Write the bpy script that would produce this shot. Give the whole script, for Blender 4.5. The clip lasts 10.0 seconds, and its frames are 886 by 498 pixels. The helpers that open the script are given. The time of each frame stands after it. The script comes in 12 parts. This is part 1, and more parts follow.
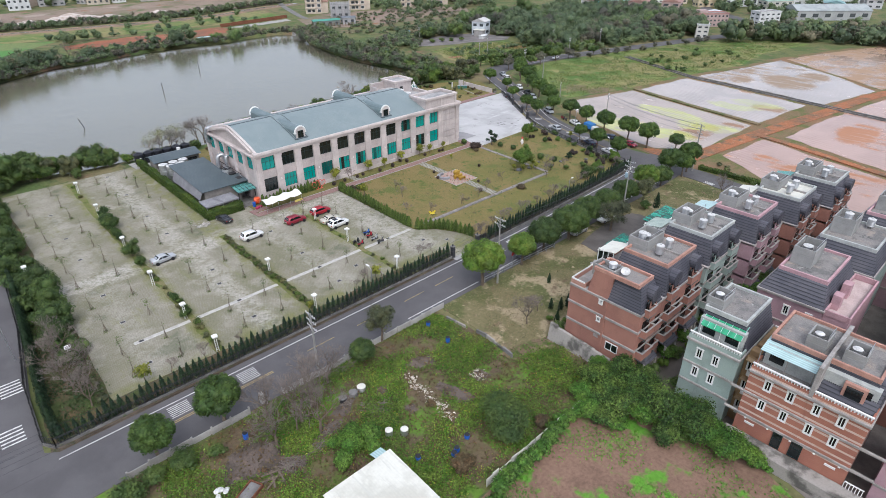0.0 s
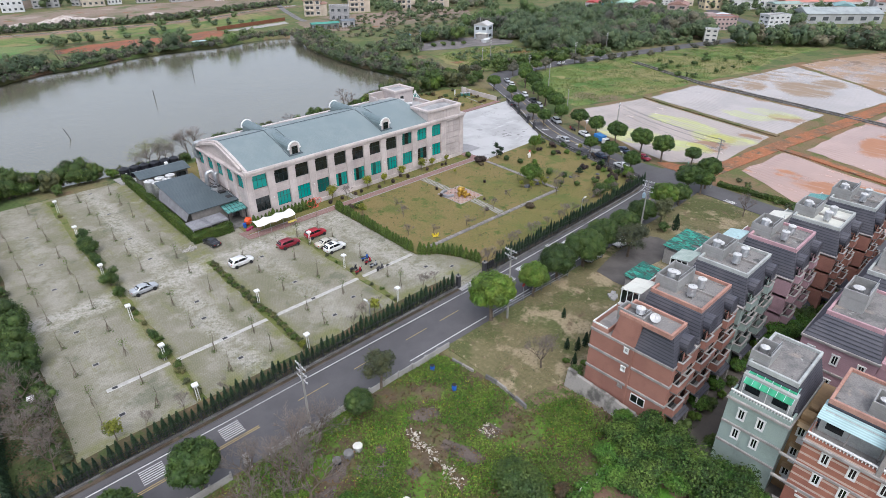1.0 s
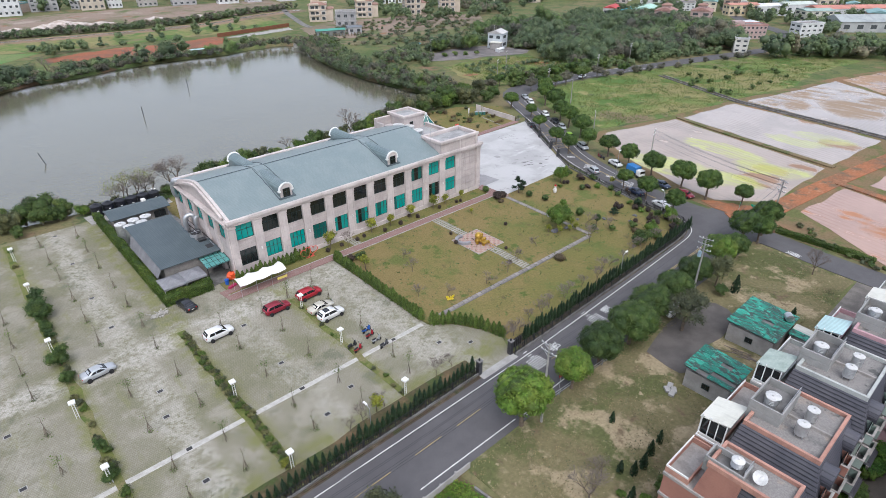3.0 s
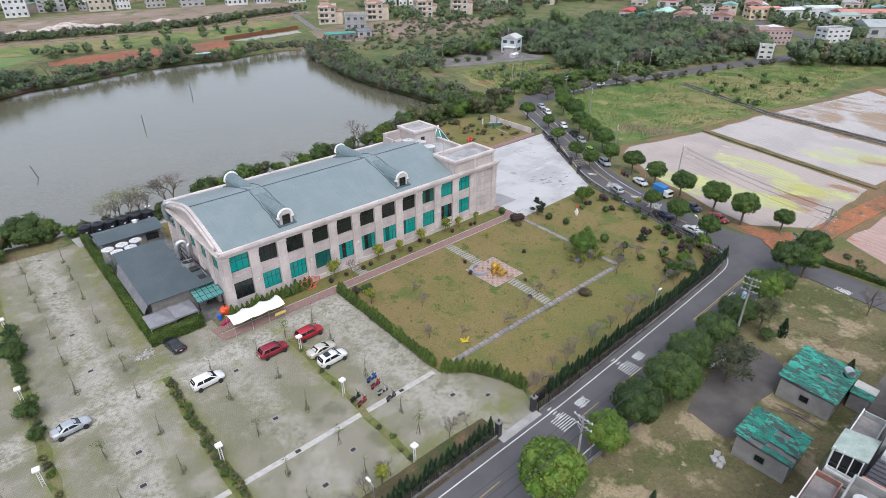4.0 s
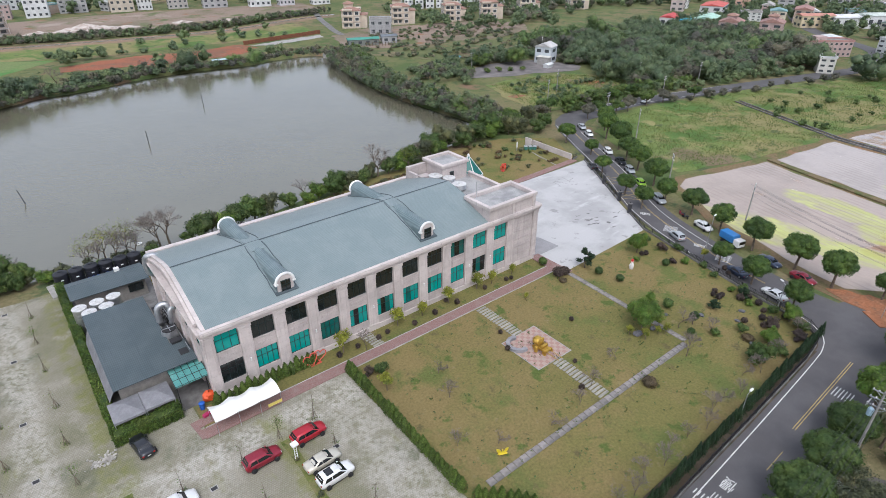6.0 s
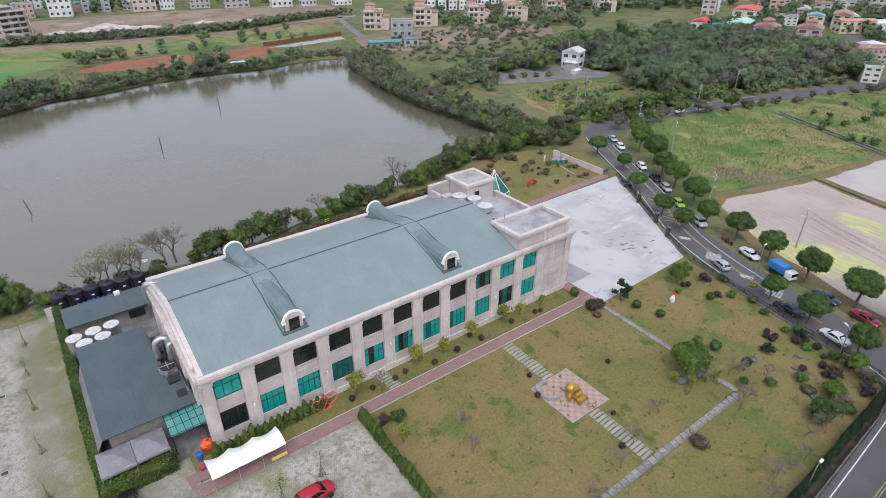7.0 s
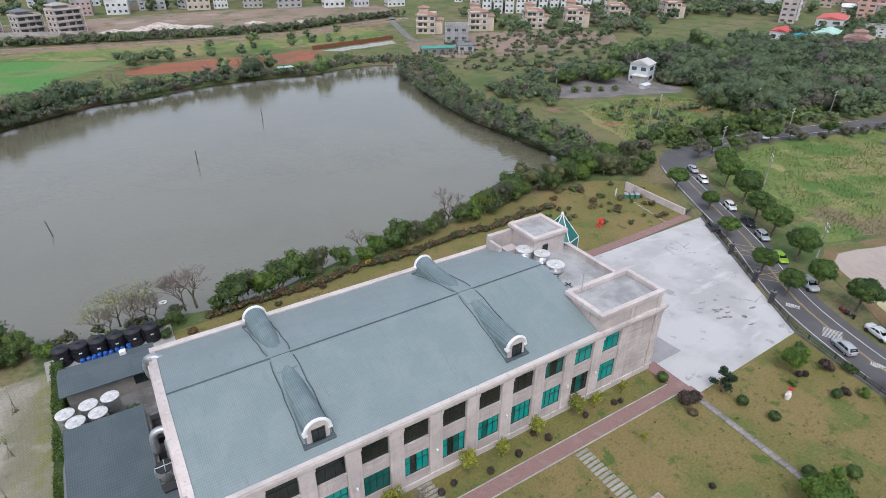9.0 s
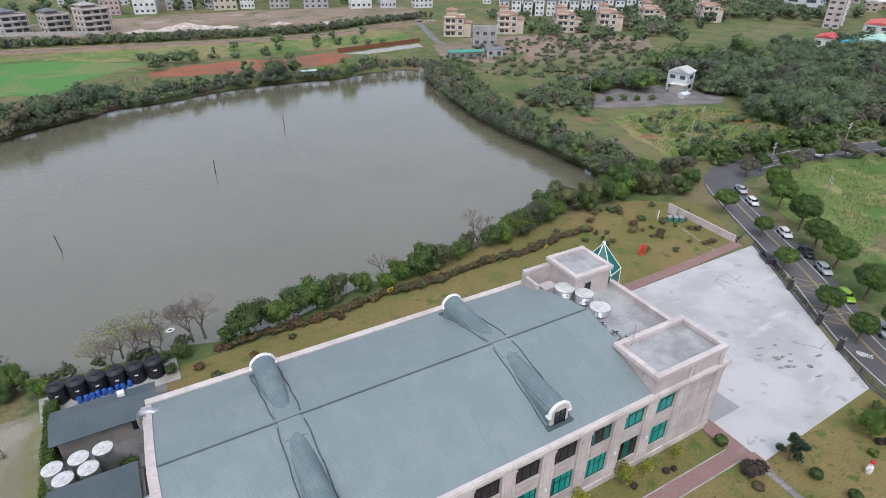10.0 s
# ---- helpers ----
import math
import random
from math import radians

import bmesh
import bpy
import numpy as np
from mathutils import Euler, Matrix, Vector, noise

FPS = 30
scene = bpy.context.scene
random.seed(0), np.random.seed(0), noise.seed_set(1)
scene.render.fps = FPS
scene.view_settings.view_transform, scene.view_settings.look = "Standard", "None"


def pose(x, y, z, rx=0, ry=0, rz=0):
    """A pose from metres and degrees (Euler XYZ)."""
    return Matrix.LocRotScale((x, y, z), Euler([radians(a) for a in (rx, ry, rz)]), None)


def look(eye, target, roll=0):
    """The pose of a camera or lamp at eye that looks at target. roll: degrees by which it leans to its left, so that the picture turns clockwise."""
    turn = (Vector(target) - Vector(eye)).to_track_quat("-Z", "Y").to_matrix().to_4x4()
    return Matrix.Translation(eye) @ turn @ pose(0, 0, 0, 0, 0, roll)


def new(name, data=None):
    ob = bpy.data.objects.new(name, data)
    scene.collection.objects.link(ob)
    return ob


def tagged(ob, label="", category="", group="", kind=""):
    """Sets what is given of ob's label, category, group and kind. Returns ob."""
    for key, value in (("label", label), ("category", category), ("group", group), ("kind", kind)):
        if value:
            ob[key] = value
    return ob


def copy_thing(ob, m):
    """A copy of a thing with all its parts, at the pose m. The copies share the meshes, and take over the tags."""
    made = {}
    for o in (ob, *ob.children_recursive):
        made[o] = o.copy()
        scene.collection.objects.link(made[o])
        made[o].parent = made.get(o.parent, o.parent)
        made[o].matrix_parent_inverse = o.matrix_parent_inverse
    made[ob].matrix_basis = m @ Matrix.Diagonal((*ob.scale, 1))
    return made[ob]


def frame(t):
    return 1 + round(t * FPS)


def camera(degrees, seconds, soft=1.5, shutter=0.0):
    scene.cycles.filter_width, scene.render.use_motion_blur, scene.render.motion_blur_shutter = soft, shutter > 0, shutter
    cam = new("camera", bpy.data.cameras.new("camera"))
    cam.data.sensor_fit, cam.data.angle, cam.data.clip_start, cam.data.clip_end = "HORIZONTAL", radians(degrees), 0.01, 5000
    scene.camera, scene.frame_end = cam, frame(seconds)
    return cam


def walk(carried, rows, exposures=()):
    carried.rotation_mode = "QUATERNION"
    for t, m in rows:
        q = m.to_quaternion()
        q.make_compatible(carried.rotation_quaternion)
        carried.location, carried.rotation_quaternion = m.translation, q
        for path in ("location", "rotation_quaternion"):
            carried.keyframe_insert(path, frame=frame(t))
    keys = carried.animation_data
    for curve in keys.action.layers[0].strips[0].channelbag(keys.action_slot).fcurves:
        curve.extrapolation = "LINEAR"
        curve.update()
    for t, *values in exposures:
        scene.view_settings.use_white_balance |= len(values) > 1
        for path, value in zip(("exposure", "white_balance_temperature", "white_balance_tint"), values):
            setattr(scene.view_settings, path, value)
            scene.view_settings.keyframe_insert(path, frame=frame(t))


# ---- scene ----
cam = camera(75.8, 10.0, 0.7)
METRES, EYE, TILT, LEAN, TURN = 95.5, 51.0, 0.0, 0.0, -42.7
ROWS = [
    (0.0, 0.0, 0.0, 0.0, -0.25, -29.44, 0.44),
    (0.5, -0.0034, 0.0477, 0.0015, -0.24, -29.43, 0.43),
    (1.0, -0.0072, 0.0959, 0.0031, -0.22, -29.41, 0.41),
    (1.5, -0.0115, 0.1455, 0.005, -0.21, -29.39, 0.4),
    (2.0, -0.016, 0.1962, 0.0074, -0.12, -29.41, 0.38),
    (2.5, -0.019, 0.2489, 0.0099, 0.18, -29.4, 0.36),
    (4.0, -0.0336, 0.4096, 0.0153, 1.6, -29.34, 0.26),
    (4.5, -0.0391, 0.464, 0.0164, 2.09, -29.35, 0.24),
    (5.0, -0.045, 0.517, 0.0175, 2.55, -29.35, 0.2),
    (5.5, -0.0514, 0.5673, 0.0185, 3.22, -29.36, 0.16),
    (7.0, -0.0775, 0.707, 0.0208, 6.1, -29.37, -0.04),
    (7.5, -0.0886, 0.7522, 0.0215, 7.26, -29.38, -0.12),
    (8.0, -0.1007, 0.7978, 0.0226, 8.48, -29.4, -0.18),
    (8.5, -0.1146, 0.843, 0.0234, 9.7, -29.41, -0.24),
    (9.0, -0.1289, 0.8886, 0.0249, 10.95, -29.45, -0.28),
    (9.5, -0.1456, 0.9347, 0.0256, 12.15, -29.45, -0.34),
    (10.0, -0.1621, 0.9818, 0.0266, 13.4, -29.47, -0.38),
]
walk(cam, [(t, pose(0, 0, EYE, TILT, LEAN, TURN) @ pose(METRES * x, METRES * y, METRES * z, 90 + pitch, roll, yaw)) for t, x, y, z, yaw, pitch, roll in ROWS],
     [(0.0, 0.3, 5930, 11.0), (2.5, 0.33, 5930, 11.0), (5.0, 0.28, 5930, 11.0), (7.5, 0.2, 5930, 11.0), (10.0, 0.18, 5930, 11.0)])

# ---- sky and sun: a bright overcast day ----
world = bpy.data.worlds.new("overcast_sky")
scene.world = world
world.use_nodes = True
wn, wl = world.node_tree.nodes, world.node_tree.links
sky = wn.new("ShaderNodeTexSky")
sky.sky_type, sky.sun_disc = "NISHITA", False
sky.sun_elevation, sky.sun_rotation = radians(52), radians(215)
sky.air_density, sky.dust_density, sky.ozone_density = 1.0, 6.0, 1.0
cloud = wn.new("ShaderNodeHueSaturation")
cloud.inputs["Saturation"].default_value = 0.85
wl.new(sky.outputs["Color"], cloud.inputs["Color"])
veil = wn.new("ShaderNodeMix")
veil.data_type = "RGBA"
veil.inputs[0].default_value, veil.inputs[7].default_value = 0.5, (6.05, 6.1, 6.4, 1)
wl.new(cloud.outputs["Color"], veil.inputs[6])
wl.new(veil.outputs[2], wn["Background"].inputs["Color"])
wn["Background"].inputs["Strength"].default_value = 0.165
sun_data = bpy.data.lights.new("sun", "SUN")
sun_data.energy, sun_data.angle, sun_data.color = 1.2, radians(40), (1.0, 0.99, 0.97)
sun = new("sun", sun_data)
sun.matrix_world = look((0, 0, 300), (55, 80, 150))


# ---- materials ----
def node(nt, kind, **inputs):
    n = nt.nodes.new(kind)
    for k, v in inputs.items():
        n.inputs[k.replace("_", " ")].default_value = v
    return n


def mix(nt, a, b, fac, mode="MIX"):
    """A colour mix; a, b and fac are sockets or values."""
    n = nt.nodes.new("ShaderNodeMix")
    n.data_type, n.blend_type = "RGBA", mode
    for sock, v in ((n.inputs[0], fac), (n.inputs[6], a), (n.inputs[7], b)):
        if isinstance(v, bpy.types.NodeSocket):
            nt.links.new(v, sock)
        elif isinstance(v, tuple):
            sock.default_value = (*v, 1)[:4]
        else:
            sock.default_value = v
    return n.outputs[2]


def calc(nt, op, a, b=0.0, clamp=False):
    n = nt.nodes.new("ShaderNodeMath")
    n.operation, n.use_clamp = op, clamp
    for sock, v in zip(n.inputs, (a, b)):
        if isinstance(v, bpy.types.NodeSocket):
            nt.links.new(v, sock)
        else:
            sock.default_value = v
    return n.outputs[0]


def span(nt, v, lo, hi):
    """v stretched so that lo..hi becomes 0..1, smoothly."""
    n = nt.nodes.new("ShaderNodeMapRange")
    n.interpolation_type = "SMOOTHSTEP"
    nt.links.new(v, n.inputs[0])
    n.inputs[1].default_value, n.inputs[2].default_value = lo, hi
    return n.outputs[0]


def fuzz(nt, scale, detail=4, stretch=None, where="Object", turn=0.0):
    """Noise at so many bumps a metre."""
    co = nt.nodes.new("ShaderNodeTexCoord")
    n = node(nt, "ShaderNodeTexNoise", Scale=scale, Detail=detail, Roughness=0.6)
    if stretch or turn:
        mp = nt.nodes.new("ShaderNodeMapping")
        mp.inputs["Scale"].default_value = stretch or (1, 1, 1)
        mp.inputs["Rotation"].default_value = (0, 0, turn)
        nt.links.new(co.outputs[where], mp.inputs[0])
        nt.links.new(mp.outputs[0], n.inputs["Vector"])
    else:
        nt.links.new(co.outputs[where], n.inputs["Vector"])
    return n.outputs["Fac"]


def start(name, rough=0.8, metal=0.0, spec=0.4):
    m = bpy.data.materials.new(name)
    m.use_nodes = True
    nt = m.node_tree
    b = nt.nodes["Principled BSDF"]
    b.inputs["Roughness"].default_value, b.inputs["Metallic"].default_value = rough, metal
    b.inputs["Specular IOR Level"].default_value = spec
    return m, nt, b


def raise_bump(nt, b, height, strength, dist=0.02):
    n = node(nt, "ShaderNodeBump", Strength=strength, Distance=dist)
    nt.links.new(height, n.inputs["Height"])
    nt.links.new(n.outputs[0], b.inputs["Normal"])


def mat(name, c1, c2=None, rough=0.8, s=0.6, fine=9.0, bump=0.25, metal=0.0, spec=0.4, vary=0.0, island=0.0, lo=0.35, hi=0.65, grain=0.25, stretch=None):
    """A plain surface: two tones in patches, fine grain, relief; vary and island shift the tone from object to object or piece to piece."""
    m, nt, b = start(name, rough, metal, spec)
    c2 = c2 or tuple(v * 0.72 for v in c1)
    big, small = fuzz(nt, s, 5, stretch), fuzz(nt, fine, 3, stretch)
    col = mix(nt, c1, c2, span(nt, big, lo, hi))
    col = mix(nt, col, mix(nt, (1 - grain,) * 3, (1 + grain,) * 3, small), 1.0, "MULTIPLY")
    if vary:
        info = nt.nodes.new("ShaderNodeObjectInfo")
        col = mix(nt, col, mix(nt, (1 - vary,) * 3, (1 + vary,) * 3, info.outputs["Random"]), 1.0, "MULTIPLY")
    if island:
        geo = nt.nodes.new("ShaderNodeNewGeometry")
        col = mix(nt, col, mix(nt, (1 - island,) * 3, (1 + island,) * 3, geo.outputs["Random Per Island"]), 1.0, "MULTIPLY")
    nt.links.new(col, b.inputs["Base Color"])
    if bump:
        raise_bump(nt, b, small, bump)
    return m


def leaves(name, c1, c2, island=0.35, glow=0.25):
    """Foliage: leaf to leaf and plant to plant differences, light shining through."""
    m, nt, b = start(name, 0.6, 0, 0.3)
    geo, info = nt.nodes.new("ShaderNodeNewGeometry"), nt.nodes.new("ShaderNodeObjectInfo")
    col = mix(nt, c1, c2, span(nt, fuzz(nt, 0.7, 3), 0.38, 0.62))
    col = mix(nt, col, mix(nt, (1 - island,) * 3, (1 + island,) * 3, geo.outputs["Random Per Island"]), 1.0, "MULTIPLY")
    col = mix(nt, col, mix(nt, (0.6,) * 3, (1.4,) * 3, fuzz(nt, 3.5, 3)), 1.0, "MULTIPLY")
    col = mix(nt, col, mix(nt, (0.8, 0.83, 0.87), (1.2, 1.16, 1.06), span(nt, fuzz(nt, 0.16, 2, turn=0.4), 0.36, 0.64)), 1.0, "MULTIPLY")
    col = mix(nt, col, mix(nt, (0.78, 0.8, 0.85), (1.22, 1.2, 1.1), info.outputs["Random"]), 1.0, "MULTIPLY")
    nt.links.new(col, b.inputs["Base Color"])
    tr = nt.nodes.new("ShaderNodeBsdfTranslucent")
    nt.links.new(col, tr.inputs["Color"])
    ms = node(nt, "ShaderNodeMixShader", Fac=glow)
    nt.links.new(b.outputs[0], ms.inputs[1])
    nt.links.new(tr.outputs[0], ms.inputs[2])
    nt.links.new(ms.outputs[0], nt.nodes["Material Output"].inputs["Surface"])
    return m


def plain(name, c, rough=0.5, metal=0.0, spec=0.5):
    return mat(name, c, tuple(v * 0.9 for v in c), rough, 1.5, 25, 0.03, metal, spec, grain=0.06)


def ground_mix(name, cols, scales, rough=0.95, bump=0.5, fine=5.0, wave=None):
    """Ground cover of several tones laid over one another in patches. cols: first tone, then (tone, low, high) for each patch layer."""
    m, nt, b = start(name, rough, 0, 0.15)
    col = cols[0]
    for i, ((c, lo, hi), s) in enumerate(zip(cols[1:], scales)):
        col = mix(nt, col, c, span(nt, fuzz(nt, s, 7, turn=0.7 * (i + 1)), lo, hi))
    small = fuzz(nt, fine, 6)
    col = mix(nt, col, mix(nt, (0.5,) * 3, (1.5,) * 3, small), 1.0, "MULTIPLY")
    nt.links.new(col, b.inputs["Base Color"])
    raise_bump(nt, b, small, bump, 0.12)
    return m


GRASS = ground_mix("field_grass", [(0.125, 0.135, 0.055), ((0.175, 0.145, 0.08), 0.45, 0.64), ((0.08, 0.115, 0.04), 0.48, 0.62), ((0.2, 0.13, 0.085), 0.58, 0.7), ((0.075, 0.1, 0.045), 0.54, 0.64)], (0.025, 0.06, 0.05, 0.2), fine=1.5)
LAWN = ground_mix("lawn", [(0.15, 0.138, 0.048), ((0.192, 0.15, 0.064), 0.42, 0.6), ((0.112, 0.13, 0.04), 0.52, 0.66), ((0.112, 0.1, 0.045), 0.58, 0.7), ((0.19, 0.158, 0.076), 0.6, 0.7), ((0.085, 0.115, 0.03), 0.58, 0.66)], (0.06, 0.13, 0.4, 0.9, 0.28), bump=0.9, fine=3.2)
MEADOW = ground_mix("meadow", [(0.135, 0.178, 0.055), ((0.21, 0.19, 0.085), 0.44, 0.58), ((0.085, 0.148, 0.04), 0.5, 0.6), ((0.17, 0.135, 0.085), 0.56, 0.66), ((0.235, 0.215, 0.095), 0.56, 0.66), ((0.09, 0.11, 0.05), 0.58, 0.66)], (0.03, 0.06, 0.045, 0.14, 0.25), fine=1.6)
GREENCROP = ground_mix("green_crop", [(0.085, 0.2, 0.055), ((0.15, 0.19, 0.075), 0.48, 0.6), ((0.07, 0.165, 0.05), 0.55, 0.7)], (0.03, 0.05), fine=1.0)
DRYGRASS = ground_mix("dry_grass", [(0.158, 0.139, 0.072), ((0.098, 0.108, 0.043), 0.46, 0.57), ((0.3, 0.245, 0.155), 0.51, 0.6), ((0.15, 0.11, 0.07), 0.56, 0.68), ((0.34, 0.28, 0.18), 0.6, 0.7)], (0.11, 0.2, 0.34, 0.8), fine=2.2)
SCRUB = ground_mix("weedy_soil", [(0.095, 0.102, 0.036), ((0.135, 0.1, 0.064), 0.42, 0.56), ((0.1, 0.18, 0.028), 0.48, 0.62), ((0.11, 0.082, 0.055), 0.5, 0.62)], (0.12, 0.2, 0.4), fine=2.5)
SOIL = ground_mix("bare_pink_soil", [(0.2, 0.128, 0.092), ((0.15, 0.097, 0.07), 0.45, 0.65), ((0.1, 0.25, 0.03), 0.53, 0.62)], (0.2, 0.22), fine=2.5)
EARTH = ground_mix("orange_earth", [(0.31, 0.13, 0.066), ((0.23, 0.115, 0.066), 0.44, 0.6), ((0.15, 0.11, 0.072), 0.52, 0.64), ((0.36, 0.19, 0.11), 0.56, 0.68)], (0.1, 0.28, 0.6), fine=2.5)
BANK = ground_mix("bank_soil", [(0.17, 0.13, 0.075), ((0.11, 0.11, 0.05), 0.45, 0.62), ((0.08, 0.1, 0.035), 0.52, 0.68)], (0.15, 0.25), fine=2.5)
BROWNFIELD = ground_mix("far_bare_ground", [(0.24, 0.185, 0.145), ((0.17, 0.145, 0.1), 0.45, 0.6), ((0.11, 0.13, 0.055), 0.52, 0.64), ((0.3, 0.25, 0.21), 0.58, 0.68), ((0.24, 0.12, 0.07), 0.6, 0.68)], (0.02, 0.05, 0.03, 0.06), fine=0.8)
ASPHALT = mat("asphalt", (0.104, 0.1, 0.103), (0.082, 0.078, 0.081), 0.85, 0.16, 20, 0.3, grain=0.22, stretch=(1, 1, 1))
ASPHALT_OLD = mat("old_asphalt", (0.118, 0.106, 0.098), (0.085, 0.077, 0.072), 0.9, 0.3, 12, 0.4, grain=0.25)
CONCRETE = mat("weathered_concrete", (0.36, 0.35, 0.335), (0.27, 0.26, 0.245), 0.85, 0.5, 10, 0.2)
CONCRETE_DARK = mat("stained_concrete", (0.2, 0.195, 0.19), (0.11, 0.105, 0.1), 0.9, 0.5, 8, 0.3)
PAINT_WHITE = mat("white_road_paint", (0.62, 0.62, 0.6), (0.42, 0.42, 0.41), 0.7, 1.2, 14, 0.1, lo=0.45, hi=0.7)
PAINT_YELLOW = mat("yellow_road_paint", (0.4, 0.3, 0.12), (0.24, 0.185, 0.1), 0.7, 1.2, 14, 0.1, lo=0.45, hi=0.7)


def lot_pavers():
    """Grass-grown pavers, worn pale along the driving lanes."""
    m, nt, b = start("grass_block_pavers", 0.95, 0, 0.15)
    co = nt.nodes.new("ShaderNodeTexCoord")
    br = node(nt, "ShaderNodeTexBrick", Scale=1.0, Mortar_Size=0.03, Brick_Width=0.26, Row_Height=0.26, Mortar_Smooth=0.4)
    nt.links.new(co.outputs["Object"], br.inputs["Vector"])
    br.inputs["Color1"].default_value, br.inputs["Color2"].default_value = (1, 1, 1, 1), (0.86, 0.86, 0.86, 1)
    br.inputs["Mortar"].default_value = (0.68, 0.71, 0.6, 1)
    xyz = nt.nodes.new("ShaderNodeSeparateXYZ")
    nt.links.new(co.outputs["Object"], xyz.inputs[0])
    big, mid, small = fuzz(nt, 0.09, 6), fuzz(nt, 0.45, 6), fuzz(nt, 5.0, 6)

    def lane(axis, at, half):
        d = calc(nt, "ABSOLUTE", calc(nt, "SUBTRACT", calc(nt, "ADD", xyz.outputs[axis], calc(nt, "MULTIPLY", mid, 3.0)), at + 1.5))
        return calc(nt, "SUBTRACT", 1.0, span(nt, d, half * 0.4, half * 1.35))

    worn = calc(nt, "MAXIMUM", calc(nt, "MULTIPLY", lane(0, 27.3, 2.1), 0.75), lane(1, 98.6, 2.8))
    worn = calc(nt, "MAXIMUM", worn, calc(nt, "MULTIPLY", lane(0, 59.5, 4.5), 0.7))
    worn = calc(nt, "MAXIMUM", worn, calc(nt, "MULTIPLY", lane(0, 12.0, 2.2), 0.35))
    worn = calc(nt, "MAXIMUM", worn, calc(nt, "MULTIPLY", lane(0, 42.3, 2.4), 0.4))
    worn = calc(nt, "MULTIPLY", worn, calc(nt, "MULTIPLY", span(nt, mid, 0.32, 0.55), span(nt, fuzz(nt, 1.7, 7, turn=0.6), 0.3, 0.58)), True)
    moss = mix(nt, (0.228, 0.212, 0.168), (0.18, 0.172, 0.118), span(nt, big, 0.4, 0.6))
    moss = mix(nt, moss, (0.268, 0.25, 0.208), span(nt, fuzz(nt, 0.22, 6, turn=1.0), 0.48, 0.64))
    moss = mix(nt, moss, (0.19, 0.19, 0.09), calc(nt, "MULTIPLY", span(nt, fuzz(nt, 0.3, 7, (1.6, 0.5, 1)), 0.57, 0.68), 0.45))
    moss = mix(nt, moss, (0.12, 0.125, 0.085), calc(nt, "MULTIPLY", span(nt, fuzz(nt, 0.16, 7, turn=2.0), 0.56, 0.68), 0.7))
    col = mix(nt, moss, (0.385, 0.362, 0.325), worn)
    fringe = calc(nt, "MAXIMUM", calc(nt, "MAXIMUM", lane(0, 34.2, 1.7), lane(0, 19.4, 1.7)), calc(nt, "MAXIMUM", lane(0, 50.7, 1.5), lane(1, 66.4, 2.2)))
    col = mix(nt, col, (0.165, 0.168, 0.06), calc(nt, "MULTIPLY", fringe, calc(nt, "MULTIPLY", span(nt, mid, 0.36, 0.6), 0.75)))
    col = mix(nt, col, br.outputs["Color"], 0.75, "MULTIPLY")
    col = mix(nt, col, mix(nt, (0.78,) * 3, (1.44,) * 3, small), 1.0, "MULTIPLY")
    nt.links.new(col, b.inputs["Base Color"])
    raise_bump(nt, b, calc(nt, "ADD", br.outputs["Fac"], small), 0.4, 0.02)
    return m


LOT = lot_pavers()


def pond_water(name, deep, rough=0.06, scale=1.1, strength=0.25, spec=0.5):
    m, nt, b = start(name, rough, 0, spec)
    b.inputs["IOR"].default_value = 1.6
    col = mix(nt, deep, tuple(v * 0.92 for v in deep), span(nt, fuzz(nt, 0.03, 4), 0.4, 0.65))
    nt.links.new(col, b.inputs["Base Color"])
    co, turned, ripple = nt.nodes.new("ShaderNodeTexCoord"), nt.nodes.new("ShaderNodeMapping"), nt.nodes.new("ShaderNodeMapping")
    turned.inputs["Rotation"].default_value = (0, 0, math.radians(28))
    ripple.inputs["Scale"].default_value = (0.3, 1.0, 1.0)
    nt.links.new(co.outputs["Object"], turned.inputs[0])
    nt.links.new(turned.outputs[0], ripple.inputs[0])
    waves = nt.nodes.new("ShaderNodeTexNoise")
    waves.inputs["Scale"].default_value, waves.inputs["Detail"].default_value = scale, 2.0
    nt.links.new(ripple.outputs[0], waves.inputs["Vector"])
    h = calc(nt, "ADD", waves.outputs["Fac"], calc(nt, "MULTIPLY", fuzz(nt, scale * 0.2, 2, (0.6, 1.4, 1), turn=0.4), 1.2))
    raise_bump(nt, b, h, strength, 0.3)
    return m


WATER = pond_water("pond_water", (0.128, 0.122, 0.084), 0.04, 1.9, 0.12, 1.0)


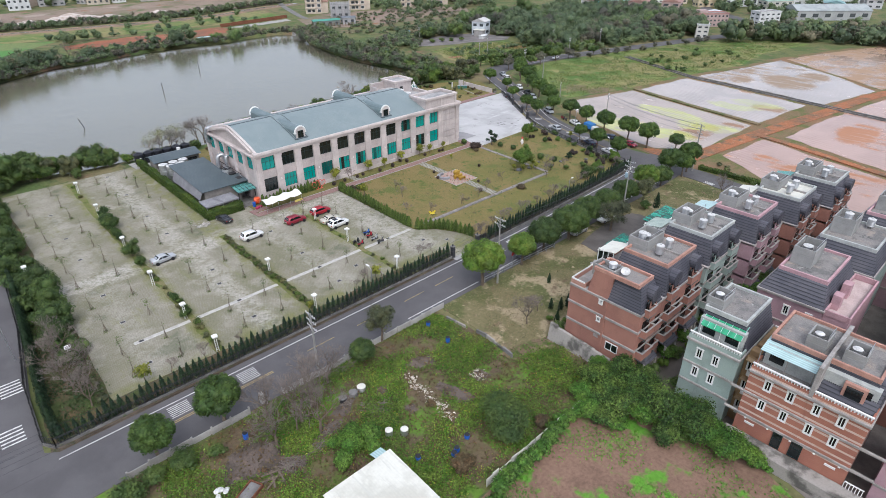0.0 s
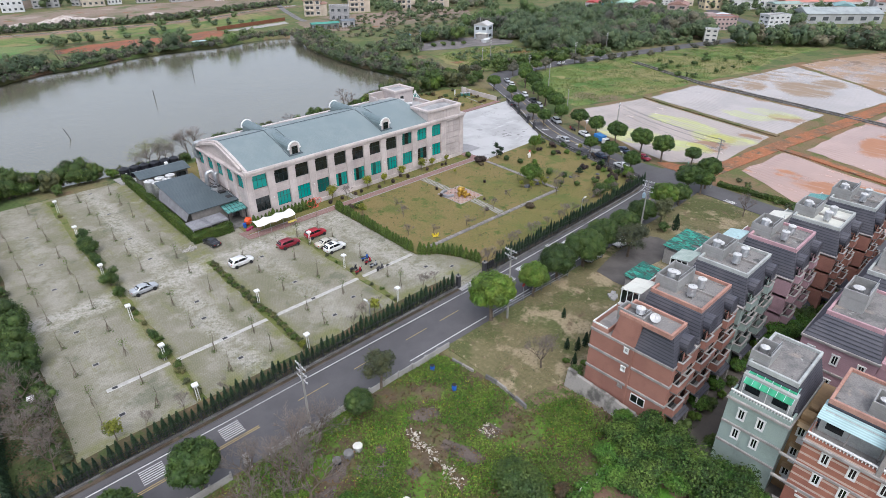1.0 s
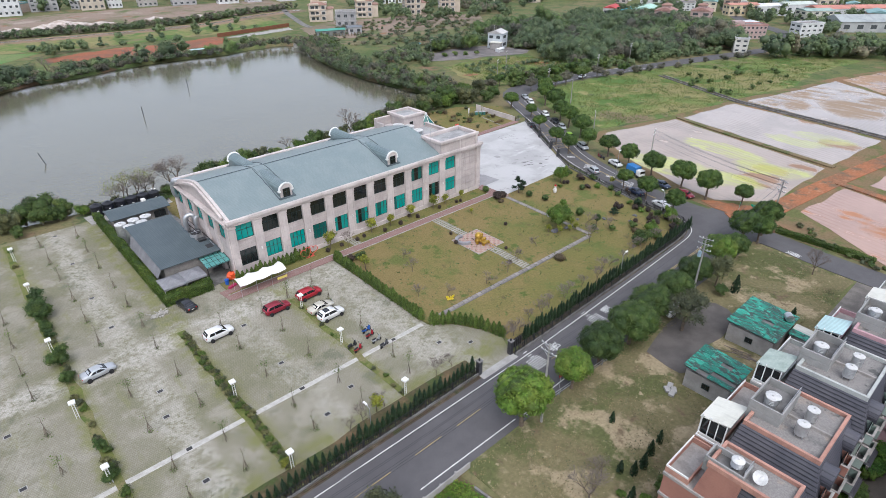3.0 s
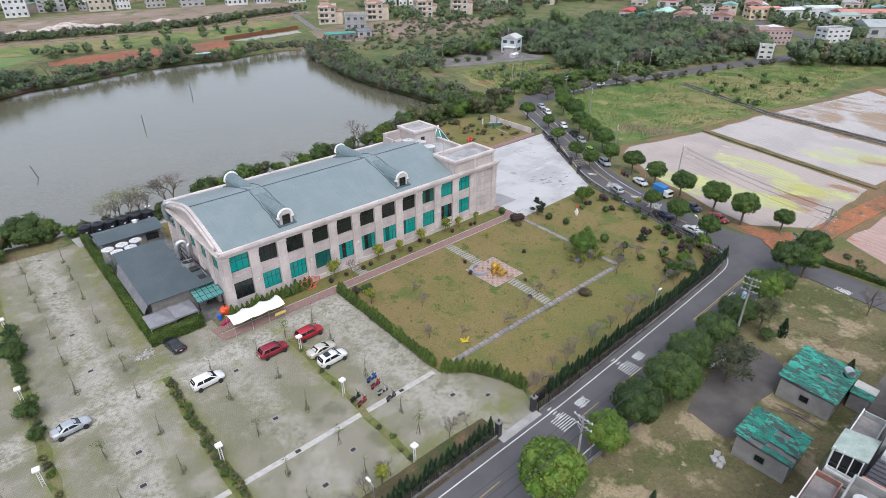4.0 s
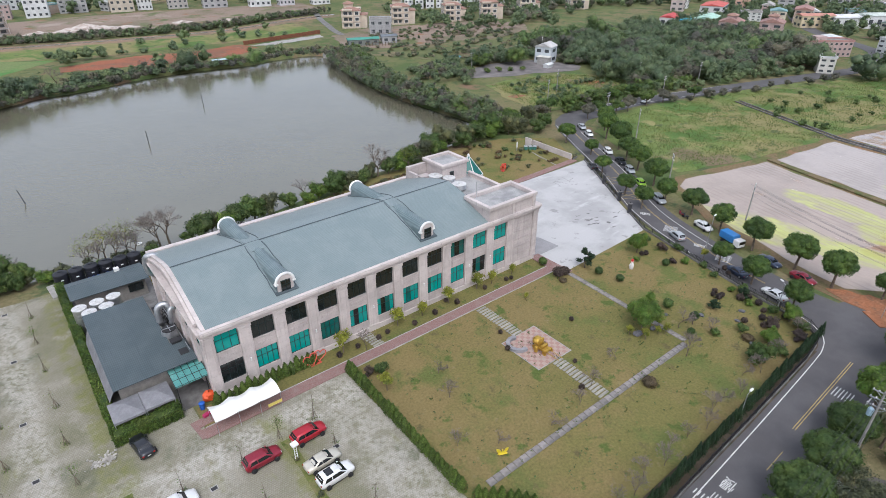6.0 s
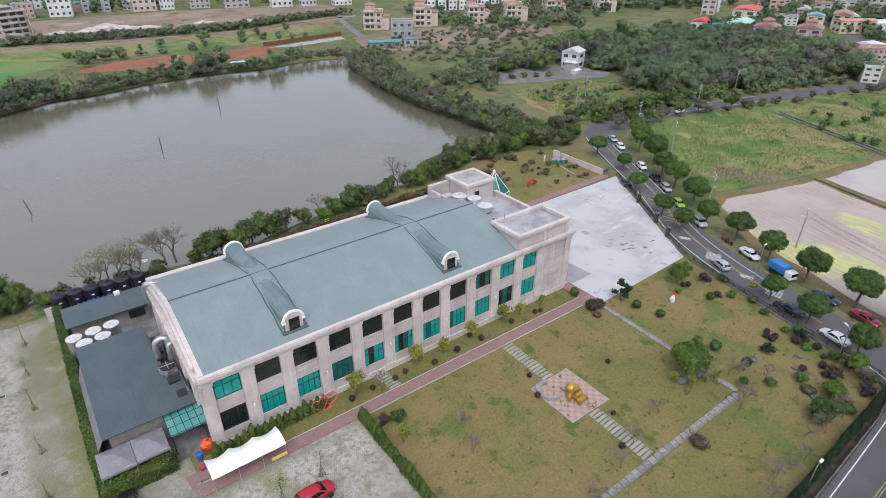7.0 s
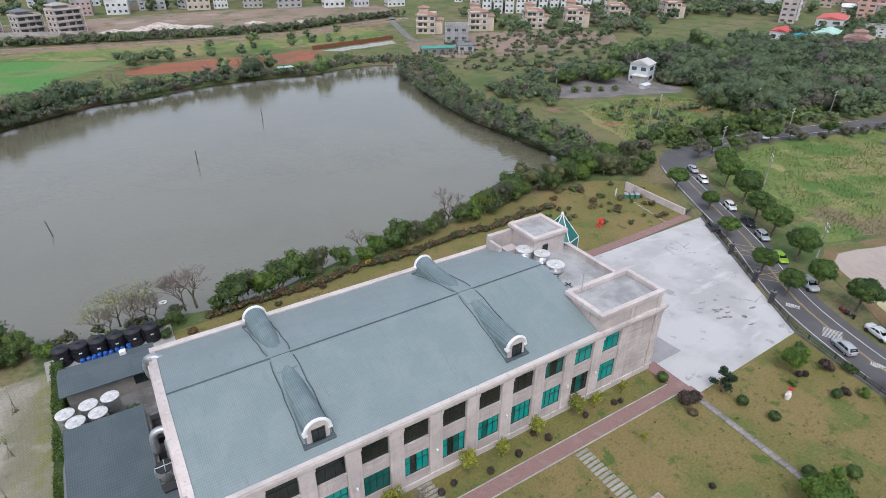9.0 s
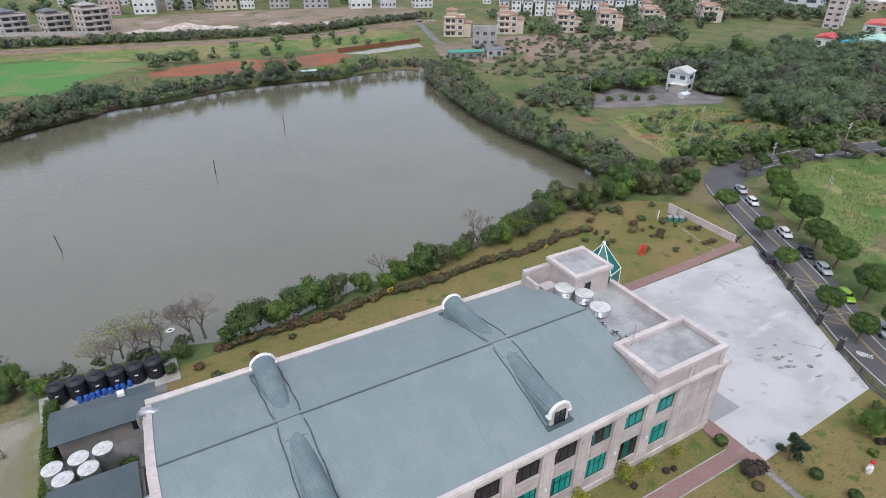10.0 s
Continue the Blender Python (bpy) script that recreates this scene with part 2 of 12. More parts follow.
def paddy(name, wet, mud, algae, amount, blooms=(), flats=(), rake=0.25):
    """A flooded field: a still sheet of water over raked mud. blooms are patches of algae, flats are bare mud banks: (x, y, half width, half length, turn)."""
    m, nt, b = start(name, 0.12, 0, 0.5)
    co = nt.nodes.new("ShaderNodeTexCoord")
    wob = node(nt, "ShaderNodeTexNoise", Scale=0.11, Detail=6.0, Roughness=0.65)
    nt.links.new(co.outputs["Object"], wob.inputs["Vector"])
    drift = nt.nodes.new("ShaderNodeVectorMath")
    drift.operation = "MULTIPLY_ADD"
    nt.links.new(wob.outputs["Color"], drift.inputs[0])
    drift.inputs[1].default_value = (9, 9, 0)
    nt.links.new(co.outputs["Object"], drift.inputs[2])

    def patch(x, y, w, l, turn):
        mp = nt.nodes.new("ShaderNodeMapping")
        mp.vector_type = "TEXTURE"
        mp.inputs["Location"].default_value = (x + 4.5, y + 4.5, 0)
        mp.inputs["Rotation"].default_value = (0, 0, radians(turn))
        mp.inputs["Scale"].default_value = (w, l, 1000)
        nt.links.new(drift.outputs[0], mp.inputs[0])
        ln = nt.nodes.new("ShaderNodeVectorMath")
        ln.operation = "LENGTH"
        nt.links.new(mp.outputs[0], ln.inputs[0])
        return calc(nt, "SUBTRACT", 1.0, span(nt, ln.outputs["Value"], 0.75, 1.1))

    def joined(spots):
        total = None
        for p in spots:
            total = patch(*p) if total is None else calc(nt, "MAXIMUM", total, patch(*p))
        return total

    wide, streak = fuzz(nt, 0.045, 6, (0.5, 1.3, 1)), fuzz(nt, 0.16, 8, (2.2, 0.35, 1), turn=rake)
    bare = span(nt, calc(nt, "ADD", calc(nt, "MULTIPLY", wide, 0.55), calc(nt, "MULTIPLY", streak, 0.45)), amount, amount + 0.07)
    if flats:
        bare = calc(nt, "MAXIMUM", bare, calc(nt, "MULTIPLY", joined(flats), span(nt, streak, 0.36, 0.52)))
    col = mix(nt, wet, tuple(v * 0.86 for v in wet), span(nt, fuzz(nt, 0.07, 5), 0.4, 0.62))
    col = mix(nt, col, mud, bare)
    if blooms:
        col = mix(nt, col, algae, calc(nt, "MULTIPLY", joined(blooms), calc(nt, "ADD", 0.35, calc(nt, "MULTIPLY", span(nt, streak, 0.35, 0.6), 0.6))))
        col = mix(nt, col, tuple(v * 1.15 for v in algae), calc(nt, "MULTIPLY", joined(blooms), calc(nt, "MULTIPLY", span(nt, fuzz(nt, 0.12, 6, turn=0.9), 0.5, 0.62), 0.7)))
    rows = nt.nodes.new("ShaderNodeTexWave")
    rows.bands_direction = "X"
    rows.inputs["Scale"].default_value, rows.inputs["Distortion"].default_value = math.pi / 10 / 1.5, 2.0
    turned = nt.nodes.new("ShaderNodeMapping")
    turned.inputs["Rotation"].default_value = (0, 0, rake)
    nt.links.new(co.outputs["Object"], turned.inputs[0])
    nt.links.new(turned.outputs[0], rows.inputs["Vector"])
    lines = calc(nt, "MULTIPLY", span(nt, rows.outputs["Fac"], 0.55, 0.95), span(nt, fuzz(nt, 0.06, 4, turn=1.7), 0.42, 0.6))
    col = mix(nt, col, tuple(0.6 * v + 0.1 * w for v, w in zip(mud, wet)), calc(nt, "MULTIPLY", lines, 0.24))
    col = mix(nt, col, mix(nt, (0.85,) * 3, (1.15,) * 3, fuzz(nt, 1.5, 4, (2, 0.4, 1), turn=rake)), 1.0, "MULTIPLY")
    nt.links.new(col, b.inputs["Base Color"])
    nt.links.new(calc(nt, "ADD", 0.14, calc(nt, "MULTIPLY", bare, 0.6)), b.inputs["Roughness"])
    raise_bump(nt, b, fuzz(nt, 2.0, 3), 0.05, 0.05)
    return m


PADDY_A = paddy("flooded_field_with_algae", (0.36, 0.29, 0.238), (0.27, 0.165, 0.105), (0.4, 0.41, 0.12), 0.6,
                ((171.5, 80, 4.5, 12, -8), (148, 90, 7, 17, 20), (166, 66, 5, 9, 10), (152, 72, 5, 9, 12)), ((164, 66, 5, 5, 10), (157, 66, 5, 6, 15), (172, 62, 3, 4, 0)))
PADDY_B = paddy("flooded_field_grey", (0.385, 0.33, 0.29), (0.29, 0.19, 0.125), (0.38, 0.38, 0.17), 0.62,
                ((193, 70, 4, 9, 5), (201, 66, 4, 8, 0)), ((198, 62, 4, 6, 0), (216, 74, 3, 3, 0)))
PADDY_E = paddy("flooded_field_pale_silt", (0.385, 0.335, 0.3), (0.27, 0.195, 0.13), (0.34, 0.33, 0.17), 0.53, (), ((240, 70, 12, 10, 30), (255, 66, 9, 6, 20), (232, 84, 7, 4, 10)))
PADDY_C = paddy("flooded_field_red_mud", (0.4, 0.26, 0.205), (0.36, 0.17, 0.09), (0.34, 0.22, 0.16), 0.54, (), ((150, 30, 5, 12, 20), (190, 34, 12, 5, 0), (180, 20, 8, 5, 20)))
PADDY_D = paddy("drying_field", (0.34, 0.24, 0.18), (0.31, 0.2, 0.12), (0.25, 0.24, 0.1), 0.45)


def cladding(name, c1, c2, w, h):
    """Stone slabs with fine joints, rain streaks below the ledges and pale patches."""
    m, nt, b = start(name, 0.7, 0, 0.35)
    co, xyz = nt.nodes.new("ShaderNodeTexCoord"), nt.nodes.new("ShaderNodeSeparateXYZ")
    nt.links.new(co.outputs["Object"], xyz.inputs[0])
    flat = nt.nodes.new("ShaderNodeCombineXYZ")
    nt.links.new(calc(nt, "ADD", xyz.outputs[0], xyz.outputs[1]), flat.inputs[0])
    nt.links.new(xyz.outputs[2], flat.inputs[1])
    br = node(nt, "ShaderNodeTexBrick", Scale=1.0, Mortar_Size=0.012, Brick_Width=w, Row_Height=h, Mortar_Smooth=0.2)
    br.inputs["Color1"].default_value, br.inputs["Color2"].default_value, br.inputs["Mortar"].default_value = (1, 1, 1, 1), (0.93, 0.92, 0.92, 1), (0.78, 0.75, 0.73, 1)
    nt.links.new(flat.outputs[0], br.inputs["Vector"])
    col = mix(nt, c1, c2, span(nt, fuzz(nt, 0.35, 5), 0.38, 0.64))
    col = mix(nt, col, tuple(v * 0.7 for v in c2), calc(nt, "MULTIPLY", span(nt, fuzz(nt, 1.3, 6, (1.6, 1.6, 0.12)), 0.55, 0.72), 0.55))
    col = mix(nt, col, br.outputs["Color"], 0.9, "MULTIPLY")
    col = mix(nt, col, mix(nt, (0.92,) * 3, (1.08,) * 3, fuzz(nt, 5, 4)), 1.0, "MULTIPLY")
    nt.links.new(col, b.inputs["Base Color"])
    raise_bump(nt, b, br.outputs["Fac"], -0.4, 0.01)
    return m


WALL = cladding("pale_pink_stone_cladding", (0.5, 0.447, 0.428), (0.41, 0.366, 0.35), 1.16, 0.5)
WALL_TRIM = cladding("pale_stone_trim", (0.565, 0.508, 0.486), (0.455, 0.408, 0.39), 2.33, 1.0)
GLASS_TEAL = plain("teal_tinted_glass", (0.008, 0.29, 0.255), 0.08, 0.0, 0.8)
GLASS_MID = plain("dim_teal_glass", (0.008, 0.11, 0.1), 0.07, 0.0, 0.8)
GLASS_DARK = plain("dark_window_glass", (0.012, 0.016, 0.017), 0.08, 0.0, 0.6)
FRAME_DARK = plain("dark_aluminium", (0.03, 0.05, 0.05), 0.4, 0.6)
FRAME_WHITE = plain("white_window_frame", (0.72, 0.72, 0.7), 0.5)
METAL = mat("galvanised_steel", (0.5, 0.51, 0.52), (0.36, 0.37, 0.39), 0.45, 1.0, 12, 0.05, 0.8, grain=0.1)
STEEL = mat("stainless_tank_steel", (0.6, 0.61, 0.62), (0.48, 0.49, 0.5), 0.3, 1.0, 12, 0.05, 0.85, grain=0.08)
BLACK = plain("black_plastic", (0.012, 0.013, 0.018), 0.45)
RUBBER = plain("tyre_rubber", (0.018, 0.018, 0.019), 0.85)
FENCE = plain("dark_iron", (0.022, 0.022, 0.024), 0.6)
POLE = mat("grey_pole_concrete", (0.32, 0.31, 0.29), (0.24, 0.235, 0.22), 0.85, 0.8, 8, 0.15)
BARK = mat("bark", (0.16, 0.125, 0.095), (0.1, 0.08, 0.06), 0.95, 2.0, 10, 0.6)
TWIG = mat("bare_twigs", (0.2, 0.17, 0.15), (0.14, 0.115, 0.1), 0.95, 2.0, 10, 0.3)


def tiled(name, c1, c2, joint, w, h, turn=0.0, bump=0.4, checker=False):
    """Small paving units with joints."""
    m, nt, b = start(name, 0.85, 0, 0.2)
    co = nt.nodes.new("ShaderNodeTexCoord")
    mp = nt.nodes.new("ShaderNodeMapping")
    mp.inputs["Rotation"].default_value = (0, 0, turn)
    nt.links.new(co.outputs["Object"], mp.inputs[0])
    if checker:
        br = node(nt, "ShaderNodeTexChecker", Scale=1 / w)
    else:
        br = node(nt, "ShaderNodeTexBrick", Scale=1.0, Mortar_Size=0.012, Brick_Width=w, Row_Height=h)
        br.inputs["Mortar"].default_value = (*joint, 1)
    br.inputs["Color1"].default_value, br.inputs["Color2"].default_value = (*c1, 1), (*c2, 1)
    nt.links.new(mp.outputs[0], br.inputs["Vector"])
    col = mix(nt, br.outputs["Color"], joint, span(nt, fuzz(nt, 0.6, 6), 0.5, 0.8))
    col = mix(nt, col, mix(nt, (0.8,) * 3, (1.2,) * 3, fuzz(nt, 7, 3)), 1.0, "MULTIPLY")
    nt.links.new(col, b.inputs["Base Color"])
    raise_bump(nt, b, br.outputs["Fac"], -bump if not checker else 0.05, 0.01)
    return m


BRICKPATH = tiled("red_brick_paving", (0.25, 0.14, 0.127), (0.2, 0.113, 0.104), (0.26, 0.2, 0.18), 0.22, 0.11, 0.5)
PLAZA = tiled("chequered_paving", (0.33, 0.21, 0.175), (0.37, 0.28, 0.24), (0.3, 0.25, 0.22), 0.6, 0.6, checker=True)


def white_yard():
    """Pale concrete yard with scuffs and cracks."""
    m, nt, b = start("pale_concrete_yard", 0.8, 0, 0.3)
    col = mix(nt, (0.44, 0.435, 0.43), (0.35, 0.345, 0.34), span(nt, fuzz(nt, 0.09, 6), 0.42, 0.62))
    col = mix(nt, col, (0.51, 0.505, 0.5), span(nt, fuzz(nt, 0.2, 6, (0.4, 1.5, 1), turn=0.5), 0.56, 0.72))
    col = mix(nt, col, (0.26, 0.255, 0.25), calc(nt, "MULTIPLY", span(nt, fuzz(nt, 0.35, 8, turn=1.3), 0.6, 0.68), 0.8))
    vo = nt.nodes.new("ShaderNodeTexVoronoi")
    vo.feature = "DISTANCE_TO_EDGE"
    vo.inputs["Scale"].default_value = 0.31
    co = nt.nodes.new("ShaderNodeTexCoord")
    wob = mix(nt, (0, 0, 0), (1, 1, 1), fuzz(nt, 0.8, 4))
    nt.links.new(mix(nt, co.outputs["Object"], wob, 1.0, "ADD"), vo.inputs["Vector"])
    crack = calc(nt, "MULTIPLY", calc(nt, "SUBTRACT", 1.0, span(nt, vo.outputs["Distance"], 0.004, 0.02)), span(nt, fuzz(nt, 0.09, 3, turn=1.0), 0.58, 0.64))
    col = mix(nt, col, (0.17, 0.16, 0.15), crack)
    col = mix(nt, col, mix(nt, (0.93,) * 3, (1.07,) * 3, fuzz(nt, 5, 4)), 1.0, "MULTIPLY")
    nt.links.new(col, b.inputs["Base Color"])
    return m


YARD = white_yard()


def ribbed(name, c1, c2, pitch, rough=0.5, along="Y", rows=0.0, metal=0.0, depth=0.5, stain=(0.4, 0.62), turn=0.0, profile="SIN", soft=0.0, streak=0.8, lap_shade=0.0, patch=0.25):
    """Sheet roofing: ribs at a pitch in metres, cross laps every rows metres, and stains."""
    m, nt, b = start(name, rough, metal, 0.4)
    co = nt.nodes.new("ShaderNodeTexCoord")
    mp = nt.nodes.new("ShaderNodeMapping")
    mp.inputs["Rotation"].default_value = (0, 0, turn)
    nt.links.new(co.outputs["Object"], mp.inputs[0])

    def bands(axis, every):
        w = nt.nodes.new("ShaderNodeTexWave")
        w.bands_direction, w.wave_profile = axis, profile
        w.inputs["Scale"].default_value = math.pi / 10 / every
        nt.links.new(mp.outputs[0], w.inputs["Vector"])
        return w.outputs["Fac"]

    rib = bands(along, pitch)
    col = mix(nt, c1, c2, span(nt, fuzz(nt, patch, 6), *stain))
    col = mix(nt, col, tuple(v * streak for v in c1), span(nt, fuzz(nt, 0.8, 6, (2.5, 0.25, 1)), 0.55, 0.72))
    # shade at each lap is painted into the colour as a dark line
    if lap_shade:
        rib = span(nt, rib, 0.0, lap_shade)
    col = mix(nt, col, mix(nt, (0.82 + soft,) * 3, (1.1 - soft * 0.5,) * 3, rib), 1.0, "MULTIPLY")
    if rows:
        lap = bands("Y" if along == "X" else "X", rows)
        col = mix(nt, col, mix(nt, (0.84 + soft,) * 3, (1.05 - soft * 0.3,) * 3, lap), 1.0, "MULTIPLY")
        rib = calc(nt, "ADD", rib, calc(nt, "MULTIPLY", lap, 0.6))
    col = mix(nt, col, mix(nt, (0.9,) * 3, (1.1,) * 3, fuzz(nt, 3, 4)), 1.0, "MULTIPLY")
    nt.links.new(col, b.inputs["Base Color"])
    raise_bump(nt, b, rib, depth, 0.05)
    return m


ROOF = ribbed("blue_green_tile_sheet", (0.18, 0.226, 0.23), (0.202, 0.246, 0.249), 0.19, 0.36, "X", 0.27, depth=0.14, soft=0.1, streak=0.95)
ROOF_GREY = ribbed("dark_grey_roof_sheet", (0.066, 0.088, 0.097), (0.08, 0.102, 0.111), 0.22, 0.5, "X", 0.45, depth=0.2, soft=0.06, streak=0.93)
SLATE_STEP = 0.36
# lower edge of every course darkened in the colour, as shade under the lap
SLATE = ribbed("dark_slate_courses", (0.054, 0.055, 0.068), (0.074, 0.073, 0.085), SLATE_STEP, 0.6, "Z", depth=0.5, profile="SAW", soft=-0.3, lap_shade=0.3)
TIN_TEAL = ribbed("teal_translucent_sheet", (0.1, 0.3, 0.28), (0.15, 0.36, 0.33), 0.1, 0.3, "X", depth=0.4)
TIN_WHITE = ribbed("white_roof_sheet", (0.6, 0.595, 0.53), (0.47, 0.46, 0.4), 0.3, 0.6, "X", depth=0.03, stain=(0.45, 0.65), soft=0.17)
TIN_PALE = ribbed("pale_blue_polycarbonate", (0.42, 0.58, 0.58), (0.36, 0.5, 0.5), 0.3, 0.4, "X", depth=0.3)


# ---- mesh building ----
class Geo:
    """Vertices and faces of one mesh."""

    def __init__(self):
        self.v, self.f = [], []

    def add(self, v, f):
        n = len(self.v)
        self.v += [tuple(map(float, p)) for p in v]
        self.f += [tuple(int(i) + n for i in q) for q in f]
        return self

    def box(self, x0, y0, z0, x1, y1, z1, b=0.0):
        if b <= 0:
            p = [(x, y, z) for z in (z0, z1) for y in (y0, y1) for x in (x0, x1)]
            return self.add(p, [(0, 2, 3, 1), (4, 5, 7, 6), (0, 1, 5, 4), (2, 6, 7, 3), (0, 4, 6, 2), (1, 3, 7, 5)])
        b = min(b, 0.45 * min(x1 - x0, y1 - y0, z1 - z0))
        v, idx = [], {}
        lim = ((x0, x1), (y0, y1), (z0, z1))
        for c in range(8):
            s = (c & 1, c >> 1 & 1, c >> 2 & 1)
            for a in range(3):
                p = [lim[k][s[k]] + (0 if k == a else (b if s[k] == 0 else -b)) for k in range(3)]
                idx[c, a] = len(v)
                v.append(tuple(p))
        f = []
        for a in range(3):
            i, j = (a + 1) % 3, (a + 2) % 3
            for s in (0, 1):
                q = [s << a, s << a | 1 << i, s << a | 1 << i | 1 << j, s << a | 1 << j]
                f.append([idx[c, a] for c in (q if s else q[::-1])])
            for si in (0, 1):
                for sj in (0, 1):
                    c0 = si << i | sj << j
                    c1 = c0 | 1 << a
                    q = [idx[c0, i], idx[c0, j], idx[c1, j], idx[c1, i]]
                    f.append(q if (si == sj) == False else q[::-1])
        for c in range(8):
            q = [idx[c, 0], idx[c, 1], idx[c, 2]]
            f.append(q if bin(c).count("1") % 2 == 1 else q[::-1])
        return self.add(v, f)

    def prism(self, poly, z0, z1):
        n = len(poly)
        if sum(poly[i][0] * poly[(i + 1) % n][1] - poly[(i + 1) % n][0] * poly[i][1] for i in range(n)) < 0:
            poly = poly[::-1]
        v = [(x, y, z0) for x, y in poly] + [(x, y, z1) for x, y in poly]
        return self.add(v, [tuple(range(n))[::-1], tuple(range(n, 2 * n))] + [(i, (i + 1) % n, (i + 1) % n + n, i + n) for i in range(n)])

    def turned(self, prof, x=0, y=0, n=12, axis="Z"):
        """A profile of (radius, height) turned round an axis."""
        v, f = [], []
        for r, z in prof:
            for i in range(n):
                a = 2 * math.pi * i / n
                c, s = r * math.cos(a), r * math.sin(a)
                v.append((x + c, y + s, z) if axis == "Z" else ((z, x + c, y + s) if axis == "X" else (x + c, z, y + s)))
        for k in range(len(prof) - 1):
            f += [(k * n + i, k * n + (i + 1) % n, (k + 1) * n + (i + 1) % n, (k + 1) * n + i) for i in range(n)]
        f += [tuple(range(n))[::-1], tuple(range((len(prof) - 1) * n, len(prof) * n))]
        if axis == "Y":
            f = [q[::-1] for q in f]
        return self.add(v, f)

    def rod(self, p, q, r0, r1=None, n=5):
        p, q = Vector(p), Vector(q)
        d = (q - p).normalized()
        u = d.orthogonal().normalized()
        w = d.cross(u)
        v = []
        for c, r in ((p, r0), (q, r0 if r1 is None else r1)):
            for i in range(n):
                a = 2 * math.pi * i / n
                v.append(c + r * (math.cos(a) * u + math.sin(a) * w))
        f = [(i, (i + 1) % n, (i + 1) % n + n, i + n) for i in range(n)]
        if n > 3:
            f += [tuple(range(n))[::-1], tuple(range(n, 2 * n))]
        return self.add(v, f)

    def tube(self, pts, r, n=10, closed=False):
        """One bent pipe through the points."""
        P = [Vector(p) for p in pts]
        v, up = [], None
        for i, p in enumerate(P):
            d = (P[min(i + 1, len(P) - 1)] - P[max(i - 1, 0)]).normalized()
            up = d.orthogonal().normalized() if up is None else (up - d * up.dot(d)).normalized()
            w = d.cross(up)
            v += [p + r * (math.cos(2 * math.pi * k / n) * up + math.sin(2 * math.pi * k / n) * w) for k in range(n)]
        m = len(P)
        f = [(j * n + k, j * n + (k + 1) % n, (j + 1) * n + (k + 1) % n, (j + 1) * n + k) for j in range(m - 1) for k in range(n)]
        return self.add(v, f + [tuple(range(n))[::-1], tuple(range((m - 1) * n, m * n))])

    def line(self, pts, r, n=5):
        for a, b in zip(pts, pts[1:]):
            self.rod(a, b, r, n=n)
        return self

    def strip(self, pts, z0, z1, half):
        """A ribbon of constant width along a plan line, with thickness."""
        left, right = offset(pts, half), offset(pts, -half)
        n = len(pts)
        v = [(x, y, z) for z in (z0, z1) for side in (left, right) for x, y in side]
        L0, R0, L1, R1 = 0, n, 2 * n, 3 * n
        f = []
        for i in range(n - 1):
            f += [(L1 + i, R1 + i, R1 + i + 1, L1 + i + 1), (L0 + i, L0 + i + 1, R0 + i + 1, R0 + i), (L0 + i, L1 + i, L1 + i + 1, L0 + i + 1), (R0 + i, R0 + i + 1, R1 + i + 1, R1 + i)]
        f += [(L0, R0, R1, L1), (L0 + n - 1, L1 + n - 1, R1 + n - 1, R0 + n - 1)]
        return self.add(v, f)

    def moved(self, m):
        self.v = [tuple(m @ Vector(p)) for p in self.v]
        return self

    def mesh(self, name, material=None, smooth=False):
        me = bpy.data.meshes.new(name)
        me.from_pydata(self.v, [], self.f)
        if smooth:
            me.polygons.foreach_set("use_smooth", [True] * len(me.polygons))
        if material:
            me.materials.append(material)
        me.update()
        return me


def offset(pts, d):
    out = []
    for i, p in enumerate(pts):
        a, b = Vector(pts[max(i - 1, 0)]), Vector(pts[min(i + 1, len(pts) - 1)])
        t = (b - a).normalized()
        k = 1.0
        if 0 < i < len(pts) - 1:
            t0, t1 = (Vector(p) - a).normalized(), (b - Vector(p)).normalized()
            k = 1 / max(0.5, math.sqrt(max(0.0, (1 + t0.dot(t1)) / 2)))
        out.append((p[0] - t.y * d * k, p[1] + t.x * d * k))
    return out


def smooth_line(pts, step=2.0):
    """A rounded line through the corner points."""
    out = []
    P = [Vector(p) for p in pts]
    for i in range(len(P) - 1):
        a, b, c, d = P[max(i - 1, 0)], P[i], P[i + 1], P[min(i + 2, len(P) - 1)]
        n = max(2, int((c - b).length / step))
        for k in range(n):
            t = k / n
            out.append(tuple(0.5 * (2 * b + (c - a) * t + (2 * a - 5 * b + 4 * c - d) * t * t + (3 * b - a - 3 * c + d) * t ** 3)))
    out.append(tuple(P[-1]))
    return out


def part(name, geo, material, parent=None, label="", smooth=False):
    """One mesh object, under a thing or under a part."""
    ob = new(name, geo if isinstance(geo, bpy.types.Mesh) else geo.mesh(name, material, smooth))
    if parent is not None:
        ob.parent = parent
    if label:
        tagged(ob, label)
    return ob


def thing(name, label, category, group="", kind="", at=None):
    ob = new(name)
    ob.empty_display_size = 0.2
    tagged(ob, label, category, group, kind)
    if at is not None:
        ob.matrix_basis = at
    return ob


def single(name, geo, material, label, category, group="", kind="", smooth=False, at=None):
    ob = part(name, geo, material, None, "", smooth)
    tagged(ob, label, category, group, kind)
    if at is not None:
        ob.matrix_basis = at
    return ob


def spread(ob, poses):
    """The thing at the first pose, and copies of it at the others."""
    made = [copy_thing(ob, m) for m in poses[1:]]
    ob.matrix_basis = poses[0]
    return [ob] + made


def sized(x, y, z=0.0, turn=0.0, s=1.0, sz=None):
    return pose(x, y, z, 0, 0, turn) @ Matrix.Diagonal((s, s, sz or s, 1))


rng = random.Random(7)


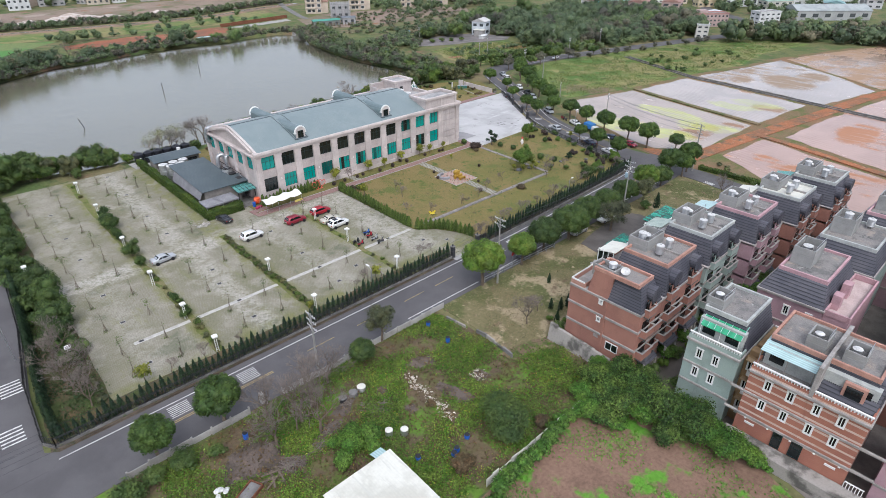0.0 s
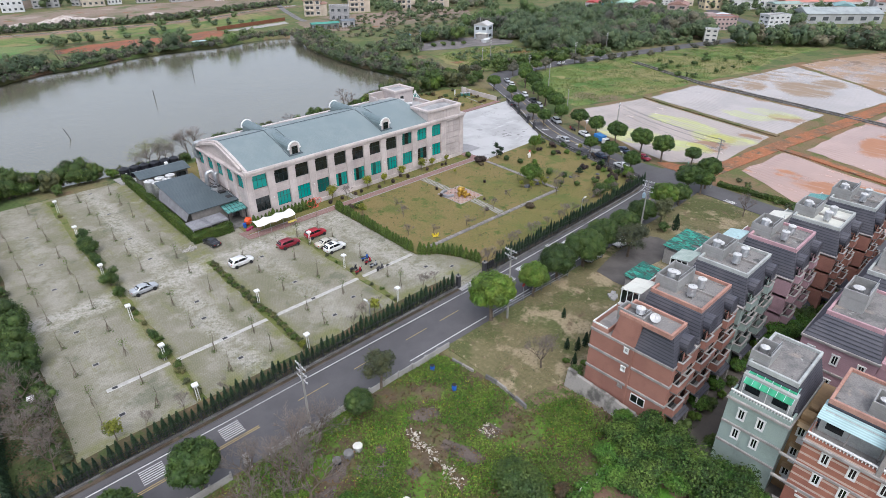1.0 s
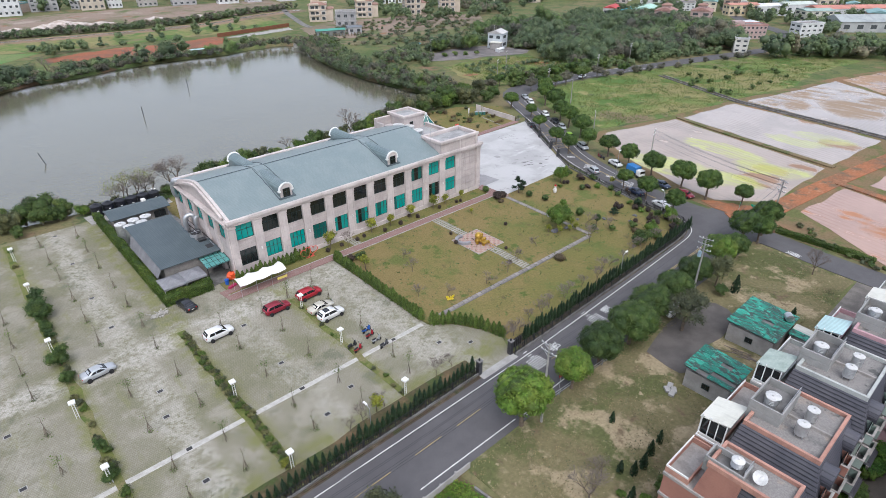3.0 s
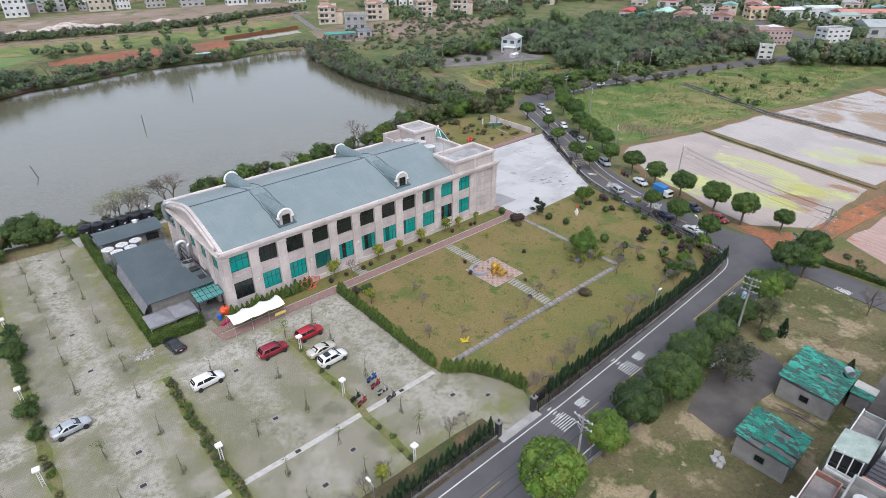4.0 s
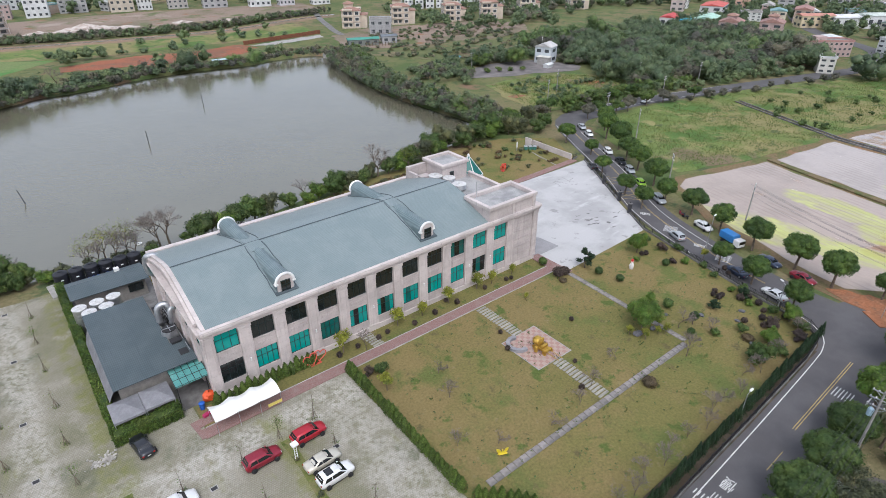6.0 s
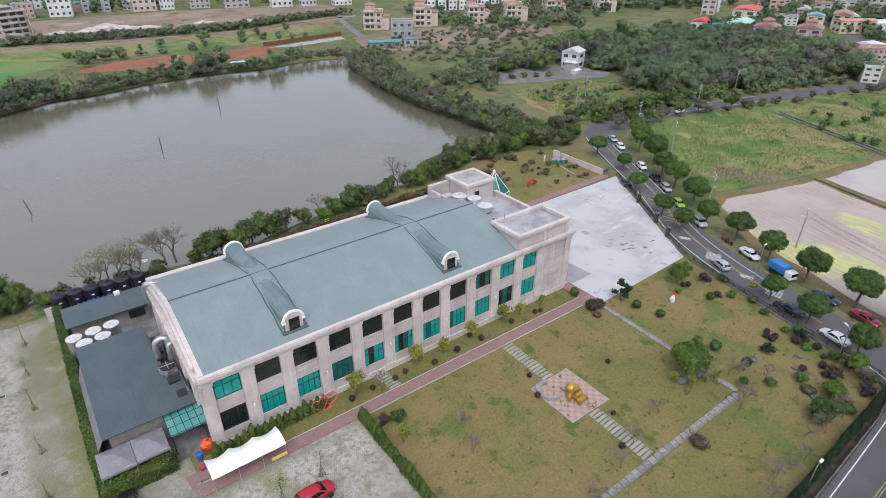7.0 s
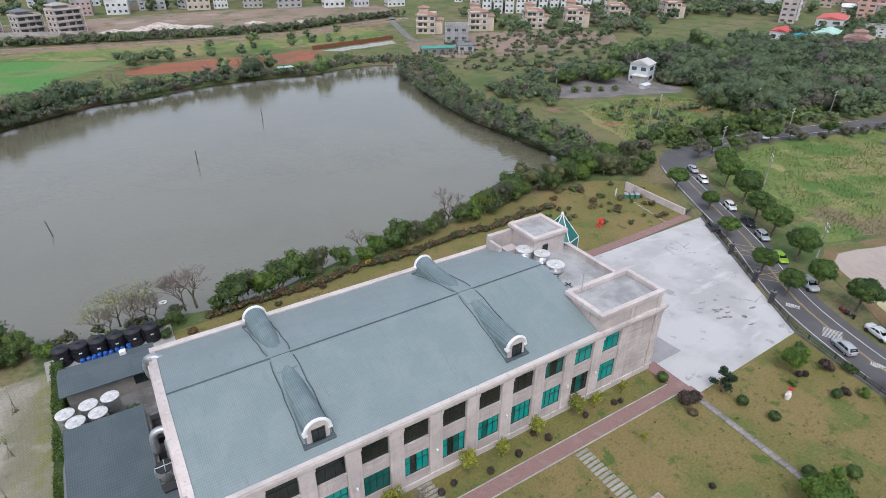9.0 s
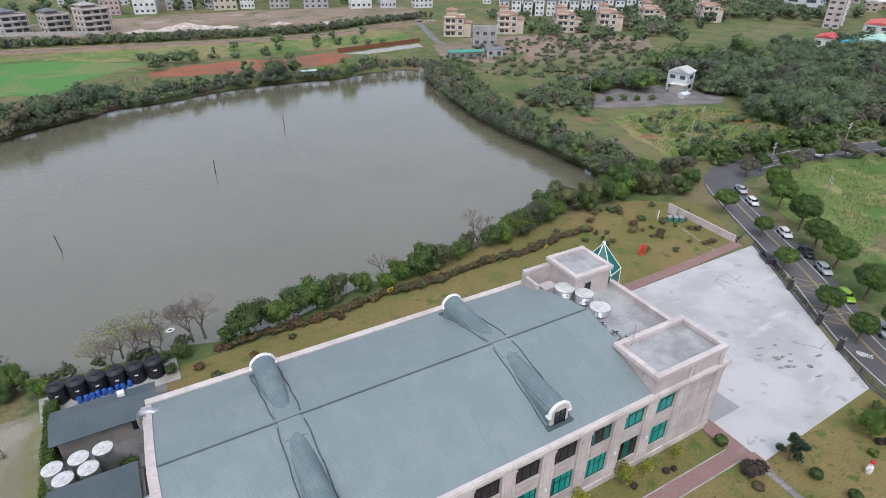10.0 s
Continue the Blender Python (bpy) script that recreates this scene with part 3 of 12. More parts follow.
# ---- ground, pond and roads ----
SHORE = smooth_line([(-60, 172), (-20, 170), (8.5, 167.2), (22, 159.5), (35, 158), (52, 157.3), (58, 155.5), (66, 155.8), (77, 159), (88.5, 161), (100, 164.2), (111, 163.7), (126, 167.5),
                     (143, 168.7), (150, 171), (153.5, 180), (153.5, 198), (152.5, 216), (154.5, 242), (163, 283), (173, 301), (166, 313.5), (147, 314.3), (132.5, 310.5), (110, 313), (88, 312),
                     (67, 305), (48.5, 302), (32, 291.5), (18, 281.7), (-20, 262), (-60, 255)], 4.0)


def inside(px, py, poly):
    """Signed distance of points to a closed plan line, positive inside."""
    a = np.array(poly, float)
    b = np.roll(a, -1, axis=0)
    best, odd = np.full(px.shape, 1e9), np.zeros(px.shape, bool)
    for (ax, ay), (bx, by) in zip(a, b):
        dx, dy = bx - ax, by - ay
        t = np.clip(((px - ax) * dx + (py - ay) * dy) / max(dx * dx + dy * dy, 1e-9), 0, 1)
        best = np.minimum(best, np.hypot(px - ax - t * dx, py - ay - t * dy))
        cross = (ay > py) != (by > py)
        odd ^= cross & (px < ax + (py - ay) * dx / (dy if abs(dy) > 1e-9 else 1e-9))
    return np.where(odd, best, -best)


def ground_sheet():
    gx = np.concatenate([[-3000, -1200, -500, -250, -140, -90], np.arange(-70, 186, 2.0), np.arange(190, 330, 10), [350, 400, 500, 700, 1200, 3000]])
    gy = np.concatenate([[-3000, -1000, -400, -150, -60], np.arange(-30, 150, 10), np.arange(150, 330, 2.0), np.arange(330, 480, 10), [520, 600, 800, 1500, 3000]])
    X, Y = np.meshgrid(gx, gy)
    d = inside(X, Y, SHORE)
    t = np.clip((d + 3.0) / 5.0, 0, 1)
    Z = -0.05 - 3.0 * t * t * (3 - 2 * t)
    wob = np.sin(X * 0.31 + 1.3) * np.cos(Y * 0.27) * 0.2
    Z = np.where((d > -3.0) & (d < 4), Z + wob * np.clip(d + 3, 0, 1), Z)
    g = Geo()
    ny, nx = X.shape
    g.v = list(zip(X.ravel().tolist(), Y.ravel().tolist(), Z.ravel().tolist()))
    g.f = [(j * nx + i, j * nx + i + 1, (j + 1) * nx + i + 1, (j + 1) * nx + i) for j in range(ny - 1) for i in range(nx - 1)]
    single("ground", g, GRASS, "rough grassy ground around the pond and fields", "ground", kind="structure", smooth=True)


ground_sheet()
single("water", Geo().prism([tuple(Vector(p)) for p in offset(SHORE, -1.0)], -1.75, -1.5), WATER, "calm grey-green pond water with fine ripples", "water", kind="structure")


def sheet(name, poly, z, material, label, category="ground", kind="structure", depth=0.25):
    return single(name, Geo().prism(poly, z - depth, z), material, label, category, kind=kind)


def ragged(poly, step=3.0, amp=0.7, seed=1):
    """The same outline with an uneven edge."""
    r = random.Random(seed)
    out = []
    for a, b in zip(poly, poly[1:] + poly[:1]):
        n = max(1, int(math.dist(a, b) / step))
        out += [(a[0] + (b[0] - a[0]) * k / n + (r.uniform(-amp, amp) if k else 0), a[1] + (b[1] - a[1]) * k / n + (r.uniform(-amp, amp) if k else 0)) for k in range(n)]
    return out


sheet("pavement", [(6.5, 150.2), (36, 149.5), (36, 108.3), (44, 108.3), (44, 103.7), (62.5, 102.1), (62.5, 76), (65.6, 73.2), (67.7, 69.5), (68.6, 66.3), (66.8, 62.7), (60.3, 62.7), (60.3, 64.9), (5.2, 64.9)],
      0.0, LOT, "grass-grown paver car park with worn lanes", "car park")
sheet("lawn", [(62.5, 103.9), (104.7, 103.7), (104.7, 101.8), (130.6, 101.2), (127.6, 88), (124.9, 76), (124.2, 68), (121, 64.9), (69, 64.9), (68.9, 66.3), (67.9, 69.6), (65.8, 73.4), (62.7, 76.2)],
      0.03, LAWN, "patchy olive-green winter lawn", "lawn")
sheet("lawn", [(44.2, 107.6), (44.2, 103.75), (104.6, 103.75), (104.6, 107.6)], 0.06, LAWN, "planted grass strip beside the building", "lawn")
sheet("lawn", ragged([(48, 131.9), (119.5, 133.6), (150.5, 136.2), (160, 151), (148, 160.5), (126, 161.5), (100, 158), (80, 154), (56, 150.5), (49, 150.5)], 4, 0.8, 2), 0.02, LAWN, "grassy strip behind the building by the pond", "lawn")
sheet("pavement", [(105.35, 100.4), (130.5, 101.2), (139.5, 115), (152.6, 134.2), (105.35, 133.7)], 0.05, YARD, "pale concrete yard beside the building", "yard")
sheet("pavement", [(105.45, 107.3), (112.2, 107.4), (111.8, 112.0), (108.6, 117.0), (105.45, 117.5)], 0.058, mat("grey_screed_patch", (0.29, 0.285, 0.29), (0.25, 0.245, 0.25), 0.85, 0.5, 8, 0.1), "grey concrete patch at the building's corner", "yard", depth=0.05)
BP = Geo()
BP.box(43.6, 101.95, -0.2, 106.9, 103.7, 0.09)
BP.box(104.75, 103.7, -0.2, 106.9, 107.9, 0.09)
BP.box(105.0, 99.8, -0.2, 107.2, 101.95, 0.088)
single("pavement", BP, BRICKPATH, "red brick footpath along the lawn", "footpath", kind="structure")
single("pavement", Geo().prism([(42.8, 105.6), (43.2, 102.2), (43.6, 102.2), (43.6, 104.2), (47, 104.4), (46.6, 105.8)], -0.2, 0.085), BRICKPATH, "red brick forecourt by the canopy", "footpath", kind="structure")
single("pavement", Geo().strip([(119, 134.9), (135, 135.2), (150.8, 136)], -0.2, 0.07, 0.95), BRICKPATH, "red brick footpath beside the yard", "footpath", kind="structure")
single("kerb", Geo().box(44.1, 103.7, 0, 104.7, 103.85, 0.14, 0.03).box(62.5, 101.78, 0, 104.9, 101.93, 0.14, 0.03), CONCRETE, "pale concrete edging of the brick path", "kerb", kind="structure")
single("pavement", Geo().box(11.0, 76.2, -0.2, 62.0, 76.95, 0.02), mat("pale_cast_concrete", (0.46, 0.445, 0.41), (0.36, 0.345, 0.315), 0.85, 1.4, 9, 0.2), "pale concrete drain strip across the car park", "footpath", kind="structure")

single("manhole_cover", Geo().turned([(0.42, 0.03), (0.42, 0.062), (0.36, 0.066)], n=16), CONCRETE_DARK, "round dark iron cover in the concrete yard", "manhole cover", kind="structure", at=pose(127.8, 107.7, 0))
r8 = random.Random(88)
WORN_SPOT = mat("worn_concrete_spot", (0.3, 0.29, 0.285), (0.14, 0.137, 0.133), 0.9, 1.6, 9, 0.2, lo=0.4, hi=0.6)
for k in range(16):
    cx, cy = 126.0 + r8.gauss(0, 1.9), 110.6 + r8.gauss(0, 1.5)
    pts = [(cx + r8.uniform(0.25, 0.75) * (1.3 if k % 3 else 0.7) * math.cos(a + 0.5), cy + r8.uniform(0.08, 0.42) * math.sin(a)) for a in [2 * math.pi * q / 11 for q in range(11)]]
    sheet("yard_stain", pts, 0.0545 + 0.0004 * k, WORN_SPOT, "dark broken patch in the concrete yard", "stain", depth=0.03)

WEEDY = ground_mix("weedy_strip", [(0.13, 0.145, 0.045), ((0.17, 0.155, 0.075), 0.46, 0.6), ((0.085, 0.115, 0.03), 0.5, 0.62)], (0.3, 0.6), fine=3.5)
# planted strips between the parking rows
for x0, x1, y0, y1 in ((18.8, 20.0, 65.5, 148.5), (33.6, 34.8, 65.5, 99.5), (50.2, 51.2, 65.5, 96.0)):
    sheet("planting_bed", ragged([(x0, y0), (x1, y0), (x1, y1), (x0, y1)], 2.5, 0.25, int(x0)), 0.04, WEEDY, "grassy planting strip between parking rows", "planting bed")
sheet("planting_bed", ragged([(-1.8, 64.0), (61, 64.0), (61, 66.2), (5.2, 66.6), (6.6, 150.4), (-0.5, 150), (0.8, 110)], 4, 0.35, 3), 0.045, ground_mix("verge_soil", [(0.085, 0.072, 0.04), ((0.15, 0.105, 0.06), 0.52, 0.64), ((0.06, 0.078, 0.028), 0.48, 0.6)], (0.2, 0.3), fine=3), "weedy verge inside the roadside fence", "verge")

# roads
ROADZ = 0.02
DIRT = ground_mix("roadside_dirt", [(0.075, 0.058, 0.042), ((0.11, 0.088, 0.065), 0.48, 0.62), ((0.05, 0.055, 0.028), 0.5, 0.64)], (0.3, 0.7), fine=4)
sheet("verge", [(-2.4, 62.0), (60.2, 62.1), (60.2, 64.3), (-2.0, 64.3)], 0.012, DIRT, "dark roadside dirt under the fence", "verge")
sheet("verge", [(69.0, 62.0), (96, 62.6), (114, 63.2), (118.4, 63.7), (121.2, 64.95), (69.0, 64.85)], 0.012, DIRT, "dark roadside dirt before the lawn fence", "verge")
sheet("road", [(-60, 52.9), (118, 53.6), (128, 54), (134, 55), (134, 66), (124.2, 69.5), (122.8, 66.4), (120.9, 64.7), (118.4, 63.8), (114, 63.3), (96, 62.7), (66, 62.2), (-1.5, 62.2), (-3.2, 63.5), (-60, 63.5)], ROADZ, ASPHALT, "grey asphalt road past the car park", "road")
NE_ROAD = smooth_line([(129, 64), (129.2, 74), (132.6, 88.8), (139.3, 105.7), (151.3, 122.4), (163.5, 142.6), (172.5, 156.5), (180, 161.2), (190, 161.5), (212, 160), (240, 153.7), (290, 141), (340, 128)], 3)
single("road", Geo().strip(NE_ROAD, -0.2, ROADZ + 0.006, 4.0), ASPHALT, "grey asphalt road lined with clipped trees", "road", kind="structure")
SIDE_ROAD = smooth_line([(128.6, 57), (128.4, 50), (127.0, 40), (126.5, 20), (128, -30)], 3)
single("road", Geo().strip(SIDE_ROAD, -0.2, ROADZ + 0.012, 3.1), ASPHALT, "narrow asphalt lane past the houses", "road", kind="structure")
WEST_ROAD = smooth_line([(-7.6, 60), (-7.4, 70), (-5.2, 90), (-4.0, 110), (-4.2, 160)], 4)
single("road", Geo().strip(WEST_ROAD, -0.2, ROADZ + 0.018, 4.85), ASPHALT, "asphalt side street beside the car park", "road", kind="structure")


def marking(poly_or_geo, material, label, z=0.0):
    g = poly_or_geo if isinstance(poly_or_geo, Geo) else Geo().prism(poly_or_geo, ROADZ + 0.004 + z, ROADZ + 0.011 + z)
    return single("road_marking", g, material, label, "road marking", kind="structure")


MZ0, MZ1 = ROADZ + 0.002, ROADZ + 0.014
marking(Geo().strip(smooth_line([(-1.8, 61.1), (60, 61.2), (73.6, 61.3), (96, 62.0), (114, 62.75), (118.6, 63.2), (121.4, 64.2), (123.2, 66.0), (124.2, 68.4), (124.8, 71.0)], 2), MZ0, MZ1, 0.065), PAINT_WHITE, "white edge line along the fence")
marking(Geo().strip([(43, 54.4), (58, 54.3)], MZ0, MZ1, 0.07), PAINT_WHITE, "white edge line by the low wall")
marking(Geo().strip([(63, 54.6), (118, 55.2)], MZ0, MZ1, 0.07), PAINT_WHITE, "white edge line under the trees")
for x0, x1 in ((8.0, 22.5), (99.5, 118.5)):
    for dy in (-0.14, 0.14):
        marking(Geo().strip([(x0, 57.75 + dy + (x0 > 50) * 1.3), (x1, 57.75 + dy + (x0 > 50) * 1.65)], MZ0, MZ1, 0.06), PAINT_YELLOW, "double yellow centre line")
for x0, x1 in ((28, 32.5), (36.5, 42), (45.5, 49.5), (52, 56), (60, 64), (70, 74), (79.5, 85), (91, 95)):
    marking(Geo().strip([(x0, 58.3), (x1, 58.35)], MZ0, MZ1, 0.045), PAINT_YELLOW, "dashed yellow centre line")
NE0 = 0.006
for side in (-0.12, 0.12):
    marking(Geo().strip(offset(NE_ROAD[4:44], side), MZ0 + NE0, MZ1 + NE0, 0.05), PAINT_YELLOW, "double yellow centre line of the tree-lined road")
for side in (3.5, -2.2):
    marking(Geo().strip(offset(NE_ROAD[8:60], side), MZ0 + NE0, MZ1 + NE0, 0.06), PAINT_WHITE, "white edge line of the tree-lined road")


def hatch(x, y, w, h, n, turn, z=0.0):
    """A block of speed bars across a lane."""
    g = Geo()
    for i in range(n):
        k = -w / 2 + w * (i + 0.5) / n
        g.box(k - w / n * 0.17, -h / 2, 0, k + w / n * 0.17, h / 2, 0.012)
    single("road_marking", g, PAINT_WHITE, "white speed bars across the lane", "road marking", "speed bars", "structure", at=pose(x, y, ROADZ + 0.003 + z, 0, 0, turn))


for x, y in ((10.9, 59.5), (19.8, 59.4), (68.1, 59.2), (82.5, 59.4)):
    hatch(x, y, 2.3, 2.5, 7, 90)
hatch(82.3, 61.0, 2.2, 0.8, 5, 90)
hatch(68.4, 60.85, 2.2, 0.7, 5, 90)
hatch(110.6, 57.7, 2.4, 2.2, 6, 90)
hatch(135.1, 98.0, 2.8, 2.6, 8, 25, NE0)
hatch(132.2, 85.4, 3.0, 2.6, 7, 18, NE0)
hatch(-3.6, 77.9, 3.4, 2.4, 5, 90, 0.018)
hatch(-5.0, 68.4, 3.4, 2.4, 5, 90, 0.018)


def road_word(x, y, turn, z=0.0, sx=1.5, sy=2.1):
    """The painted character for 'slow'."""
    cu = bpy.data.curves.new("slow_word", "FONT")
    cu.body, cu.align_x, cu.align_y, cu.extrude, cu.size, cu.offset = "慢", "CENTER", "CENTER", 0.004, 1.0, 0.004
    tmp = new("slow_word", cu)
    me = bpy.data.meshes.new_from_object(tmp.evaluated_get(bpy.context.evaluated_depsgraph_get()))
    bpy.data.objects.remove(tmp)
    me.materials.clear()
    me.materials.append(PAINT_WHITE)
    ob = new("road_marking", me)
    tagged(ob, "white painted character for slow on the road", "road marking", "slow markings", "structure")
    ob.matrix_basis = pose(x, y, ROADZ + 0.008 + z, 0, 0, turn) @ Matrix.Diagonal((sx, sy, 1, 1))


road_word(72.6, 59.75, 90)
road_word(85.9, 60.0, 90)
road_word(93.5, 56.2, -90)
road_word(137.3, 105.2, 28, NE0, 1.3, 2.3)
road_word(133.3, 90.5, 22, NE0, 1.3, 2.3)
road_word(125.6, 47.0, 170, 0.012, 1.5, 2.6)
# yellow crosshatch boxes by the yard gates
for x, y, turn in ((142.6, 113.5, 38), (147.5, 120.5, 36)):
    g = Geo()
    w, h = 2.0, 3.0
    for a, b in (((-w, -h), (w, -h)), ((w, -h), (w, h)), ((w, h), (-w, h)), ((-w, h), (-w, -h)), ((-w, -h), (w, h)), ((w, -h), (-w, h))):
        g.strip([a, b], 0, 0.01, 0.06)
    single("road_marking", g, PAINT_YELLOW, "yellow crossed box on the road by the gate", "road marking", kind="structure", at=pose(x, y, ROADZ + 0.012, 0, 0, turn))

# land across the road
sheet("ground", ragged([(-40, 52.4), (47.3, 53.2), (48.2, 43), (47.3, 37.8), (56.5, 35.0), (55, 30), (48, 26.4), (28, 25.9), (-40, 22)], 4, 0.5, 5), 0.0, SCRUB, "weedy vegetable plot with bare soil patches", "ground")
sheet("ground", ragged([(48.6, 53.3), (118, 53.5), (125, 52), (123.6, 38), (123, 36.4), (57, 36.2), (48.0, 38.4), (48.8, 43)], 4, 0.4, 6), 0.005, DRYGRASS, "dry tufted grass on the vacant lot", "ground")
sheet("ground", [(27, 25.6), (55.3, 26), (54.5, 10), (51, 2), (50, -40), (10, -40)], 0.01, SOIL, "bare pinkish soil with sprouting weeds", "ground")
sheet("pavement", smooth_line([(81.2, 50.3), (80.4, 44.9), (83.6, 44.2), (88.4, 45.3), (92, 44.6), (98.8, 45.8), (99.2, 50.6), (91, 51.6), (86.5, 51.3), (81.2, 50.3)], 1.5)[:-1], 0.022, ASPHALT_OLD, "dark old asphalt drive beside the sheds", "yard")
sheet("pavement", [(55.6, 36.1), (123.4, 36.1), (123.5, -40), (51.5, -40), (52.5, 2), (55.6, 11), (55.6, 26)], 0.008, mat("dull_brown_concrete", (0.19, 0.17, 0.15), (0.12, 0.108, 0.095), 0.9, 0.4, 7, 0.3), "stained concrete around the terraced houses", "yard")
sheet("road", [(56.6, 24.0), (83, 23.8), (95, 21.6), (107, 19.4), (123.2, 17.6), (123.2, 12.8), (107, 14.6), (95, 16.6), (83, 19.0), (56.6, 20.0)], 0.016, mat("brown_lane_asphalt", (0.135, 0.115, 0.096), (0.1, 0.087, 0.074), 0.7, 0.3, 9, 0.3, grain=0.3), "narrow brownish lane between the house rows", "road")

sheet("ground", ragged([(46.8, 39.6), (48.6, 39.4), (57.4, 37.0), (56.0, 33.6), (54.4, 28.6), (51.6, 31.4), (48.2, 35.2)], 1.2, 0.4, 17), 0.014, ground_mix("trodden_brown_soil", [(0.15, 0.112, 0.072), ((0.2, 0.155, 0.1), 0.48, 0.62), ((0.09, 0.11, 0.038), 0.5, 0.62)], (0.3, 0.6), fine=3), "trodden brown soil below the retaining wall", "ground")

# flooded fields, bunds and earth tracks
FIELDS = (
    ([(138.4, 67.5), (140.8, 78), (147, 94), (156.5, 109), (161.5, 110.6), (188.6, 103.8), (184, 88), (179, 68), (176.3, 57.8), (146, 58.8)], PADDY_A, "flooded field streaked with yellow-green algae"),
    ([(192, 102.8), (219.6, 99.2), (215.6, 76), (210.6, 54.4), (180.4, 57.4), (183.4, 70)], PADDY_B, "flooded grey field reflecting the sky"),
    ([(226, 97.8), (254, 91.5), (280, 87), (262, 60), (247, 44), (215.6, 50.6)], PADDY_E, "flooded field with pale silt"),
    ([(284, 86), (306, 80), (345, 66), (300, 30), (251, 43)], PADDY_D, "drained muddy field"),
    ([(145.5, 52.6), (166, 50.4), (158, 25), (150.5, -5), (129.5, -5), (130.6, 20), (132.0, 32.4)], PADDY_C, "flooded field with red mud"),
    ([(172, 47), (203, 44), (240, 38), (225, 5), (156, -5), (162, 20)], PADDY_C, "flooded field with red-brown mud"),
)
sheet("ground", ragged([(134, 67), (136.5, 79), (144, 95), (153, 109), (161, 113), (190, 106.3), (226, 101), (258, 93.5), (282, 90), (308, 82.5), (360, 66), (300, 20), (230, -10), (128, -10), (131, 30), (131.2, 52)], 5, 0.5, 8),
      0.0, ground_mix("bund_earth", [(0.17, 0.125, 0.07), ((0.22, 0.13, 0.075), 0.5, 0.66), ((0.11, 0.12, 0.045), 0.46, 0.62)], (0.06, 0.15), fine=2), "brown earth bunds between the flooded fields", "ground")
for poly, m, label in FIELDS:
    sheet("water", ragged(poly, 4, 0.5, int(poly[0][0])), 0.03, m, label, "flooded field")
single("track", Geo().strip(smooth_line([(132, 61.5), (138, 57.5), (148, 56.2), (169, 53.4), (204, 47.6), (247, 40.5), (290, 22)], 4), -0.2, 0.14, 2.1), EARTH, "orange earth track between the fields", "track", kind="structure")
single("track", Geo().strip(smooth_line([(168, 52.5), (166.5, 45), (159.5, 22), (152.5, -5)], 4), -0.2, 0.3, 1.1), EARTH, "orange earth bund between two fields", "track", kind="structure")
single("track", Geo().strip(smooth_line([(190.4, 104), (185.6, 87), (180.6, 66), (178.4, 56.4)], 4), -0.2, 0.35, 0.9), BANK, "grassy brown bund between two fields", "track", kind="structure")
sheet("ground", ragged([(134.2, 66), (134.0, 62.5), (134.8, 60.4), (137, 58.4), (143, 57.4), (141.4, 60.4), (139.4, 63), (137.8, 67.5), (136.0, 69.5)], 0.9, 0.35, 12), 0.06, EARTH, "heap of orange earth by the junction", "ground")
sheet("ground", ragged([(164, 114), (190.5, 106.6), (226, 101.4), (262, 94.5), (290, 98), (330, 92), (335, 118), (300, 133), (262, 143), (236, 149), (208, 154.6), (186, 156), (177.5, 152), (168.5, 136)], 5, 0.8, 9), 0.004, MEADOW, "green meadow with tall grass", "meadow")
sheet("ground", ragged([(176, 172), (194, 170), (226, 170), (238, 180), (232, 204), (214, 211), (188, 212), (180, 190)], 4, 1, 10), 0.004, MEADOW, "yellow-green meadow beyond the pond corner", "meadow")
CANAL = [(240, 138), (231, 118), (222.7, 99.6), (218.4, 76), (213, 50), (209, 30)]
canal = thing("canal", "concrete irrigation channel with a line of low posts", "irrigation channel", kind="structure")
for side in (-1.0, 1.0):
    part("channel_wall", Geo().strip(offset(CANAL, side), -0.2, 0.4, 0.18), CONCRETE_DARK, canal)
part("channel_bed", Geo().strip(CANAL, -0.2, 0.08, 0.8), DIRT, canal)

# fields beyond the pond
sheet("ground", ragged([(-60, 330), (19, 334), (31, 325), (41, 348), (66, 372), (24, 396), (-60, 400)], 6, 1, 11), 0.0, GREENCROP, "bright green vegetable field beyond the pond", "field")
sheet("ground", ragged([(63, 341), (86, 336), (107, 331), (137, 332), (152, 345), (148, 358), (120, 354), (98, 360), (64, 353)], 5, 1.5, 12), 0.03, ground_mix("red_earth", [(0.27, 0.105, 0.062), ((0.2, 0.1, 0.065), 0.45, 0.62), ((0.15, 0.11, 0.07), 0.56, 0.68), ((0.3, 0.15, 0.1), 0.58, 0.7)], (0.07, 0.16, 0.11), fine=1.5), "strip of red earth beyond the pond", "ground")
sheet("ground", ragged([(66, 372), (100, 371), (152, 367), (198, 370), (206, 410), (128, 414), (60, 416), (-30, 412), (24, 398)], 7, 1.5, 13), 0.0, MEADOW, "yellow-green grass belt by the canal", "field")
CANAL_LINE = smooth_line([(-80, 445), (6, 430), (42, 422), (80, 416), (126, 410), (169, 410), (204, 424), (246, 432)], 8)
single("ground", Geo().strip(CANAL_LINE, -0.2, 0.015, 7.5), ground_mix("canal_mud", [(0.24, 0.165, 0.115), ((0.17, 0.13, 0.095), 0.45, 0.6), ((0.13, 0.125, 0.06), 0.54, 0.66), ((0.3, 0.22, 0.17), 0.6, 0.7)], (0.05, 0.12, 0.09), fine=1.5), "bare brown mud banks of the canal", "ground", kind="structure")
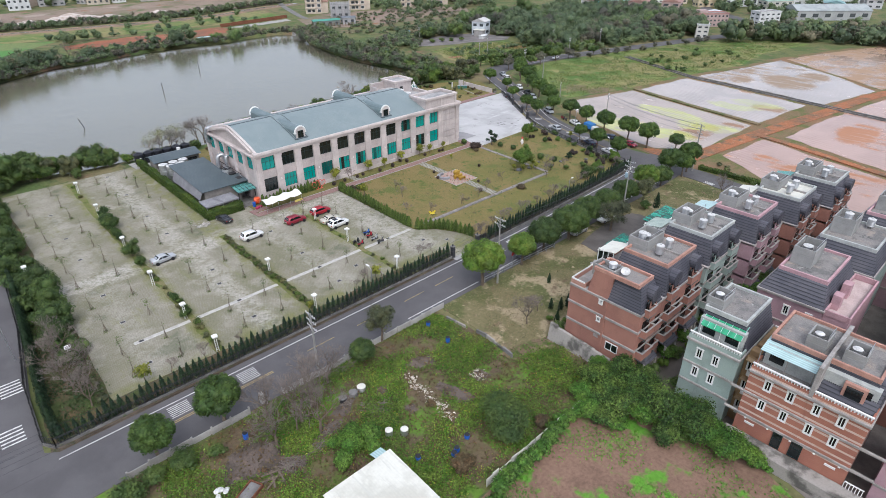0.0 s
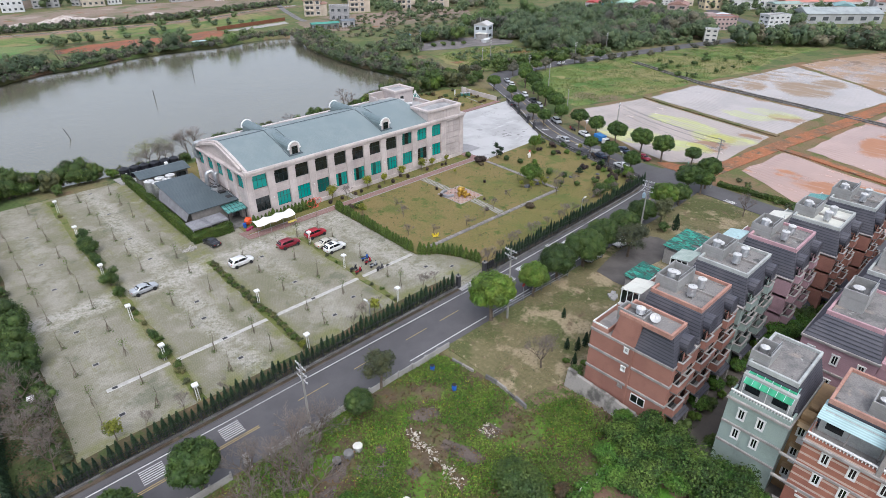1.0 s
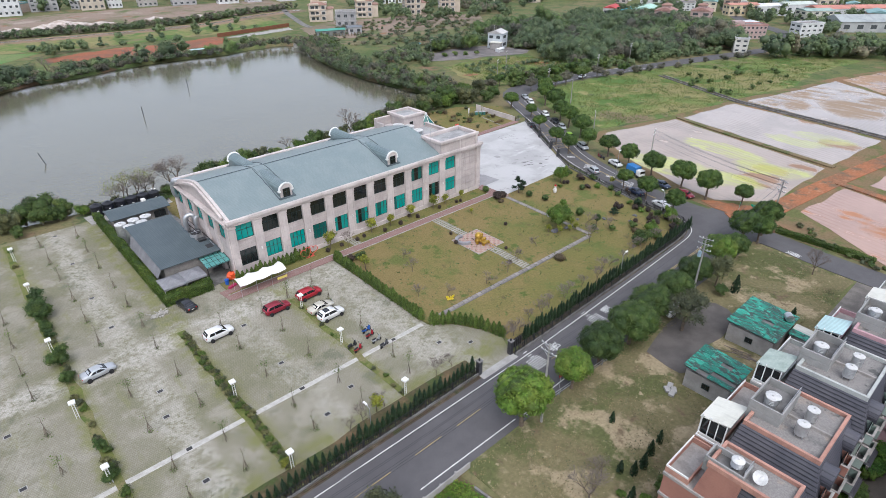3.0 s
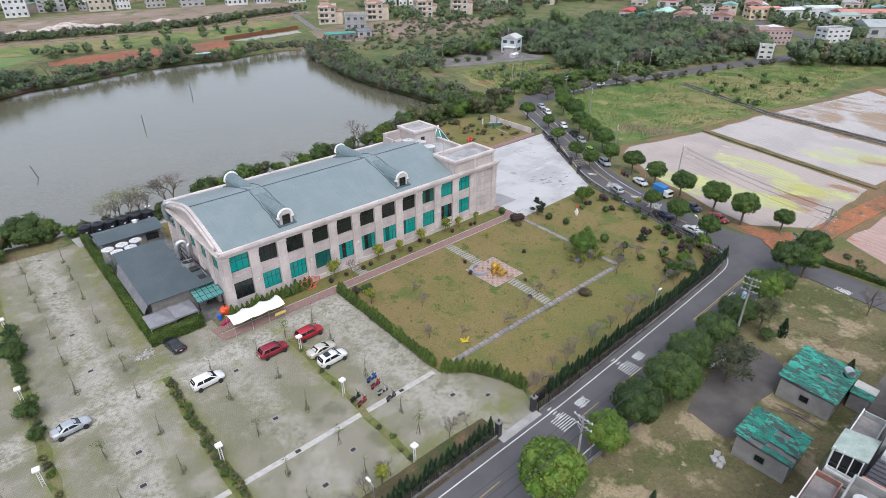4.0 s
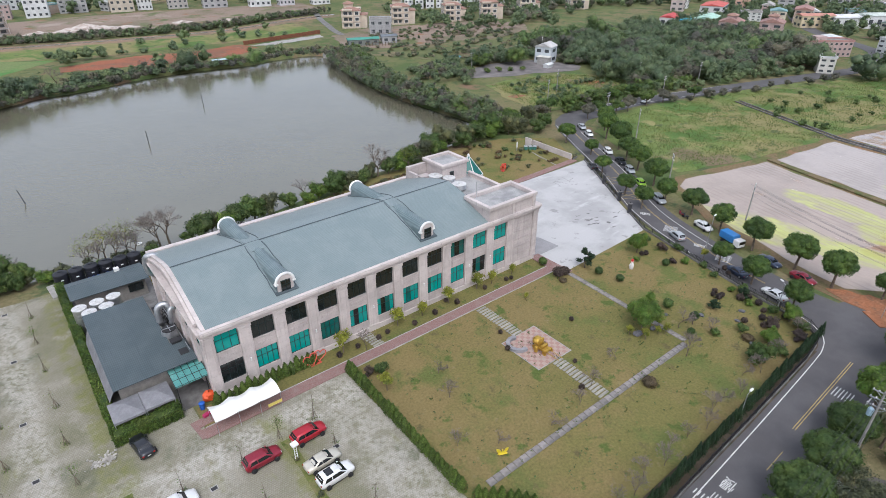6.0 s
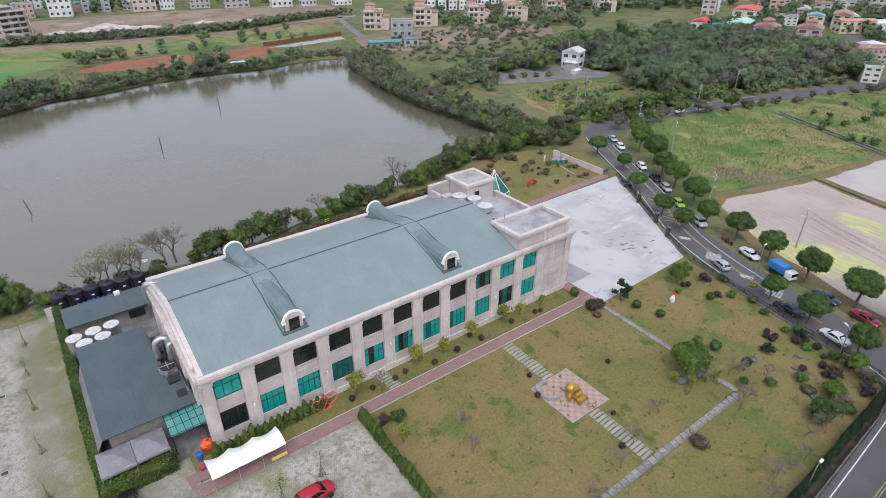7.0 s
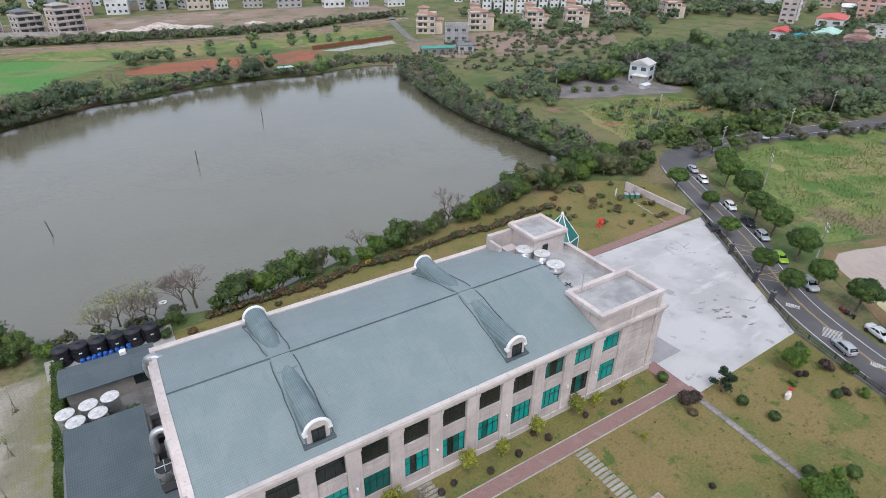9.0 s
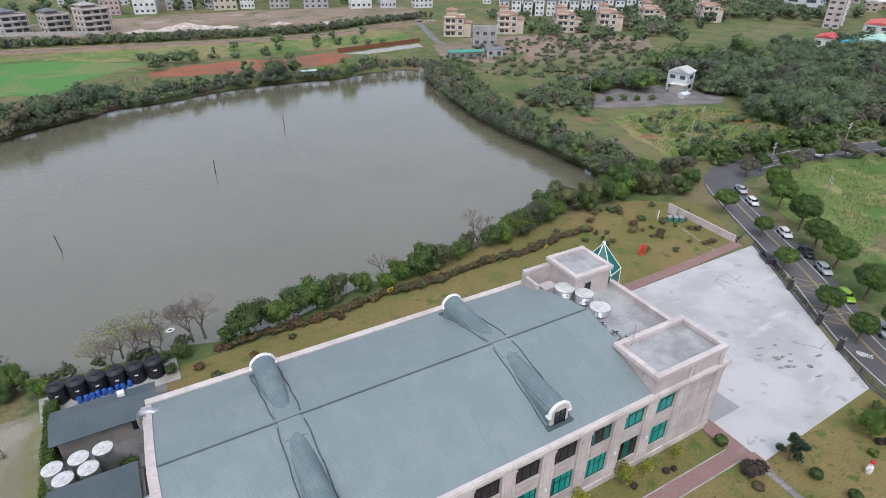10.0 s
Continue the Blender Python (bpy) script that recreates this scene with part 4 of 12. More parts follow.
single("water", Geo().strip(offset(CANAL_LINE, 2.0), -0.2, 0.03, 1.6), pond_water("canal_water", (0.3, 0.27, 0.24)), "pale strip of canal water", "canal", kind="structure")
sheet("ground", ragged([(-80, 440), (60, 444), (130, 446), (228, 440), (255, 470), (260, 520), (110, 538), (-80, 520)], 10, 2.5, 14), 0.0, BROWNFIELD, "bare brown ground beyond the canal", "ground")
sheet("ground", ragged([(192, 224), (204, 217.5), (222, 211.5), (238, 206.5), (245, 211), (240, 233), (222, 238), (205, 238)], 4, 1, 15), 0.01, mat("grey_gravel", (0.19, 0.17, 0.165), (0.12, 0.112, 0.108), 0.95, 0.2, 4, 0.4), "grey gravel yard by a lone house", "yard")

sheet("ground", ragged([(186, 318), (204, 300), (232, 296), (262, 288), (300, 296), (318, 318), (312, 344), (270, 356), (226, 364), (198, 352)], 6, 2, 16), 0.006, BROWNFIELD, "bare building ground below the villas", "ground")
sheet("ground", ragged([(178, 300), (196, 272), (216, 252), (240, 246), (258, 262), (262, 286), (232, 294), (204, 298), (186, 314)], 6, 2, 18), 0.005, ground_mix("rough_scrubland", [(0.115, 0.13, 0.055), ((0.17, 0.14, 0.085), 0.46, 0.6), ((0.075, 0.1, 0.042), 0.5, 0.62), ((0.22, 0.12, 0.07), 0.62, 0.7)], (0.05, 0.09, 0.07), fine=1.2), "rough scrubland with bare soil beyond the pond", "ground")

# dug beds and bare patches on the vegetable plot
DUG = ground_mix("dug_grey_soil", [(0.13, 0.105, 0.09), ((0.085, 0.07, 0.06), 0.45, 0.62), ((0.16, 0.12, 0.095), 0.52, 0.7)], (0.4, 0.9), fine=4)
PATCHES = ([(36.0, 40.8), (37.2, 41.4), (38.9, 37.4), (38.6, 35.6), (36.6, 36.2)], [(35.6, 46.8), (38.0, 46.9), (40.0, 46.0), (39.4, 44.2), (37.0, 44.8)], [(30.2, 46.2), (31.9, 45.6), (31.4, 43.9), (30.0, 44.4)], [(30.6, 41.2), (32.2, 40.8), (32.2, 39.4), (30.9, 39.4)], [(40.6, 39.6), (42.8, 39.4), (43.0, 37.4), (41.0, 37.6)], [(23.6, 46.0), (27.2, 47.6), (27.6, 46.2), (25.0, 44.6)], [(10.0, 45.0), (12.0, 48.6), (14.6, 48.8), (17.4, 46.8), (16.4, 44.6), (18.6, 42.6), (17.0, 40.8), (14.0, 43.6)], [(19.6, 43.4), (22.6, 43.2), (24.6, 44.4), (22.4, 45.4)])
for i, poly in enumerate(PATCHES):
    sheet("ground", ragged(poly, 0.8, 0.22, 60 + i), 0.018, DUG, "bare dug soil patch on the plot", "soil patch")
for i, poly in enumerate(([(219, 190), (224, 191), (229, 186), (226, 184), (221, 185.5)], [(182.5, 193.5), (187, 194), (189, 190), (184, 189.5)])):
    sheet("ground", ragged(poly, 1.5, 0.6, 80 + i), 0.02, EARTH, "patch of orange earth in the meadow", "ground")
sheet("road", smooth_line([(166.5, 152.5), (171, 150), (176, 153.5), (182, 156.6), (190, 157.3), (191, 165), (182, 166.2), (175, 163.4), (170, 159), (166.5, 152.5)], 2)[:-1], ROADZ + 0.022, ASPHALT, "widened asphalt at the road bend", "road")


# ---- the long two-storey building ----
def window(parent, m, w, h, nx=3, ny=2, glass=GLASS_TEAL, frame_mat=FRAME_DARK, bar=0.07, label="", deep=0.12, name="window"):
    """A window that looks along its own -y: frame with bars, and its pane. m puts the middle of its lower edge."""
    g = Geo()
    g.box(-w / 2, -deep, 0, w / 2, 0, bar).box(-w / 2, -deep, h - bar, w / 2, 0, h)
    g.box(-w / 2, -deep, bar, -w / 2 + bar, 0, h - bar).box(w / 2 - bar, -deep, bar, w / 2, 0, h - bar)
    ob = part(name, g, frame_mat, parent, label)
    ob.matrix_basis = m
    for i in range(1, nx):
        x = -w / 2 + w * i / nx
        part("glazing_bar", Geo().box(x - bar / 2, -deep * 0.9, bar, x + bar / 2, -0.01, h - bar), frame_mat, ob)
    for j in range(1, ny):
        z = h * j / ny + (0.12 * h if ny == 2 else 0)
        part("glazing_bar", Geo().box(-w / 2 + bar, -deep * 0.85, z - bar / 2, w / 2 - bar, -0.012, z + bar / 2), frame_mat, ob)
    tints = glass if isinstance(glass, tuple) else (glass,)
    for i, tint in enumerate(tints):
        x0, x1 = -w / 2 + w * i / len(tints), -w / 2 + w * (i + 1) / len(tints)
        part("pane", Geo().box(x0 + (0.6 * bar if i == 0 else 0.01), -deep * 0.55, bar * 0.6, x1 - (0.6 * bar if i == len(tints) - 1 else 0.01), -deep * 0.35, h - bar * 0.6), tint, ob)
    return ob


TOWER_ROOF = mat("pale_grey_screed", (0.36, 0.36, 0.355), (0.24, 0.24, 0.24), 0.85, 0.35, 7, 0.15)


def long_building():
    b = thing("banquet_hall", "long two-storey pale pink hall with blue-green roof and teal windows", "building")
    X0, X1, Y0, Y1 = 46.9, 105.2, 107.75, 131.9
    part("wall", Geo().box(X0 + 0.3, Y0, 0, X1 - 0.3, Y1 - 0.3, 10.6), WALL, b, "pale pink stone-clad wall")
    bays = [49.62 + 4.66 * i for i in range(11)]
    # front: plinth, bands, piers
    part("plinth", Geo().box(X0 + 0.05, 107.3, 0, X1 - 0.05, Y0, 0.9, 0.04), WALL_TRIM, b)
    for i, cx in enumerate(bays):
        part("spandrel", Geo().box(cx - 1.52, 107.46, 0.9, cx + 1.52, Y0, 2.2), WALL, b)
        g = Geo().box(cx - 1.52, 107.46, 5.15, cx + 1.52, Y0, 7.05)
        g.box(cx - 1.2, 107.42, 5.75, cx + 1.2, 107.46, 6.5, 0.02)
        g.box(cx - 1.55, 107.36, 6.9, cx + 1.55, 107.5, 7.05, 0.02)
        for k in range(6):
            g.box(cx - 1.05 + k * 0.36, 107.39, 5.95, cx - 0.83 + k * 0.36, 107.43, 6.3, 0.01)
        part("spandrel", g, WALL, b, "stone spandrel with a carved panel")
        dark = 0 < i < 9
        up = pose(cx, 107.7, 7.08)
        window(b, up, 2.95, 2.75, 3, 2, (GLASS_DARK, GLASS_DARK, GLASS_DARK) if 0 < i < 8 else (GLASS_MID, GLASS_DARK, GLASS_MID) if i == 8 else GLASS_TEAL, label="dark upper window" if dark else "teal upper window")
        low = pose(cx, 107.7, 2.2)
        door = i in (0, 9)
        T, M, D = GLASS_TEAL, GLASS_MID, GLASS_DARK
        drawn = {0: (D, D, D), 3: (M, M, M, M), 4: (T, D, T, T), 5: (T, D, M, T), 6: (T, M, T, T), 7: (M, T, T, T), 9: (D, M, D)}.get(i, (T, T, T, T) if i < 10 else (T, T, T))
        window(b, low, 2.95, 2.92, len(drawn), 2, drawn, label="dark glazed lower window" if door else "teal lower window with curtains behind")
    piers = [X0 + 0.55] + [c + 2.33 for c in bays] + [X1 - 0.55]
    for i, cx in enumerate(piers):
        w = 0.8 if 0 < i < 12 else 0.62
        g = Geo().box(cx - w, 107.22, 0.9, cx + w, Y0, 9.95, 0.04)
        for k in (-0.55, 0.55):
            g.box(cx + k * w - 0.05, 107.17, 1.3, cx + k * w + 0.05, 107.22, 9.1)
        g.box(cx - w - 0.08, 107.12, 9.45, cx + w + 0.08, Y0, 9.95, 0.06)
        g.box(cx - w - 0.05, 107.15, 0.9, cx + w + 0.05, Y0, 1.25, 0.04)
        part("pier", g, WALL_TRIM, b)
        if i in (1, 3, 5, 7, 9, 10):
            lamp = part("wall_lamp", Geo().box(cx - 0.1, 106.95, 4.3, cx + 0.1, 107.2, 4.75, 0.04), FRAME_WHITE, b, "small white wall lamp")
    # blank end panel with grooves
    for k in range(6):
        part("cladding_panel", Geo().box(99.35, 107.42, 0.95 + k * 1.5, 104.0, Y0, 0.95 + k * 1.5 + 1.42, 0.03), WALL, b)
    # cornice, stepped, round the front and the right side
    steps = ((9.95, 10.25, 0.18), (10.25, 10.55, 0.28), (10.55, 10.95, 0.46), (10.95, 11.12, 0.4))
    for z0, z1, d in steps:
        part("cornice", Geo().box(X0 - d * 0.6, 107.25 - d, z0, X1 + d, 108.1, z1, 0.04), WALL_TRIM, b)
        part("cornice", Geo().box(X1 - 0.4, 108.1, z0, X1 + d, 113.4, z1, 0.04), WALL_TRIM, b)
    dn = Geo()
    for k in range(150):
        dn.box(47.0 + 0.389 * k, 107.0, 10.1, 47.2 + 0.389 * k, 107.08, 10.22)
    tagged(part("dentils", dn, WALL_TRIM, b), "row of small carved blocks under the cornice", kind="stuff")
    # curved roof
    n = 24

    def zr(y):
        u = abs(y - 119.1) / 12.05
        return 11.05 + 3.25 * (1 - u ** 1.3)

    def vault(x0, x1, ya, yb, up=0.0, thick=0.25, k=n):
        ys = [ya + (yb - ya) * i / k for i in range(k + 1)]
        v = [(x, y, zr(y) + up + dz) for x in (x0, x1) for dz in (0, -thick) for y in ys]
        m = k + 1
        f = []
        for i in range(k):
            f += [(i, 2 * m + i, 2 * m + i + 1, i + 1), (m + i, m + i + 1, 3 * m + i + 1, 3 * m + i), (i, i + 1, m + i + 1, m + i), (2 * m + i, 3 * m + i, 3 * m + i + 1, 2 * m + i + 1)]
        f += [(0, m, 3 * m, 2 * m), (k, 2 * m + k, 3 * m + k, m + k)]
        return Geo().add(v, f)

    part("roof", vault(47.45, 93.3, 107.35, 130.95), ROOF, b, "blue-green tile-pattern sheet roof")
    part("roof", vault(93.3, 94.3, 113.2, 130.95, -0.004), ROOF, b)
    part("ridge_cap", Geo().rod((47.45, 119.1, 14.31), (94.2, 119.1, 14.31), 0.1, n=8), ROOF_GREY, b, "dark ridge flashing")
    part("gable_coping", vault(46.95, 47.46, 107.3, 131.2, 0.1, 0.6), WALL_TRIM, b)
    part("gable_coping", vault(46.6, 46.95, 109.0, 129.4, -0.35, 0.4), WALL_TRIM, b)
    part("wall", vault(47.2, 47.45, 107.8, 130.9, 0.0, 3.4), WALL, b)
    part("wall", vault(93.8, 94.2, 113.3, 130.9, -0.05, 3.3), WALL, b)
    part("parapet", Geo().box(X0, 130.95, 10.2, 98, 131.75, 11.35, 0.05), WALL_TRIM, b)
    part("gutter", Geo().box(47.5, 130.6, 10.95, 94, 130.95, 11.1), ROOF_GREY, b)
    # vaulted dormers, front and back
    for cx in (58.6, 81.85):
        for side in (-1, 1):
            yf, yb = 119.1 + side * 10.3, 119.1 + side * 1.75
            k, r = 12, 1.22
            v, f = [], []
            for j in range(9):
                t = j / 8
                y = yf + (yb - yf) * t
                zs, rr = 12.85 + 0.12 * t, r - 0.12 * t
                v.append((cx + rr, y, zr(y) - 0.25))
                for i in range(k + 1):
                    a = math.pi * i / k
                    v.append((cx + rr * math.cos(a), y, max(zs + (1.22 - 0.04 * t) * math.sin(a), zr(y) - 0.25)))
                v.append((cx - rr, y, zr(y) - 0.25))
            m = k + 3
            for j in range(8):
                for i in range(m - 1):
                    q = (j * m + i, j * m + i + 1, (j + 1) * m + i + 1, (j + 1) * m + i)
                    f.append(q if side > 0 else q[::-1])
            f += [tuple(range(m)), tuple(range(8 * m, 9 * m))[::-1]]
            d = part("dormer", Geo().add(v, f), ribbed("vault_sheet_%s%d" % ("n" if side > 0 else "s", cx), (0.13, 0.178, 0.188), (0.165, 0.212, 0.22), 0.2, 0.42, "X", depth=0.5, soft=0.02, streak=0.88, patch=0.6), b, "barrel-vaulted dormer in ribbed sheet")
            g = Geo().box(cx - 1.12, yf - 0.18, 11.0, cx + 1.12, yf + 0.18, 12.85, 0.03)
            arch = [(cx + 1.12 * math.cos(math.pi * i / 12), 12.85 + 1.12 * math.sin(math.pi * i / 12)) for i in range(13)]
            vv = [(x, yf + dy, z) for dy in (-0.18, 0.18) for x, z in arch]
            g.add(vv, [tuple(range(13)), tuple(range(13, 26))[::-1]] + [(i, i + 13, i + 14, i + 1) for i in range(12)])
            part("dormer_front", g, WALL_TRIM, d)
            part("hood", Geo().tube([(cx + (x - cx) * 1.12, yf + side * 0.1, 12.85 + (z - 12.85) * 1.12) for x, z in arch], 0.19, 8), FRAME_WHITE, d, "white arched hood")
            for e in (-1.22, 1.22):
                part("hood_end", Geo().box(cx + e - 0.23, yf - 0.28, 12.62, cx + e + 0.23, yf + 0.28, 12.9, 0.04), FRAME_WHITE, d)
            part("sill", Geo().box(cx - 1.45, yf + side * 0.1 - 0.3, 11.3, cx + 1.45, yf + side * 0.1 + 0.3, 11.52, 0.04), FRAME_WHITE, d, "white projecting sill")
            part("apron", Geo().box(cx - 1.6, yf + side * 0.25 - 0.35, zr(yf) - 0.25, cx + 1.6, yf + side * 0.25 + 0.35, zr(yf) + 0.02, 0.05), ROOF_GREY, d, "grey lead apron")
            window(d, pose(cx, yf + side * 0.2, 11.62, 0, 0, 0 if side < 0 else 180), 1.3, 1.6, 2, 2, GLASS_DARK, label="small dark dormer window")
            for s in (-1, 1):
                pts = []
                for j in range(9):
                    t = j / 8
                    y = yf + (119.1 + side * 0.6 - yf) * t
                    pts.append((cx + s * (1.5 - 0.22 * t + 0.06 * math.sin(j * 2.1)), y, zr(y) + 0.03))
                part("flashing", Geo().tube(pts, 0.07, 5), ROOF_GREY, d)
        part("saddle", vault(cx - 1.05, cx + 1.05, 116.9, 121.3, 0.08, 0.1, 10), ROOF, b, "lapped sheets over the ridge")
    # corner tower and rear block on the right
    def boxtop(x0, y0, x1, y1, z0, z1, roofz):
        w = 0.35
        g = Geo().box(x0, y0, z0, x1, y0 + w, z1, 0.03).box(x0, y1 - w, z0, x1, y1, z1, 0.03).box(x0, y0 + w, z0, x0 + w, y1 - w, z1, 0.03).box(x1 - w, y0 + w, z0, x1, y1 - w, z1, 0.03)
        t = part("tower_wall", g, WALL, b, "pale parapet wall")
        e = 0.28
        u = w + 0.05
        c = Geo().box(x0 - e, y0 - e, z1 - 0.55, x1 + e, y0 + u, z1 + 0.04, 0.05).box(x0 - e, y1 - u, z1 - 0.55, x1 + e, y1 + e, z1 + 0.04, 0.05)
        c.box(x0 - e, y0 + u, z1 - 0.55, x0 + u, y1 - u, z1 + 0.04, 0.05).box(x1 - u, y0 + u, z1 - 0.55, x1 + e, y1 - u, z1 + 0.04, 0.05)
        part("coping", c, WALL_TRIM, t)
        part("flat_roof", Geo().box(x0 + w, y0 + w, roofz - 0.2, x1 - w, y1 - w, roofz), TOWER_ROOF, t, "pale grey flat roof")
        return t

    t = boxtop(93.4, 107.1, 103.9, 113.1, 11.0, 13.7, 13.05)
    part("pilaster", Geo().box(98.5, 106.98, 11.12, 98.9, 107.1, 13.2, 0.03), WALL_TRIM, t)
    part("pilaster", Geo().box(103.3, 106.95, 11.12, 103.98, 107.1, 13.2, 0.03), WALL_TRIM, t)
    part("mast", Geo().rod((95.2, 112.5, 12.7), (95.2, 112.5, 16.0), 0.05), METAL, t)
    part("wall", Geo().box(94.2, 113.1, 9.9, 105.0, 131.6, 10.75), TOWER_ROOF, b, "flat roof terrace between the towers")
    g = Geo().box(104.5, 113.4, 10.7, 105.0, 125.4, 11.55, 0.04).box(104.4, 113.4, 11.5, 105.1, 125.4, 11.68, 0.03)
    part("parapet", g, WALL_TRIM, b)
    t2 = boxtop(98.0, 125.2, 104.0, 130.9, 10.7, 14.35, 13.9)
    part("tower_core", Geo().box(98.3, 125.5, 10.7, 103.7, 130.6, 13.7), WALL, t2)
    window(b, pose(100.2, 125.2, 10.75), 0.95, 2.0, 1, 1, GLASS_DARK, label="dark door onto the roof", name="door")
    part("parapet", Geo().box(93.6, 130.2, 10.7, 98.0, 130.9, 13.6, 0.05).box(93.6, 127.6, 10.7, 94.1, 130.2, 12.9, 0.04), WALL, b)
    part("machine_housing", Geo().box(94.6, 127.0, 10.7, 96.7, 128.6, 12.3, 0.05), WALL, b, "pale plant housing")
    # rear and right-hand windows
    for k in range(9):
        window(b, pose(52 + k * 4.66, 131.62, 6.9, 0, 0, 180), 2.6, 2.6, 3, 2, GLASS_TEAL)
        window(b, pose(52 + k * 4.66, 131.62, 2.2, 0, 0, 180), 2.6, 2.6, 3, 2, GLASS_TEAL)
    for k in range(4):
        part("pier", Geo().box(104.85, 108.2 + k * 6.0, 0, 105.3, 109.3 + k * 6.0, 9.95, 0.04), WALL_TRIM, b)
    # left gable: piers, bands, windows
    for k in range(6):
        y = 108.1 + k * 4.66
        part("pier", Geo().box(46.72, y - 0.6, 0, 47.2, y + 0.6, 10.0, 0.04).box(46.6, y - 0.68, 9.5, 47.2, y + 0.68, 10.0, 0.04), WALL_TRIM, b)
        if k < 5:
            part("spandrel", Geo().box(46.95, y + 0.6, 5.2, 47.2, y + 4.06, 7.0), WALL, b)
            window(b, pose(47.18, y + 2.33, 7.05, 0, 0, -90), 2.3, 2.7, 2, 2, GLASS_TEAL)
    part("cornice", Geo().box(46.5, 107.6, 10.0, 47.25, 131.6, 10.35, 0.05).box(46.35, 107.6, 10.35, 47.25, 131.6, 10.6, 0.05), WALL_TRIM, b)
    return b


long_building()


def duct_elbow(name, pts, r, label):
    """A fat round duct along a bent line."""
    g = Geo()
    P = [Vector(p) for p in pts]
    fine = []
    for i in range(len(P) - 1):
        a, b, c, d = P[max(i - 1, 0)], P[i], P[i + 1], P[min(i + 2, len(P) - 1)]
        for k in range(5):
            t = k / 5
            fine.append(0.5 * (2 * b + (c - a) * t + (2 * a - 5 * b + 4 * c - d) * t * t + (3 * b - a - 3 * c + d) * t ** 3))
    fine.append(P[-1])
    g.tube(fine, r, 14)
    return single(name, g, METAL, label, "air duct", smooth=True)


duct_elbow("exhaust_duct", [(47.4, 130.2, 8.3), (46.6, 130.2, 8.5), (46.35, 130.1, 9.4), (46.35, 130.0, 10.7), (46.7, 129.6, 11.5), (47.5, 129.1, 11.6), (48.1, 128.8, 11.3)], 0.46, "fat silver exhaust duct bending over the roof edge")
duct_elbow("exhaust_duct", [(46.6, 122.0, 5.2), (46.5, 122.4, 6.9), (45.9, 122.7, 7.2), (45.1, 122.8, 6.6), (45.0, 122.8, 4.2)], 0.42, "curved silver exhaust duct in the side passage")
duct_elbow("exhaust_duct", [(46.9, 121.0, 7.2), (46.3, 120.9, 7.0), (46.2, 120.9, 5.6), (46.2, 121.2, 2.5)], 0.3, "silver duct beside the gable wall")


def cooling_tower(x, y, r, h):
    t = thing("cooling_tower", "dirty steel drum cooling unit with a fan on top", "cooling unit", "cooling units", at=pose(x, y, 0))
    part("drum", Geo().turned([(r * 0.9, 0), (r, 0.3), (r, h * 0.8), (r * 0.86, h)], n=18), STEEL, t)
    part("fan_guard", Geo().turned([(r * 0.8, h), (r * 0.8, h + 0.12), (r * 0.2, h + 0.16)], n=18), FENCE, t)
    g = Geo()
    for k in range(4):
        a = k * math.pi / 2
        g.rod((0, 0, h + 0.2), (r * 0.75 * math.cos(a), r * 0.75 * math.sin(a), h + 0.2), 0.06)
    part("fan_blades", g, METAL, t)


cooling_tower(45.4, 119.6, 1.15, 5.0)
cooling_tower(45.5, 115.9, 0.95, 3.0)
for x, y, w, h in ((45.2, 126.3, 1.0, 1.3), (45.3, 124.6, 0.9, 1.0), (45.4, 117.6, 1.1, 2.6)):
    c = thing("air_conditioner_unit", "grey outdoor air-conditioning unit in the side passage", "air conditioner", "side passage units", at=pose(x, y, 0))
    part("casing", Geo().box(-w / 2, -0.5, 0, w / 2, 0.5, h, 0.05), METAL, c)
    part("grille", Geo().turned([(0.32, h), (0.32, h + 0.04), (0.1, h + 0.05)], n=14), BLACK, c)


LID = mat("dusty_white_lid", (0.58, 0.58, 0.57), (0.42, 0.42, 0.41), 0.6, 1.2, 8, 0.1)


# roof tanks on the terrace
def water_tank(x, y, z, r, h, white=False, group="roof tanks"):
    t = thing("water_tank", "ribbed stainless steel water tank with a white lid" if white else "ribbed stainless steel water tank", "water tank", group, at=pose(x, y, z))
    prof = [(r * 0.95, 0.35)]
    for k in range(6):
        z0 = 0.35 + (h - 0.35) * k / 6
        dz = (h - 0.35) / 6
        prof += [(r * 0.96, z0 + 0.02), (r, z0 + dz * 0.3), (r, z0 + dz * 0.7), (r * 0.96, z0 + dz * 0.98)]
    part("shell", Geo().turned(prof, n=18), STEEL, t)
    part("lid", Geo().turned([(r * 1.05, h), (r * 1.05, h + 0.06), (r * 0.5, h + 0.17), (r * 0.22, h + 0.2), (r * 0.2, h + 0.3), (0.02, h + 0.32)], n=18), LID if white else METAL, t, "white lid" if white else "")
    for k in range(3):
        a = k * 2.09
        part("leg", Geo().rod((r * 0.7 * math.cos(a), r * 0.7 * math.sin(a), 0), (r * 0.7 * math.cos(a), r * 0.7 * math.sin(a), 0.4), 0.05), METAL, t)
    return t


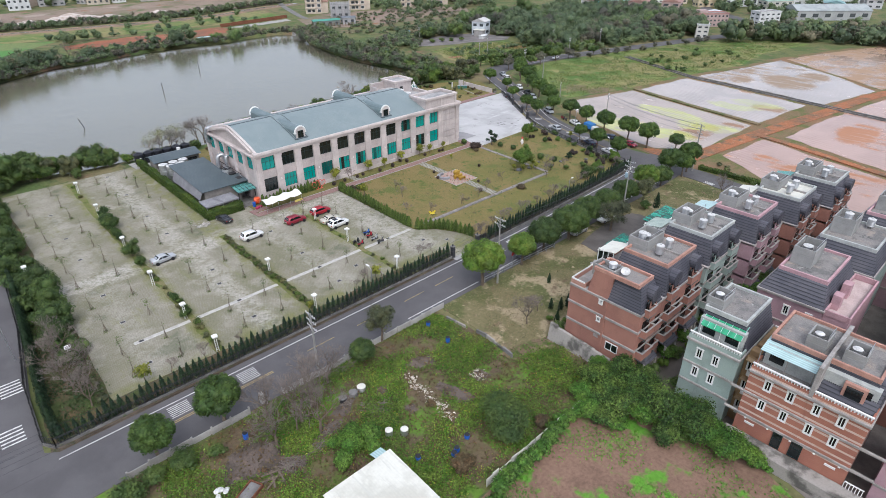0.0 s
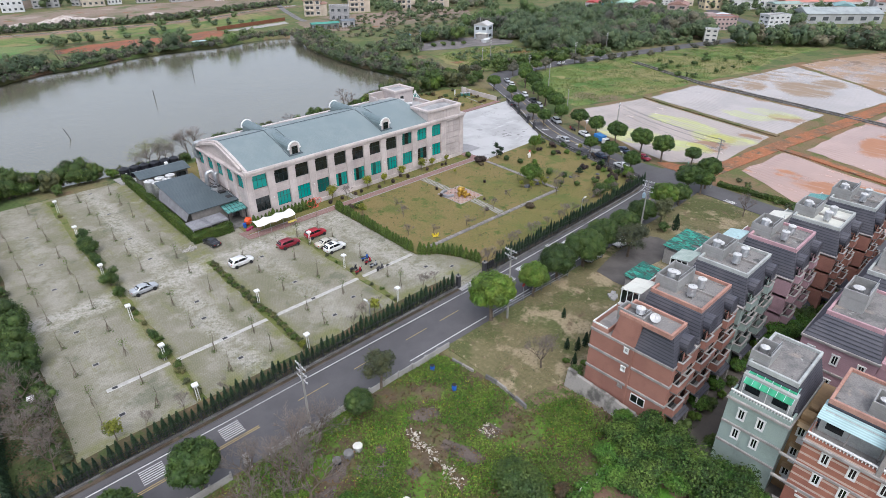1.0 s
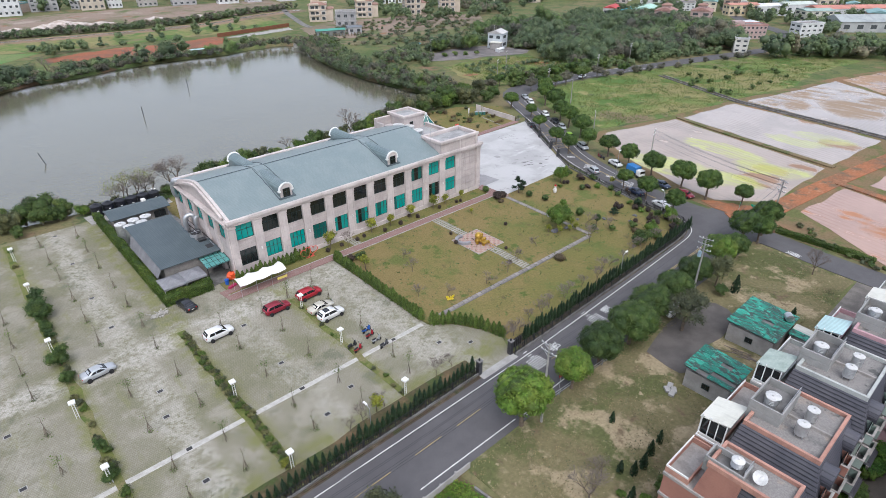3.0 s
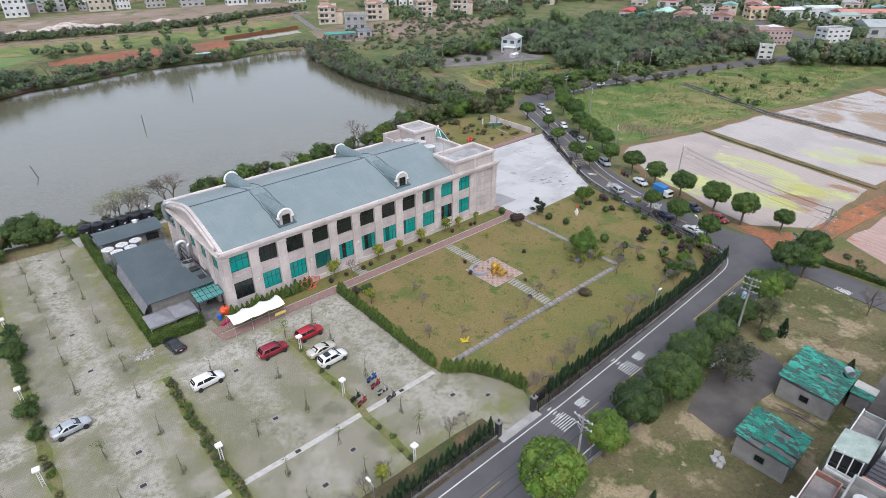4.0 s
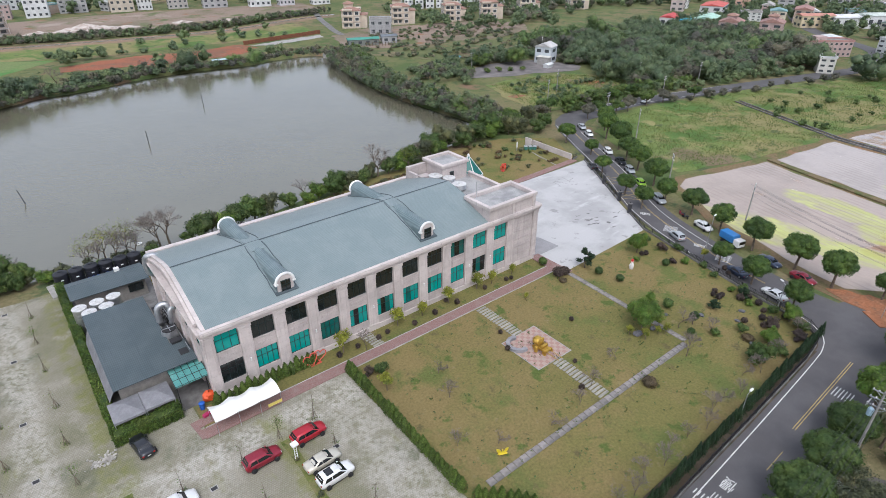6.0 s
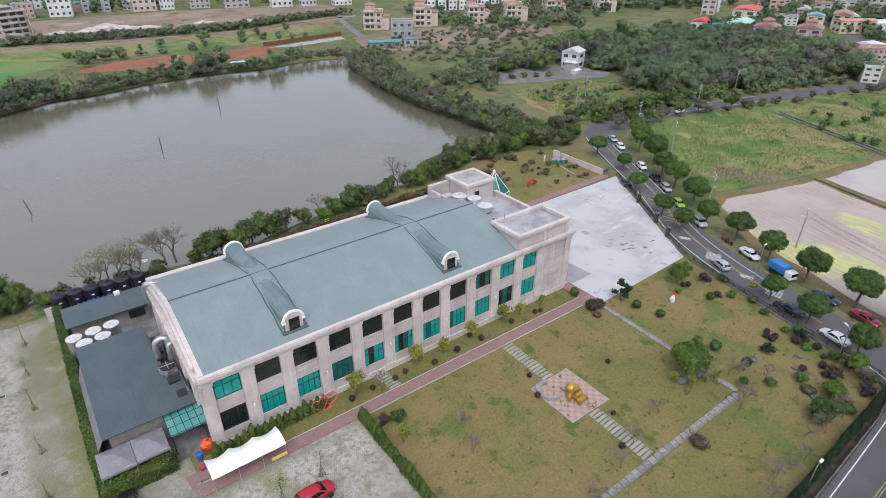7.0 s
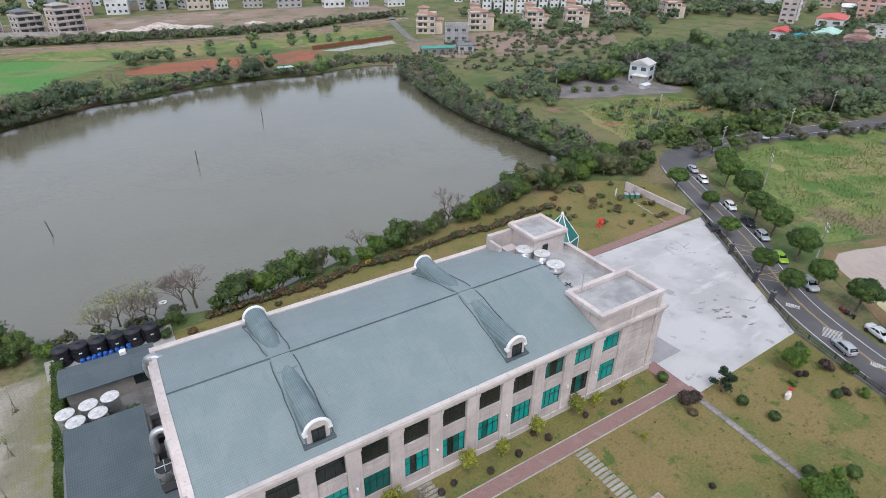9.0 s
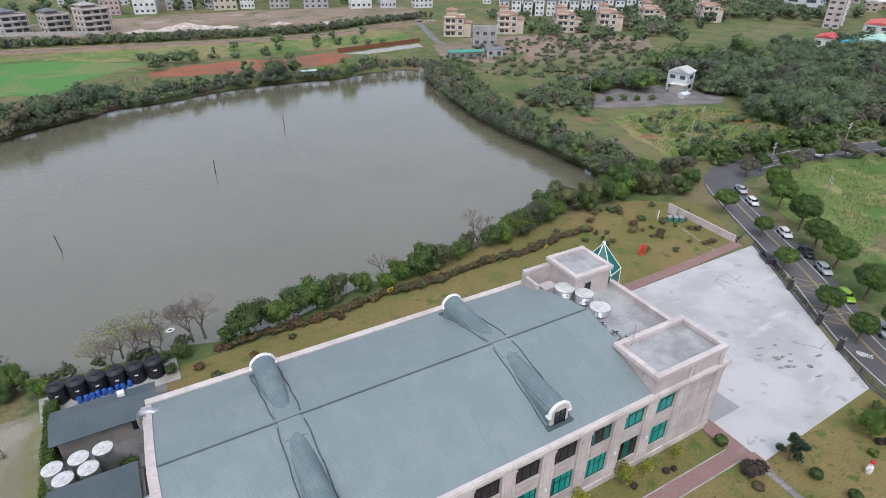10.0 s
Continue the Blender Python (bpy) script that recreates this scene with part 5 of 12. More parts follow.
for x, y, r, h in ((97.0, 126.0, 1.25, 1.7), (98.6, 124.0, 1.15, 1.5)):
    water_tank(x, y, 10.75, r, h, True)
water_tank(98.6, 121.0, 10.75, 1.25, 1.2, True)
for x, y in ((96.6, 118.6), (96.8, 116.4), (97.4, 114.9)):
    t = thing("roof_fan", "round steel extractor fan on the roof terrace", "roof fan", "terrace fans", at=pose(x, y, 10.75))
    part("housing", Geo().turned([(0.75, 0), (0.8, 0.5), (0.6, 0.8), (0.55, 0.95)], n=16), METAL, t)
    part("blades", Geo().box(-0.5, -0.07, 0.95, 0.5, 0.07, 1.0).box(-0.07, -0.5, 0.96, 0.07, 0.5, 1.01), FENCE, t)

GLASS_GREEN = plain("dark_green_glass", (0.008, 0.115, 0.1), 0.28, 0.0, 0.3)


# glass pyramid behind the rear tower
def pyramid(x, y, r, z0, z1):
    t = thing("glass_pyramid", "teal glass skylight pyramid with white ribs", "skylight", at=pose(x, y, 0, 0, 0, 18))
    n = 6
    ring = [(r * math.cos(2 * math.pi * k / n), r * math.sin(2 * math.pi * k / n)) for k in range(n)]
    part("base", Geo().turned([(r, 0), (r, z0)], n=n), GLASS_GREEN, t)
    for k in range(n):
        (xa, ya), (xb, yb) = ring[k], ring[(k + 1) % n]
        part("pane", Geo().add([(xa, ya, z0), (xb, yb, z0), (0, 0, z1), (xa * 0.95, ya * 0.95, z0), (xb * 0.95, yb * 0.95, z0), (0, 0, z1 - 0.1)], [(0, 1, 2), (5, 4, 3), (0, 3, 4, 1)]), GLASS_GREEN, t)
        part("rib", Geo().rod((xa, ya, z0), (0, 0, z1), 0.09).rod((xa, ya, z0), (xb, yb, z0), 0.07).rod((xa, ya, 0), (xa, ya, z0), 0.08), FRAME_WHITE, t)
    part("finial", Geo().turned([(0.3, z1 - 0.15), (0.3, z1 + 0.1), (0.02, z1 + 0.4)], n=8), FRAME_WHITE, t)


pyramid(114.4, 136.6, 3.3, 5.2, 9.5)


# ---- annex west of the gable ----
def shed_roof(g, x0, y0, x1, y1, z0, z1, thick=0.12, ridge=None):
    """A roof sheet from height z0 at y0 to z1 at y1, or with a ridge line along x at (y, z)."""
    if ridge:
        ry, rz = ridge
        pts = [(y0, z0), (ry, rz), (y1, z1)]
    else:
        pts = [(y0, z0), (y1, z1)]
    for (ya, za), (yb, zb) in zip(pts, pts[1:]):
        v = [(x, y, z + dz) for dz in (0, -thick) for x, y, z in ((x0, ya, za), (x1, ya, za), (x1, yb, zb), (x0, yb, zb))]
        g.add(v, [(0, 1, 2, 3), (7, 6, 5, 4), (0, 4, 5, 1), (1, 5, 6, 2), (2, 6, 7, 3), (3, 7, 4, 0)])
    return g


PANEL = mat("beige_panel_wall", (0.25, 0.235, 0.215), (0.18, 0.17, 0.155), 0.8, 0.5, 6, 0.1)
k1 = thing("kitchen_annex", "low annex with a dark grey ribbed roof beside the hall", "annex")
part("wall", Geo().box(37.2, 112.9, 0, 45.0, 130.0, 4.1), PANEL, k1)
part("roof", shed_roof(Geo(), 36.6, 112.2, 44.7, 130.4, 4.1, 5.0), ROOF_GREY, k1, "dark grey ribbed sheet roof")
part("roof", shed_roof(Geo(), 44.7, 112.2, 46.7, 117.2, 4.1, 4.35), ROOF_GREY, k1)
part("lean_to", Geo().add([(36.65, 112.5, 3.9), (36.65, 127.5, 4.6), (35.9, 127.0, 2.6), (35.9, 112.5, 2.6), (36.65, 112.5, 3.75), (36.65, 127.5, 4.45), (35.9, 127.0, 2.45), (35.9, 112.5, 2.45)], [(0, 1, 2, 3), (7, 6, 5, 4), (0, 3, 7, 4), (1, 5, 6, 2), (2, 6, 7, 3)]), mat("dull_grey_awning", (0.2, 0.2, 0.21), (0.15, 0.15, 0.16), 0.8, 0.5, 6, 0.1), k1, "dull grey side awning")
k2 = thing("storage_annex", "small storehouse with a grey ribbed gable roof", "annex")
part("wall", Geo().box(36.6, 139.6, 0, 46.8, 143.9, 3.2), PANEL, k2)
part("roof", shed_roof(Geo(), 36.0, 138.7, 47.3, 144.5, 3.3, 3.4, ridge=(142.2, 4.0)), ROOF_GREY, k2, "grey ribbed gable roof")
window(k2, pose(45.2, 139.55, 1.2), 2.2, 1.3, 2, 1, GLASS_DARK, label="wide dark window")
part("roof_vent", Geo().box(43.2, 143.0, 3.6, 44.0, 143.7, 4.3, 0.05), FRAME_WHITE, k2)
sheet("pavement", [(36.1, 150), (47.2, 150.6), (48.5, 147), (47, 108.4), (36.1, 108.4)], 0.01, CONCRETE_DARK, "concrete yard around the annexes", "yard")
sheet("pavement", [(33.6, 152.2), (50.2, 152.6), (50.2, 147.6), (34.0, 147.4)], 0.12, CONCRETE, "raised concrete slab under the black tanks", "slab")
for x, y in ((36.7, 134.4), (39.1, 134.7), (41.4, 134.9), (37.7, 132.4), (40.0, 132.7)):
    water_tank(x, y, 0.01, 0.98, 4.1, True, "annex tanks")
for k in range(6):
    t = thing("water_tank", "black moulded plastic water tank", "water tank", "black tanks by the pond", at=pose(36.1 + 2.27 * k, 150.7 - 0.12 * k, 0.12) @ Matrix.Diagonal((1.02, 1.02, 0.84, 1)))
    prof = [(1.05, 0)]
    for j in range(5):
        prof += [(1.1, 0.1 + j * 0.56), (1.1, 0.5 + j * 0.56), (1.05, 0.53 + j * 0.56), (1.05, 0.63 + j * 0.56)]
    part("shell", Geo().turned(prof + [(1.1, 2.9), (0.55, 3.25), (0.35, 3.28)], n=20), BLACK, t)
    part("lid", Geo().turned([(0.38, 3.27), (0.38, 3.38), (0.1, 3.44)], n=12), BLACK, t)
    part("sticker", Geo().box(-0.2, -1.115, 1.7, 0.2, -1.09, 1.95), FRAME_WHITE, t, "small white label")
BLUE = plain("blue_plastic", (0.02, 0.1, 0.42), 0.4)
for k in range(9):
    t = thing("barrel", "blue plastic barrel behind the storehouse", "barrel", "blue barrels", at=pose(38.4 + 0.72 * k + rng.uniform(-0.1, 0.1), 149.1 + rng.uniform(-0.2, 0.2), 0.12))
    part("drum", Geo().turned([(0.27, 0), (0.3, 0.1), (0.3, 0.4), (0.32, 0.45), (0.3, 0.5), (0.3, 0.85), (0.24, 0.92)], n=12), BLUE, t)
    part("bung", Geo().turned([(0.06, 0.92), (0.05, 0.96)], 0.12, 0, 8), BLACK, t)


def canopy_tent(x, y, w, d, h, label):
    t = thing("canopy_tent", label, "canopy", "grey canopies", at=pose(x, y, 0))
    fab = mat("grey_canvas", (0.22, 0.22, 0.232), (0.175, 0.175, 0.188), 0.85, 0.8, 8, 0.1) if "grey_canvas" not in bpy.data.materials else bpy.data.materials["grey_canvas"]
    n = 4
    v = [(-w / 2, -d / 2, h), (w / 2, -d / 2, h), (w / 2, d / 2, h), (-w / 2, d / 2, h), (0, 0, h + 0.75)]
    v += [(a, b_, c - 0.3) for a, b_, c in v[:4]]
    part("cover", Geo().add(v, [(0, 1, 4), (1, 2, 4), (2, 3, 4), (3, 0, 4), (0, 5, 6, 1), (1, 6, 7, 2), (2, 7, 8, 3), (3, 8, 5, 0)]), fab, t)
    for sx in (-1, 1):
        for sy in (-1, 1):
            part("post", Geo().box(sx * (w / 2 - 0.08) - 0.04, sy * (d / 2 - 0.08) - 0.04, 0, sx * (w / 2 - 0.08) + 0.04, sy * (d / 2 - 0.08) + 0.04, h), METAL, t)


canopy_tent(37.25, 110.3, 3.5, 3.9, 2.5, "grey pitched canopy beside the annex")
canopy_tent(40.75, 110.4, 3.4, 3.8, 2.5, "grey pitched canopy by the entrance passage")
pg = thing("pergola", "teal translucent sheet pergola by the entrance", "pergola")
part("roof", shed_roof(Geo(), 42.9, 109.5, 47.0, 113.2, 2.95, 3.55, 0.05), TIN_TEAL, pg, "teal translucent roof sheets")
g = Geo()
for k in range(6):
    g.rod((42.9 + k * 0.82, 109.4, 2.98), (42.9 + k * 0.82, 113.2, 3.58), 0.04)
for k in range(4):
    g.rod((42.9, 109.6 + 1.15 * k, 3.0 + 0.18 * k), (47.0, 109.6 + 1.15 * k, 3.0 + 0.18 * k), 0.035)
tagged(part("roof_frame", g, FENCE, pg), "dark roof frame")
for x in (43.0, 46.6):
    part("post", Geo().box(x - 0.06, 109.5, 0, x + 0.06, 109.62, 2.9), FENCE, pg)


# white tensile canopy with scalloped edges, in three bays
def white_canopy():
    t = thing("tensile_canopy", "white scalloped membrane canopy on posts by the car park", "canopy")
    nx, ny = 30, 8
    x0, x1, y0, y1 = 44.9, 53.1, 101.4, 104.6
    v = []
    for top in (0, 1):
        for j in range(ny + 1):
            for i in range(nx + 1):
                u, w = i / nx, j / ny
                bay = abs(math.sin(math.pi * 3 * u))
                edge = 0.35 * bay * (1 - 2 * w)
                z = 2.4 - 0.35 * bay * (1 - 0.4 * math.sin(math.pi * w)) + 0.5 * math.sin(math.pi * w) - 0.03 * top
                v.append((x0 + (x1 - x0) * u, y0 + (y1 - y0) * w + edge * (0.8 if w < 0.5 else 0.5), z))
    m, q = (nx + 1) * (ny + 1), nx + 1
    f = []
    for j in range(ny):
        for i in range(nx):
            a = j * q + i
            f += [(a, a + 1, a + 1 + q, a + q), (m + a, m + a + q, m + a + 1 + q, m + a + 1)]
    part("membrane", Geo().add(v, f), mat("white_membrane", (0.78, 0.78, 0.75), (0.7, 0.7, 0.66), 0.6, 0.6, 6, 0.05, grain=0.05), t, "white membrane", True)
    for k in range(4):
        for y in (101.5, 104.5):
            part("post", Geo().rod((45 + k * 2.67, y, 0), (45 + k * 2.67, y, 2.2), 0.03, n=8), METAL, t)
    part("banner", Geo().box(51.2, 101.2, 1.0, 53.0, 101.26, 1.45), plain("yellow_banner", (0.6, 0.48, 0.12)), t, "yellow banner")


white_canopy()


# pipes, crates and bins in the passage between the annex and the gable
for k in range(5):
    z = 2.6 + 0.55 * k
    single("wall_pipe", Geo().line([(46.45, 113.5 + 0.3 * k, z), (46.45, 129.0 - 0.6 * k, z), (46.45, 129.0 - 0.6 * k, 0.1)], 0.07, 6), METAL if k % 2 else FENCE, "service pipe along the gable wall", "pipe", "service pipes")
for k, (x, y, w, d, h, m) in enumerate(((45.4, 124.2, 1.2, 0.9, 3.4, METAL), (45.6, 127.6, 1.0, 1.2, 2.2, FENCE), (45.5, 117.2, 1.3, 1.0, 4.6, FENCE), (45.7, 114.6, 1.0, 1.3, 4.2, METAL), (45.3, 131.2, 1.4, 0.9, 1.8, CONCRETE_DARK), (44.2, 132.6, 1.2, 0.8, 1.2, FENCE))):
    c = thing("plant_cabinet", "dark service cabinet in the side passage", "cabinet", "passage cabinets", at=pose(x, y, 0))
    part("casing", Geo().box(-w / 2, -d / 2, 0, w / 2, d / 2, h, 0.05), m, c)
    part("cap", Geo().box(-w / 2 - 0.05, -d / 2 - 0.05, h, w / 2 + 0.05, d / 2 + 0.05, h + 0.08, 0.03), FENCE, c)


# ---- plants ----
LEAF_DARK = leaves("ficus_leaves", (0.05, 0.09, 0.026), (0.08, 0.12, 0.032))
LEAF_STREET = leaves("glossy_street_leaves", (0.052, 0.098, 0.024), (0.088, 0.138, 0.03))
LEAF_MID = leaves("broad_leaves", (0.065, 0.112, 0.03), (0.1, 0.135, 0.04))
LEAF_BRIGHT = leaves("fresh_leaves", (0.082, 0.152, 0.024), (0.12, 0.172, 0.032))
LEAF_OLIVE = leaves("olive_leaves", (0.112, 0.118, 0.055), (0.09, 0.105, 0.06))
LEAF_HEDGE = leaves("clipped_hedge_leaves", (0.062, 0.11, 0.022), (0.095, 0.135, 0.03), 0.5)
LEAF_CONE = leaves("cypress_leaves", (0.022, 0.048, 0.022), (0.035, 0.06, 0.025))
LEAF_THUJA = leaves("arborvitae_leaves", (0.082, 0.134, 0.026), (0.108, 0.15, 0.032))
LEAF_YELLOW = leaves("yellow_green_leaves", (0.25, 0.26, 0.035), (0.16, 0.2, 0.04))
LEAF_PURPLE = leaves("dark_purple_leaves", (0.078, 0.055, 0.05), (0.062, 0.05, 0.038))
LEAF_MOUND = leaves("brown_twig_leaves", (0.105, 0.078, 0.045), (0.08, 0.062, 0.036), 0.4)
LEAF_BUSH = leaves("lush_bush_leaves", (0.06, 0.145, 0.022), (0.1, 0.178, 0.03), 0.6)
LEAF_RUST = leaves("rusty_leaves", (0.16, 0.1, 0.05), (0.11, 0.09, 0.045))
# FOREST, GREY, DUSK and SHORE leaf tones are paled to stand in for haze
LEAF_FOREST = leaves("hazed_woodland_leaves", (0.122, 0.178, 0.092), (0.15, 0.19, 0.106), 0.3, glow=0.42)
LEAF_GREY = leaves("hazed_dull_woodland_leaves", (0.18, 0.166, 0.128), (0.15, 0.155, 0.11), 0.3, glow=0.42)
LEAF_GRASS = leaves("tall_grass_blades", (0.125, 0.175, 0.055), (0.155, 0.18, 0.066), 0.2)
LEAF_WEED = leaves("weed_leaves", (0.078, 0.148, 0.02), (0.125, 0.185, 0.034), 0.45)
LEAF_THICK = leaves("thicket_leaves", (0.036, 0.078, 0.018), (0.085, 0.135, 0.028), 0.75)
LEAF_SPROUT2 = leaves("bright_weed_leaves", (0.1, 0.215, 0.022), (0.15, 0.225, 0.035), 0.5)
LEAF_DUSK = leaves("hazed_dark_woodland_leaves", (0.108, 0.162, 0.092), (0.135, 0.172, 0.104), 0.32, glow=0.42)
LEAF_STRIP = leaves("strip_shrub_leaves", (0.15, 0.155, 0.06), (0.12, 0.11, 0.055), 0.45)
LEAF_SHORE = leaves("hazed_shore_leaves", (0.128, 0.182, 0.092), (0.16, 0.192, 0.112), 0.22, glow=0.42)
LEAF_SPROUT = leaves("sprouting_leaves", (0.12, 0.26, 0.03), (0.16, 0.27, 0.05), 0.3)
LEAF_DRY = leaves("dry_grass_blades", (0.27, 0.21, 0.12), (0.18, 0.16, 0.08), 0.3)


def mesh_np(name, V, F, material, smooth=False):
    me = bpy.data.meshes.new(name)
    V, F = np.asarray(V, np.float32), np.asarray(F, np.int32)
    k = F.shape[1]
    me.vertices.add(len(V))
    me.vertices.foreach_set("co", V.ravel())
    me.loops.add(F.size)
    me.loops.foreach_set("vertex_index", F.ravel())
    me.polygons.add(len(F))
    me.polygons.foreach_set("loop_start", np.arange(0, F.size, k, dtype=np.int32))
    if smooth:
        me.polygons.foreach_set("use_smooth", np.ones(len(F), bool))
    me.materials.append(material)
    me.update(calc_edges=True)
    me.validate()
    return me


def unit(a):
    return a / np.maximum(np.linalg.norm(a, axis=-1, keepdims=True), 1e-9)


def cards(P, N, S, r, long=1.6):
    """Folded leaf sprays at points P, facing N, of sizes S."""
    n = len(P)
    u = unit(np.cross(N, r.normal(size=(n, 3))))
    w = np.cross(N, u)
    S = S[:, None]
    V = np.stack([P - u * S * long / 2, P + w * S * 0.5 - N * S * 0.18, P + u * S * long / 2, P - w * S * 0.5 - N * S * 0.18], 1).reshape(-1, 3)
    return V, np.arange(4 * n).reshape(-1, 4)


def ball(c, rad, nu=8, nv=6, r=None, rough=0.12):
    """A lumpy closed core of quads."""
    V, F = [], []
    for j in range(nv + 1):
        th = math.pi * (0.04 + 0.92 * j / nv)
        for i in range(nu):
            ph = 2 * math.pi * i / nu
            k = 1 + (r.uniform(-rough, rough) if r is not None else 0)
            V.append((c[0] + rad[0] * k * math.sin(th) * math.cos(ph), c[1] + rad[1] * k * math.sin(th) * math.sin(ph), c[2] + rad[2] * k * math.cos(th)))
    for j in range(nv):
        for i in range(nu):
            F.append((j * nu + i, (j + 1) * nu + i, (j + 1) * nu + (i + 1) % nu, j * nu + (i + 1) % nu))
    return np.array(V), np.array(F)


def foliage(blobs, n, size, seed, up=0.45, core=0.8, low=-0.75, nu=8, nv=6, rag=1.0):
    """Leaf sprays over a group of uneven rounded clumps (x, y, z, rx, ry, rz), with dim cores inside."""
    r = np.random.default_rng(seed)
    B = np.array(blobs, float)
    area = (B[:, 3] * B[:, 4] + B[:, 3] * B[:, 5] + B[:, 4] * B[:, 5])
    pick = r.choice(len(B), size=n, p=area / area.sum())
    D = unit(r.normal(size=(n, 3)))
    D[:, 2] = np.where(D[:, 2] < low, -D[:, 2], D[:, 2])
    K, ph = r.normal(size=(3, 3)) * 2.6, r.uniform(0, 6.3, (len(B), 3))
    lump = 1 + 0.1 * rag * np.sin(D @ K.T + ph[pick]).sum(1)
    P = B[pick, :3] + D * B[pick, 3:] * (lump * r.uniform(1 - 0.34 * (0.4 + 0.6 * rag), 1.0 + 0.08 * rag, n))[:, None]
    q = (P[:, None, :] - B[None, :, :3]) / B[None, :, 3:]
    deep = ((q ** 2).sum(2) < 0.56 ** 2)
    keep = ~deep.any(1)
    P, D = P[keep], D[keep]
    N = unit(D * 0.8 + r.normal(size=D.shape) * 0.6 + np.array([0, 0, up]))
    V, F = cards(P, N, size * 0.92 * r.uniform(0.5, 1.4, len(P)), r)
    Vs, Fs, k = [V], [F], len(V)
    if core:
        for b in B:
            v, f = ball(b[:3], b[3:] * core * 0.9, nu, nv, r, 0.2)
            Vs.append(v)
            Fs.append(f + k)
            k += len(v)
    return np.concatenate(Vs), np.concatenate(Fs)


def limbs(height, spreads, r, trunk=0.18, seed=1):
    """A tapered trunk that divides towards the given points."""
    g = Geo()
    rr = random.Random(seed)
    lean = (rr.uniform(-0.15, 0.15), rr.uniform(-0.15, 0.15))
    fork = (lean[0], lean[1], height)
    g.rod((0, 0, -0.1), (lean[0] * 0.4, lean[1] * 0.4, height * 0.5), trunk * 1.25, trunk, n=8)
    g.rod((lean[0] * 0.4, lean[1] * 0.4, height * 0.5), fork, trunk, trunk * 0.85, n=8)
    for p in spreads:
        mid = tuple(fork[i] + (p[i] - fork[i]) * 0.55 + rr.uniform(-0.15, 0.15) for i in range(3))
        g.rod(fork, mid, trunk * 0.6, trunk * 0.4, n=6)
        g.rod(mid, p, trunk * 0.4, trunk * 0.15, n=5)
    return g


def tree_proto(name, label, category, blobs, n, size, leaf, trunk_h, trunk, seed, group="", core=0.8, up=0.45, low=-0.75, rag=1.0):
    V, F = foliage(blobs, n, size, seed, up, core, low, rag=rag)
    if not trunk:
        return single(name, mesh_np(name, V, F, leaf), leaf, label, category, group)
    t = thing(name, label, category, group)
    part("trunk", limbs(trunk_h, [b[:3] for b in blobs[:7]], None, trunk, seed), BARK, t)
    part("crown", mesh_np("crown", V, F, leaf), leaf, t)
    return t


def clump(seed, k, spread, z0, z1, rad, flat=0.75):
    """Rounded clumps that together make an uneven crown."""
    r = random.Random(seed)
    out = [(0, 0, (z0 + z1) / 2, spread * 0.75, spread * 0.75, (z1 - z0) / 2 * 0.9)]
    for i in range(k):
        a = 2 * math.pi * i / k + r.uniform(-0.4, 0.4)
        d = spread * r.uniform(0.45, 0.75)
        q = rad * r.uniform(0.7, 1.2)
        out.append((d * math.cos(a), d * math.sin(a), r.uniform(z0 + q * flat, z1 - q * flat * 0.6), q, q, q * flat))
    return out


def dome(seed, rad, z0, z1, k):
    """One rounded crown with small swellings all over it."""
    r = random.Random(seed)
    zc, hz = (z0 + z1) / 2, (z1 - z0) / 2
    out = [(0, 0, zc, rad * 0.86, rad * 0.86, hz * 0.88)]
    for i in range(k):
        a, e = 2.4 * i + r.uniform(-0.3, 0.3), math.asin(-0.55 + 1.5 * (i + 0.5) / k)
        q = rad * r.uniform(0.3, 0.44)
        out.append((rad * 0.64 * math.cos(e) * math.cos(a), rad * 0.64 * math.cos(e) * math.sin(a), zc + hz * 0.62 * math.sin(e), q, q, q * 0.85))
    return out


def plant_all(protos, spots, group=""):
    """Copies of a few grown plants, turned and sized; spots: x, y, size, optional ground height."""
    uses = [[] for _ in protos]
    for i, s in enumerate(spots):
        uses[i % len(protos)].append(sized(s[0], s[1], s[3] if len(s) > 3 else 0.0, rng.uniform(0, 360), s[2] * rng.uniform(0.93, 1.07), s[2] * rng.uniform(0.9, 1.1)))
    for p, m in zip(protos, uses):
        if group:
            p["group"] = group
        if m:
            spread(p, m)
        else:
            for o in (*p.children_recursive, p):
                bpy.data.objects.remove(o)


# clipped street trees along the roads
street = [tree_proto("street_tree", "round clipped dark green street tree", "tree", dome(s, 2.75, 2.3, 6.4, 16), 4800, 0.19, LEAF_STREET, 2.4, 0.2, s, core=0.9, rag=0.3) for s in (1, 2, 3)]
plant_all(street, [(145.2, 106.0, 0.85), (144.5, 99, 0.98), (141.4, 91.2, 1.0), (139.2, 83.6, 1.05), (138.3, 75.6, 1.08), (136.9, 69.0, 1.15), (152.0, 113.2, 1.1), (157.4, 121.4, 1.1), (161.2, 127.4, 1.05),
                   (166.6, 133.8, 1.15), (171.6, 141.8, 1.1), (177.4, 146.8, 1.1), (148.8, 125.6, 0.8), (142.2, 114.2, 0.78), (138.8, 107.4, 0.8), (157.2, 135.8, 0.7), (159.8, 146.6, 0.9),
                   (124.6, 70.2, 0.85), (127.5, 78.0, 0.8), (129.5, 84.8, 0.7), (122.3, 55.0, 1.15), (128.6, 53.8, 1.1), (124.8, 53.0, 0.9), (6.3, 53.2, 0.95), (13.9, 53.4, 1.0), (139.4, 62.4, 0.8)], "street trees")
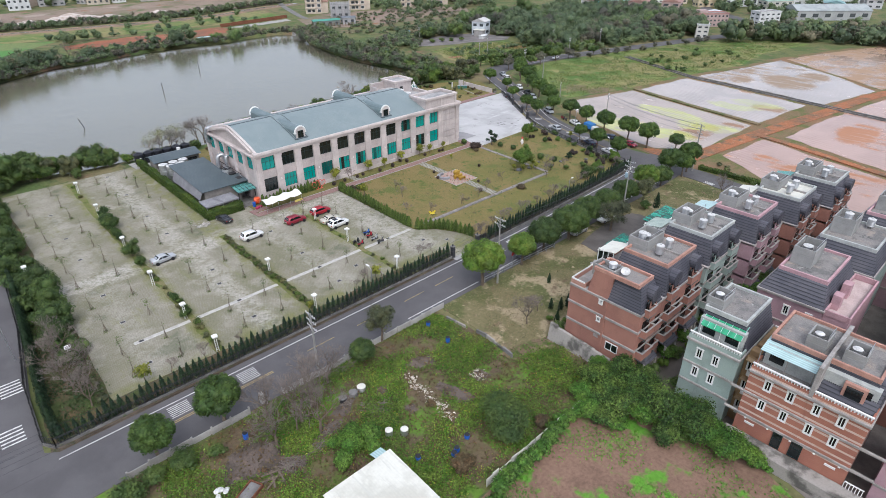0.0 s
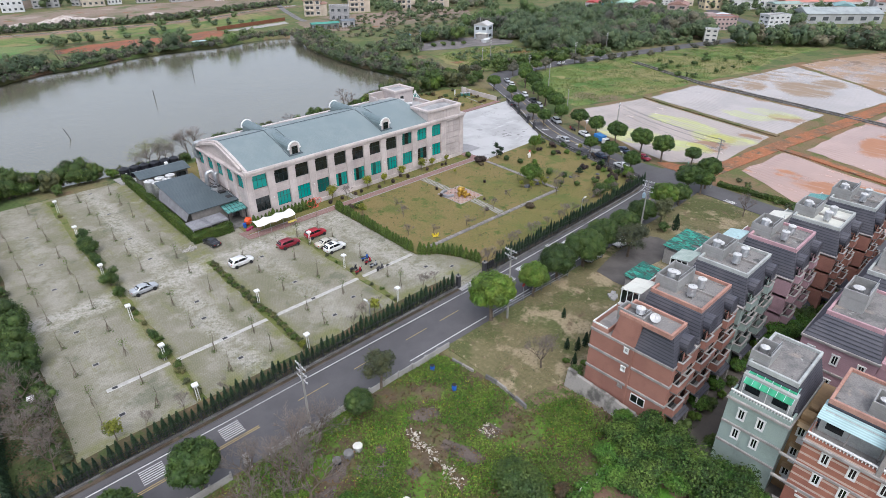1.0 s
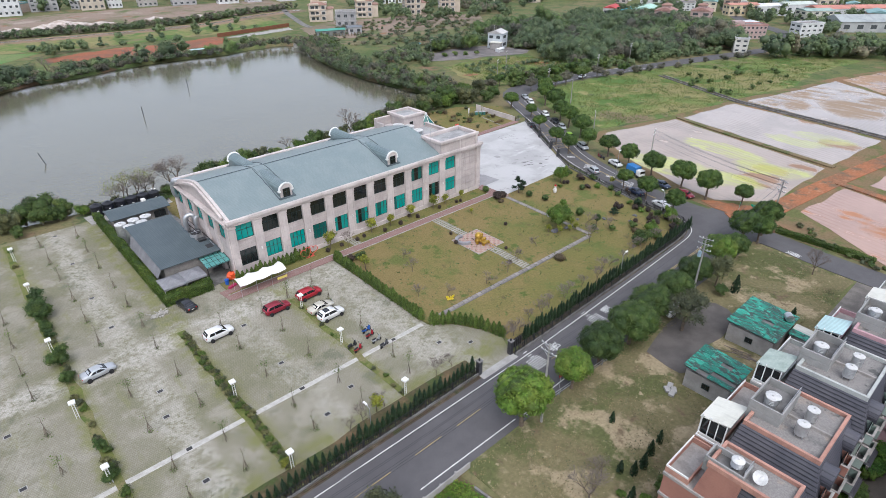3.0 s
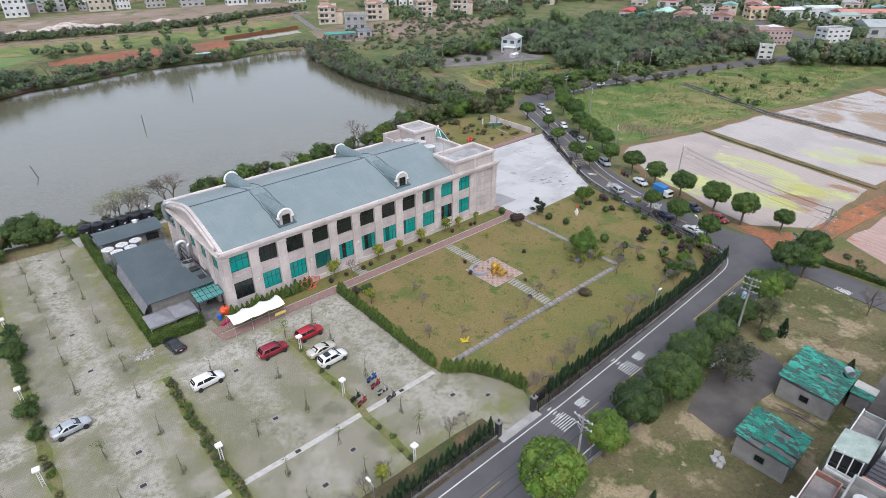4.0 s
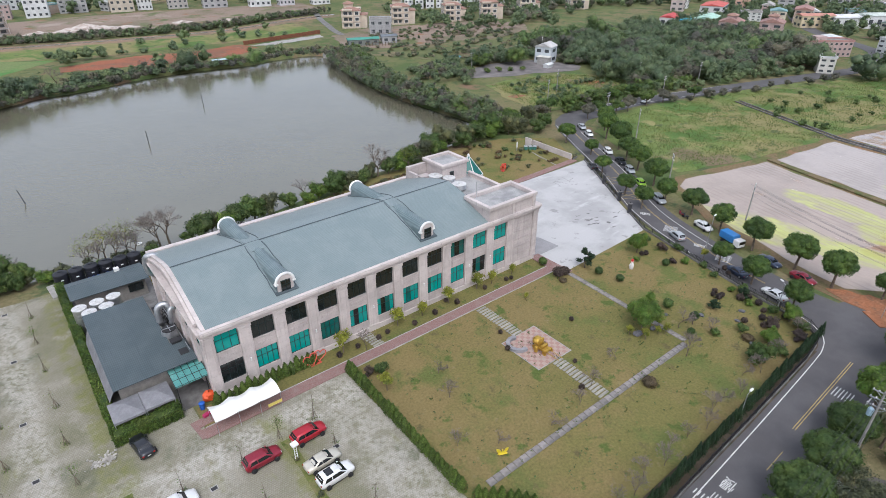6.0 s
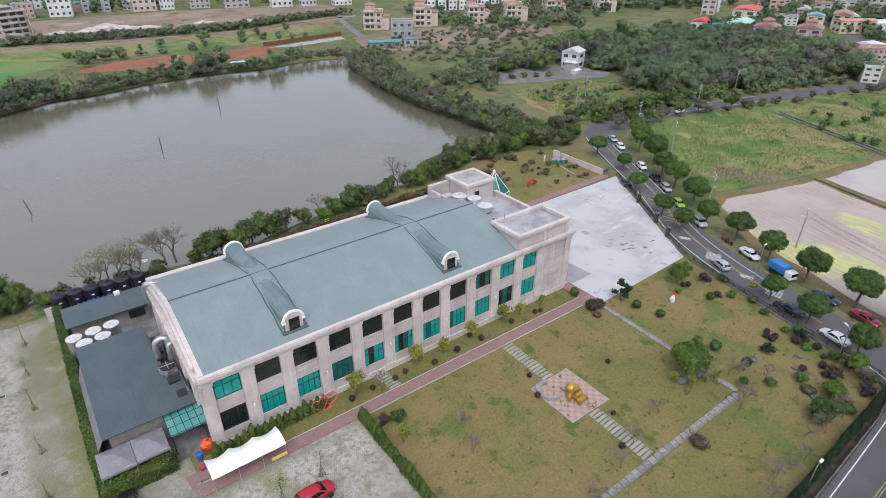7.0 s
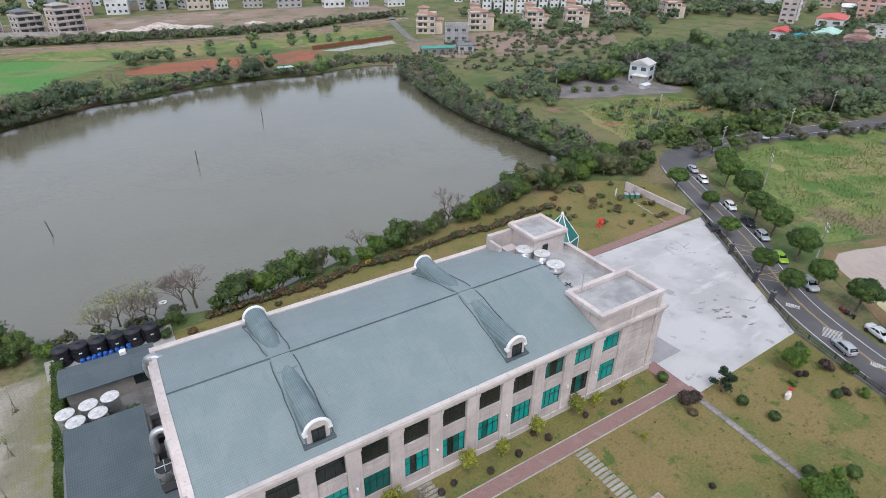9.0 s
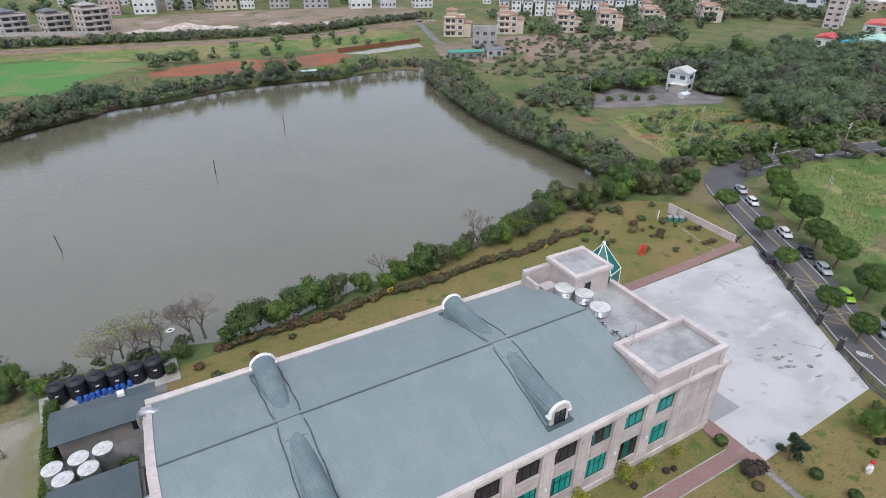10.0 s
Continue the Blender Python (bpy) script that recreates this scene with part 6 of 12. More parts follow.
fresh = [tree_proto("street_tree", "round clipped bright yellow-green street tree", "tree", dome(s, 2.8, 2.0, 6.3, 18), 6500, 0.17, LEAF_BRIGHT, 2.3, 0.2, s, core=0.92, rag=0.25) for s in (6, 7)]
plant_all(fresh, [(57.8, 53.2, 1.2), (67.4, 53.0, 1.0), (110.0, 54.2, 1.05)], "street trees")
olive = [tree_proto("street_tree", "thin grey-green street tree", "tree", clump(31, 8, 2.3, 2.2, 5.8, 1.1, 0.8), 2600, 0.17, LEAF_OLIVE, 2.2, 0.16, 31, core=0.6)]
plant_all(olive, [(36.9, 52.9, 1.05), (104.5, 51.5, 0.9)], "street trees")
broad = [tree_proto("roadside_tree", "dense broad roadside tree", "tree", dome(s, 3.7, 1.4, 6.5, 20), 9000, 0.175, LEAF_DARK, 2.0, 0.26, s, core=0.9, rag=0.35) for s in (41, 42)]
plant_all(broad, [(80.9, 53.0, 1.0), (74.0, 53.4, 0.92), (88.0, 54.2, 0.84), (95.6, 54.2, 0.85), (102.6, 54.6, 0.85), (116.4, 53.8, 0.72), (32.4, 51.2, 0.55)], "roadside trees")
thin = [tree_proto("roadside_tree", "thin airy roadside tree with small leaves", "tree", clump(45, 10, 2.9, 2.4, 6.2, 1.2, 0.8), 3000, 0.17, LEAF_OLIVE, 2.4, 0.2, 45, core=0.45)]
plant_all(thin, [(89.4, 49.4, 1.1), (93.6, 50.6, 0.8)], "roadside trees")

# young trees with mulberry-green crowns on the lawn and at the pond
bankt = [tree_proto("pond_tree", "bushy green tree on the pond bank", "tree", clump(s, 10, 2.6, 0.2, 5.2, 1.4, 0.9), 2400, 0.27, lf, 1.4, 0.16, s) for s, lf in ((51, LEAF_MID), (52, LEAF_BRIGHT), (53, LEAF_DARK), (54, LEAF_OLIVE))]
bank_spots = [(60.2, 154.4, 0.9), (65.2, 154.3, 1.0), (71.8, 156.3, 1.05), (75.5, 156.8, 0.85), (79.9, 157, 0.9), (84, 155.9, 0.8), (90.6, 156.5, 0.95), (95.4, 157.2, 1.0), (99.5, 158.4, 0.8), (110.4, 159.2, 0.8),
                  (115.5, 160.4, 0.9), (120, 162, 1.0), (123.8, 163.5, 1.05), (128.5, 164, 1.0), (132.7, 163.6, 1.1), (137, 164.5, 1.1), (140.6, 163.6, 1.05), (146.1, 163.0, 1.1), (150.5, 164.2, 1.1), (155.5, 160.5, 0.95),
                  (160.4, 158.2, 0.85), (154.5, 167.5, 1.1), (158.5, 171, 1.15), (163, 165.5, 1.1), (51.0, 152.2, 0.45), (34.0, 153.6, 0.5), (29.8, 153.8, 0.55),
                  (21.2, 153.6, 0.85), (26.7, 154.4, 0.75), (14.9, 157.1, 0.9), (11.1, 160.9, 1.0), (17.5, 156.5, 0.8), (8.5, 154, 0.85), (24, 156.5, 0.7), (57.5, 153.6, 0.6), (62.6, 155.6, 0.95), (68.6, 155.8, 0.95), (87.2, 157.2, 0.9), (93, 158.4, 0.9), (103, 160.2, 0.8), (107.6, 159.6, 0.75), (113, 161.8, 0.95), (126, 165.2, 1.1), (130.4, 165.8, 1.15), (135, 162.2, 1.0), (143.6, 165.4, 1.15), (148.4, 166.6, 1.2), (152.4, 162.2, 1.0), (157.6, 164.6, 1.15), (161.8, 170.2, 1.2), (166.2, 160.6, 0.9), (152.6, 170.6, 1.0)]
plant_all(bankt, [(x, y - (0.9 if 56 < x < 125 else 0), s * (((0.9 if x < 112 else 0.88) + 0.16 * math.sin(x * 1.7)) if 56 < x < 170 else 1.0)) for x, y, s in bank_spots], "pond bank trees")
VERGE_BARE = [(3.0, 70.6, 0.8), (1.8, 74.6, 0.75), (3.6, 77.4, 0.7), (1.4, 79.2, 0.6)]
edge = [tree_proto("boundary_tree", "dark leafy boundary tree", "tree", clump(s, 8, 2.0, 0.3, 4.6, 1.2, 0.95), 3200, 0.19, LEAF_DARK, 1.2, 0.14, s) for s in (61, 62)]
plant_all(edge, [(4.4, 137, 1.1), (3.6, 131, 1.0), (3.8, 121, 1.05), (3.6, 116, 1.0), (4.6, 102, 1.0), (4.9, 97.5, 0.95), (4.8, 93.6, 0.9), (4.6, 88.3, 1.05), (3.4, 84.6, 0.9), (1.8, 126, 1.1), (2.2, 142, 1.1), (3.4, 147, 1.0), (2.0, 110, 0.9),
                 (19.4, 117.2, 0.8), (19.2, 102.9, 0.62), (19.3, 98.4, 0.42), (19.0, 78.0, 0.4), (19.6, 112.8, 0.4)], "boundary trees")
lawn_tree = [tree_proto("lawn_tree", "light green young tree on the lawn", "tree", clump(71, 13, 2.15, 0.9, 5.0, 1.0, 0.95), 5600, 0.15, LEAF_BRIGHT, 1.3, 0.12, 71, core=0.85, rag=0.6)]
plant_all(lawn_tree, [(102.6, 82.4, 1.05), (121.6, 96.6, 0.8), (113.5, 68.6, 0.55), (121.5, 69.2, 0.6)], "lawn trees")
shrub = [tree_proto("shrub", "rounded green garden shrub", "shrub", clump(s, 5, 0.75, 0.05, 1.3, 0.5, 0.9), 420, 0.16, lf, 0.4, 0.05, s) for s, lf in ((81, LEAF_MID), (82, LEAF_BRIGHT), (83, LEAF_DARK), (84, LEAF_PURPLE))]
plant_all(shrub, [(123.8, 77.6, 1.11), (121.0, 75.2, 0.81), (121.8, 71.9, 1.11), (117.4, 70.3, 1.41), (113.4, 72.4, 1.04), (114.4, 67.9, 0.96), (120.7, 67.2, 1.41), (117.9, 66.3, 1.18), (109.4, 74.6, 0.89), (122.7, 79.0, 0.74), (128.3, 92.2, 1.1),
                  (126, 94.2, 1.2), (126.6, 98.2, 1.2), (125.0, 88.8, 0.9), (124.6, 83.2, 0.9), (123.2, 90.2, 0.8), (126.2, 86.0, 0.9), (119.0, 94.9, 0.7), (66.2, 98.8, 1.1), (64.6, 99.4, 0.9), (112.4, 66.4, 1.2)], "lawn shrubs")
topi = [tree_proto("topiary_bush", "clipped ball-shaped dark green bush", "shrub", [(0, 0, 0.85, 0.78, 0.78, 0.7)], 520, 0.13, LEAF_DARK, 0.4, 0.06, 91, core=0.98, rag=0.1)]
plant_all(topi, [(109.9, 96.3, 0.95), (110.9, 92.6, 0.95), (106.0, 85.6, 1.1), (110.2, 83.0, 1.15), (104.6, 104.6, 1.0), (121.6, 90.6, 0.85)], "clipped ball bushes")
purp = [tree_proto("dwarf_shrub", "small dark reddish clipped shrub", "shrub", [(0, 0, 0.42, 0.42, 0.42, 0.42)], 200, 0.11, LEAF_PURPLE, 0.2, 0.04, 93, core=0.95, rag=0.2)]
plant_all(purp, [(76.1, 104.6, 1.1), (80.2, 104.8, 1.2), (84.7, 104.8, 1.2), (83.7, 106.4, 0.9), (71.7, 105.4, 1.0), (69.9, 105.1, 1.0), (91.1, 105.2, 1.0), (95.8, 104.9, 1.0), (96.8, 104.7, 0.9), (85.0, 79.6, 1.0), (95.6, 90.3, 0.9), (88.4, 83.6, 0.8),
                 (83.0, 91.4, 1.0), (84.8, 94.8, 0.9), (120.1, 80.5, 1.17), (119.0, 80.2, 1.01), (120.0, 79.2, 1.09), (118.9, 79.2, 1.25), (121.3, 76.8, 1.56), (122.4, 76.0, 1.33), (122.3, 74.3, 1.40), (120.8, 72.8, 1.09), (118.7, 72.0, 1.33), (121.7, 69.9, 1.48), (115.9, 73.4, 1.17), (115.0, 69.9, 1.17), (114.3, 69.0, 1.25), (111.0, 69.1, 1.33), (121.4, 95.5, 1.1), (122.1, 95.0, 1.1), (112.6, 100.2, 0.7), (128.4, 83.2, 1.2), (127.4, 82.0, 1.1), (63.4, 105.2, 1.1), (66.5, 105.3, 1.0), (103.9, 100.3, 2.4), (105.2, 99.9, 2.0)], "dark dwarf shrubs")
yel = [tree_proto("ornamental_shrub", "yellow-green ornamental garden shrub", "shrub", clump(95, 6, 0.62, 0.8, 2.5, 0.42, 0.9), 420, 0.15, LEAF_YELLOW, 1.0, 0.05, 95, core=0.5)]
plant_all(yel, [(64.3, 105.7, 1.56), (73.9, 105.9, 1.43), (78.4, 105.8, 1.17), (83.9, 105.9, 1.37), (90.1, 106.1, 1.43), (93.2, 105.8, 1.17), (100.4, 80.4, 0.9), (103.9, 79.4, 0.8), (99.6, 82.6, 0.7), (103.0, 80.0, 0.7), (129.0, 87.6, 0.9), (64.9, 95.4, 1.4), (94.3, 98.8, 0.6), (104.8, 81.0, 0.8), (98.0, 105.8, 0.9), (9.5, 67.0, 1.3), (46.2, 66.6, 1.2), (33.6, 66.4, 0.8), (5.6, 104.8, 0.6), (6.4, 99.0, 0.6)], "yellow shrubs")


spread_shrub = [tree_proto("spreading_shrub", "dark glossy spreading shrub by the lawn fence", "shrub", clump(96, 9, 1.75, 0.3, 3.2, 0.9, 0.85), 2600, 0.17, LEAF_DARK, 0.9, 0.08, 96, core=0.7)]
plant_all(spread_shrub, [(108.3, 67.6, 1.0)], "lawn shrubs")
mound = [tree_proto("twiggy_mound", "low rounded brown twiggy shrub on the lawn", "shrub", [(0, 0, 0.35, 0.95, 0.95, 0.5)], 520, 0.1, LEAF_MOUND, 0.2, 0, 97, core=0.9, rag=0.2)]
plant_all(mound, [(92.8, 74.5, 1.15), (112.2, 71.0, 1.05), (103.2, 98.6, 0.8)], "brown mound shrubs")
stemball = [tree_proto("ball_tree", "small clipped ball tree on a bare stem", "shrub", [(0, 0, 1.5, 0.72, 0.72, 0.66)], 560, 0.12, LEAF_DARK, 1.1, 0.07, 98, core=0.95, rag=0.12)]
plant_all(stemball, [(109.3, 78.1, 1.0), (106.0, 76.6, 0.8)], "clipped ball trees")


# cypress and arborvitae rows
def cone_plant(name, label, h, rad, n, leaf, seed, size=0.13):
    t = thing(name, label, "conifer")
    part("trunk", Geo().rod((0, 0, -0.05), (0, 0, h * 0.5), 0.05, 0.03), BARK, t)
    r = np.random.default_rng(seed)
    z = r.uniform(0.0, 1.0, n) ** 0.8
    a = r.uniform(0, 2 * np.pi, n)
    rr = rad * np.minimum(1.0, (1.02 - z) * 1.55) ** 0.9 * (0.75 + 0.25 * np.minimum(1, z * 6)) * r.uniform(0.85, 1.12, n)
    P = np.stack([rr * np.cos(a), rr * np.sin(a), z * h], 1)
    N = unit(np.stack([np.cos(a), np.sin(a), np.full(n, 0.35)], 1) + r.normal(size=(n, 3)) * 0.35)
    V, F = cards(P, N, size * r.uniform(0.7, 1.4, n), r, 1.9)
    v, f = ball((0, 0, h * 0.42), (rad * 0.6, rad * 0.6, h * 0.44), 7, 6, r)
    F = np.concatenate([F, f + len(V)])
    part("foliage", mesh_np("foliage", np.concatenate([V, v]), F, leaf), leaf, t)
    return t


cyp = [cone_plant("cypress", "dark narrow cypress in a roadside row", 2.7, 0.43, 300, LEAF_CONE, s, 0.12) for s in (3, 4)]
spots = [(-0.8 + 0.82 * k, 63.8 + 0.15 * math.sin(k * 0.9), rng.uniform(0.72, 1.12)) for k in range(75)]
spots += [(70.5 + 0.78 * k, 63.65 + 0.016 * k + 0.12 * math.sin(k * 1.7), rng.uniform(0.85, 1.05)) for k in range(66)]
plant_all(cyp, spots, "roadside cypress row")
thu = [cone_plant("arborvitae", "green arborvitae in a clipped hedge row", 1.9, 0.5, 300, LEAF_THUJA, s, 0.12) for s in (5, 6)]
HEDGE_LINE = smooth_line([(62.9, 101.6), (62.8, 90), (62.7, 77.6), (63.2, 75.6), (65.8, 73.4), (67.8, 69.8), (68.8, 66.4)], 0.82)
spots = [(x, y, rng.uniform(1.05, 1.28)) for x, y in HEDGE_LINE if not (75.8 < y < 77.3)]
spots += [(46.6 + 0.84 * k, 106.3, rng.uniform(1.1, 1.35)) for k in range(17)]
plant_all(thu, spots, "arborvitae hedge")


def box_hedge(name, x0, y0, x1, y1, h, seed, label):
    """A clipped leafy hedge."""
    r = np.random.default_rng(seed)
    L, W = x1 - x0, y1 - y0
    n = int(95 * (L * W + 2 * h * (L + W)))
    face = r.choice(3, n, p=np.array([L * W, 2 * h * L, 2 * h * W]) / (L * W + 2 * h * (L + W)))
    P = r.uniform(size=(n, 3)) * np.array([L, W, h]) + np.array([x0, y0, 0])
    N = np.zeros((n, 3))
    s = r.choice([0, 1], n)
    top, fy, fx = face == 0, face == 1, face == 2
    P[top, 2], N[top, 2] = h, 1
    P[fy, 1], N[fy, 1] = np.where(s[fy], y1, y0), np.where(s[fy], 1, -1)
    P[fx, 0], N[fx, 0] = np.where(s[fx], x1, x0), np.where(s[fx], 1, -1)
    P += r.normal(size=P.shape) * 0.09
    P[:, 2] = np.maximum(P[:, 2] * (1 + 0.12 * np.sin(P[:, 0] * 1.3 + P[:, 1] * 0.9)), 0.03)
    V, F = cards(P, unit(N + r.normal(size=N.shape) * 0.55), 0.15 * r.uniform(0.6, 1.4, n), r)
    t = thing(name, label, "hedge")
    part("foliage", mesh_np("foliage", V, F, LEAF_HEDGE), LEAF_HEDGE, t)
    part("core", Geo().box(x0 + 0.12, y0 + 0.12, 0, x1 - 0.12, y1 - 0.12, h - 0.12, 0.1), LEAF_DARK, t)


box_hedge("hedge", 34.9, 112.5, 36.0, 149.2, 1.9, 7, "long clipped green hedge beside the annexes")
box_hedge("hedge", 35.0, 107.2, 42.6, 108.9, 1.7, 8, "clipped green hedge in front of the canopies")
box_hedge("hedge", 35.0, 108.9, 36.0, 112.5, 1.8, 9, "clipped green hedge at the annex corner")
box_hedge("hedge", 132.0, 36.0, 133.2, 52.5, 0.9, 10, "low green hedge beside the lane")


# bare trees
def bare_tree(seed, h, spreadf=1.0, thick=0.16, depth=6, name="bare_tree", label="leafless tree with fine grey twigs"):
    r = random.Random(seed)
    g, twig = Geo(), Geo()

    def grow(p, d, length, rad, k):
        q = p + d * length
        (g if k > 2 else twig).rod(p, q, rad, rad * 0.68, n=6 if k > 3 else 3)
        if k == 0:
            return
        for _ in range(3):
            nd = (d + Vector((r.uniform(-1, 1) * spreadf, r.uniform(-1, 1) * spreadf, r.uniform(-0.35, 0.5))) * 0.75).normalized()
            grow(q, nd, length * r.uniform(0.66, 0.92), max(rad * 0.6, 0.012), k - 1)

    grow(Vector((0, 0, -0.1)), Vector((r.uniform(-0.1, 0.1), r.uniform(-0.1, 0.1), 1)).normalized(), h * 0.24, thick, depth)
    t = thing(name, label, "tree", "bare trees")
    part("trunk", g, BARK, t)
    tagged(part("branchwork", twig, TWIG, t), kind="stuff")
    return t


bt = [bare_tree(s, 6.0, 1.0) for s in (5, 8)]
plant_all(bt, [(52.9, 155.4, 1.25), (104.5, 158.8, 1.35), (45.2, 154.6, 1.1), (26.5, 157.0, 0.85), (20.7, 47.3, 1.15), (18.2, 51.0, 1.0), (26.6, 51.0, 1.15), (1.6, 77.6, 1.0), (2.4, 72.5, 0.9), (3.2, 67.2, 0.8), (4.6, 75.0, 0.8), (54.9, 41.4, 0.8), (58.6, 42.4, 0.5), (120.5, 42.0, 0.8), (9.6, 160.5, 0.8), (48.6, 154.6, 0.9), (16.8, 46.2, 1.2), (21.5, 44.6, 1.25), (23.0, 49.0, 1.2), (2.8, 81.2, 0.9), (4.2, 70.4, 0.7), (42.4, 154.8, 0.8)], "bare trees")
bs = [bare_tree(s, 2.8, 1.1, 0.05, 5, "bare_shrub", "small leafless shrub with pinkish twigs") for s in (11, 12)]
plant_all(bs, [(12.6, 66.4, 1.0), (17.0, 66.2, 1.1), (22.5, 66.3, 0.9), (44.0, 66.4, 1.2), (47.5, 66.8, 1.1), (56.0, 66.6, 1.2), (58.6, 66.3, 1.0), (42.0, 66.2, 0.9), (68.4, 65.6, 1.2), (70.0, 65.3, 1.1), (71.6, 65.6, 1.1), (74.4, 66.2, 1.0),
               (77.2, 77.8, 1.2), (70.5, 89.3, 1.1), (82.6, 77.9, 1.0), (66.2, 82.5, 1.0), (72.2, 93.8, 0.9), (86.5, 79.2, 1.1), (97.0, 67.0, 1.0), (88.2, 66.4, 1.0), (103.8, 67.6, 1.0), (67.2, 104.2, 1.3), (70.2, 79.8, 0.9), (109.6, 75.4, 1.1), (93.2, 80.4, 1.0), (76.6, 65.6, 1.3), (79.4, 66.4, 1.1), (82.6, 65.8, 1.3), (85.0, 66.9, 1.0), (91.4, 65.7, 1.2), (94.0, 66.6, 1.35), (100.2, 66.0, 1.1), (106.4, 66.4, 1.3), (109.0, 67.0, 1.0), (112.0, 66.2, 1.2), (119.4, 67.2, 1.2), (106.9, 79.0, 1.6), (101.8, 74.6, 1.5)], "bare shrubs")


# a layered garden pine, and trees with the last yellow leaves
def layered_pine(seed, h):
    r = random.Random(seed)
    t = thing("garden_pine", "dark layered garden pine on the lawn", "tree", "garden pines")
    g, blobs, p = Geo(), [], Vector((0, 0, -0.05))
    for k in range(6):
        q = Vector((0.22 * math.sin(k * 1.7 + seed), 0.22 * math.cos(k * 1.3 + seed), h * (k + 1) / 6.5))
        g.rod(p, q, 0.1 - 0.012 * k, 0.09 - 0.012 * k, 7)
        if k:
            for _ in range(3 if k < 5 else 1):
                a, d = r.uniform(0, 6.28), r.uniform(0.35, 0.95) * (1.15 - 0.16 * k)
                e = q + Vector((d * math.cos(a), d * math.sin(a), r.uniform(-0.05, 0.15)))
                g.rod(q, e, 0.035, 0.015, 4)
                blobs.append((*e, 0.5 * (1.2 - 0.1 * k), 0.5 * (1.2 - 0.1 * k), 0.22))
        p = q
    part("trunk", g, BARK, t)
    V, F = foliage(blobs, 1500, 0.12, seed, 0.8, 0.8, -0.4)
    part("crown", mesh_np("crown", V, F, LEAF_CONE), LEAF_CONE, t)
    return t


plant_all([layered_pine(3, 3.2)], [(109.8, 99.2, 1.3)], "garden pines")
plant_all([layered_pine(7, 2.2)], [(122.2, 76.8, 0.9), (115.6, 78.2, 0.8)], "garden pines")
big_bare = [bare_tree(31, 7.6, 1.35, 0.2, 6, "bare_tree", "wide leafless tree leaning over the pond bank")]
plant_all(big_bare, [(54.6, 155.4, 1.25)], "bare trees")


def sparse_tree(seed, h):
    t = bare_tree(seed, h, 1.25, 0.15, 5, "sparse_tree", "grey-twigged tree with a few yellow-green leaves")
    r = np.random.default_rng(seed)
    P = r.normal(size=(420, 3)) * np.array([h * 0.24, h * 0.24, h * 0.13]) + np.array([0, 0, h * 0.72])
    V, F = cards(P, unit(r.normal(size=P.shape) + np.array([0, 0, 0.6])), r.uniform(0.08, 0.2, len(P)), r)
    part("leaves", mesh_np("leaves", V, F, LEAF_YELLOW), LEAF_YELLOW, t)
    return t


plant_all([sparse_tree(41, 6.4), sparse_tree(44, 5.6)], [(47.4, 155.8, 1.15), (43.6, 156.2, 1.1), (40.6, 156.0, 0.85), (113.6, 158.6, 1.0)], "sparse trees")


# staked saplings on the parking grid
def sapling(seed, leafy):
    r = random.Random(seed)
    t = thing("sapling", "thin staked sapling" + (" with a few leaves" if leafy else ", nearly bare"), "tree", "car park saplings")
    g = Geo()
    p = Vector((0, 0, 0))
    for k in range(4):
        q = p + Vector((r.uniform(-0.1, 0.1), r.uniform(-0.1, 0.1), 0.74))
        g.rod(p, q, 0.045 - 0.007 * k, 0.04 - 0.007 * k)
        if k > 1:
            for _ in range(3):
                g.rod(q, q + Vector((r.uniform(-0.5, 0.5), r.uniform(-0.5, 0.5), r.uniform(0.15, 0.6))), 0.015, 0.006, 3)
        p = q
    part("stem", g, BARK, t)
    for k in range(3):
        a = k * 2.1 + r.uniform(0, 0.5)
        part("stake", Geo().rod((0.34 * math.cos(a), 0.34 * math.sin(a), 0), (0, 0, 1.5), 0.026, n=4), BARK, t)
    rr = np.random.default_rng(seed)
    n = 120 if leafy else 26
    P = rr.normal(size=(n, 3)) * np.array([0.32, 0.32, 0.35]) + np.array([0, 0, 2.6])
    if not leafy:
        P = np.concatenate([P[:8], rr.normal(size=(60, 3)) * np.array([0.3, 0.3, 0.04]) + np.array([0, 0, 0.07])])
    V, F = cards(P, unit(rr.normal(size=P.shape) + np.array([0, 0, 0.8])), rr.uniform(0.05, 0.13, len(P)), rr)
    part("leaves", mesh_np("leaves", V, F, LEAF_THUJA), LEAF_THUJA, t)
    return t


saps = [sapling(s, s == 2) for s in (1, 2, 3, 4)]
ROWS_Y = (69.4, 74.9, 82.4, 90.0, 97.9, 104.3, 111.6, 119.3, 127.8, 135.3, 143.5)
spots = [(x + rng.uniform(-0.15, 0.15), y, 1.0) for x in (9.0, 15.0, 24.4, 30.4) for y in ROWS_Y if not (x > 24 and y == 97.9 and x < 25)]
spots += [(39.1, y, 1.0) for y in (69.4, 74.4, 81.7, 89.8, 96.2)] + [(45.6, y, 1.0) for y in (68.9, 74.2, 81.8, 89.4, 95.7)] + [(50.4, 96.6, 1.15), (55.1, 96.9, 1.2), (55.2, 91.9, 0.9), (54.6, 82.0, 1.1), (53.6, 69.4, 1.0), (54.2, 73.6, 0.9)]
plant_all(saps, spots, "car park saplings")

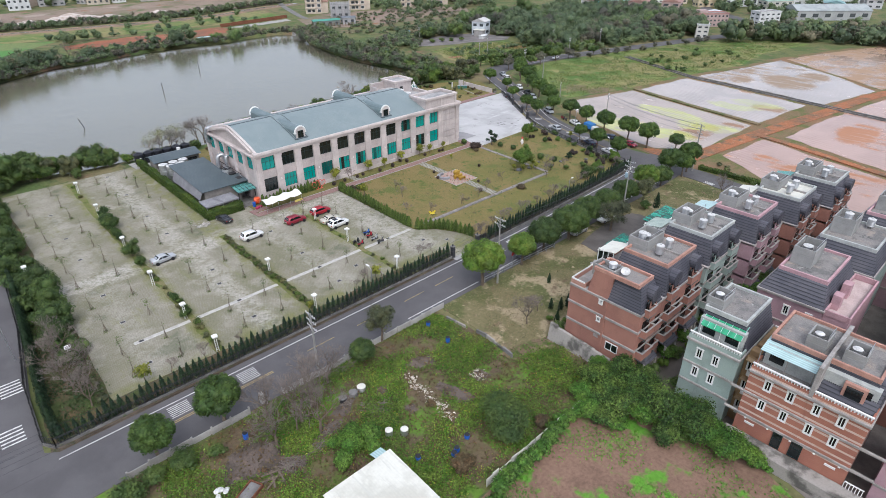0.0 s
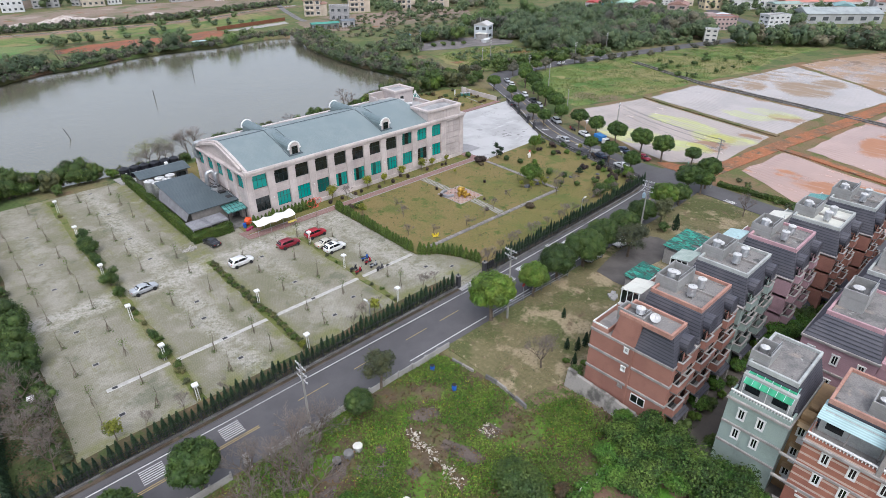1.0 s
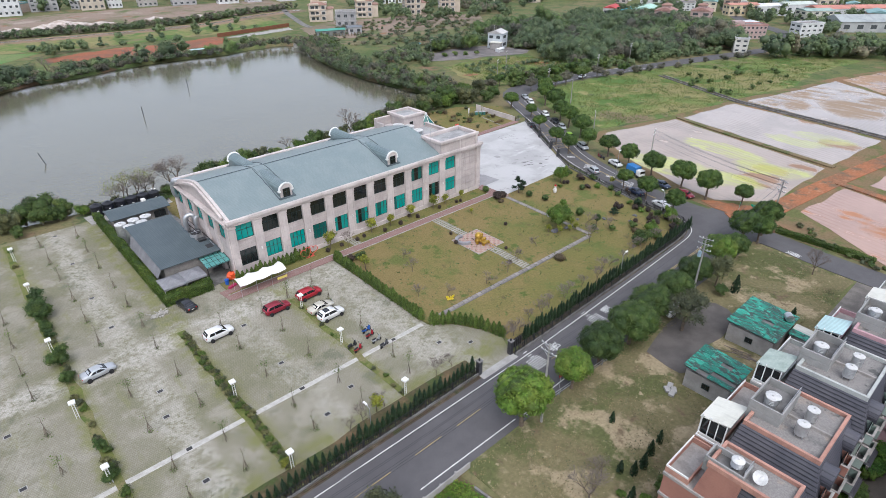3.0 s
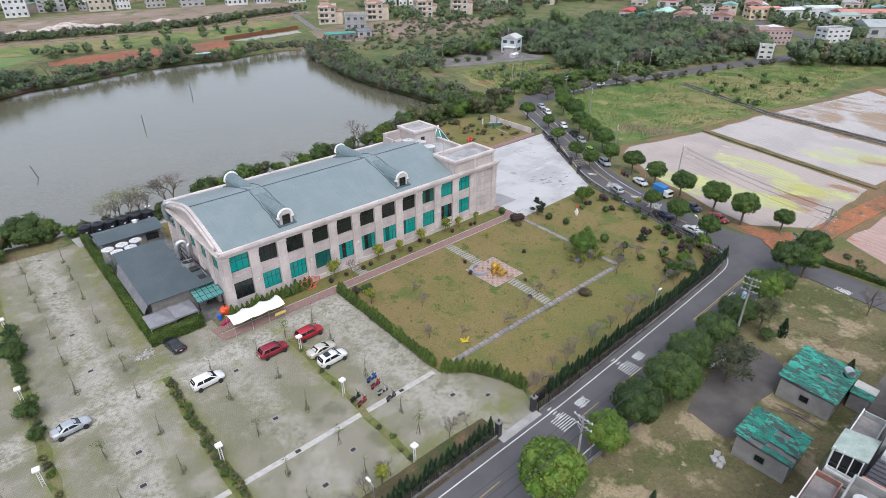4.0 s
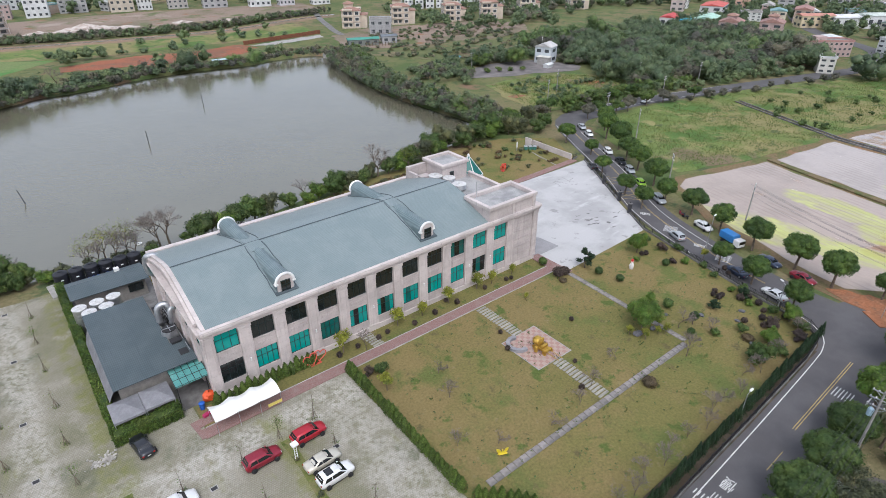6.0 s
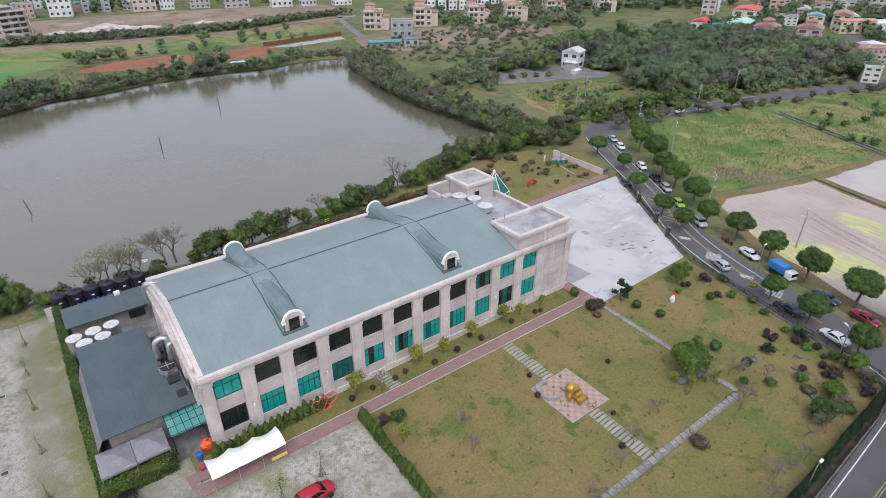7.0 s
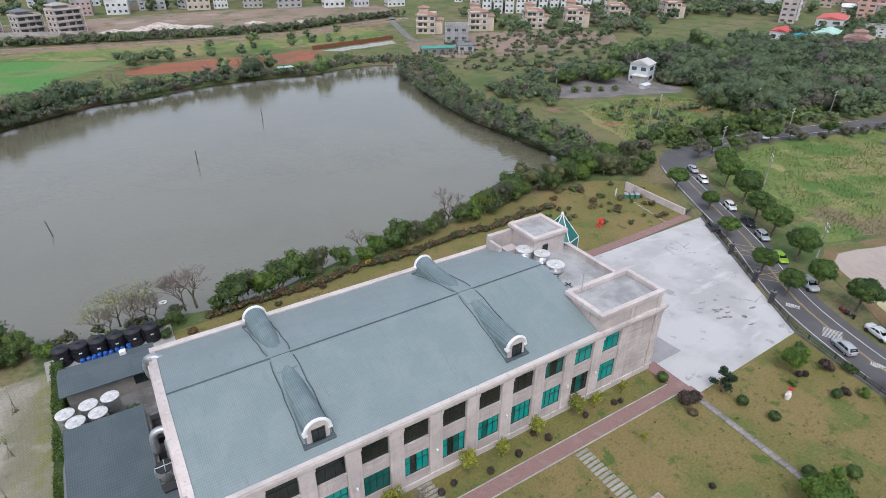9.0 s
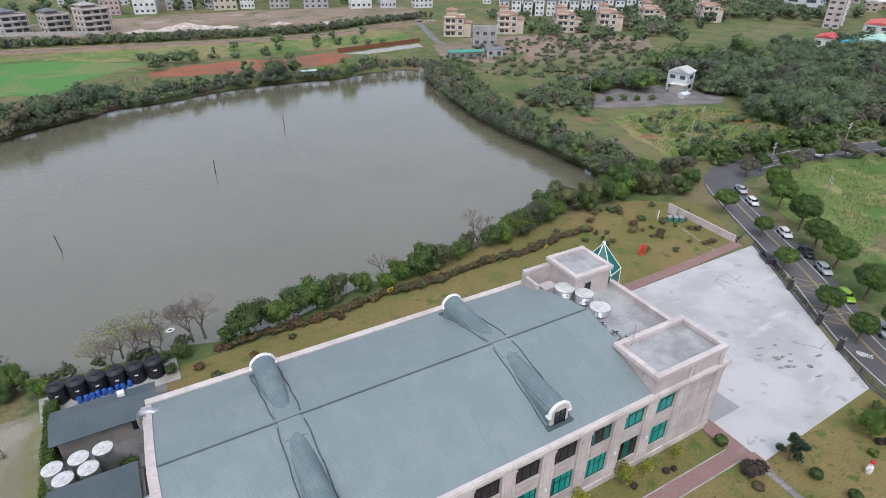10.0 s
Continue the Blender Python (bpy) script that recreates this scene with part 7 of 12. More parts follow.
# low planting in the strips between parking rows
low = [tree_proto("low_shrub", "low mixed shrub in a parking strip", "shrub", clump(s, 4, 0.55, 0.0, 0.8, 0.4, 0.9), 220, 0.14, lf, 0.2, 0, s, core=0.7) for s, lf in ((101, LEAF_OLIVE), (102, LEAF_STRIP), (103, LEAF_THUJA))]
spots = [(34.2 + rng.uniform(-0.35, 0.35), 66.5 + 0.62 * k, rng.uniform(0.55, 1.0)) for k in range(52)]
spots += [(19.4 + rng.uniform(-0.35, 0.35), y, rng.uniform(0.7, 1.1)) for y in (68, 69.5, 71, 73.5, 75, 79.5, 81, 82.5, 85.2, 88, 91.5, 93, 94.6, 99.4, 101, 105.5, 107, 109, 111, 114.5, 123, 138, 145)]
spots += [(50.7 + rng.uniform(-0.3, 0.3), y, rng.uniform(0.5, 0.8)) for y in (67, 68.8, 71, 73.2, 79, 83.5, 86.5, 92.5)]
plant_all(low, spots, "parking strip shrubs")
tallb = [tree_proto("dark_shrub", "tall dark green shrub in a parking strip", "shrub", clump(s, 6, 0.95, 0.3, 2.5, 0.6, 0.9), 620, 0.17, LEAF_DARK, 0.5, 0.05, s, core=0.7) for s in (105, 106)]
plant_all(tallb, [(20.0, 121.6, 1.15), (19.8, 119.8, 1.0), (19.7, 116.4, 0.85), (19.6, 113.6, 0.7), (19.5, 110.6, 0.65), (19.3, 83.2, 0.7)], "tall strip shrubs")
# low plants inside the hedge corner of the lawn and on the pond bank behind the hall
bankp = [tree_proto("bank_shrub", "low brownish shrub on the pond bank", "shrub", clump(s, 5, 0.9, 0.0, 0.9, 0.5, 0.8), 260, 0.17, lf, 0.2, 0, s) for s, lf in ((111, LEAF_RUST), (112, LEAF_RUST), (113, LEAF_OLIVE))]
plant_all(bankp, [(56 + 1.15 * k + rng.uniform(-0.3, 0.3), 151.2 + 0.05 * k + 0.5 * math.sin(k * 0.35) + rng.uniform(-0.3, 0.3), rng.uniform(0.8, 1.25)) for k in range(64)] + [(60.0, 147.5, 0.8), (66, 149.0, 0.7), (74, 150.2, 0.8), (80.5, 152.0, 0.8), (54.5, 145.5, 0.9), (52.0, 143.2, 1.0), (141.0, 146.5, 0.9), (145.2, 149.8, 0.9), (149.4, 148.2, 0.8), (138.4, 151.8, 1.0), (147.4, 145.0, 0.7), (52.8, 148.6, 0.9)], "bank shrubs")
plant_all([tree_proto("corner_shrub", "trimmed shrub by the black tanks", "shrub", clump(115, 5, 0.9, 0.0, 1.6, 0.6, 0.9), 420, 0.17, LEAF_MID, 0.4, 0.05, 115)], [(43.2, 134.6, 0.9), (42.6, 132.9, 0.8), (49.2, 149.6, 0.9), (48.6, 152.6, 0.8)], "annex shrubs")


# ---- weeds, tall grass and far woods ----
def scatter(name, poly, n, size, material, label, seed, height=0.25, per=4, holes=(), spreadr=0.3, bare=0.0, blades=False):
    """Low plants scattered over an area, as one cover."""
    r = np.random.default_rng(seed)
    a = np.array(poly)
    P = r.uniform(a.min(0), a.max(0), (n * 3, 2))
    keep = inside(P[:, 0], P[:, 1], poly) > 0
    for h in holes:
        keep &= inside(P[:, 0], P[:, 1], h) < 0
    if bare:
        w = np.sin(P[:, 0] * 0.5 + 2 * np.sin(P[:, 1] * 0.23)) + np.sin(P[:, 1] * 0.61 + 1.7 * np.sin(P[:, 0] * 0.31))
        keep &= w > bare - 1.5 + r.normal(size=len(w)) * 0.7
    P = P[keep][:n]
    P = np.repeat(P, per, 0) + r.normal(size=(len(P) * per, 2)) * spreadr
    k = len(P)
    Q = np.column_stack([P, r.uniform(0.15, 1.0, k) * height])
    if blades:
        a = r.uniform(0, 6.3, k)
        s = (size * r.uniform(0.6, 1.4, k))[:, None]
        w = np.stack([np.cos(a), np.sin(a), np.zeros(k)], 1) * s * 0.22
        Q[:, 2] = 0.0
        tip = Q + np.stack([r.normal(size=k) * 0.35, r.normal(size=k) * 0.35, np.ones(k)], 1) * s
        V, F = np.stack([Q - w, Q + w, tip + w * 0.5, tip - w * 0.5], 1).reshape(-1, 3), np.arange(4 * k).reshape(-1, 4)
    else:
        V, F = cards(Q, unit(r.normal(size=(k, 3)) * 0.7 + np.array([0, 0, 1.0])), size * r.uniform(0.5, 1.4, k), r)
    ob = new(name, mesh_np(name, V, F, material))
    return tagged(ob, label, "plants", kind="stuff")


PLOT = [(6, 52.2), (46.8, 52.6), (47.8, 43), (47, 37.8), (55.5, 34.6), (54, 30), (47.5, 27), (24, 27), (14, 30), (4, 44)]
scatter("weeds", [(47, 39.4), (57, 36.8), (55.8, 33.4), (54.2, 28.6), (48.4, 35)], 260, 0.14, LEAF_WEED, "weeds on the trodden soil", 19, 0.3, 5, bare=1.6)
BARE_SPOTS = [[(33.9, 45.6), (36.0, 45.6), (35.3, 34.8), (33.4, 34.8)], *PATCHES]
scatter("weeds", PLOT, 8600, 0.155, LEAF_WEED, "leafy green weeds over the vegetable plot", 21, 0.34, 4, BARE_SPOTS, bare=1.55)
scatter("weeds", [(-0.6, 65), (5.0, 66.4), (5.6, 84), (5.2, 110), (5.8, 149), (1.2, 149), (1.4, 110), (0.2, 90)], 3200, 0.16, LEAF_DARK, "dark ground cover on the verge", 18, 0.3, 5, bare=0.9)
scatter("weeds", PLOT, 8600, 0.15, LEAF_SPROUT2, "bright green weeds over the vegetable plot", 22, 0.3, 4, BARE_SPOTS, bare=1.5)
scatter("weeds", PLOT, 1600, 0.12, LEAF_YELLOW, "yellow-green flowering weeds on the plot", 20, 0.35, 4, BARE_SPOTS, bare=1.5)
scatter("weeds", PLOT, 3000, 0.17, LEAF_RUST, "withered brown weeds on the plot", 23, 0.3, 4)
scatter("dry_grass", [(48.6, 53), (118, 53.2), (123.5, 50), (123, 37), (99, 37), (98, 44), (78, 44), (78, 37), (58, 37), (49, 39)], 2200, 0.1, LEAF_DRY, "dry straw-coloured grass tufts on the vacant lot", 24, 0.14, 4, [[(78.5, 51), (99.5, 51), (99.5, 44.5), (78.5, 44.5)]], bare=0.6)
scatter("grass", [(48.6, 53), (118, 53.2), (123.5, 50), (123, 37), (99, 37), (98, 44), (78, 44), (78, 37), (58, 37), (49, 39)], 900, 0.1, LEAF_OLIVE, "green grass tufts on the vacant lot", 25, 0.12, 4, [[(78.5, 51), (99.5, 51), (99.5, 44.5), (78.5, 44.5)]], bare=1.1)
scatter("tall_grass", [(165, 114), (190, 107), (226, 102), (260, 96), (288, 99), (325, 95), (325, 116), (262, 141), (236, 146.5), (208, 152), (187, 153), (178.5, 149), (170, 135)], 7000, 0.3, LEAF_GRASS, "tall meadow grass", 26, 0.3, 4, spreadr=0.9, bare=0.6, blades=True)
scatter("tall_grass", [(178, 174), (194, 172), (226, 172), (236, 182), (230, 203), (214, 209), (190, 210)], 2000, 0.36, LEAF_GRASS, "tall meadow grass beyond the pond", 27, 0.5, 4, spreadr=0.8, bare=0.4, blades=True)
scatter("weeds", [(30, 25), (45, 25.4), (52, 18), (54, 10), (50, 0), (40, -5), (20, 10)], 1300, 0.15, LEAF_SPROUT, "bright sprouting weeds on bare soil", 28, 0.12, 8, spreadr=0.45, bare=2.1)
scatter("lawn_tufts", [(64, 101), (104, 101), (127, 100), (126, 88), (123.5, 76), (122, 67), (71, 66.5), (69, 70), (64.5, 76)], 600, 0.12, LEAF_MID, "scattered small seedlings on the lawn", 29, 0.4, 6, spreadr=0.1)


def woods(name, spots, material, label, seed, n=70, size=0.95):
    """Many crowns close together: ragged heaps of leaf clumps round a dim core. material may be several, dealt out among the crowns."""
    if isinstance(material, tuple):
        deal = random.Random(seed)
        share = [[] for _ in material]
        for p in spots:
            share[deal.randrange(len(material))].append(p)
        for k, (m, part_of) in enumerate(zip(material, share)):
            if part_of:
                woods(name, part_of, m, label, seed + 1000 * k, n, size)
        return
    r = np.random.default_rng(seed)
    Vs, Fs, k = [], [], 0
    mean = sum(s[2] for s in spots) / len(spots)
    near = n >= 400
    for x, y, rad, h in spots:
        R = np.array([rad * r.uniform(0.85, 1.2), rad * r.uniform(0.85, 1.2), h * 0.46 * r.uniform(0.85, 1.15)])
        c = np.array([x, y, h * r.uniform(0.46, 0.56)])
        lumps = 12 if near else 6 if n > 85 else 4
        D = unit(r.normal(size=(lumps, 3)) * np.array([1, 1, 0.7]) + np.array([0, 0, 0.3]))
        L = c + D * R * r.uniform(0.4, 0.82, (lumps, 1))
        q = (r.uniform(0.26, 0.52, lumps) if near else r.uniform(0.36, 0.62, lumps)) * min(rad, h * 0.75)
        L[:, 2] = np.maximum(L[:, 2], q * 0.6)
        cores = [(c - np.array([0, 0, h * 0.06]), R * 0.55)] if near else [(b, np.array([1.0, 1.0, 0.8]) * w * 0.62) for b, w in zip(L, q)] + [(c - np.array([0, 0, h * 0.12]), R * 0.5)]
        for b, w in cores:
            v, f = ball(b, w, *((8, 5) if near else (6, 3)), r, 0.25)
            Vs.append(v)
            Fs.append(f + k)
            k += len(v)
        m = int(n * 1.55 * min(2.2, (rad / mean) ** 1.6))
        pick = r.choice(lumps, m, p=q ** 2 / (q ** 2).sum())
        E = unit(r.normal(size=(m, 3)))
        P = L[pick] + E * q[pick, None] * np.array([1.0, 1.0, 0.75]) * r.uniform(0.45 if near else 0.7, 1.2, (m, 1))
        skin = r.uniform(size=m) < (0.4 if near else 0.08)
        E[skin, 2] = np.where(E[skin, 2] < -0.5, -E[skin, 2], E[skin, 2])
        P[skin] = c + E[skin] * R * r.uniform(0.5, 0.86, (skin.sum(), 1))
        P[:, 2] = np.maximum(P[:, 2], 0.05)
        v, f = cards(P, unit(E + D[pick] * 0.4 + r.normal(size=E.shape) * 0.4 + np.array([0, 0, 0.85])), size * 0.72 * r.uniform(0.45, 1.4, m), r)
        Vs.append(v)
        Fs.append(f + k)
        k += len(v)
    ob = new(name, mesh_np(name, np.concatenate(Vs), np.concatenate(Fs), material))
    return tagged(ob, label, "woods", kind="stuff")


def along(pts, step, width, rad, h, seed):
    """Tree spots beside a plan line: a band of a given width to its left."""
    r = random.Random(seed)
    out = []
    for p in smooth_line(pts, step):
        for _ in range(max(1, int(width / (rad * 1.3)))):
            out.append((p[0] + r.uniform(-0.5, 0.5) * width, p[1] + r.uniform(-0.5, 0.5) * width, rad * r.uniform(0.7, 1.25), h * r.uniform(0.7, 1.2)))
    return out


def filled(poly, n, rad, h, seed):
    r = np.random.default_rng(seed)
    a = np.array(poly)
    P = r.uniform(a.min(0), a.max(0), (n * 4, 2))
    P = P[inside(P[:, 0], P[:, 1], poly) > 0][:n]
    return [(x, y, rad * r.uniform(0.65, 1.3), h * r.uniform(0.7, 1.25)) for x, y in P]


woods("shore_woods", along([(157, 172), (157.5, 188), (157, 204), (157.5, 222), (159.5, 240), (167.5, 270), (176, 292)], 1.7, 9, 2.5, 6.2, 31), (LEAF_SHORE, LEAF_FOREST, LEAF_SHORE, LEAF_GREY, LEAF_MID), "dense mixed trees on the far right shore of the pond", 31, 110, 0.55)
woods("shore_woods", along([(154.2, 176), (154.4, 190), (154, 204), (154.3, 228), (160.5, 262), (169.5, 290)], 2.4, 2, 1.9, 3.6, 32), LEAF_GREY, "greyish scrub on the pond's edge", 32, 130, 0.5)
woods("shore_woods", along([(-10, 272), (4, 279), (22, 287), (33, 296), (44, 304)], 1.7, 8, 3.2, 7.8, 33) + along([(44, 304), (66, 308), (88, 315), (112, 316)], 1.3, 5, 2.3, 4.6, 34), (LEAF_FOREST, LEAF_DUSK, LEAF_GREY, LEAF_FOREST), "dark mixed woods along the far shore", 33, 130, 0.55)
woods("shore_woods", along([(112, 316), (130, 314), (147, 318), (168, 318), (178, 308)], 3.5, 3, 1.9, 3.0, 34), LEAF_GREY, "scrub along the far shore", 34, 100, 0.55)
woods("shore_woods", [(117, 320, 4.6, 8.5), (149, 320, 3.6, 6.0), (155, 321, 3, 5), (111, 319, 3.4, 6.5), (70, 362, 4.5, 6.5), (77, 364, 4, 6), (84, 362, 3.0, 5.5), (128, 388, 3.6, 7), (148, 384, 3.8, 7), (106, 386, 3, 5), (68, 352, 3, 6), (178, 395, 3, 6), (160, 392, 2.5, 5), (40, 312, 4, 8), (100, 328, 3, 7)], LEAF_FOREST, "lone trees in the fields beyond the pond", 35, 110, 0.7)
FOREST = [(243, 164), (268, 158), (300, 148), (320, 141), (346, 158), (372, 188), (360, 214), (335, 235), (292, 252), (262, 262), (249, 240), (248, 212), (233, 201), (225, 182), (233, 173)]
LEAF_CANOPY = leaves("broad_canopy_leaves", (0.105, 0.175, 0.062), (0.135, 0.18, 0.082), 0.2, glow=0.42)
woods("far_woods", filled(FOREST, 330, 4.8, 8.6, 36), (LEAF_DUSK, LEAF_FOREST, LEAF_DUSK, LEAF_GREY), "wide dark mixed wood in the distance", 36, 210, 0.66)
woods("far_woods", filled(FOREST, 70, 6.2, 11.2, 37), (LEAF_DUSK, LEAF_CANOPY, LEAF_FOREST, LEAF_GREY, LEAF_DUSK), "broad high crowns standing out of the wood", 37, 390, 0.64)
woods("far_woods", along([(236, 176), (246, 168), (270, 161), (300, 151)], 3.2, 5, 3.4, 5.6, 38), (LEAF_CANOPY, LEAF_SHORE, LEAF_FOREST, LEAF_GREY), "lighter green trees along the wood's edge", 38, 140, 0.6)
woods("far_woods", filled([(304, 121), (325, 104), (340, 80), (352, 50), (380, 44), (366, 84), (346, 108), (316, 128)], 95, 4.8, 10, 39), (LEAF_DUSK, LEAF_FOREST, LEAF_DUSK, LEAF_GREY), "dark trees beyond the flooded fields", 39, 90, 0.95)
woods("far_scrub", filled([(176, 296), (206, 262), (232, 240), (262, 262), (300, 300), (296, 330), (250, 346), (210, 336), (184, 322)], 300, 1.9, 1.6, 40), (LEAF_SHORE, LEAF_GREY, LEAF_FOREST, LEAF_OLIVE), "low mixed scrub beyond the pond", 40, 40, 0.55)
woods("far_scrub", filled([(246, 206), (258, 206), (254, 238), (240, 246), (205, 246), (180, 252), (172, 232), (182, 216), (190, 222), (198, 240), (238, 238)], 130, 2.4, 4.2, 41), (LEAF_FOREST, LEAF_GREY, LEAF_SHORE), "shrubs round the gravel yard", 41, 80, 0.6)
woods("far_scrub", filled([(182, 166), (240, 160), (262, 166), (250, 176), (226, 172), (190, 172)], 60, 2.3, 4.0, 42), LEAF_MID, "bushes along the road bend", 42, 90, 0.6)
woods("far_scrub", along([(224, 164), (238, 160), (270, 152), (300, 144)], 6, 2, 2.4, 4.6, 43), LEAF_FOREST, "row of clipped roadside trees in the distance", 43, 110, 0.55)
woods("far_scrub", along([(222, 151), (238, 147), (268, 139), (300, 130)], 7, 2, 2.0, 3.6, 44), LEAF_GREY, "row of small roadside trees in the distance", 44, 100, 0.5)
woods("far_scrub", along(offset(CANAL_LINE, 14), 2.0, 7, 2.4, 4.6, 45), (LEAF_FOREST, LEAF_GREY, LEAF_SHORE), "tangled scrub along the canal", 45, 60, 0.75)
woods("far_scrub", filled([(-60, 540), (120, 560), (260, 540), (300, 600), (100, 640), (-60, 620)], 90, 5, 9, 46), LEAF_FOREST, "tree belt before the distant town", 46, 50, 1.4)
woods("far_scrub", filled([(310, 300), (372, 340), (420, 330), (520, 300), (560, 380), (470, 470), (400, 430), (360, 420)], 330, 4.6, 7.5, 47), (LEAF_FOREST, LEAF_DUSK, LEAF_GREY, LEAF_SHORE), "trees among the distant houses", 47, 45, 1.2)
woods("far_scrub", filled([(380, 130), (470, 110), (560, 140), (600, 260), (520, 290), (470, 230), (420, 180)], 150, 4.2, 7.5, 48), LEAF_FOREST, "trees among the distant town", 48, 50, 1.3)
woods("field_bushes", filled([(225, 104), (260, 97), (288, 101), (262, 138), (236, 144)], 26, 1.3, 2.0, 49), LEAF_MID, "scattered bushes in the meadow", 49, 60, 0.5)
woods("field_bushes", along([(138, 50.5), (134.6, 45), (132.2, 39), (130.6, 32), (129.6, 22)], 1.1, 1.6, 0.8, 0.9, 65), (LEAF_MID, LEAF_OLIVE), "rank growth on the bank between lane and field", 65, 80, 0.26)
woods("field_bushes", filled([(182, 176), (226, 174), (230, 202), (192, 208)], 60, 1.2, 1.8, 50), LEAF_FOREST, "rows of bushes in the meadow beyond the pond", 50, 50, 0.45)
# overgrown corner beside the houses
woods("thicket", [(50.6, 24.6, 2.4, 4.6), (53.2, 22.4, 2.4, 5.2), (51.4, 18.8, 2.8, 5.4), (51.8, 14.2, 2.4, 4.2), (49.6, 16.6, 1.9, 3.0), (46.6, 22.8, 1.6, 2.6), (50.0, 21.6, 2.2, 4.2), (54.0, 25.4, 2.0, 4.6), (48.6, 24.8, 1.8, 3.0), (53.6, 15.2, 2.2, 4.4), (50.8, 26.9, 2.0, 4.2), (48.4, 22.6, 2.0, 3.4)], LEAF_THICK, "dense glossy trees beside the terraced houses", 51, 2500, 0.22)
woods("thicket", [(52.4, 13.4, 2.3, 4.0), (52.0, 10.8, 2.2, 3.8), (53.2, 16.6, 2.0, 4.2), (53.0, 8.6, 1.5, 2.4), (54.3, 6.4, 0.6, 0.9), (54.6, 4.6, 0.7, 0.9), (53.6, 7.0, 0.7, 0.8), (48.0, 26.8, 1.6, 2.8), (46.4, 24.4, 1.6, 2.6), (49.6, 19.6, 1.8, 3.2), (47.0, 21.4, 1.3, 2.0), (53.4, 28.2, 1.5, 3.0)], LEAF_BUSH, "bright green bushes at the houses' foot", 52, 1900, 0.2)
woods("thicket", [(37.4, 30.4, 2.9, 5.0), (36.4, 28.8, 2.0, 3.6)], LEAF_DARK, "rounded dark olive-green tree on the plot", 53, 2600, 0.25)
woods("thicket", [(22.6, 40.2, 1.7, 2.6), (25.0, 39.8, 1.5, 2.2), (20.8, 38.8, 1.3, 1.9), (23.8, 41.6, 1.1, 1.6), (24.4, 38.2, 1.1, 1.5), (21.4, 41.6, 0.9, 1.3)], LEAF_BUSH, "bright green bushes on the plot", 54, 1100, 0.2)
woods("thicket", [(2.2, 49.6, 1.8, 2.8), (5.0, 50.8, 1.4, 2.2), (8.0, 50.6, 1.5, 2.0), (-1.0, 48.6, 1.8, 3.0), (11.4, 49.8, 1.0, 1.4)], LEAF_DARK, "dark bushes by the plot's wall", 55, 900, 0.27)
woods("thicket", [(30.5 + 1.5 * k, 24.8 + 0.1 * k + 0.3 * math.sin(k), 1.15, 1.7) for k in range(11)] + [(29.0, 23.6, 1.2, 1.6)], LEAF_BUSH, "creeper-covered bank below the white fence", 56, 420, 0.26)
woods("thicket", [(40.8, 27.6, 0.9, 1.7), (33.6, 38.8, 0.6, 0.9), (30.0, 29.6, 1.2, 1.8)], LEAF_RUST, "rust-coloured bush on the plot", 57, 700, 0.22)
woods("thicket", [(85.2, 20.9, 1.6, 3.8), (82.6, 22.2, 1.8, 3.8), (87.4, 20.6, 1.4, 3.2), (80.4, 23.0, 1.3, 2.6), (62.6, 23.6, 1.1, 2.0), (67.8, 23.6, 1.0, 1.8), (73.4, 23.4, 1.0, 2.0)], LEAF_BUSH, "bright green bushes in the lane between the houses", 59, 1400, 0.22)
woods("thicket", [(102.6, 49.9, 1.0, 2.6), (99.4, 37.8, 0.9, 2.2), (89.6, 22.4, 2.4, 3.4), (84.4, 21.6, 1.6, 2.2), (92.6, 21.4, 1.4, 2.4)], LEAF_MID, "bushy green shrubs between the houses", 58, 900, 0.25)

woods("verge_scrub", along([(3.6, 78), (3.6, 84), (3.2, 95), (2.4, 112), (2.6, 130), (3.2, 149)], 1.4, 3.8, 1.4, 2.4, 61), LEAF_DARK, "dark overgrown bushes along the car park's edge", 61, 120, 0.3)
woods("verge_scrub", along([(4.2, 68), (5.0, 84), (5.2, 100), (5.2, 120), (5.4, 148)], 3.4, 1.2, 0.8, 1.0, 62), LEAF_OLIVE, "low weeds along the car park's edge", 62, 110, 0.24)
woods("fence_weeds", along([(-1, 63.35), (30, 63.3), (60, 63.4)], 1.2, 0.5, 0.5, 0.55, 63), LEAF_OLIVE, "weeds along the foot of the roadside fence", 63, 45, 0.17)
# leafless trees along the shores and within the woods
shore_bare = [bare_tree(s, 6.5, 1.15, 0.14, 5) for s in (15, 18)]
plant_all(shore_bare, [(155.5, 182, 1.2), (156, 196, 1.1), (155, 212, 1.3), (157, 232, 1.2), (162, 255, 1.3), (118, 162, 1.0), (84.5, 157.5, 0.9), (58, 310, 1.4), (92, 317, 1.3), (130, 163, 0.9), (262, 176, 1.8), (275, 180, 1.7), (290, 170, 1.8), (268, 200, 1.9)], "bare trees")

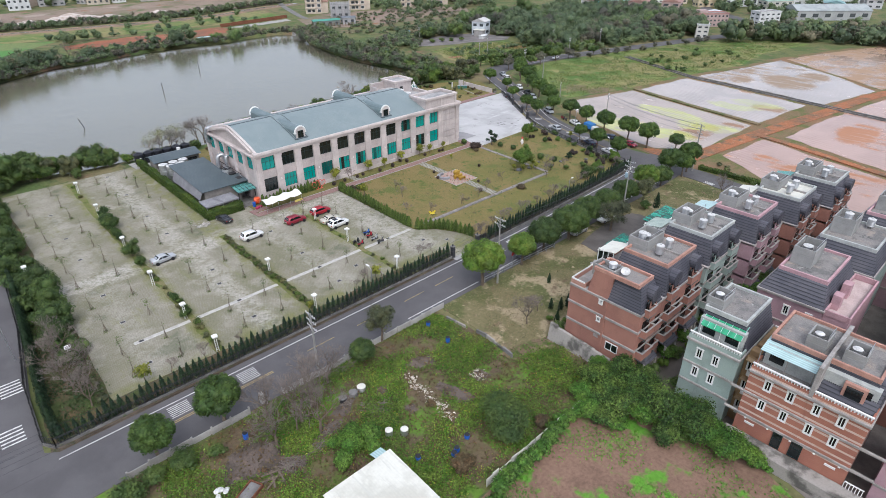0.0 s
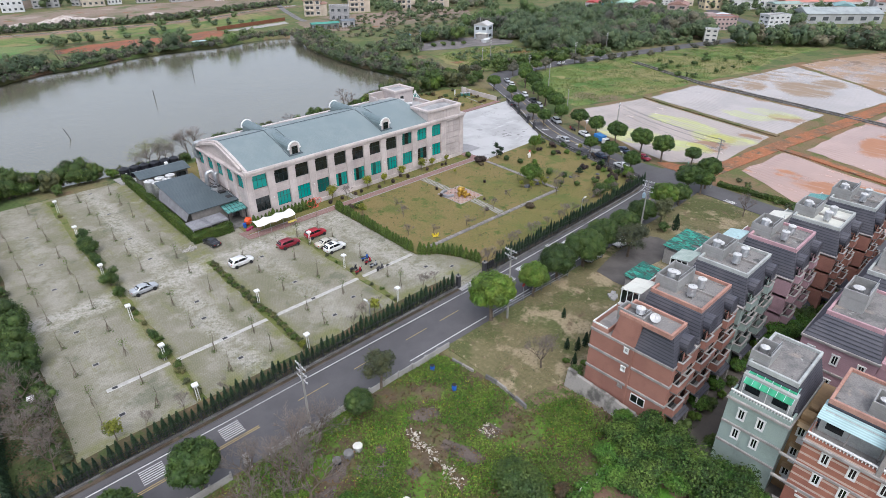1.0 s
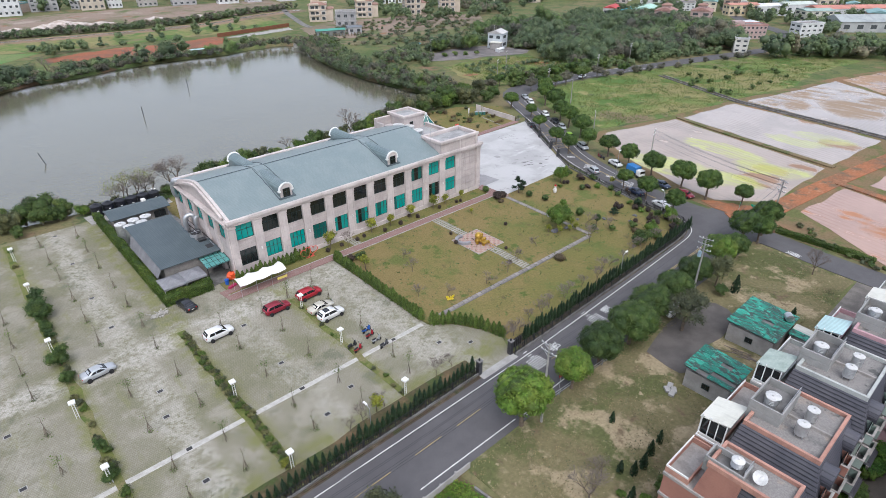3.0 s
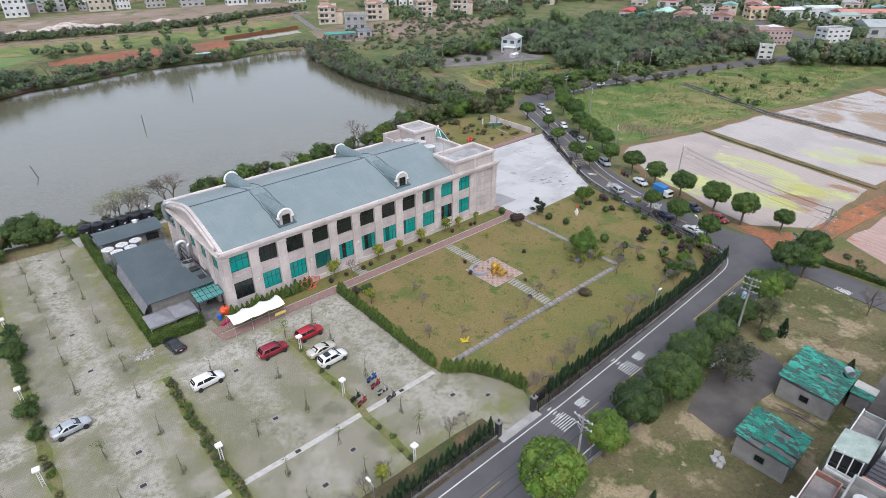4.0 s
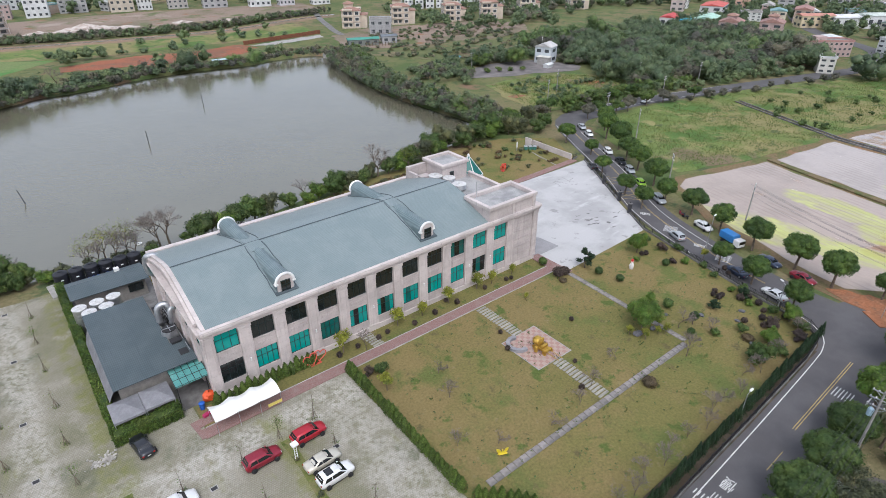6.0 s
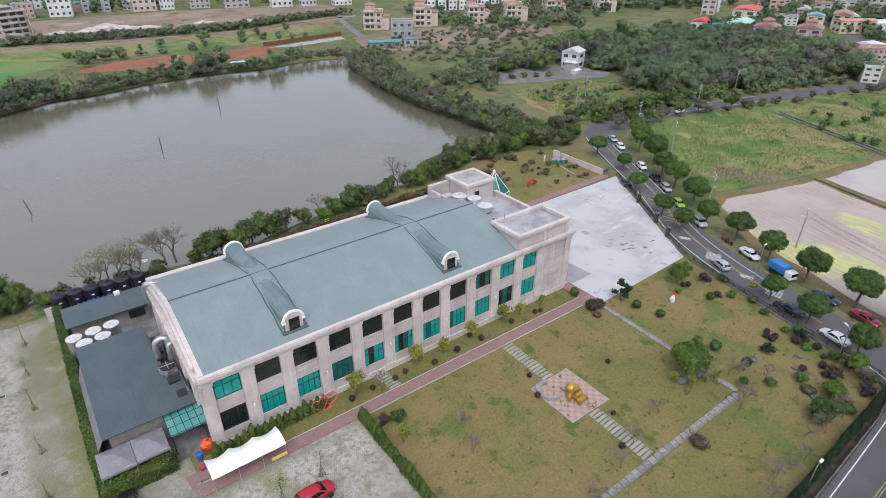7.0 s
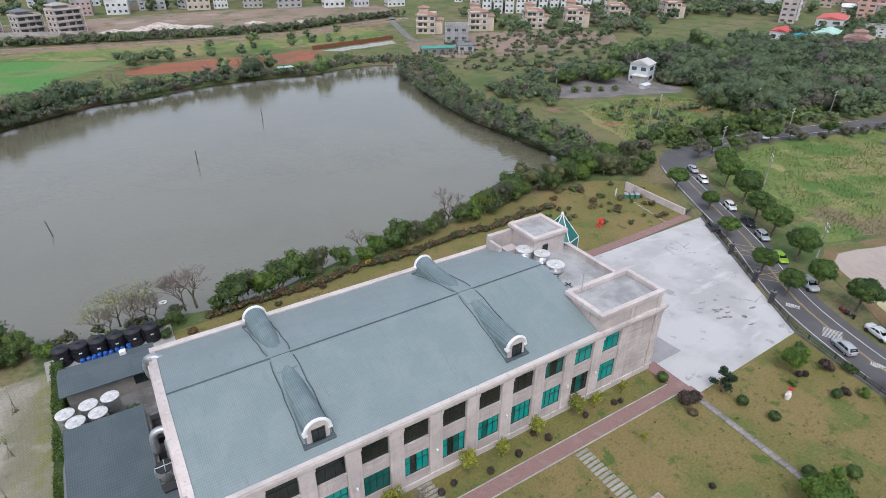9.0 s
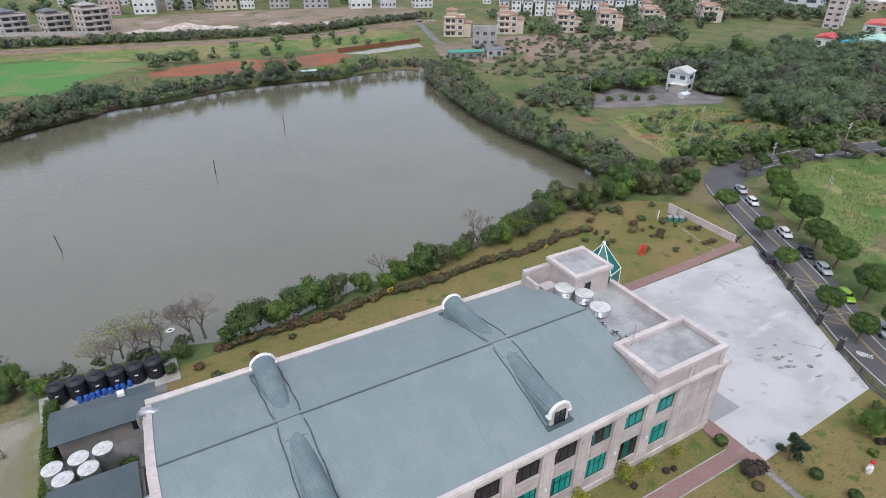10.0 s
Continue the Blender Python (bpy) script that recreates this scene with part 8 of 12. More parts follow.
roadt = [tree_proto("roadside_tree", "small clipped tree beside the distant road", "tree", clump(s, 8, 2.3, 1.8, 4.9, 1.1, 0.75), 1200, 0.3, lf, 1.8, 0.16, s, core=0.88, rag=0.5) for s, lf in ((141, LEAF_STREET), (142, LEAF_MID), (143, LEAF_GREY))]
plant_all(roadt, [(180.0, 170.7, 1.0), (185.6, 168.2, 1.15), (183.0, 157.6, 0.9), (189.2, 158.0, 0.9), (194.9, 155.6, 1.0), (199.8, 154.5, 0.95), (206.6, 165.1, 1.0), (210.6, 154.8, 1.05), (218.7, 153.6, 0.95), (217.1, 164.8, 1.1), (199.1, 166.0, 1.0), (192.9, 167.2, 0.9), (231.4, 149.6, 0.95), (174.5, 169.5, 1.0), (170.5, 166.5, 1.1)], "distant roadside trees")

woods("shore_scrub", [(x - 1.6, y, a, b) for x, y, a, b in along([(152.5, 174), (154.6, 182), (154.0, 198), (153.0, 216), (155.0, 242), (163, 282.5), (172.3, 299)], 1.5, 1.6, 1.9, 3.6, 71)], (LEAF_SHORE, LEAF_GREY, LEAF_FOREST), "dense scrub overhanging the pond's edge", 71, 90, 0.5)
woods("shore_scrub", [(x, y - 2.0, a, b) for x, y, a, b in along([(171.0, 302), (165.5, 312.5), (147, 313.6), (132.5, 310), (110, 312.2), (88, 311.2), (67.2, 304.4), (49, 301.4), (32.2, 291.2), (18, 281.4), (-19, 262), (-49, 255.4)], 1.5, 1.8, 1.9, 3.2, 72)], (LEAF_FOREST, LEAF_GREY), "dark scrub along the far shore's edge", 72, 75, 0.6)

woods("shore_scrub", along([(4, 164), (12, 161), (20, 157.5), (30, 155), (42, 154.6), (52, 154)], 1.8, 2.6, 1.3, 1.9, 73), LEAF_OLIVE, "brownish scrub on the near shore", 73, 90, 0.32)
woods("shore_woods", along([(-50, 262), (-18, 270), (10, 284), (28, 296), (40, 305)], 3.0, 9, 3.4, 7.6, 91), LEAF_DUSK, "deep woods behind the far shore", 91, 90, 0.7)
woods("far_scrub", along(offset(CANAL_LINE, 19), 3.0, 5, 2.6, 4.4, 92), LEAF_GREY, "brownish scrub behind the canal", 92, 50, 0.8)
woods("far_scrub", filled([(66, 366), (120, 364), (160, 366), (200, 372), (140, 384), (60, 380)], 26, 2.2, 3.4, 93), LEAF_DUSK, "scattered shrubs on the fields beyond the pond", 93, 50, 0.8)
woods("far_scrub", filled([(262, 300), (330, 290), (380, 330), (400, 420), (340, 470), (280, 430), (255, 360)], 120, 3.8, 6.0, 94), LEAF_FOREST, "trees and scrub round the distant villas", 94, 55, 1.1)
corner = [tree_proto("shore_tree", "dense dark tree on the near pond shore", "tree", clump(s, 11, 3.1, 0.6, 6.6, 1.6, 0.9), 3000, 0.27, lf, 1.6, 0.22, s, core=0.85, rag=0.8) for s, lf in ((171, LEAF_DARK), (172, LEAF_MID), (173, LEAF_DARK))]
plant_all(corner, [(9.5, 155.6, 1.15), (13.6, 156.8, 1.0), (6.0, 153.4, 0.9), (17.2, 156.4, 0.75), (20.4, 157.6, 0.6), (24.2, 156.6, 0.78), (27.4, 156.2, 0.82), (31.2, 155.4, 0.55), (3.2, 158.2, 1.15), (-2.0, 156.0, 1.1), (22.0, 150.6, 0.36), (42.2, 151.6, 0.42)], "shore corner trees")
corner_bare = [bare_tree(s, 6.8, 1.2, 0.15, 5) for s in (25, 28)]
plant_all(corner_bare, [(x, y, s * 0.9) for x, y, s in VERGE_BARE] + [(19.6, 46.6, 0.8), (23.0, 47.6, 0.7), (7.2, 159.4, 1.2), (11.8, 160.0, 1.05), (4.6, 154.6, 1.1), (29.0, 157.8, 0.95), (26.0, 158.4, 0.75)], "bare shore trees")
woods("shore_scrub", filled([(128, 138.5), (148, 138.5), (156, 150), (150, 160), (128, 160), (112, 156), (116, 150)], 42, 0.9, 1.1, 74), (LEAF_OLIVE, LEAF_RUST, LEAF_MID), "low shrubs over the grass behind the yard", 74, 90, 0.22)

woods("far_woods", [(263, 249, 8.5, 11), (272, 247, 7.0, 10.5), (255, 252, 6.0, 10), (276, 184, 4.5, 9), (284, 180, 4.0, 8.5), (246, 184, 4.2, 8), (240, 190, 4.0, 7.5), (252, 178, 4.0, 7)], LEAF_CANOPY, "bright green spreading trees at the edge of the wood", 81, 260, 0.8)
woods("far_scrub", [(209.2, 237, 4.2, 7), (222.5, 230, 5.0, 7.5), (228, 234, 4.4, 7.5), (214, 240, 3.8, 6), (194, 235, 1.6, 2.4), (197, 230, 1.6, 2.4), (203, 227, 1.5, 2.2), (208.6, 225.5, 1.6, 2.4), (187.3, 239, 1.8, 2.6), (213, 223, 1.4, 2), (200, 233, 1.5, 2.2), (218, 221, 1.4, 2)], LEAF_MID, "dark round trees in the gravel yard", 82, 220, 0.55)
woods("shore_woods", [(106.8, 313, 6.2, 11), (37, 297, 5.0, 8.5), (50, 305, 4.6, 8.0), (18, 285, 6.0, 10), (66, 311, 4.0, 6.5), (30, 292, 5.0, 9)], (LEAF_DUSK, LEAF_FOREST), "large dark trees on the far shore", 84, 420, 0.6)
woods("shore_woods", [(135.3, 309, 5.0, 8), (127, 312, 3.0, 5)], LEAF_CANOPY, "fresh green tree overhanging the far shore", 85, 380, 0.55)
woods("far_scrub", [(210, 238, 4.6, 8.5), (222, 236, 5.0, 9), (229, 236, 4.6, 8.5), (216, 246, 4.5, 8), (200.5, 249, 4.0, 7)], LEAF_DUSK, "dark broad trees behind the gravel yard", 86, 330, 0.6)
woods("far_scrub", filled([(372, 196), (400, 214), (440, 230), (480, 230), (470, 260), (400, 262), (340, 262), (300, 262), (340, 240)], 130, 4.0, 7, 83), LEAF_FOREST, "trees between the wood and the town", 83, 60, 1.1)


# ---- vehicles ----
def car_paint(name, c, metal=0.3):
    m, nt, b = start(name, 0.3, metal, 0.5)
    b.inputs["Coat Weight"].default_value, b.inputs["Coat Roughness"].default_value = 0.6, 0.08
    col = mix(nt, c, tuple(v * 0.88 for v in c), span(nt, fuzz(nt, 1.5, 4), 0.4, 0.65))
    nt.links.new(col, b.inputs["Base Color"])
    return m


CARGLASS = plain("car_glass", (0.012, 0.014, 0.016), 0.06, 0.0, 0.7)
LIGHT_CLEAR = plain("clear_lamp_lens", (0.7, 0.7, 0.7), 0.15, 0.2)
LIGHT_RED = plain("red_lamp_lens", (0.35, 0.015, 0.015), 0.2)
PLATE = plain("plate_white", (0.6, 0.6, 0.58), 0.5)
SPARE = {}


def car(x, y, turn, colour, kind, label, group="parked cars", roof_window=False):
    """A car that faces its own +x."""
    paint = SPARE.setdefault(colour, car_paint("car_paint_%d" % len(SPARE), colour))
    t = thing("car", label, "car", group, at=pose(x, y, 0.03 if y > 64 and x > 110 else 0.0, 0, 0, turn) @ Matrix.Diagonal((0.93, 0.94, 0.95, 1)))
    L, W, tall = {"sedan": (4.6, 0.89, 1.45), "suv": (4.6, 0.93, 1.68), "hatch": (4.1, 0.87, 1.52)}[kind]
    h = L / 2
    belt = 0.95 if kind != "suv" else 1.05
    # lower body: stations along the length (x, half width, bottom, shoulder)
    rear = belt + (0.08 if kind == "sedan" else 0.02)
    st = [(-h, 0.74, 0.42, rear - 0.22), (-h + 0.12, 0.9, 0.3, rear), (-h + 0.7, 1.0, 0.22, rear + 0.02), (-h + 1.5, 1.0, 0.2, belt + 0.01), (0.2, 1.0, 0.2, belt - 0.01), (h - 1.35, 1.0, 0.2, belt - 0.03),
          (h - 0.7, 0.98, 0.22, belt - 0.1), (h - 0.18, 0.86, 0.28, belt - 0.22), (h, 0.66, 0.4, belt - 0.36)]
    v, f = [], []
    for sx, w, z0, z1 in st:
        w *= W
        ring = [(-w * 0.88, z0), (-w, z0 + 0.14), (-w, z1 - 0.16), (-w * 0.93, z1 - 0.03), (-w * 0.6, z1 + 0.05), (w * 0.6, z1 + 0.05), (w * 0.93, z1 - 0.03), (w, z1 - 0.16), (w, z0 + 0.14), (w * 0.88, z0)]
        v += [(sx, a, b) for a, b in ring]
    n = 10
    for k in range(len(st) - 1):
        f += [(k * n + i, k * n + (i + 1) % n, (k + 1) * n + (i + 1) % n, (k + 1) * n + i)[::-1] for i in range(n)]
    f += [tuple(range(n)), tuple(range((len(st) - 1) * n, len(st) * n))[::-1]]
    body = part("body", Geo().add(v, f), paint, t, "", True)
    # cabin: painted shell with the panes let into its slopes
    xr, xf = (-h + 0.72, h - 1.12) if kind == "sedan" else (-h + 0.1, h - 1.08)
    xr2, xf2 = (-h + 1.5, 0.22) if kind == "sedan" else (-h + 0.5, 0.28)
    wb, wt = W * 0.955, W * 0.76
    zb, zt = belt - 0.04, tall - 0.05
    mid = (xr2 + xf2) / 2
    cab = [(xr, 0.9, 0.0), (xr + (xr2 - xr) * 0.5, 0.97, 0.55), (xr2, 1.0, 0.95), (mid, 1.0, 1.0), (xf2 - 0.15, 1.0, 0.98), (xf2 + (xf - xf2) * 0.22, 0.99, 0.82), (xf2 + (xf - xf2) * 0.6, 0.97, 0.42), (xf, 0.92, 0.0)]
    rv = []
    for sx, k, u in cab:
        z, w = zb + (zt - zb) * u, (wb + (wt - wb) * u) * k
        rv += [(sx, -wb * k, zb - 0.06), (sx, -w, z - 0.04 * u), (sx, -w * 0.9, z + 0.025 * u), (sx, -w * 0.45, z + 0.065 * u), (sx, w * 0.45, z + 0.065 * u), (sx, w * 0.9, z + 0.025 * u), (sx, w, z - 0.04 * u), (sx, wb * k, zb - 0.06)]
    rf = [(j * 8 + i, j * 8 + i + 1, (j + 1) * 8 + i + 1, (j + 1) * 8 + i)[::-1] for j in range(len(cab) - 1) for i in range(7)]
    part("roof", Geo().add(rv, rf), paint, t, "", True)

    def pane(name, quad, out):
        o = Vector(out) * 0.02
        q = [Vector(p) for p in quad]
        part(name, Geo().add([p - o * 2 for p in q] + [p + o for p in q], [(3, 2, 1, 0), (4, 5, 6, 7), (0, 1, 5, 4), (1, 2, 6, 5), (2, 3, 7, 6), (3, 0, 4, 7)]), CARGLASS, t)

    def slope(u, a, b, side, inset):
        return (a + (b - a) * u, side * (wb + (wt - wb) * u) * inset, zb + (zt - zb) * u + 0.05 * u)

    pane("windscreen", [slope(0.08, xf, xf2, -1, 0.88), slope(0.08, xf, xf2, 1, 0.88), slope(0.84, xf, xf2, 1, 0.9), slope(0.84, xf, xf2, -1, 0.9)], (0.75, 0, 0.65))
    pane("rear_window", [slope(0.16, xr, xr2, 1, 0.84), slope(0.16, xr, xr2, -1, 0.84), slope(0.88, xr, xr2, -1, 0.86), slope(0.88, xr, xr2, 1, 0.86)], (-0.85, 0, 0.5))
    for s in (-1, 1):
        for a0, a1 in (((0, 0.0), (1, -0.05)), ((1, 0.05), (2, 0.0))):
            q = []
            for u in (0.14, 0.84):
                xs = (xr + (xr2 - xr) * u + (0.28 if kind == "sedan" else 0.34), mid - 0.05, xf + (xf2 - xf) * u - 0.14)
                row = [(xs[k] + d, s * ((wb + (wt - wb) * u) * 0.985 + 0.015), zb + (zt - zb) * u - 0.03 * u) for k, d in (a0, a1)]
                q += row if u < 0.5 else row[::-1]
            pane("side_window", q if s < 0 else q[::-1], (0, s, 0.25))
    if roof_window:
        part("sunroof", Geo().box(mid - 0.55, -wt * 0.75, zt + 0.03, mid + 0.35, wt * 0.75, zt + 0.1, 0.02), CARGLASS, t)
    for s in (-1, 1):
        part("sill_trim", Geo().box(-h + 1.1, s * W * 0.99 - 0.02, 0.22, h - 1.2, s * W * 0.99 + 0.02, 0.34, 0.01), BLACK, t)
        part("mirror", Geo().box(xf - 0.45, s * W * 1.0 - 0.09 + s * 0.07, belt - 0.02, xf - 0.25, s * W + 0.09 + s * 0.07, belt + 0.12, 0.03), paint, t)
        part("headlight", Geo().box(h - 0.33, s * W * 0.62 - 0.16, belt - 0.42, h - 0.07, s * W * 0.62 + 0.16, belt - 0.25, 0.03), LIGHT_CLEAR, t)
        part("tail_light", Geo().box(-h + 0.0, s * W * 0.7 - 0.13, rear - 0.32, -h + 0.14, s * W * 0.7 + 0.13, rear - 0.12, 0.03), LIGHT_RED, t)
        for wx in (-h + 0.82, h - 0.88):
            w = part("wheel", Geo().turned([(0.24, s * W - 0.2), (0.33, s * W - 0.2), (0.335, s * W - 0.02), (0.3, s * W + 0.015), (0.21, s * W + 0.01)], wx, 0.335, 16, "Y"), RUBBER, t)
            part("rim", Geo().turned([(0.2, s * W - 0.03), (0.2, s * W + 0.02), (0.06, s * W + 0.03)], wx, 0.335, 10, "Y"), METAL, w)
    part("bumper", Geo().box(h - 0.16, -W * 0.6, 0.34, h + 0.03, W * 0.6, 0.48, 0.04), BLACK, t)
    part("number_plate", Geo().box(-h - 0.02, -0.2, 0.62, -h + 0.02, 0.2, 0.74), PLATE, t)
    return t


WHITE, RED, SILVER, NAVY, BLACKC, CHAMP, WINE = (0.8, 0.8, 0.79), (0.4, 0.012, 0.026), (0.42, 0.44, 0.46), (0.03, 0.045, 0.085), (0.018, 0.02, 0.026), (0.55, 0.52, 0.44), (0.25, 0.012, 0.03)
car(38.1, 94.6, 2, WHITE, "suv", "white sport utility car parked by the planting strip", "car park cars")
car(47.5, 94.7, 1, WINE, "suv", "dark red hatchback parked on the pavers", "car park cars")
car(53.3, 94.8, 2, RED, "suv", "bright red family car parked on the pavers", "car park cars")
car(52.7, 90.2, 2, CHAMP, "sedan", "champagne-white saloon parked beside a white car", "car park cars")
car(52.9, 87.6, 2, WHITE, "suv", "white car with dark sunroof in the car park", "car park cars", True)
car(22.6, 97.4, 5, SILVER, "sedan", "pale silver-blue saloon parked by the strip", "car park cars")
car(37.3, 105.2, 98, BLACKC, "sedan", "black saloon parked by the hedge", "car park cars")
ROADC = "roadside cars"
car(149.8, 129.4, 57, BLACKC, "sedan", "black saloon parked beside the yard railing", ROADC)
car(126.6, 73.8, 76, WHITE, "sedan", "white saloon parked by the fence", ROADC)
car(128.7, 81.2, 74, NAVY, "sedan", "dark blue saloon parked by the fence", ROADC)
car(132.6, 95.2, 65, SILVER, "hatch", "silver hatchback parked by the fence", ROADC)
car(136.6, 79.2, 256, NAVY, "sedan", "dark blue-grey saloon under the street trees", ROADC)
car(135.4, 73.0, 258, WINE, "sedan", "dark red saloon under the street trees", ROADC)
car(140.5, 94.1, 249, WHITE, "sedan", "white saloon beside the flooded field", ROADC)
car(145.0, 107.2, 240, SILVER, "suv", "silver car beside the flooded field", ROADC)
car(149.6, 115.0, 236, (0.28, 0.5, 0.03), "hatch", "lime green hatchback at the roadside", ROADC)
car(154.9, 121.8, 236, SILVER, "hatch", "grey hatchback at the roadside", ROADC)
car(158.3, 127.0, 237, BLACKC, "sedan", "black saloon at the roadside", ROADC)
car(161.9, 133.7, 237, WHITE, "hatch", "white hatchback at the roadside", ROADC)
car(169.8, 146.5, 238, WHITE, "hatch", "white car near the road bend", ROADC)
car(173.6, 152.2, 236, SILVER, "sedan", "silver saloon near the road bend", ROADC)
car(214, 157.4, 186, WHITE, "sedan", "small white car on the distant road", ROADC)
car(70.4, 54.4, 178, BLACKC, "sedan", "black car parked under a street tree", ROADC)
car(84.2, 53.2, 176, SILVER, "suv", "silver car half hidden under roadside trees", ROADC)
car(92.6, 52.4, 172, WHITE, "sedan", "white car parked under roadside trees", ROADC)


def small_truck(x, y, turn):
    t = thing("small_truck", "small blue truck with a covered bed at the roadside", "truck", at=pose(x, y, 0.02, 0, 0, turn))
    bl = plain("truck_blue", (0.04, 0.2, 0.5), 0.4)
    part("cab", Geo().box(1.0, -0.85, 0.5, 2.4, 0.85, 1.9, 0.12), FRAME_WHITE, t)
    part("windscreen", Geo().box(2.36, -0.7, 1.15, 2.42, 0.7, 1.75), CARGLASS, t)
    part("cargo_cover", Geo().box(-2.4, -0.95, 0.9, 0.9, 0.95, 2.3, 0.1), bl, t, "blue tarpaulin cover")
    part("chassis", Geo().box(-2.3, -0.5, 0.4, 2.2, 0.5, 0.7), BLACK, t)
    for wx in (-1.5, 1.6):
        for s in (-1, 1):
            part("wheel", Geo().turned([(0.2, s * 0.8 - 0.12), (0.34, s * 0.8 - 0.1), (0.34, s * 0.8 + 0.1), (0.2, s * 0.8 + 0.12)], wx, 0.34, 14, "Y"), RUBBER, t)


small_truck(138.3, 87.2, 252)


def scooter(x, y, turn, colour, label):
    t = thing("scooter", label, "scooter", "parked scooters", at=pose(x, y, 0.0, 0, 0, turn))
    paint = SPARE.setdefault(colour, car_paint("car_paint_%d" % len(SPARE), colour))
    for wx in (-0.6, 0.62):
        w = part("wheel", Geo().turned([(0.14, -0.06), (0.24, -0.05), (0.24, 0.05), (0.14, 0.06)], wx, 0.24, 12, "Y"), RUBBER, t)
        part("rim", Geo().turned([(0.13, -0.05), (0.13, 0.05)], wx, 0.24, 8, "Y"), METAL, w)
    part("body", Geo().add([(-0.9, -0.1, 0.6), (-0.2, -0.17, 0.35), (-0.15, -0.15, 0.68), (-0.85, -0.13, 0.75), (-0.9, 0.1, 0.6), (-0.2, 0.17, 0.35), (-0.15, 0.15, 0.68), (-0.85, 0.13, 0.75)], [(0, 1, 2, 3), (7, 6, 5, 4), (3, 2, 6, 7), (1, 0, 4, 5), (0, 3, 7, 4), (1, 5, 6, 2)]), paint, t)
    part("footboard", Geo().box(-0.2, -0.16, 0.26, 0.35, 0.16, 0.36, 0.03), BLACK, t)
    part("front_shield", Geo().add([(0.3, -0.2, 0.3), (0.3, 0.2, 0.3), (0.52, 0.16, 0.95), (0.52, -0.16, 0.95), (0.4, -0.18, 0.3), (0.4, 0.18, 0.3), (0.62, 0.14, 0.93), (0.62, -0.14, 0.93)], [(3, 2, 1, 0), (4, 5, 6, 7), (0, 1, 5, 4), (2, 3, 7, 6), (1, 2, 6, 5), (3, 0, 4, 7)]), paint, t)
    part("seat", Geo().box(-0.85, -0.14, 0.74, -0.1, 0.14, 0.84, 0.05), BLACK, t)
    part("handlebar", Geo().rod((0.5, -0.34, 1.02), (0.5, 0.34, 1.02), 0.025).rod((0.5, 0, 0.9), (0.5, 0, 1.02), 0.04), BLACK, t)
    for s in (-1, 1):
        part("mirror", Geo().rod((0.5, s * 0.25, 1.02), (0.47, s * 0.32, 1.22), 0.012).box(0.45, s * 0.32 - 0.06, 1.2, 0.48, s * 0.32 + 0.06, 1.28), BLACK, t)
    part("headlight", Geo().box(0.58, -0.08, 0.9, 0.64, 0.08, 1.0, 0.02), LIGHT_CLEAR, t)


for x, y, a, c, label in ((54.7, 80.7, 10, (0.02, 0.12, 0.5), "blue motor scooter on the car park"), (54.4, 79.4, 14, RED, "red motor scooter on the car park"), (54.4, 77.8, 8, SILVER, "silver motor scooter on the car park"),
                          (51.1, 79.1, 12, BLACKC, "black motor scooter by the strip"), (51.3, 77.9, 18, RED, "red motor scooter by the strip"), (54.6, 76.2, 12, (0.1, 0.1, 0.11), "grey motor scooter by the drain strip"),
                          (142.4, 100.2, 60, WINE, "dark red motor scooter under the street trees"), (142.0, 98.9, 70, BLACKC, "black motor scooter under the street trees")):
    scooter(x, y, a, c, label)


# ---- fences, walls, lamps and poles ----
def railing(name, pts, label, h=1.5, base=0.4, every=2.4, panel=None):
    """A low wall that carries an iron railing: wall, posts, rails and pickets."""
    t = thing(name, label, "fence")
    part("base_wall", Geo().strip(pts, -0.1, base, 0.12), CONCRETE_DARK, t, "low dirty concrete base")
    for z in (base + 0.12, h - 0.1):
        part("rail", Geo().strip(pts, z, z + 0.05, 0.025), FENCE, t)
    pk = Geo()
    for a, b in zip(pts, pts[1:]):
        L = math.dist(a, b)
        n = max(1, round(L / every))
        for k in range(n):
            x, y = a[0] + (b[0] - a[0]) * k / n, a[1] + (b[1] - a[1]) * k / n
            part("post", Geo().box(x - 0.06, y - 0.06, 0, x + 0.06, y + 0.06, h + 0.12), FENCE, t)
        m = max(1, int(L / 0.3))
        for k in range(m):
            x, y = a[0] + (b[0] - a[0]) * k / m, a[1] + (b[1] - a[1]) * k / m
            pk.box(x - 0.025, y - 0.025, base, x + 0.025, y + 0.025, h)
    tagged(part("picket_infill", pk, FENCE, t), kind="stuff")
    return t


railing("railing_fence", [(-1.6, 63.0), (30, 62.8), (60.2, 62.9)], "dark iron railing on a low wall by the road")
railing("railing_fence", [(67.0, 62.35), (73, 62.4), (96, 63.0), (114, 63.6), (118.4, 64.1), (120.8, 65.0), (122.2, 66.6), (122.9, 68.8)], "dark iron railing on a low wall round the lawn")
railing("railing_fence", [(123.0, 69.4), (124.4, 76), (127.2, 88), (130.7, 101.2), (134.8, 107.6)], "dark iron railing between lawn and road", 1.2)
railing("railing_fence", [(138.6, 113.2), (146.6, 125.2), (152.6, 134.2)], "dark iron railing between yard and road", 1.3, 0.5)
railing("railing_fence", [(-1.6, 63.0), (-2.6, 64.6), (-2.2, 76), (-0.4, 90), (0.8, 110), (0.6, 150)], "dark iron railing beside the side street")
railing("railing_fence", [(150.6, 136.4), (152.8, 136.8)], "short dark railing by the yard corner", 1.3)
cyp2 = [cone_plant("cypress", "dark narrow cypress beside the side street", 2.9, 0.62, 340, LEAF_CONE, 14)]
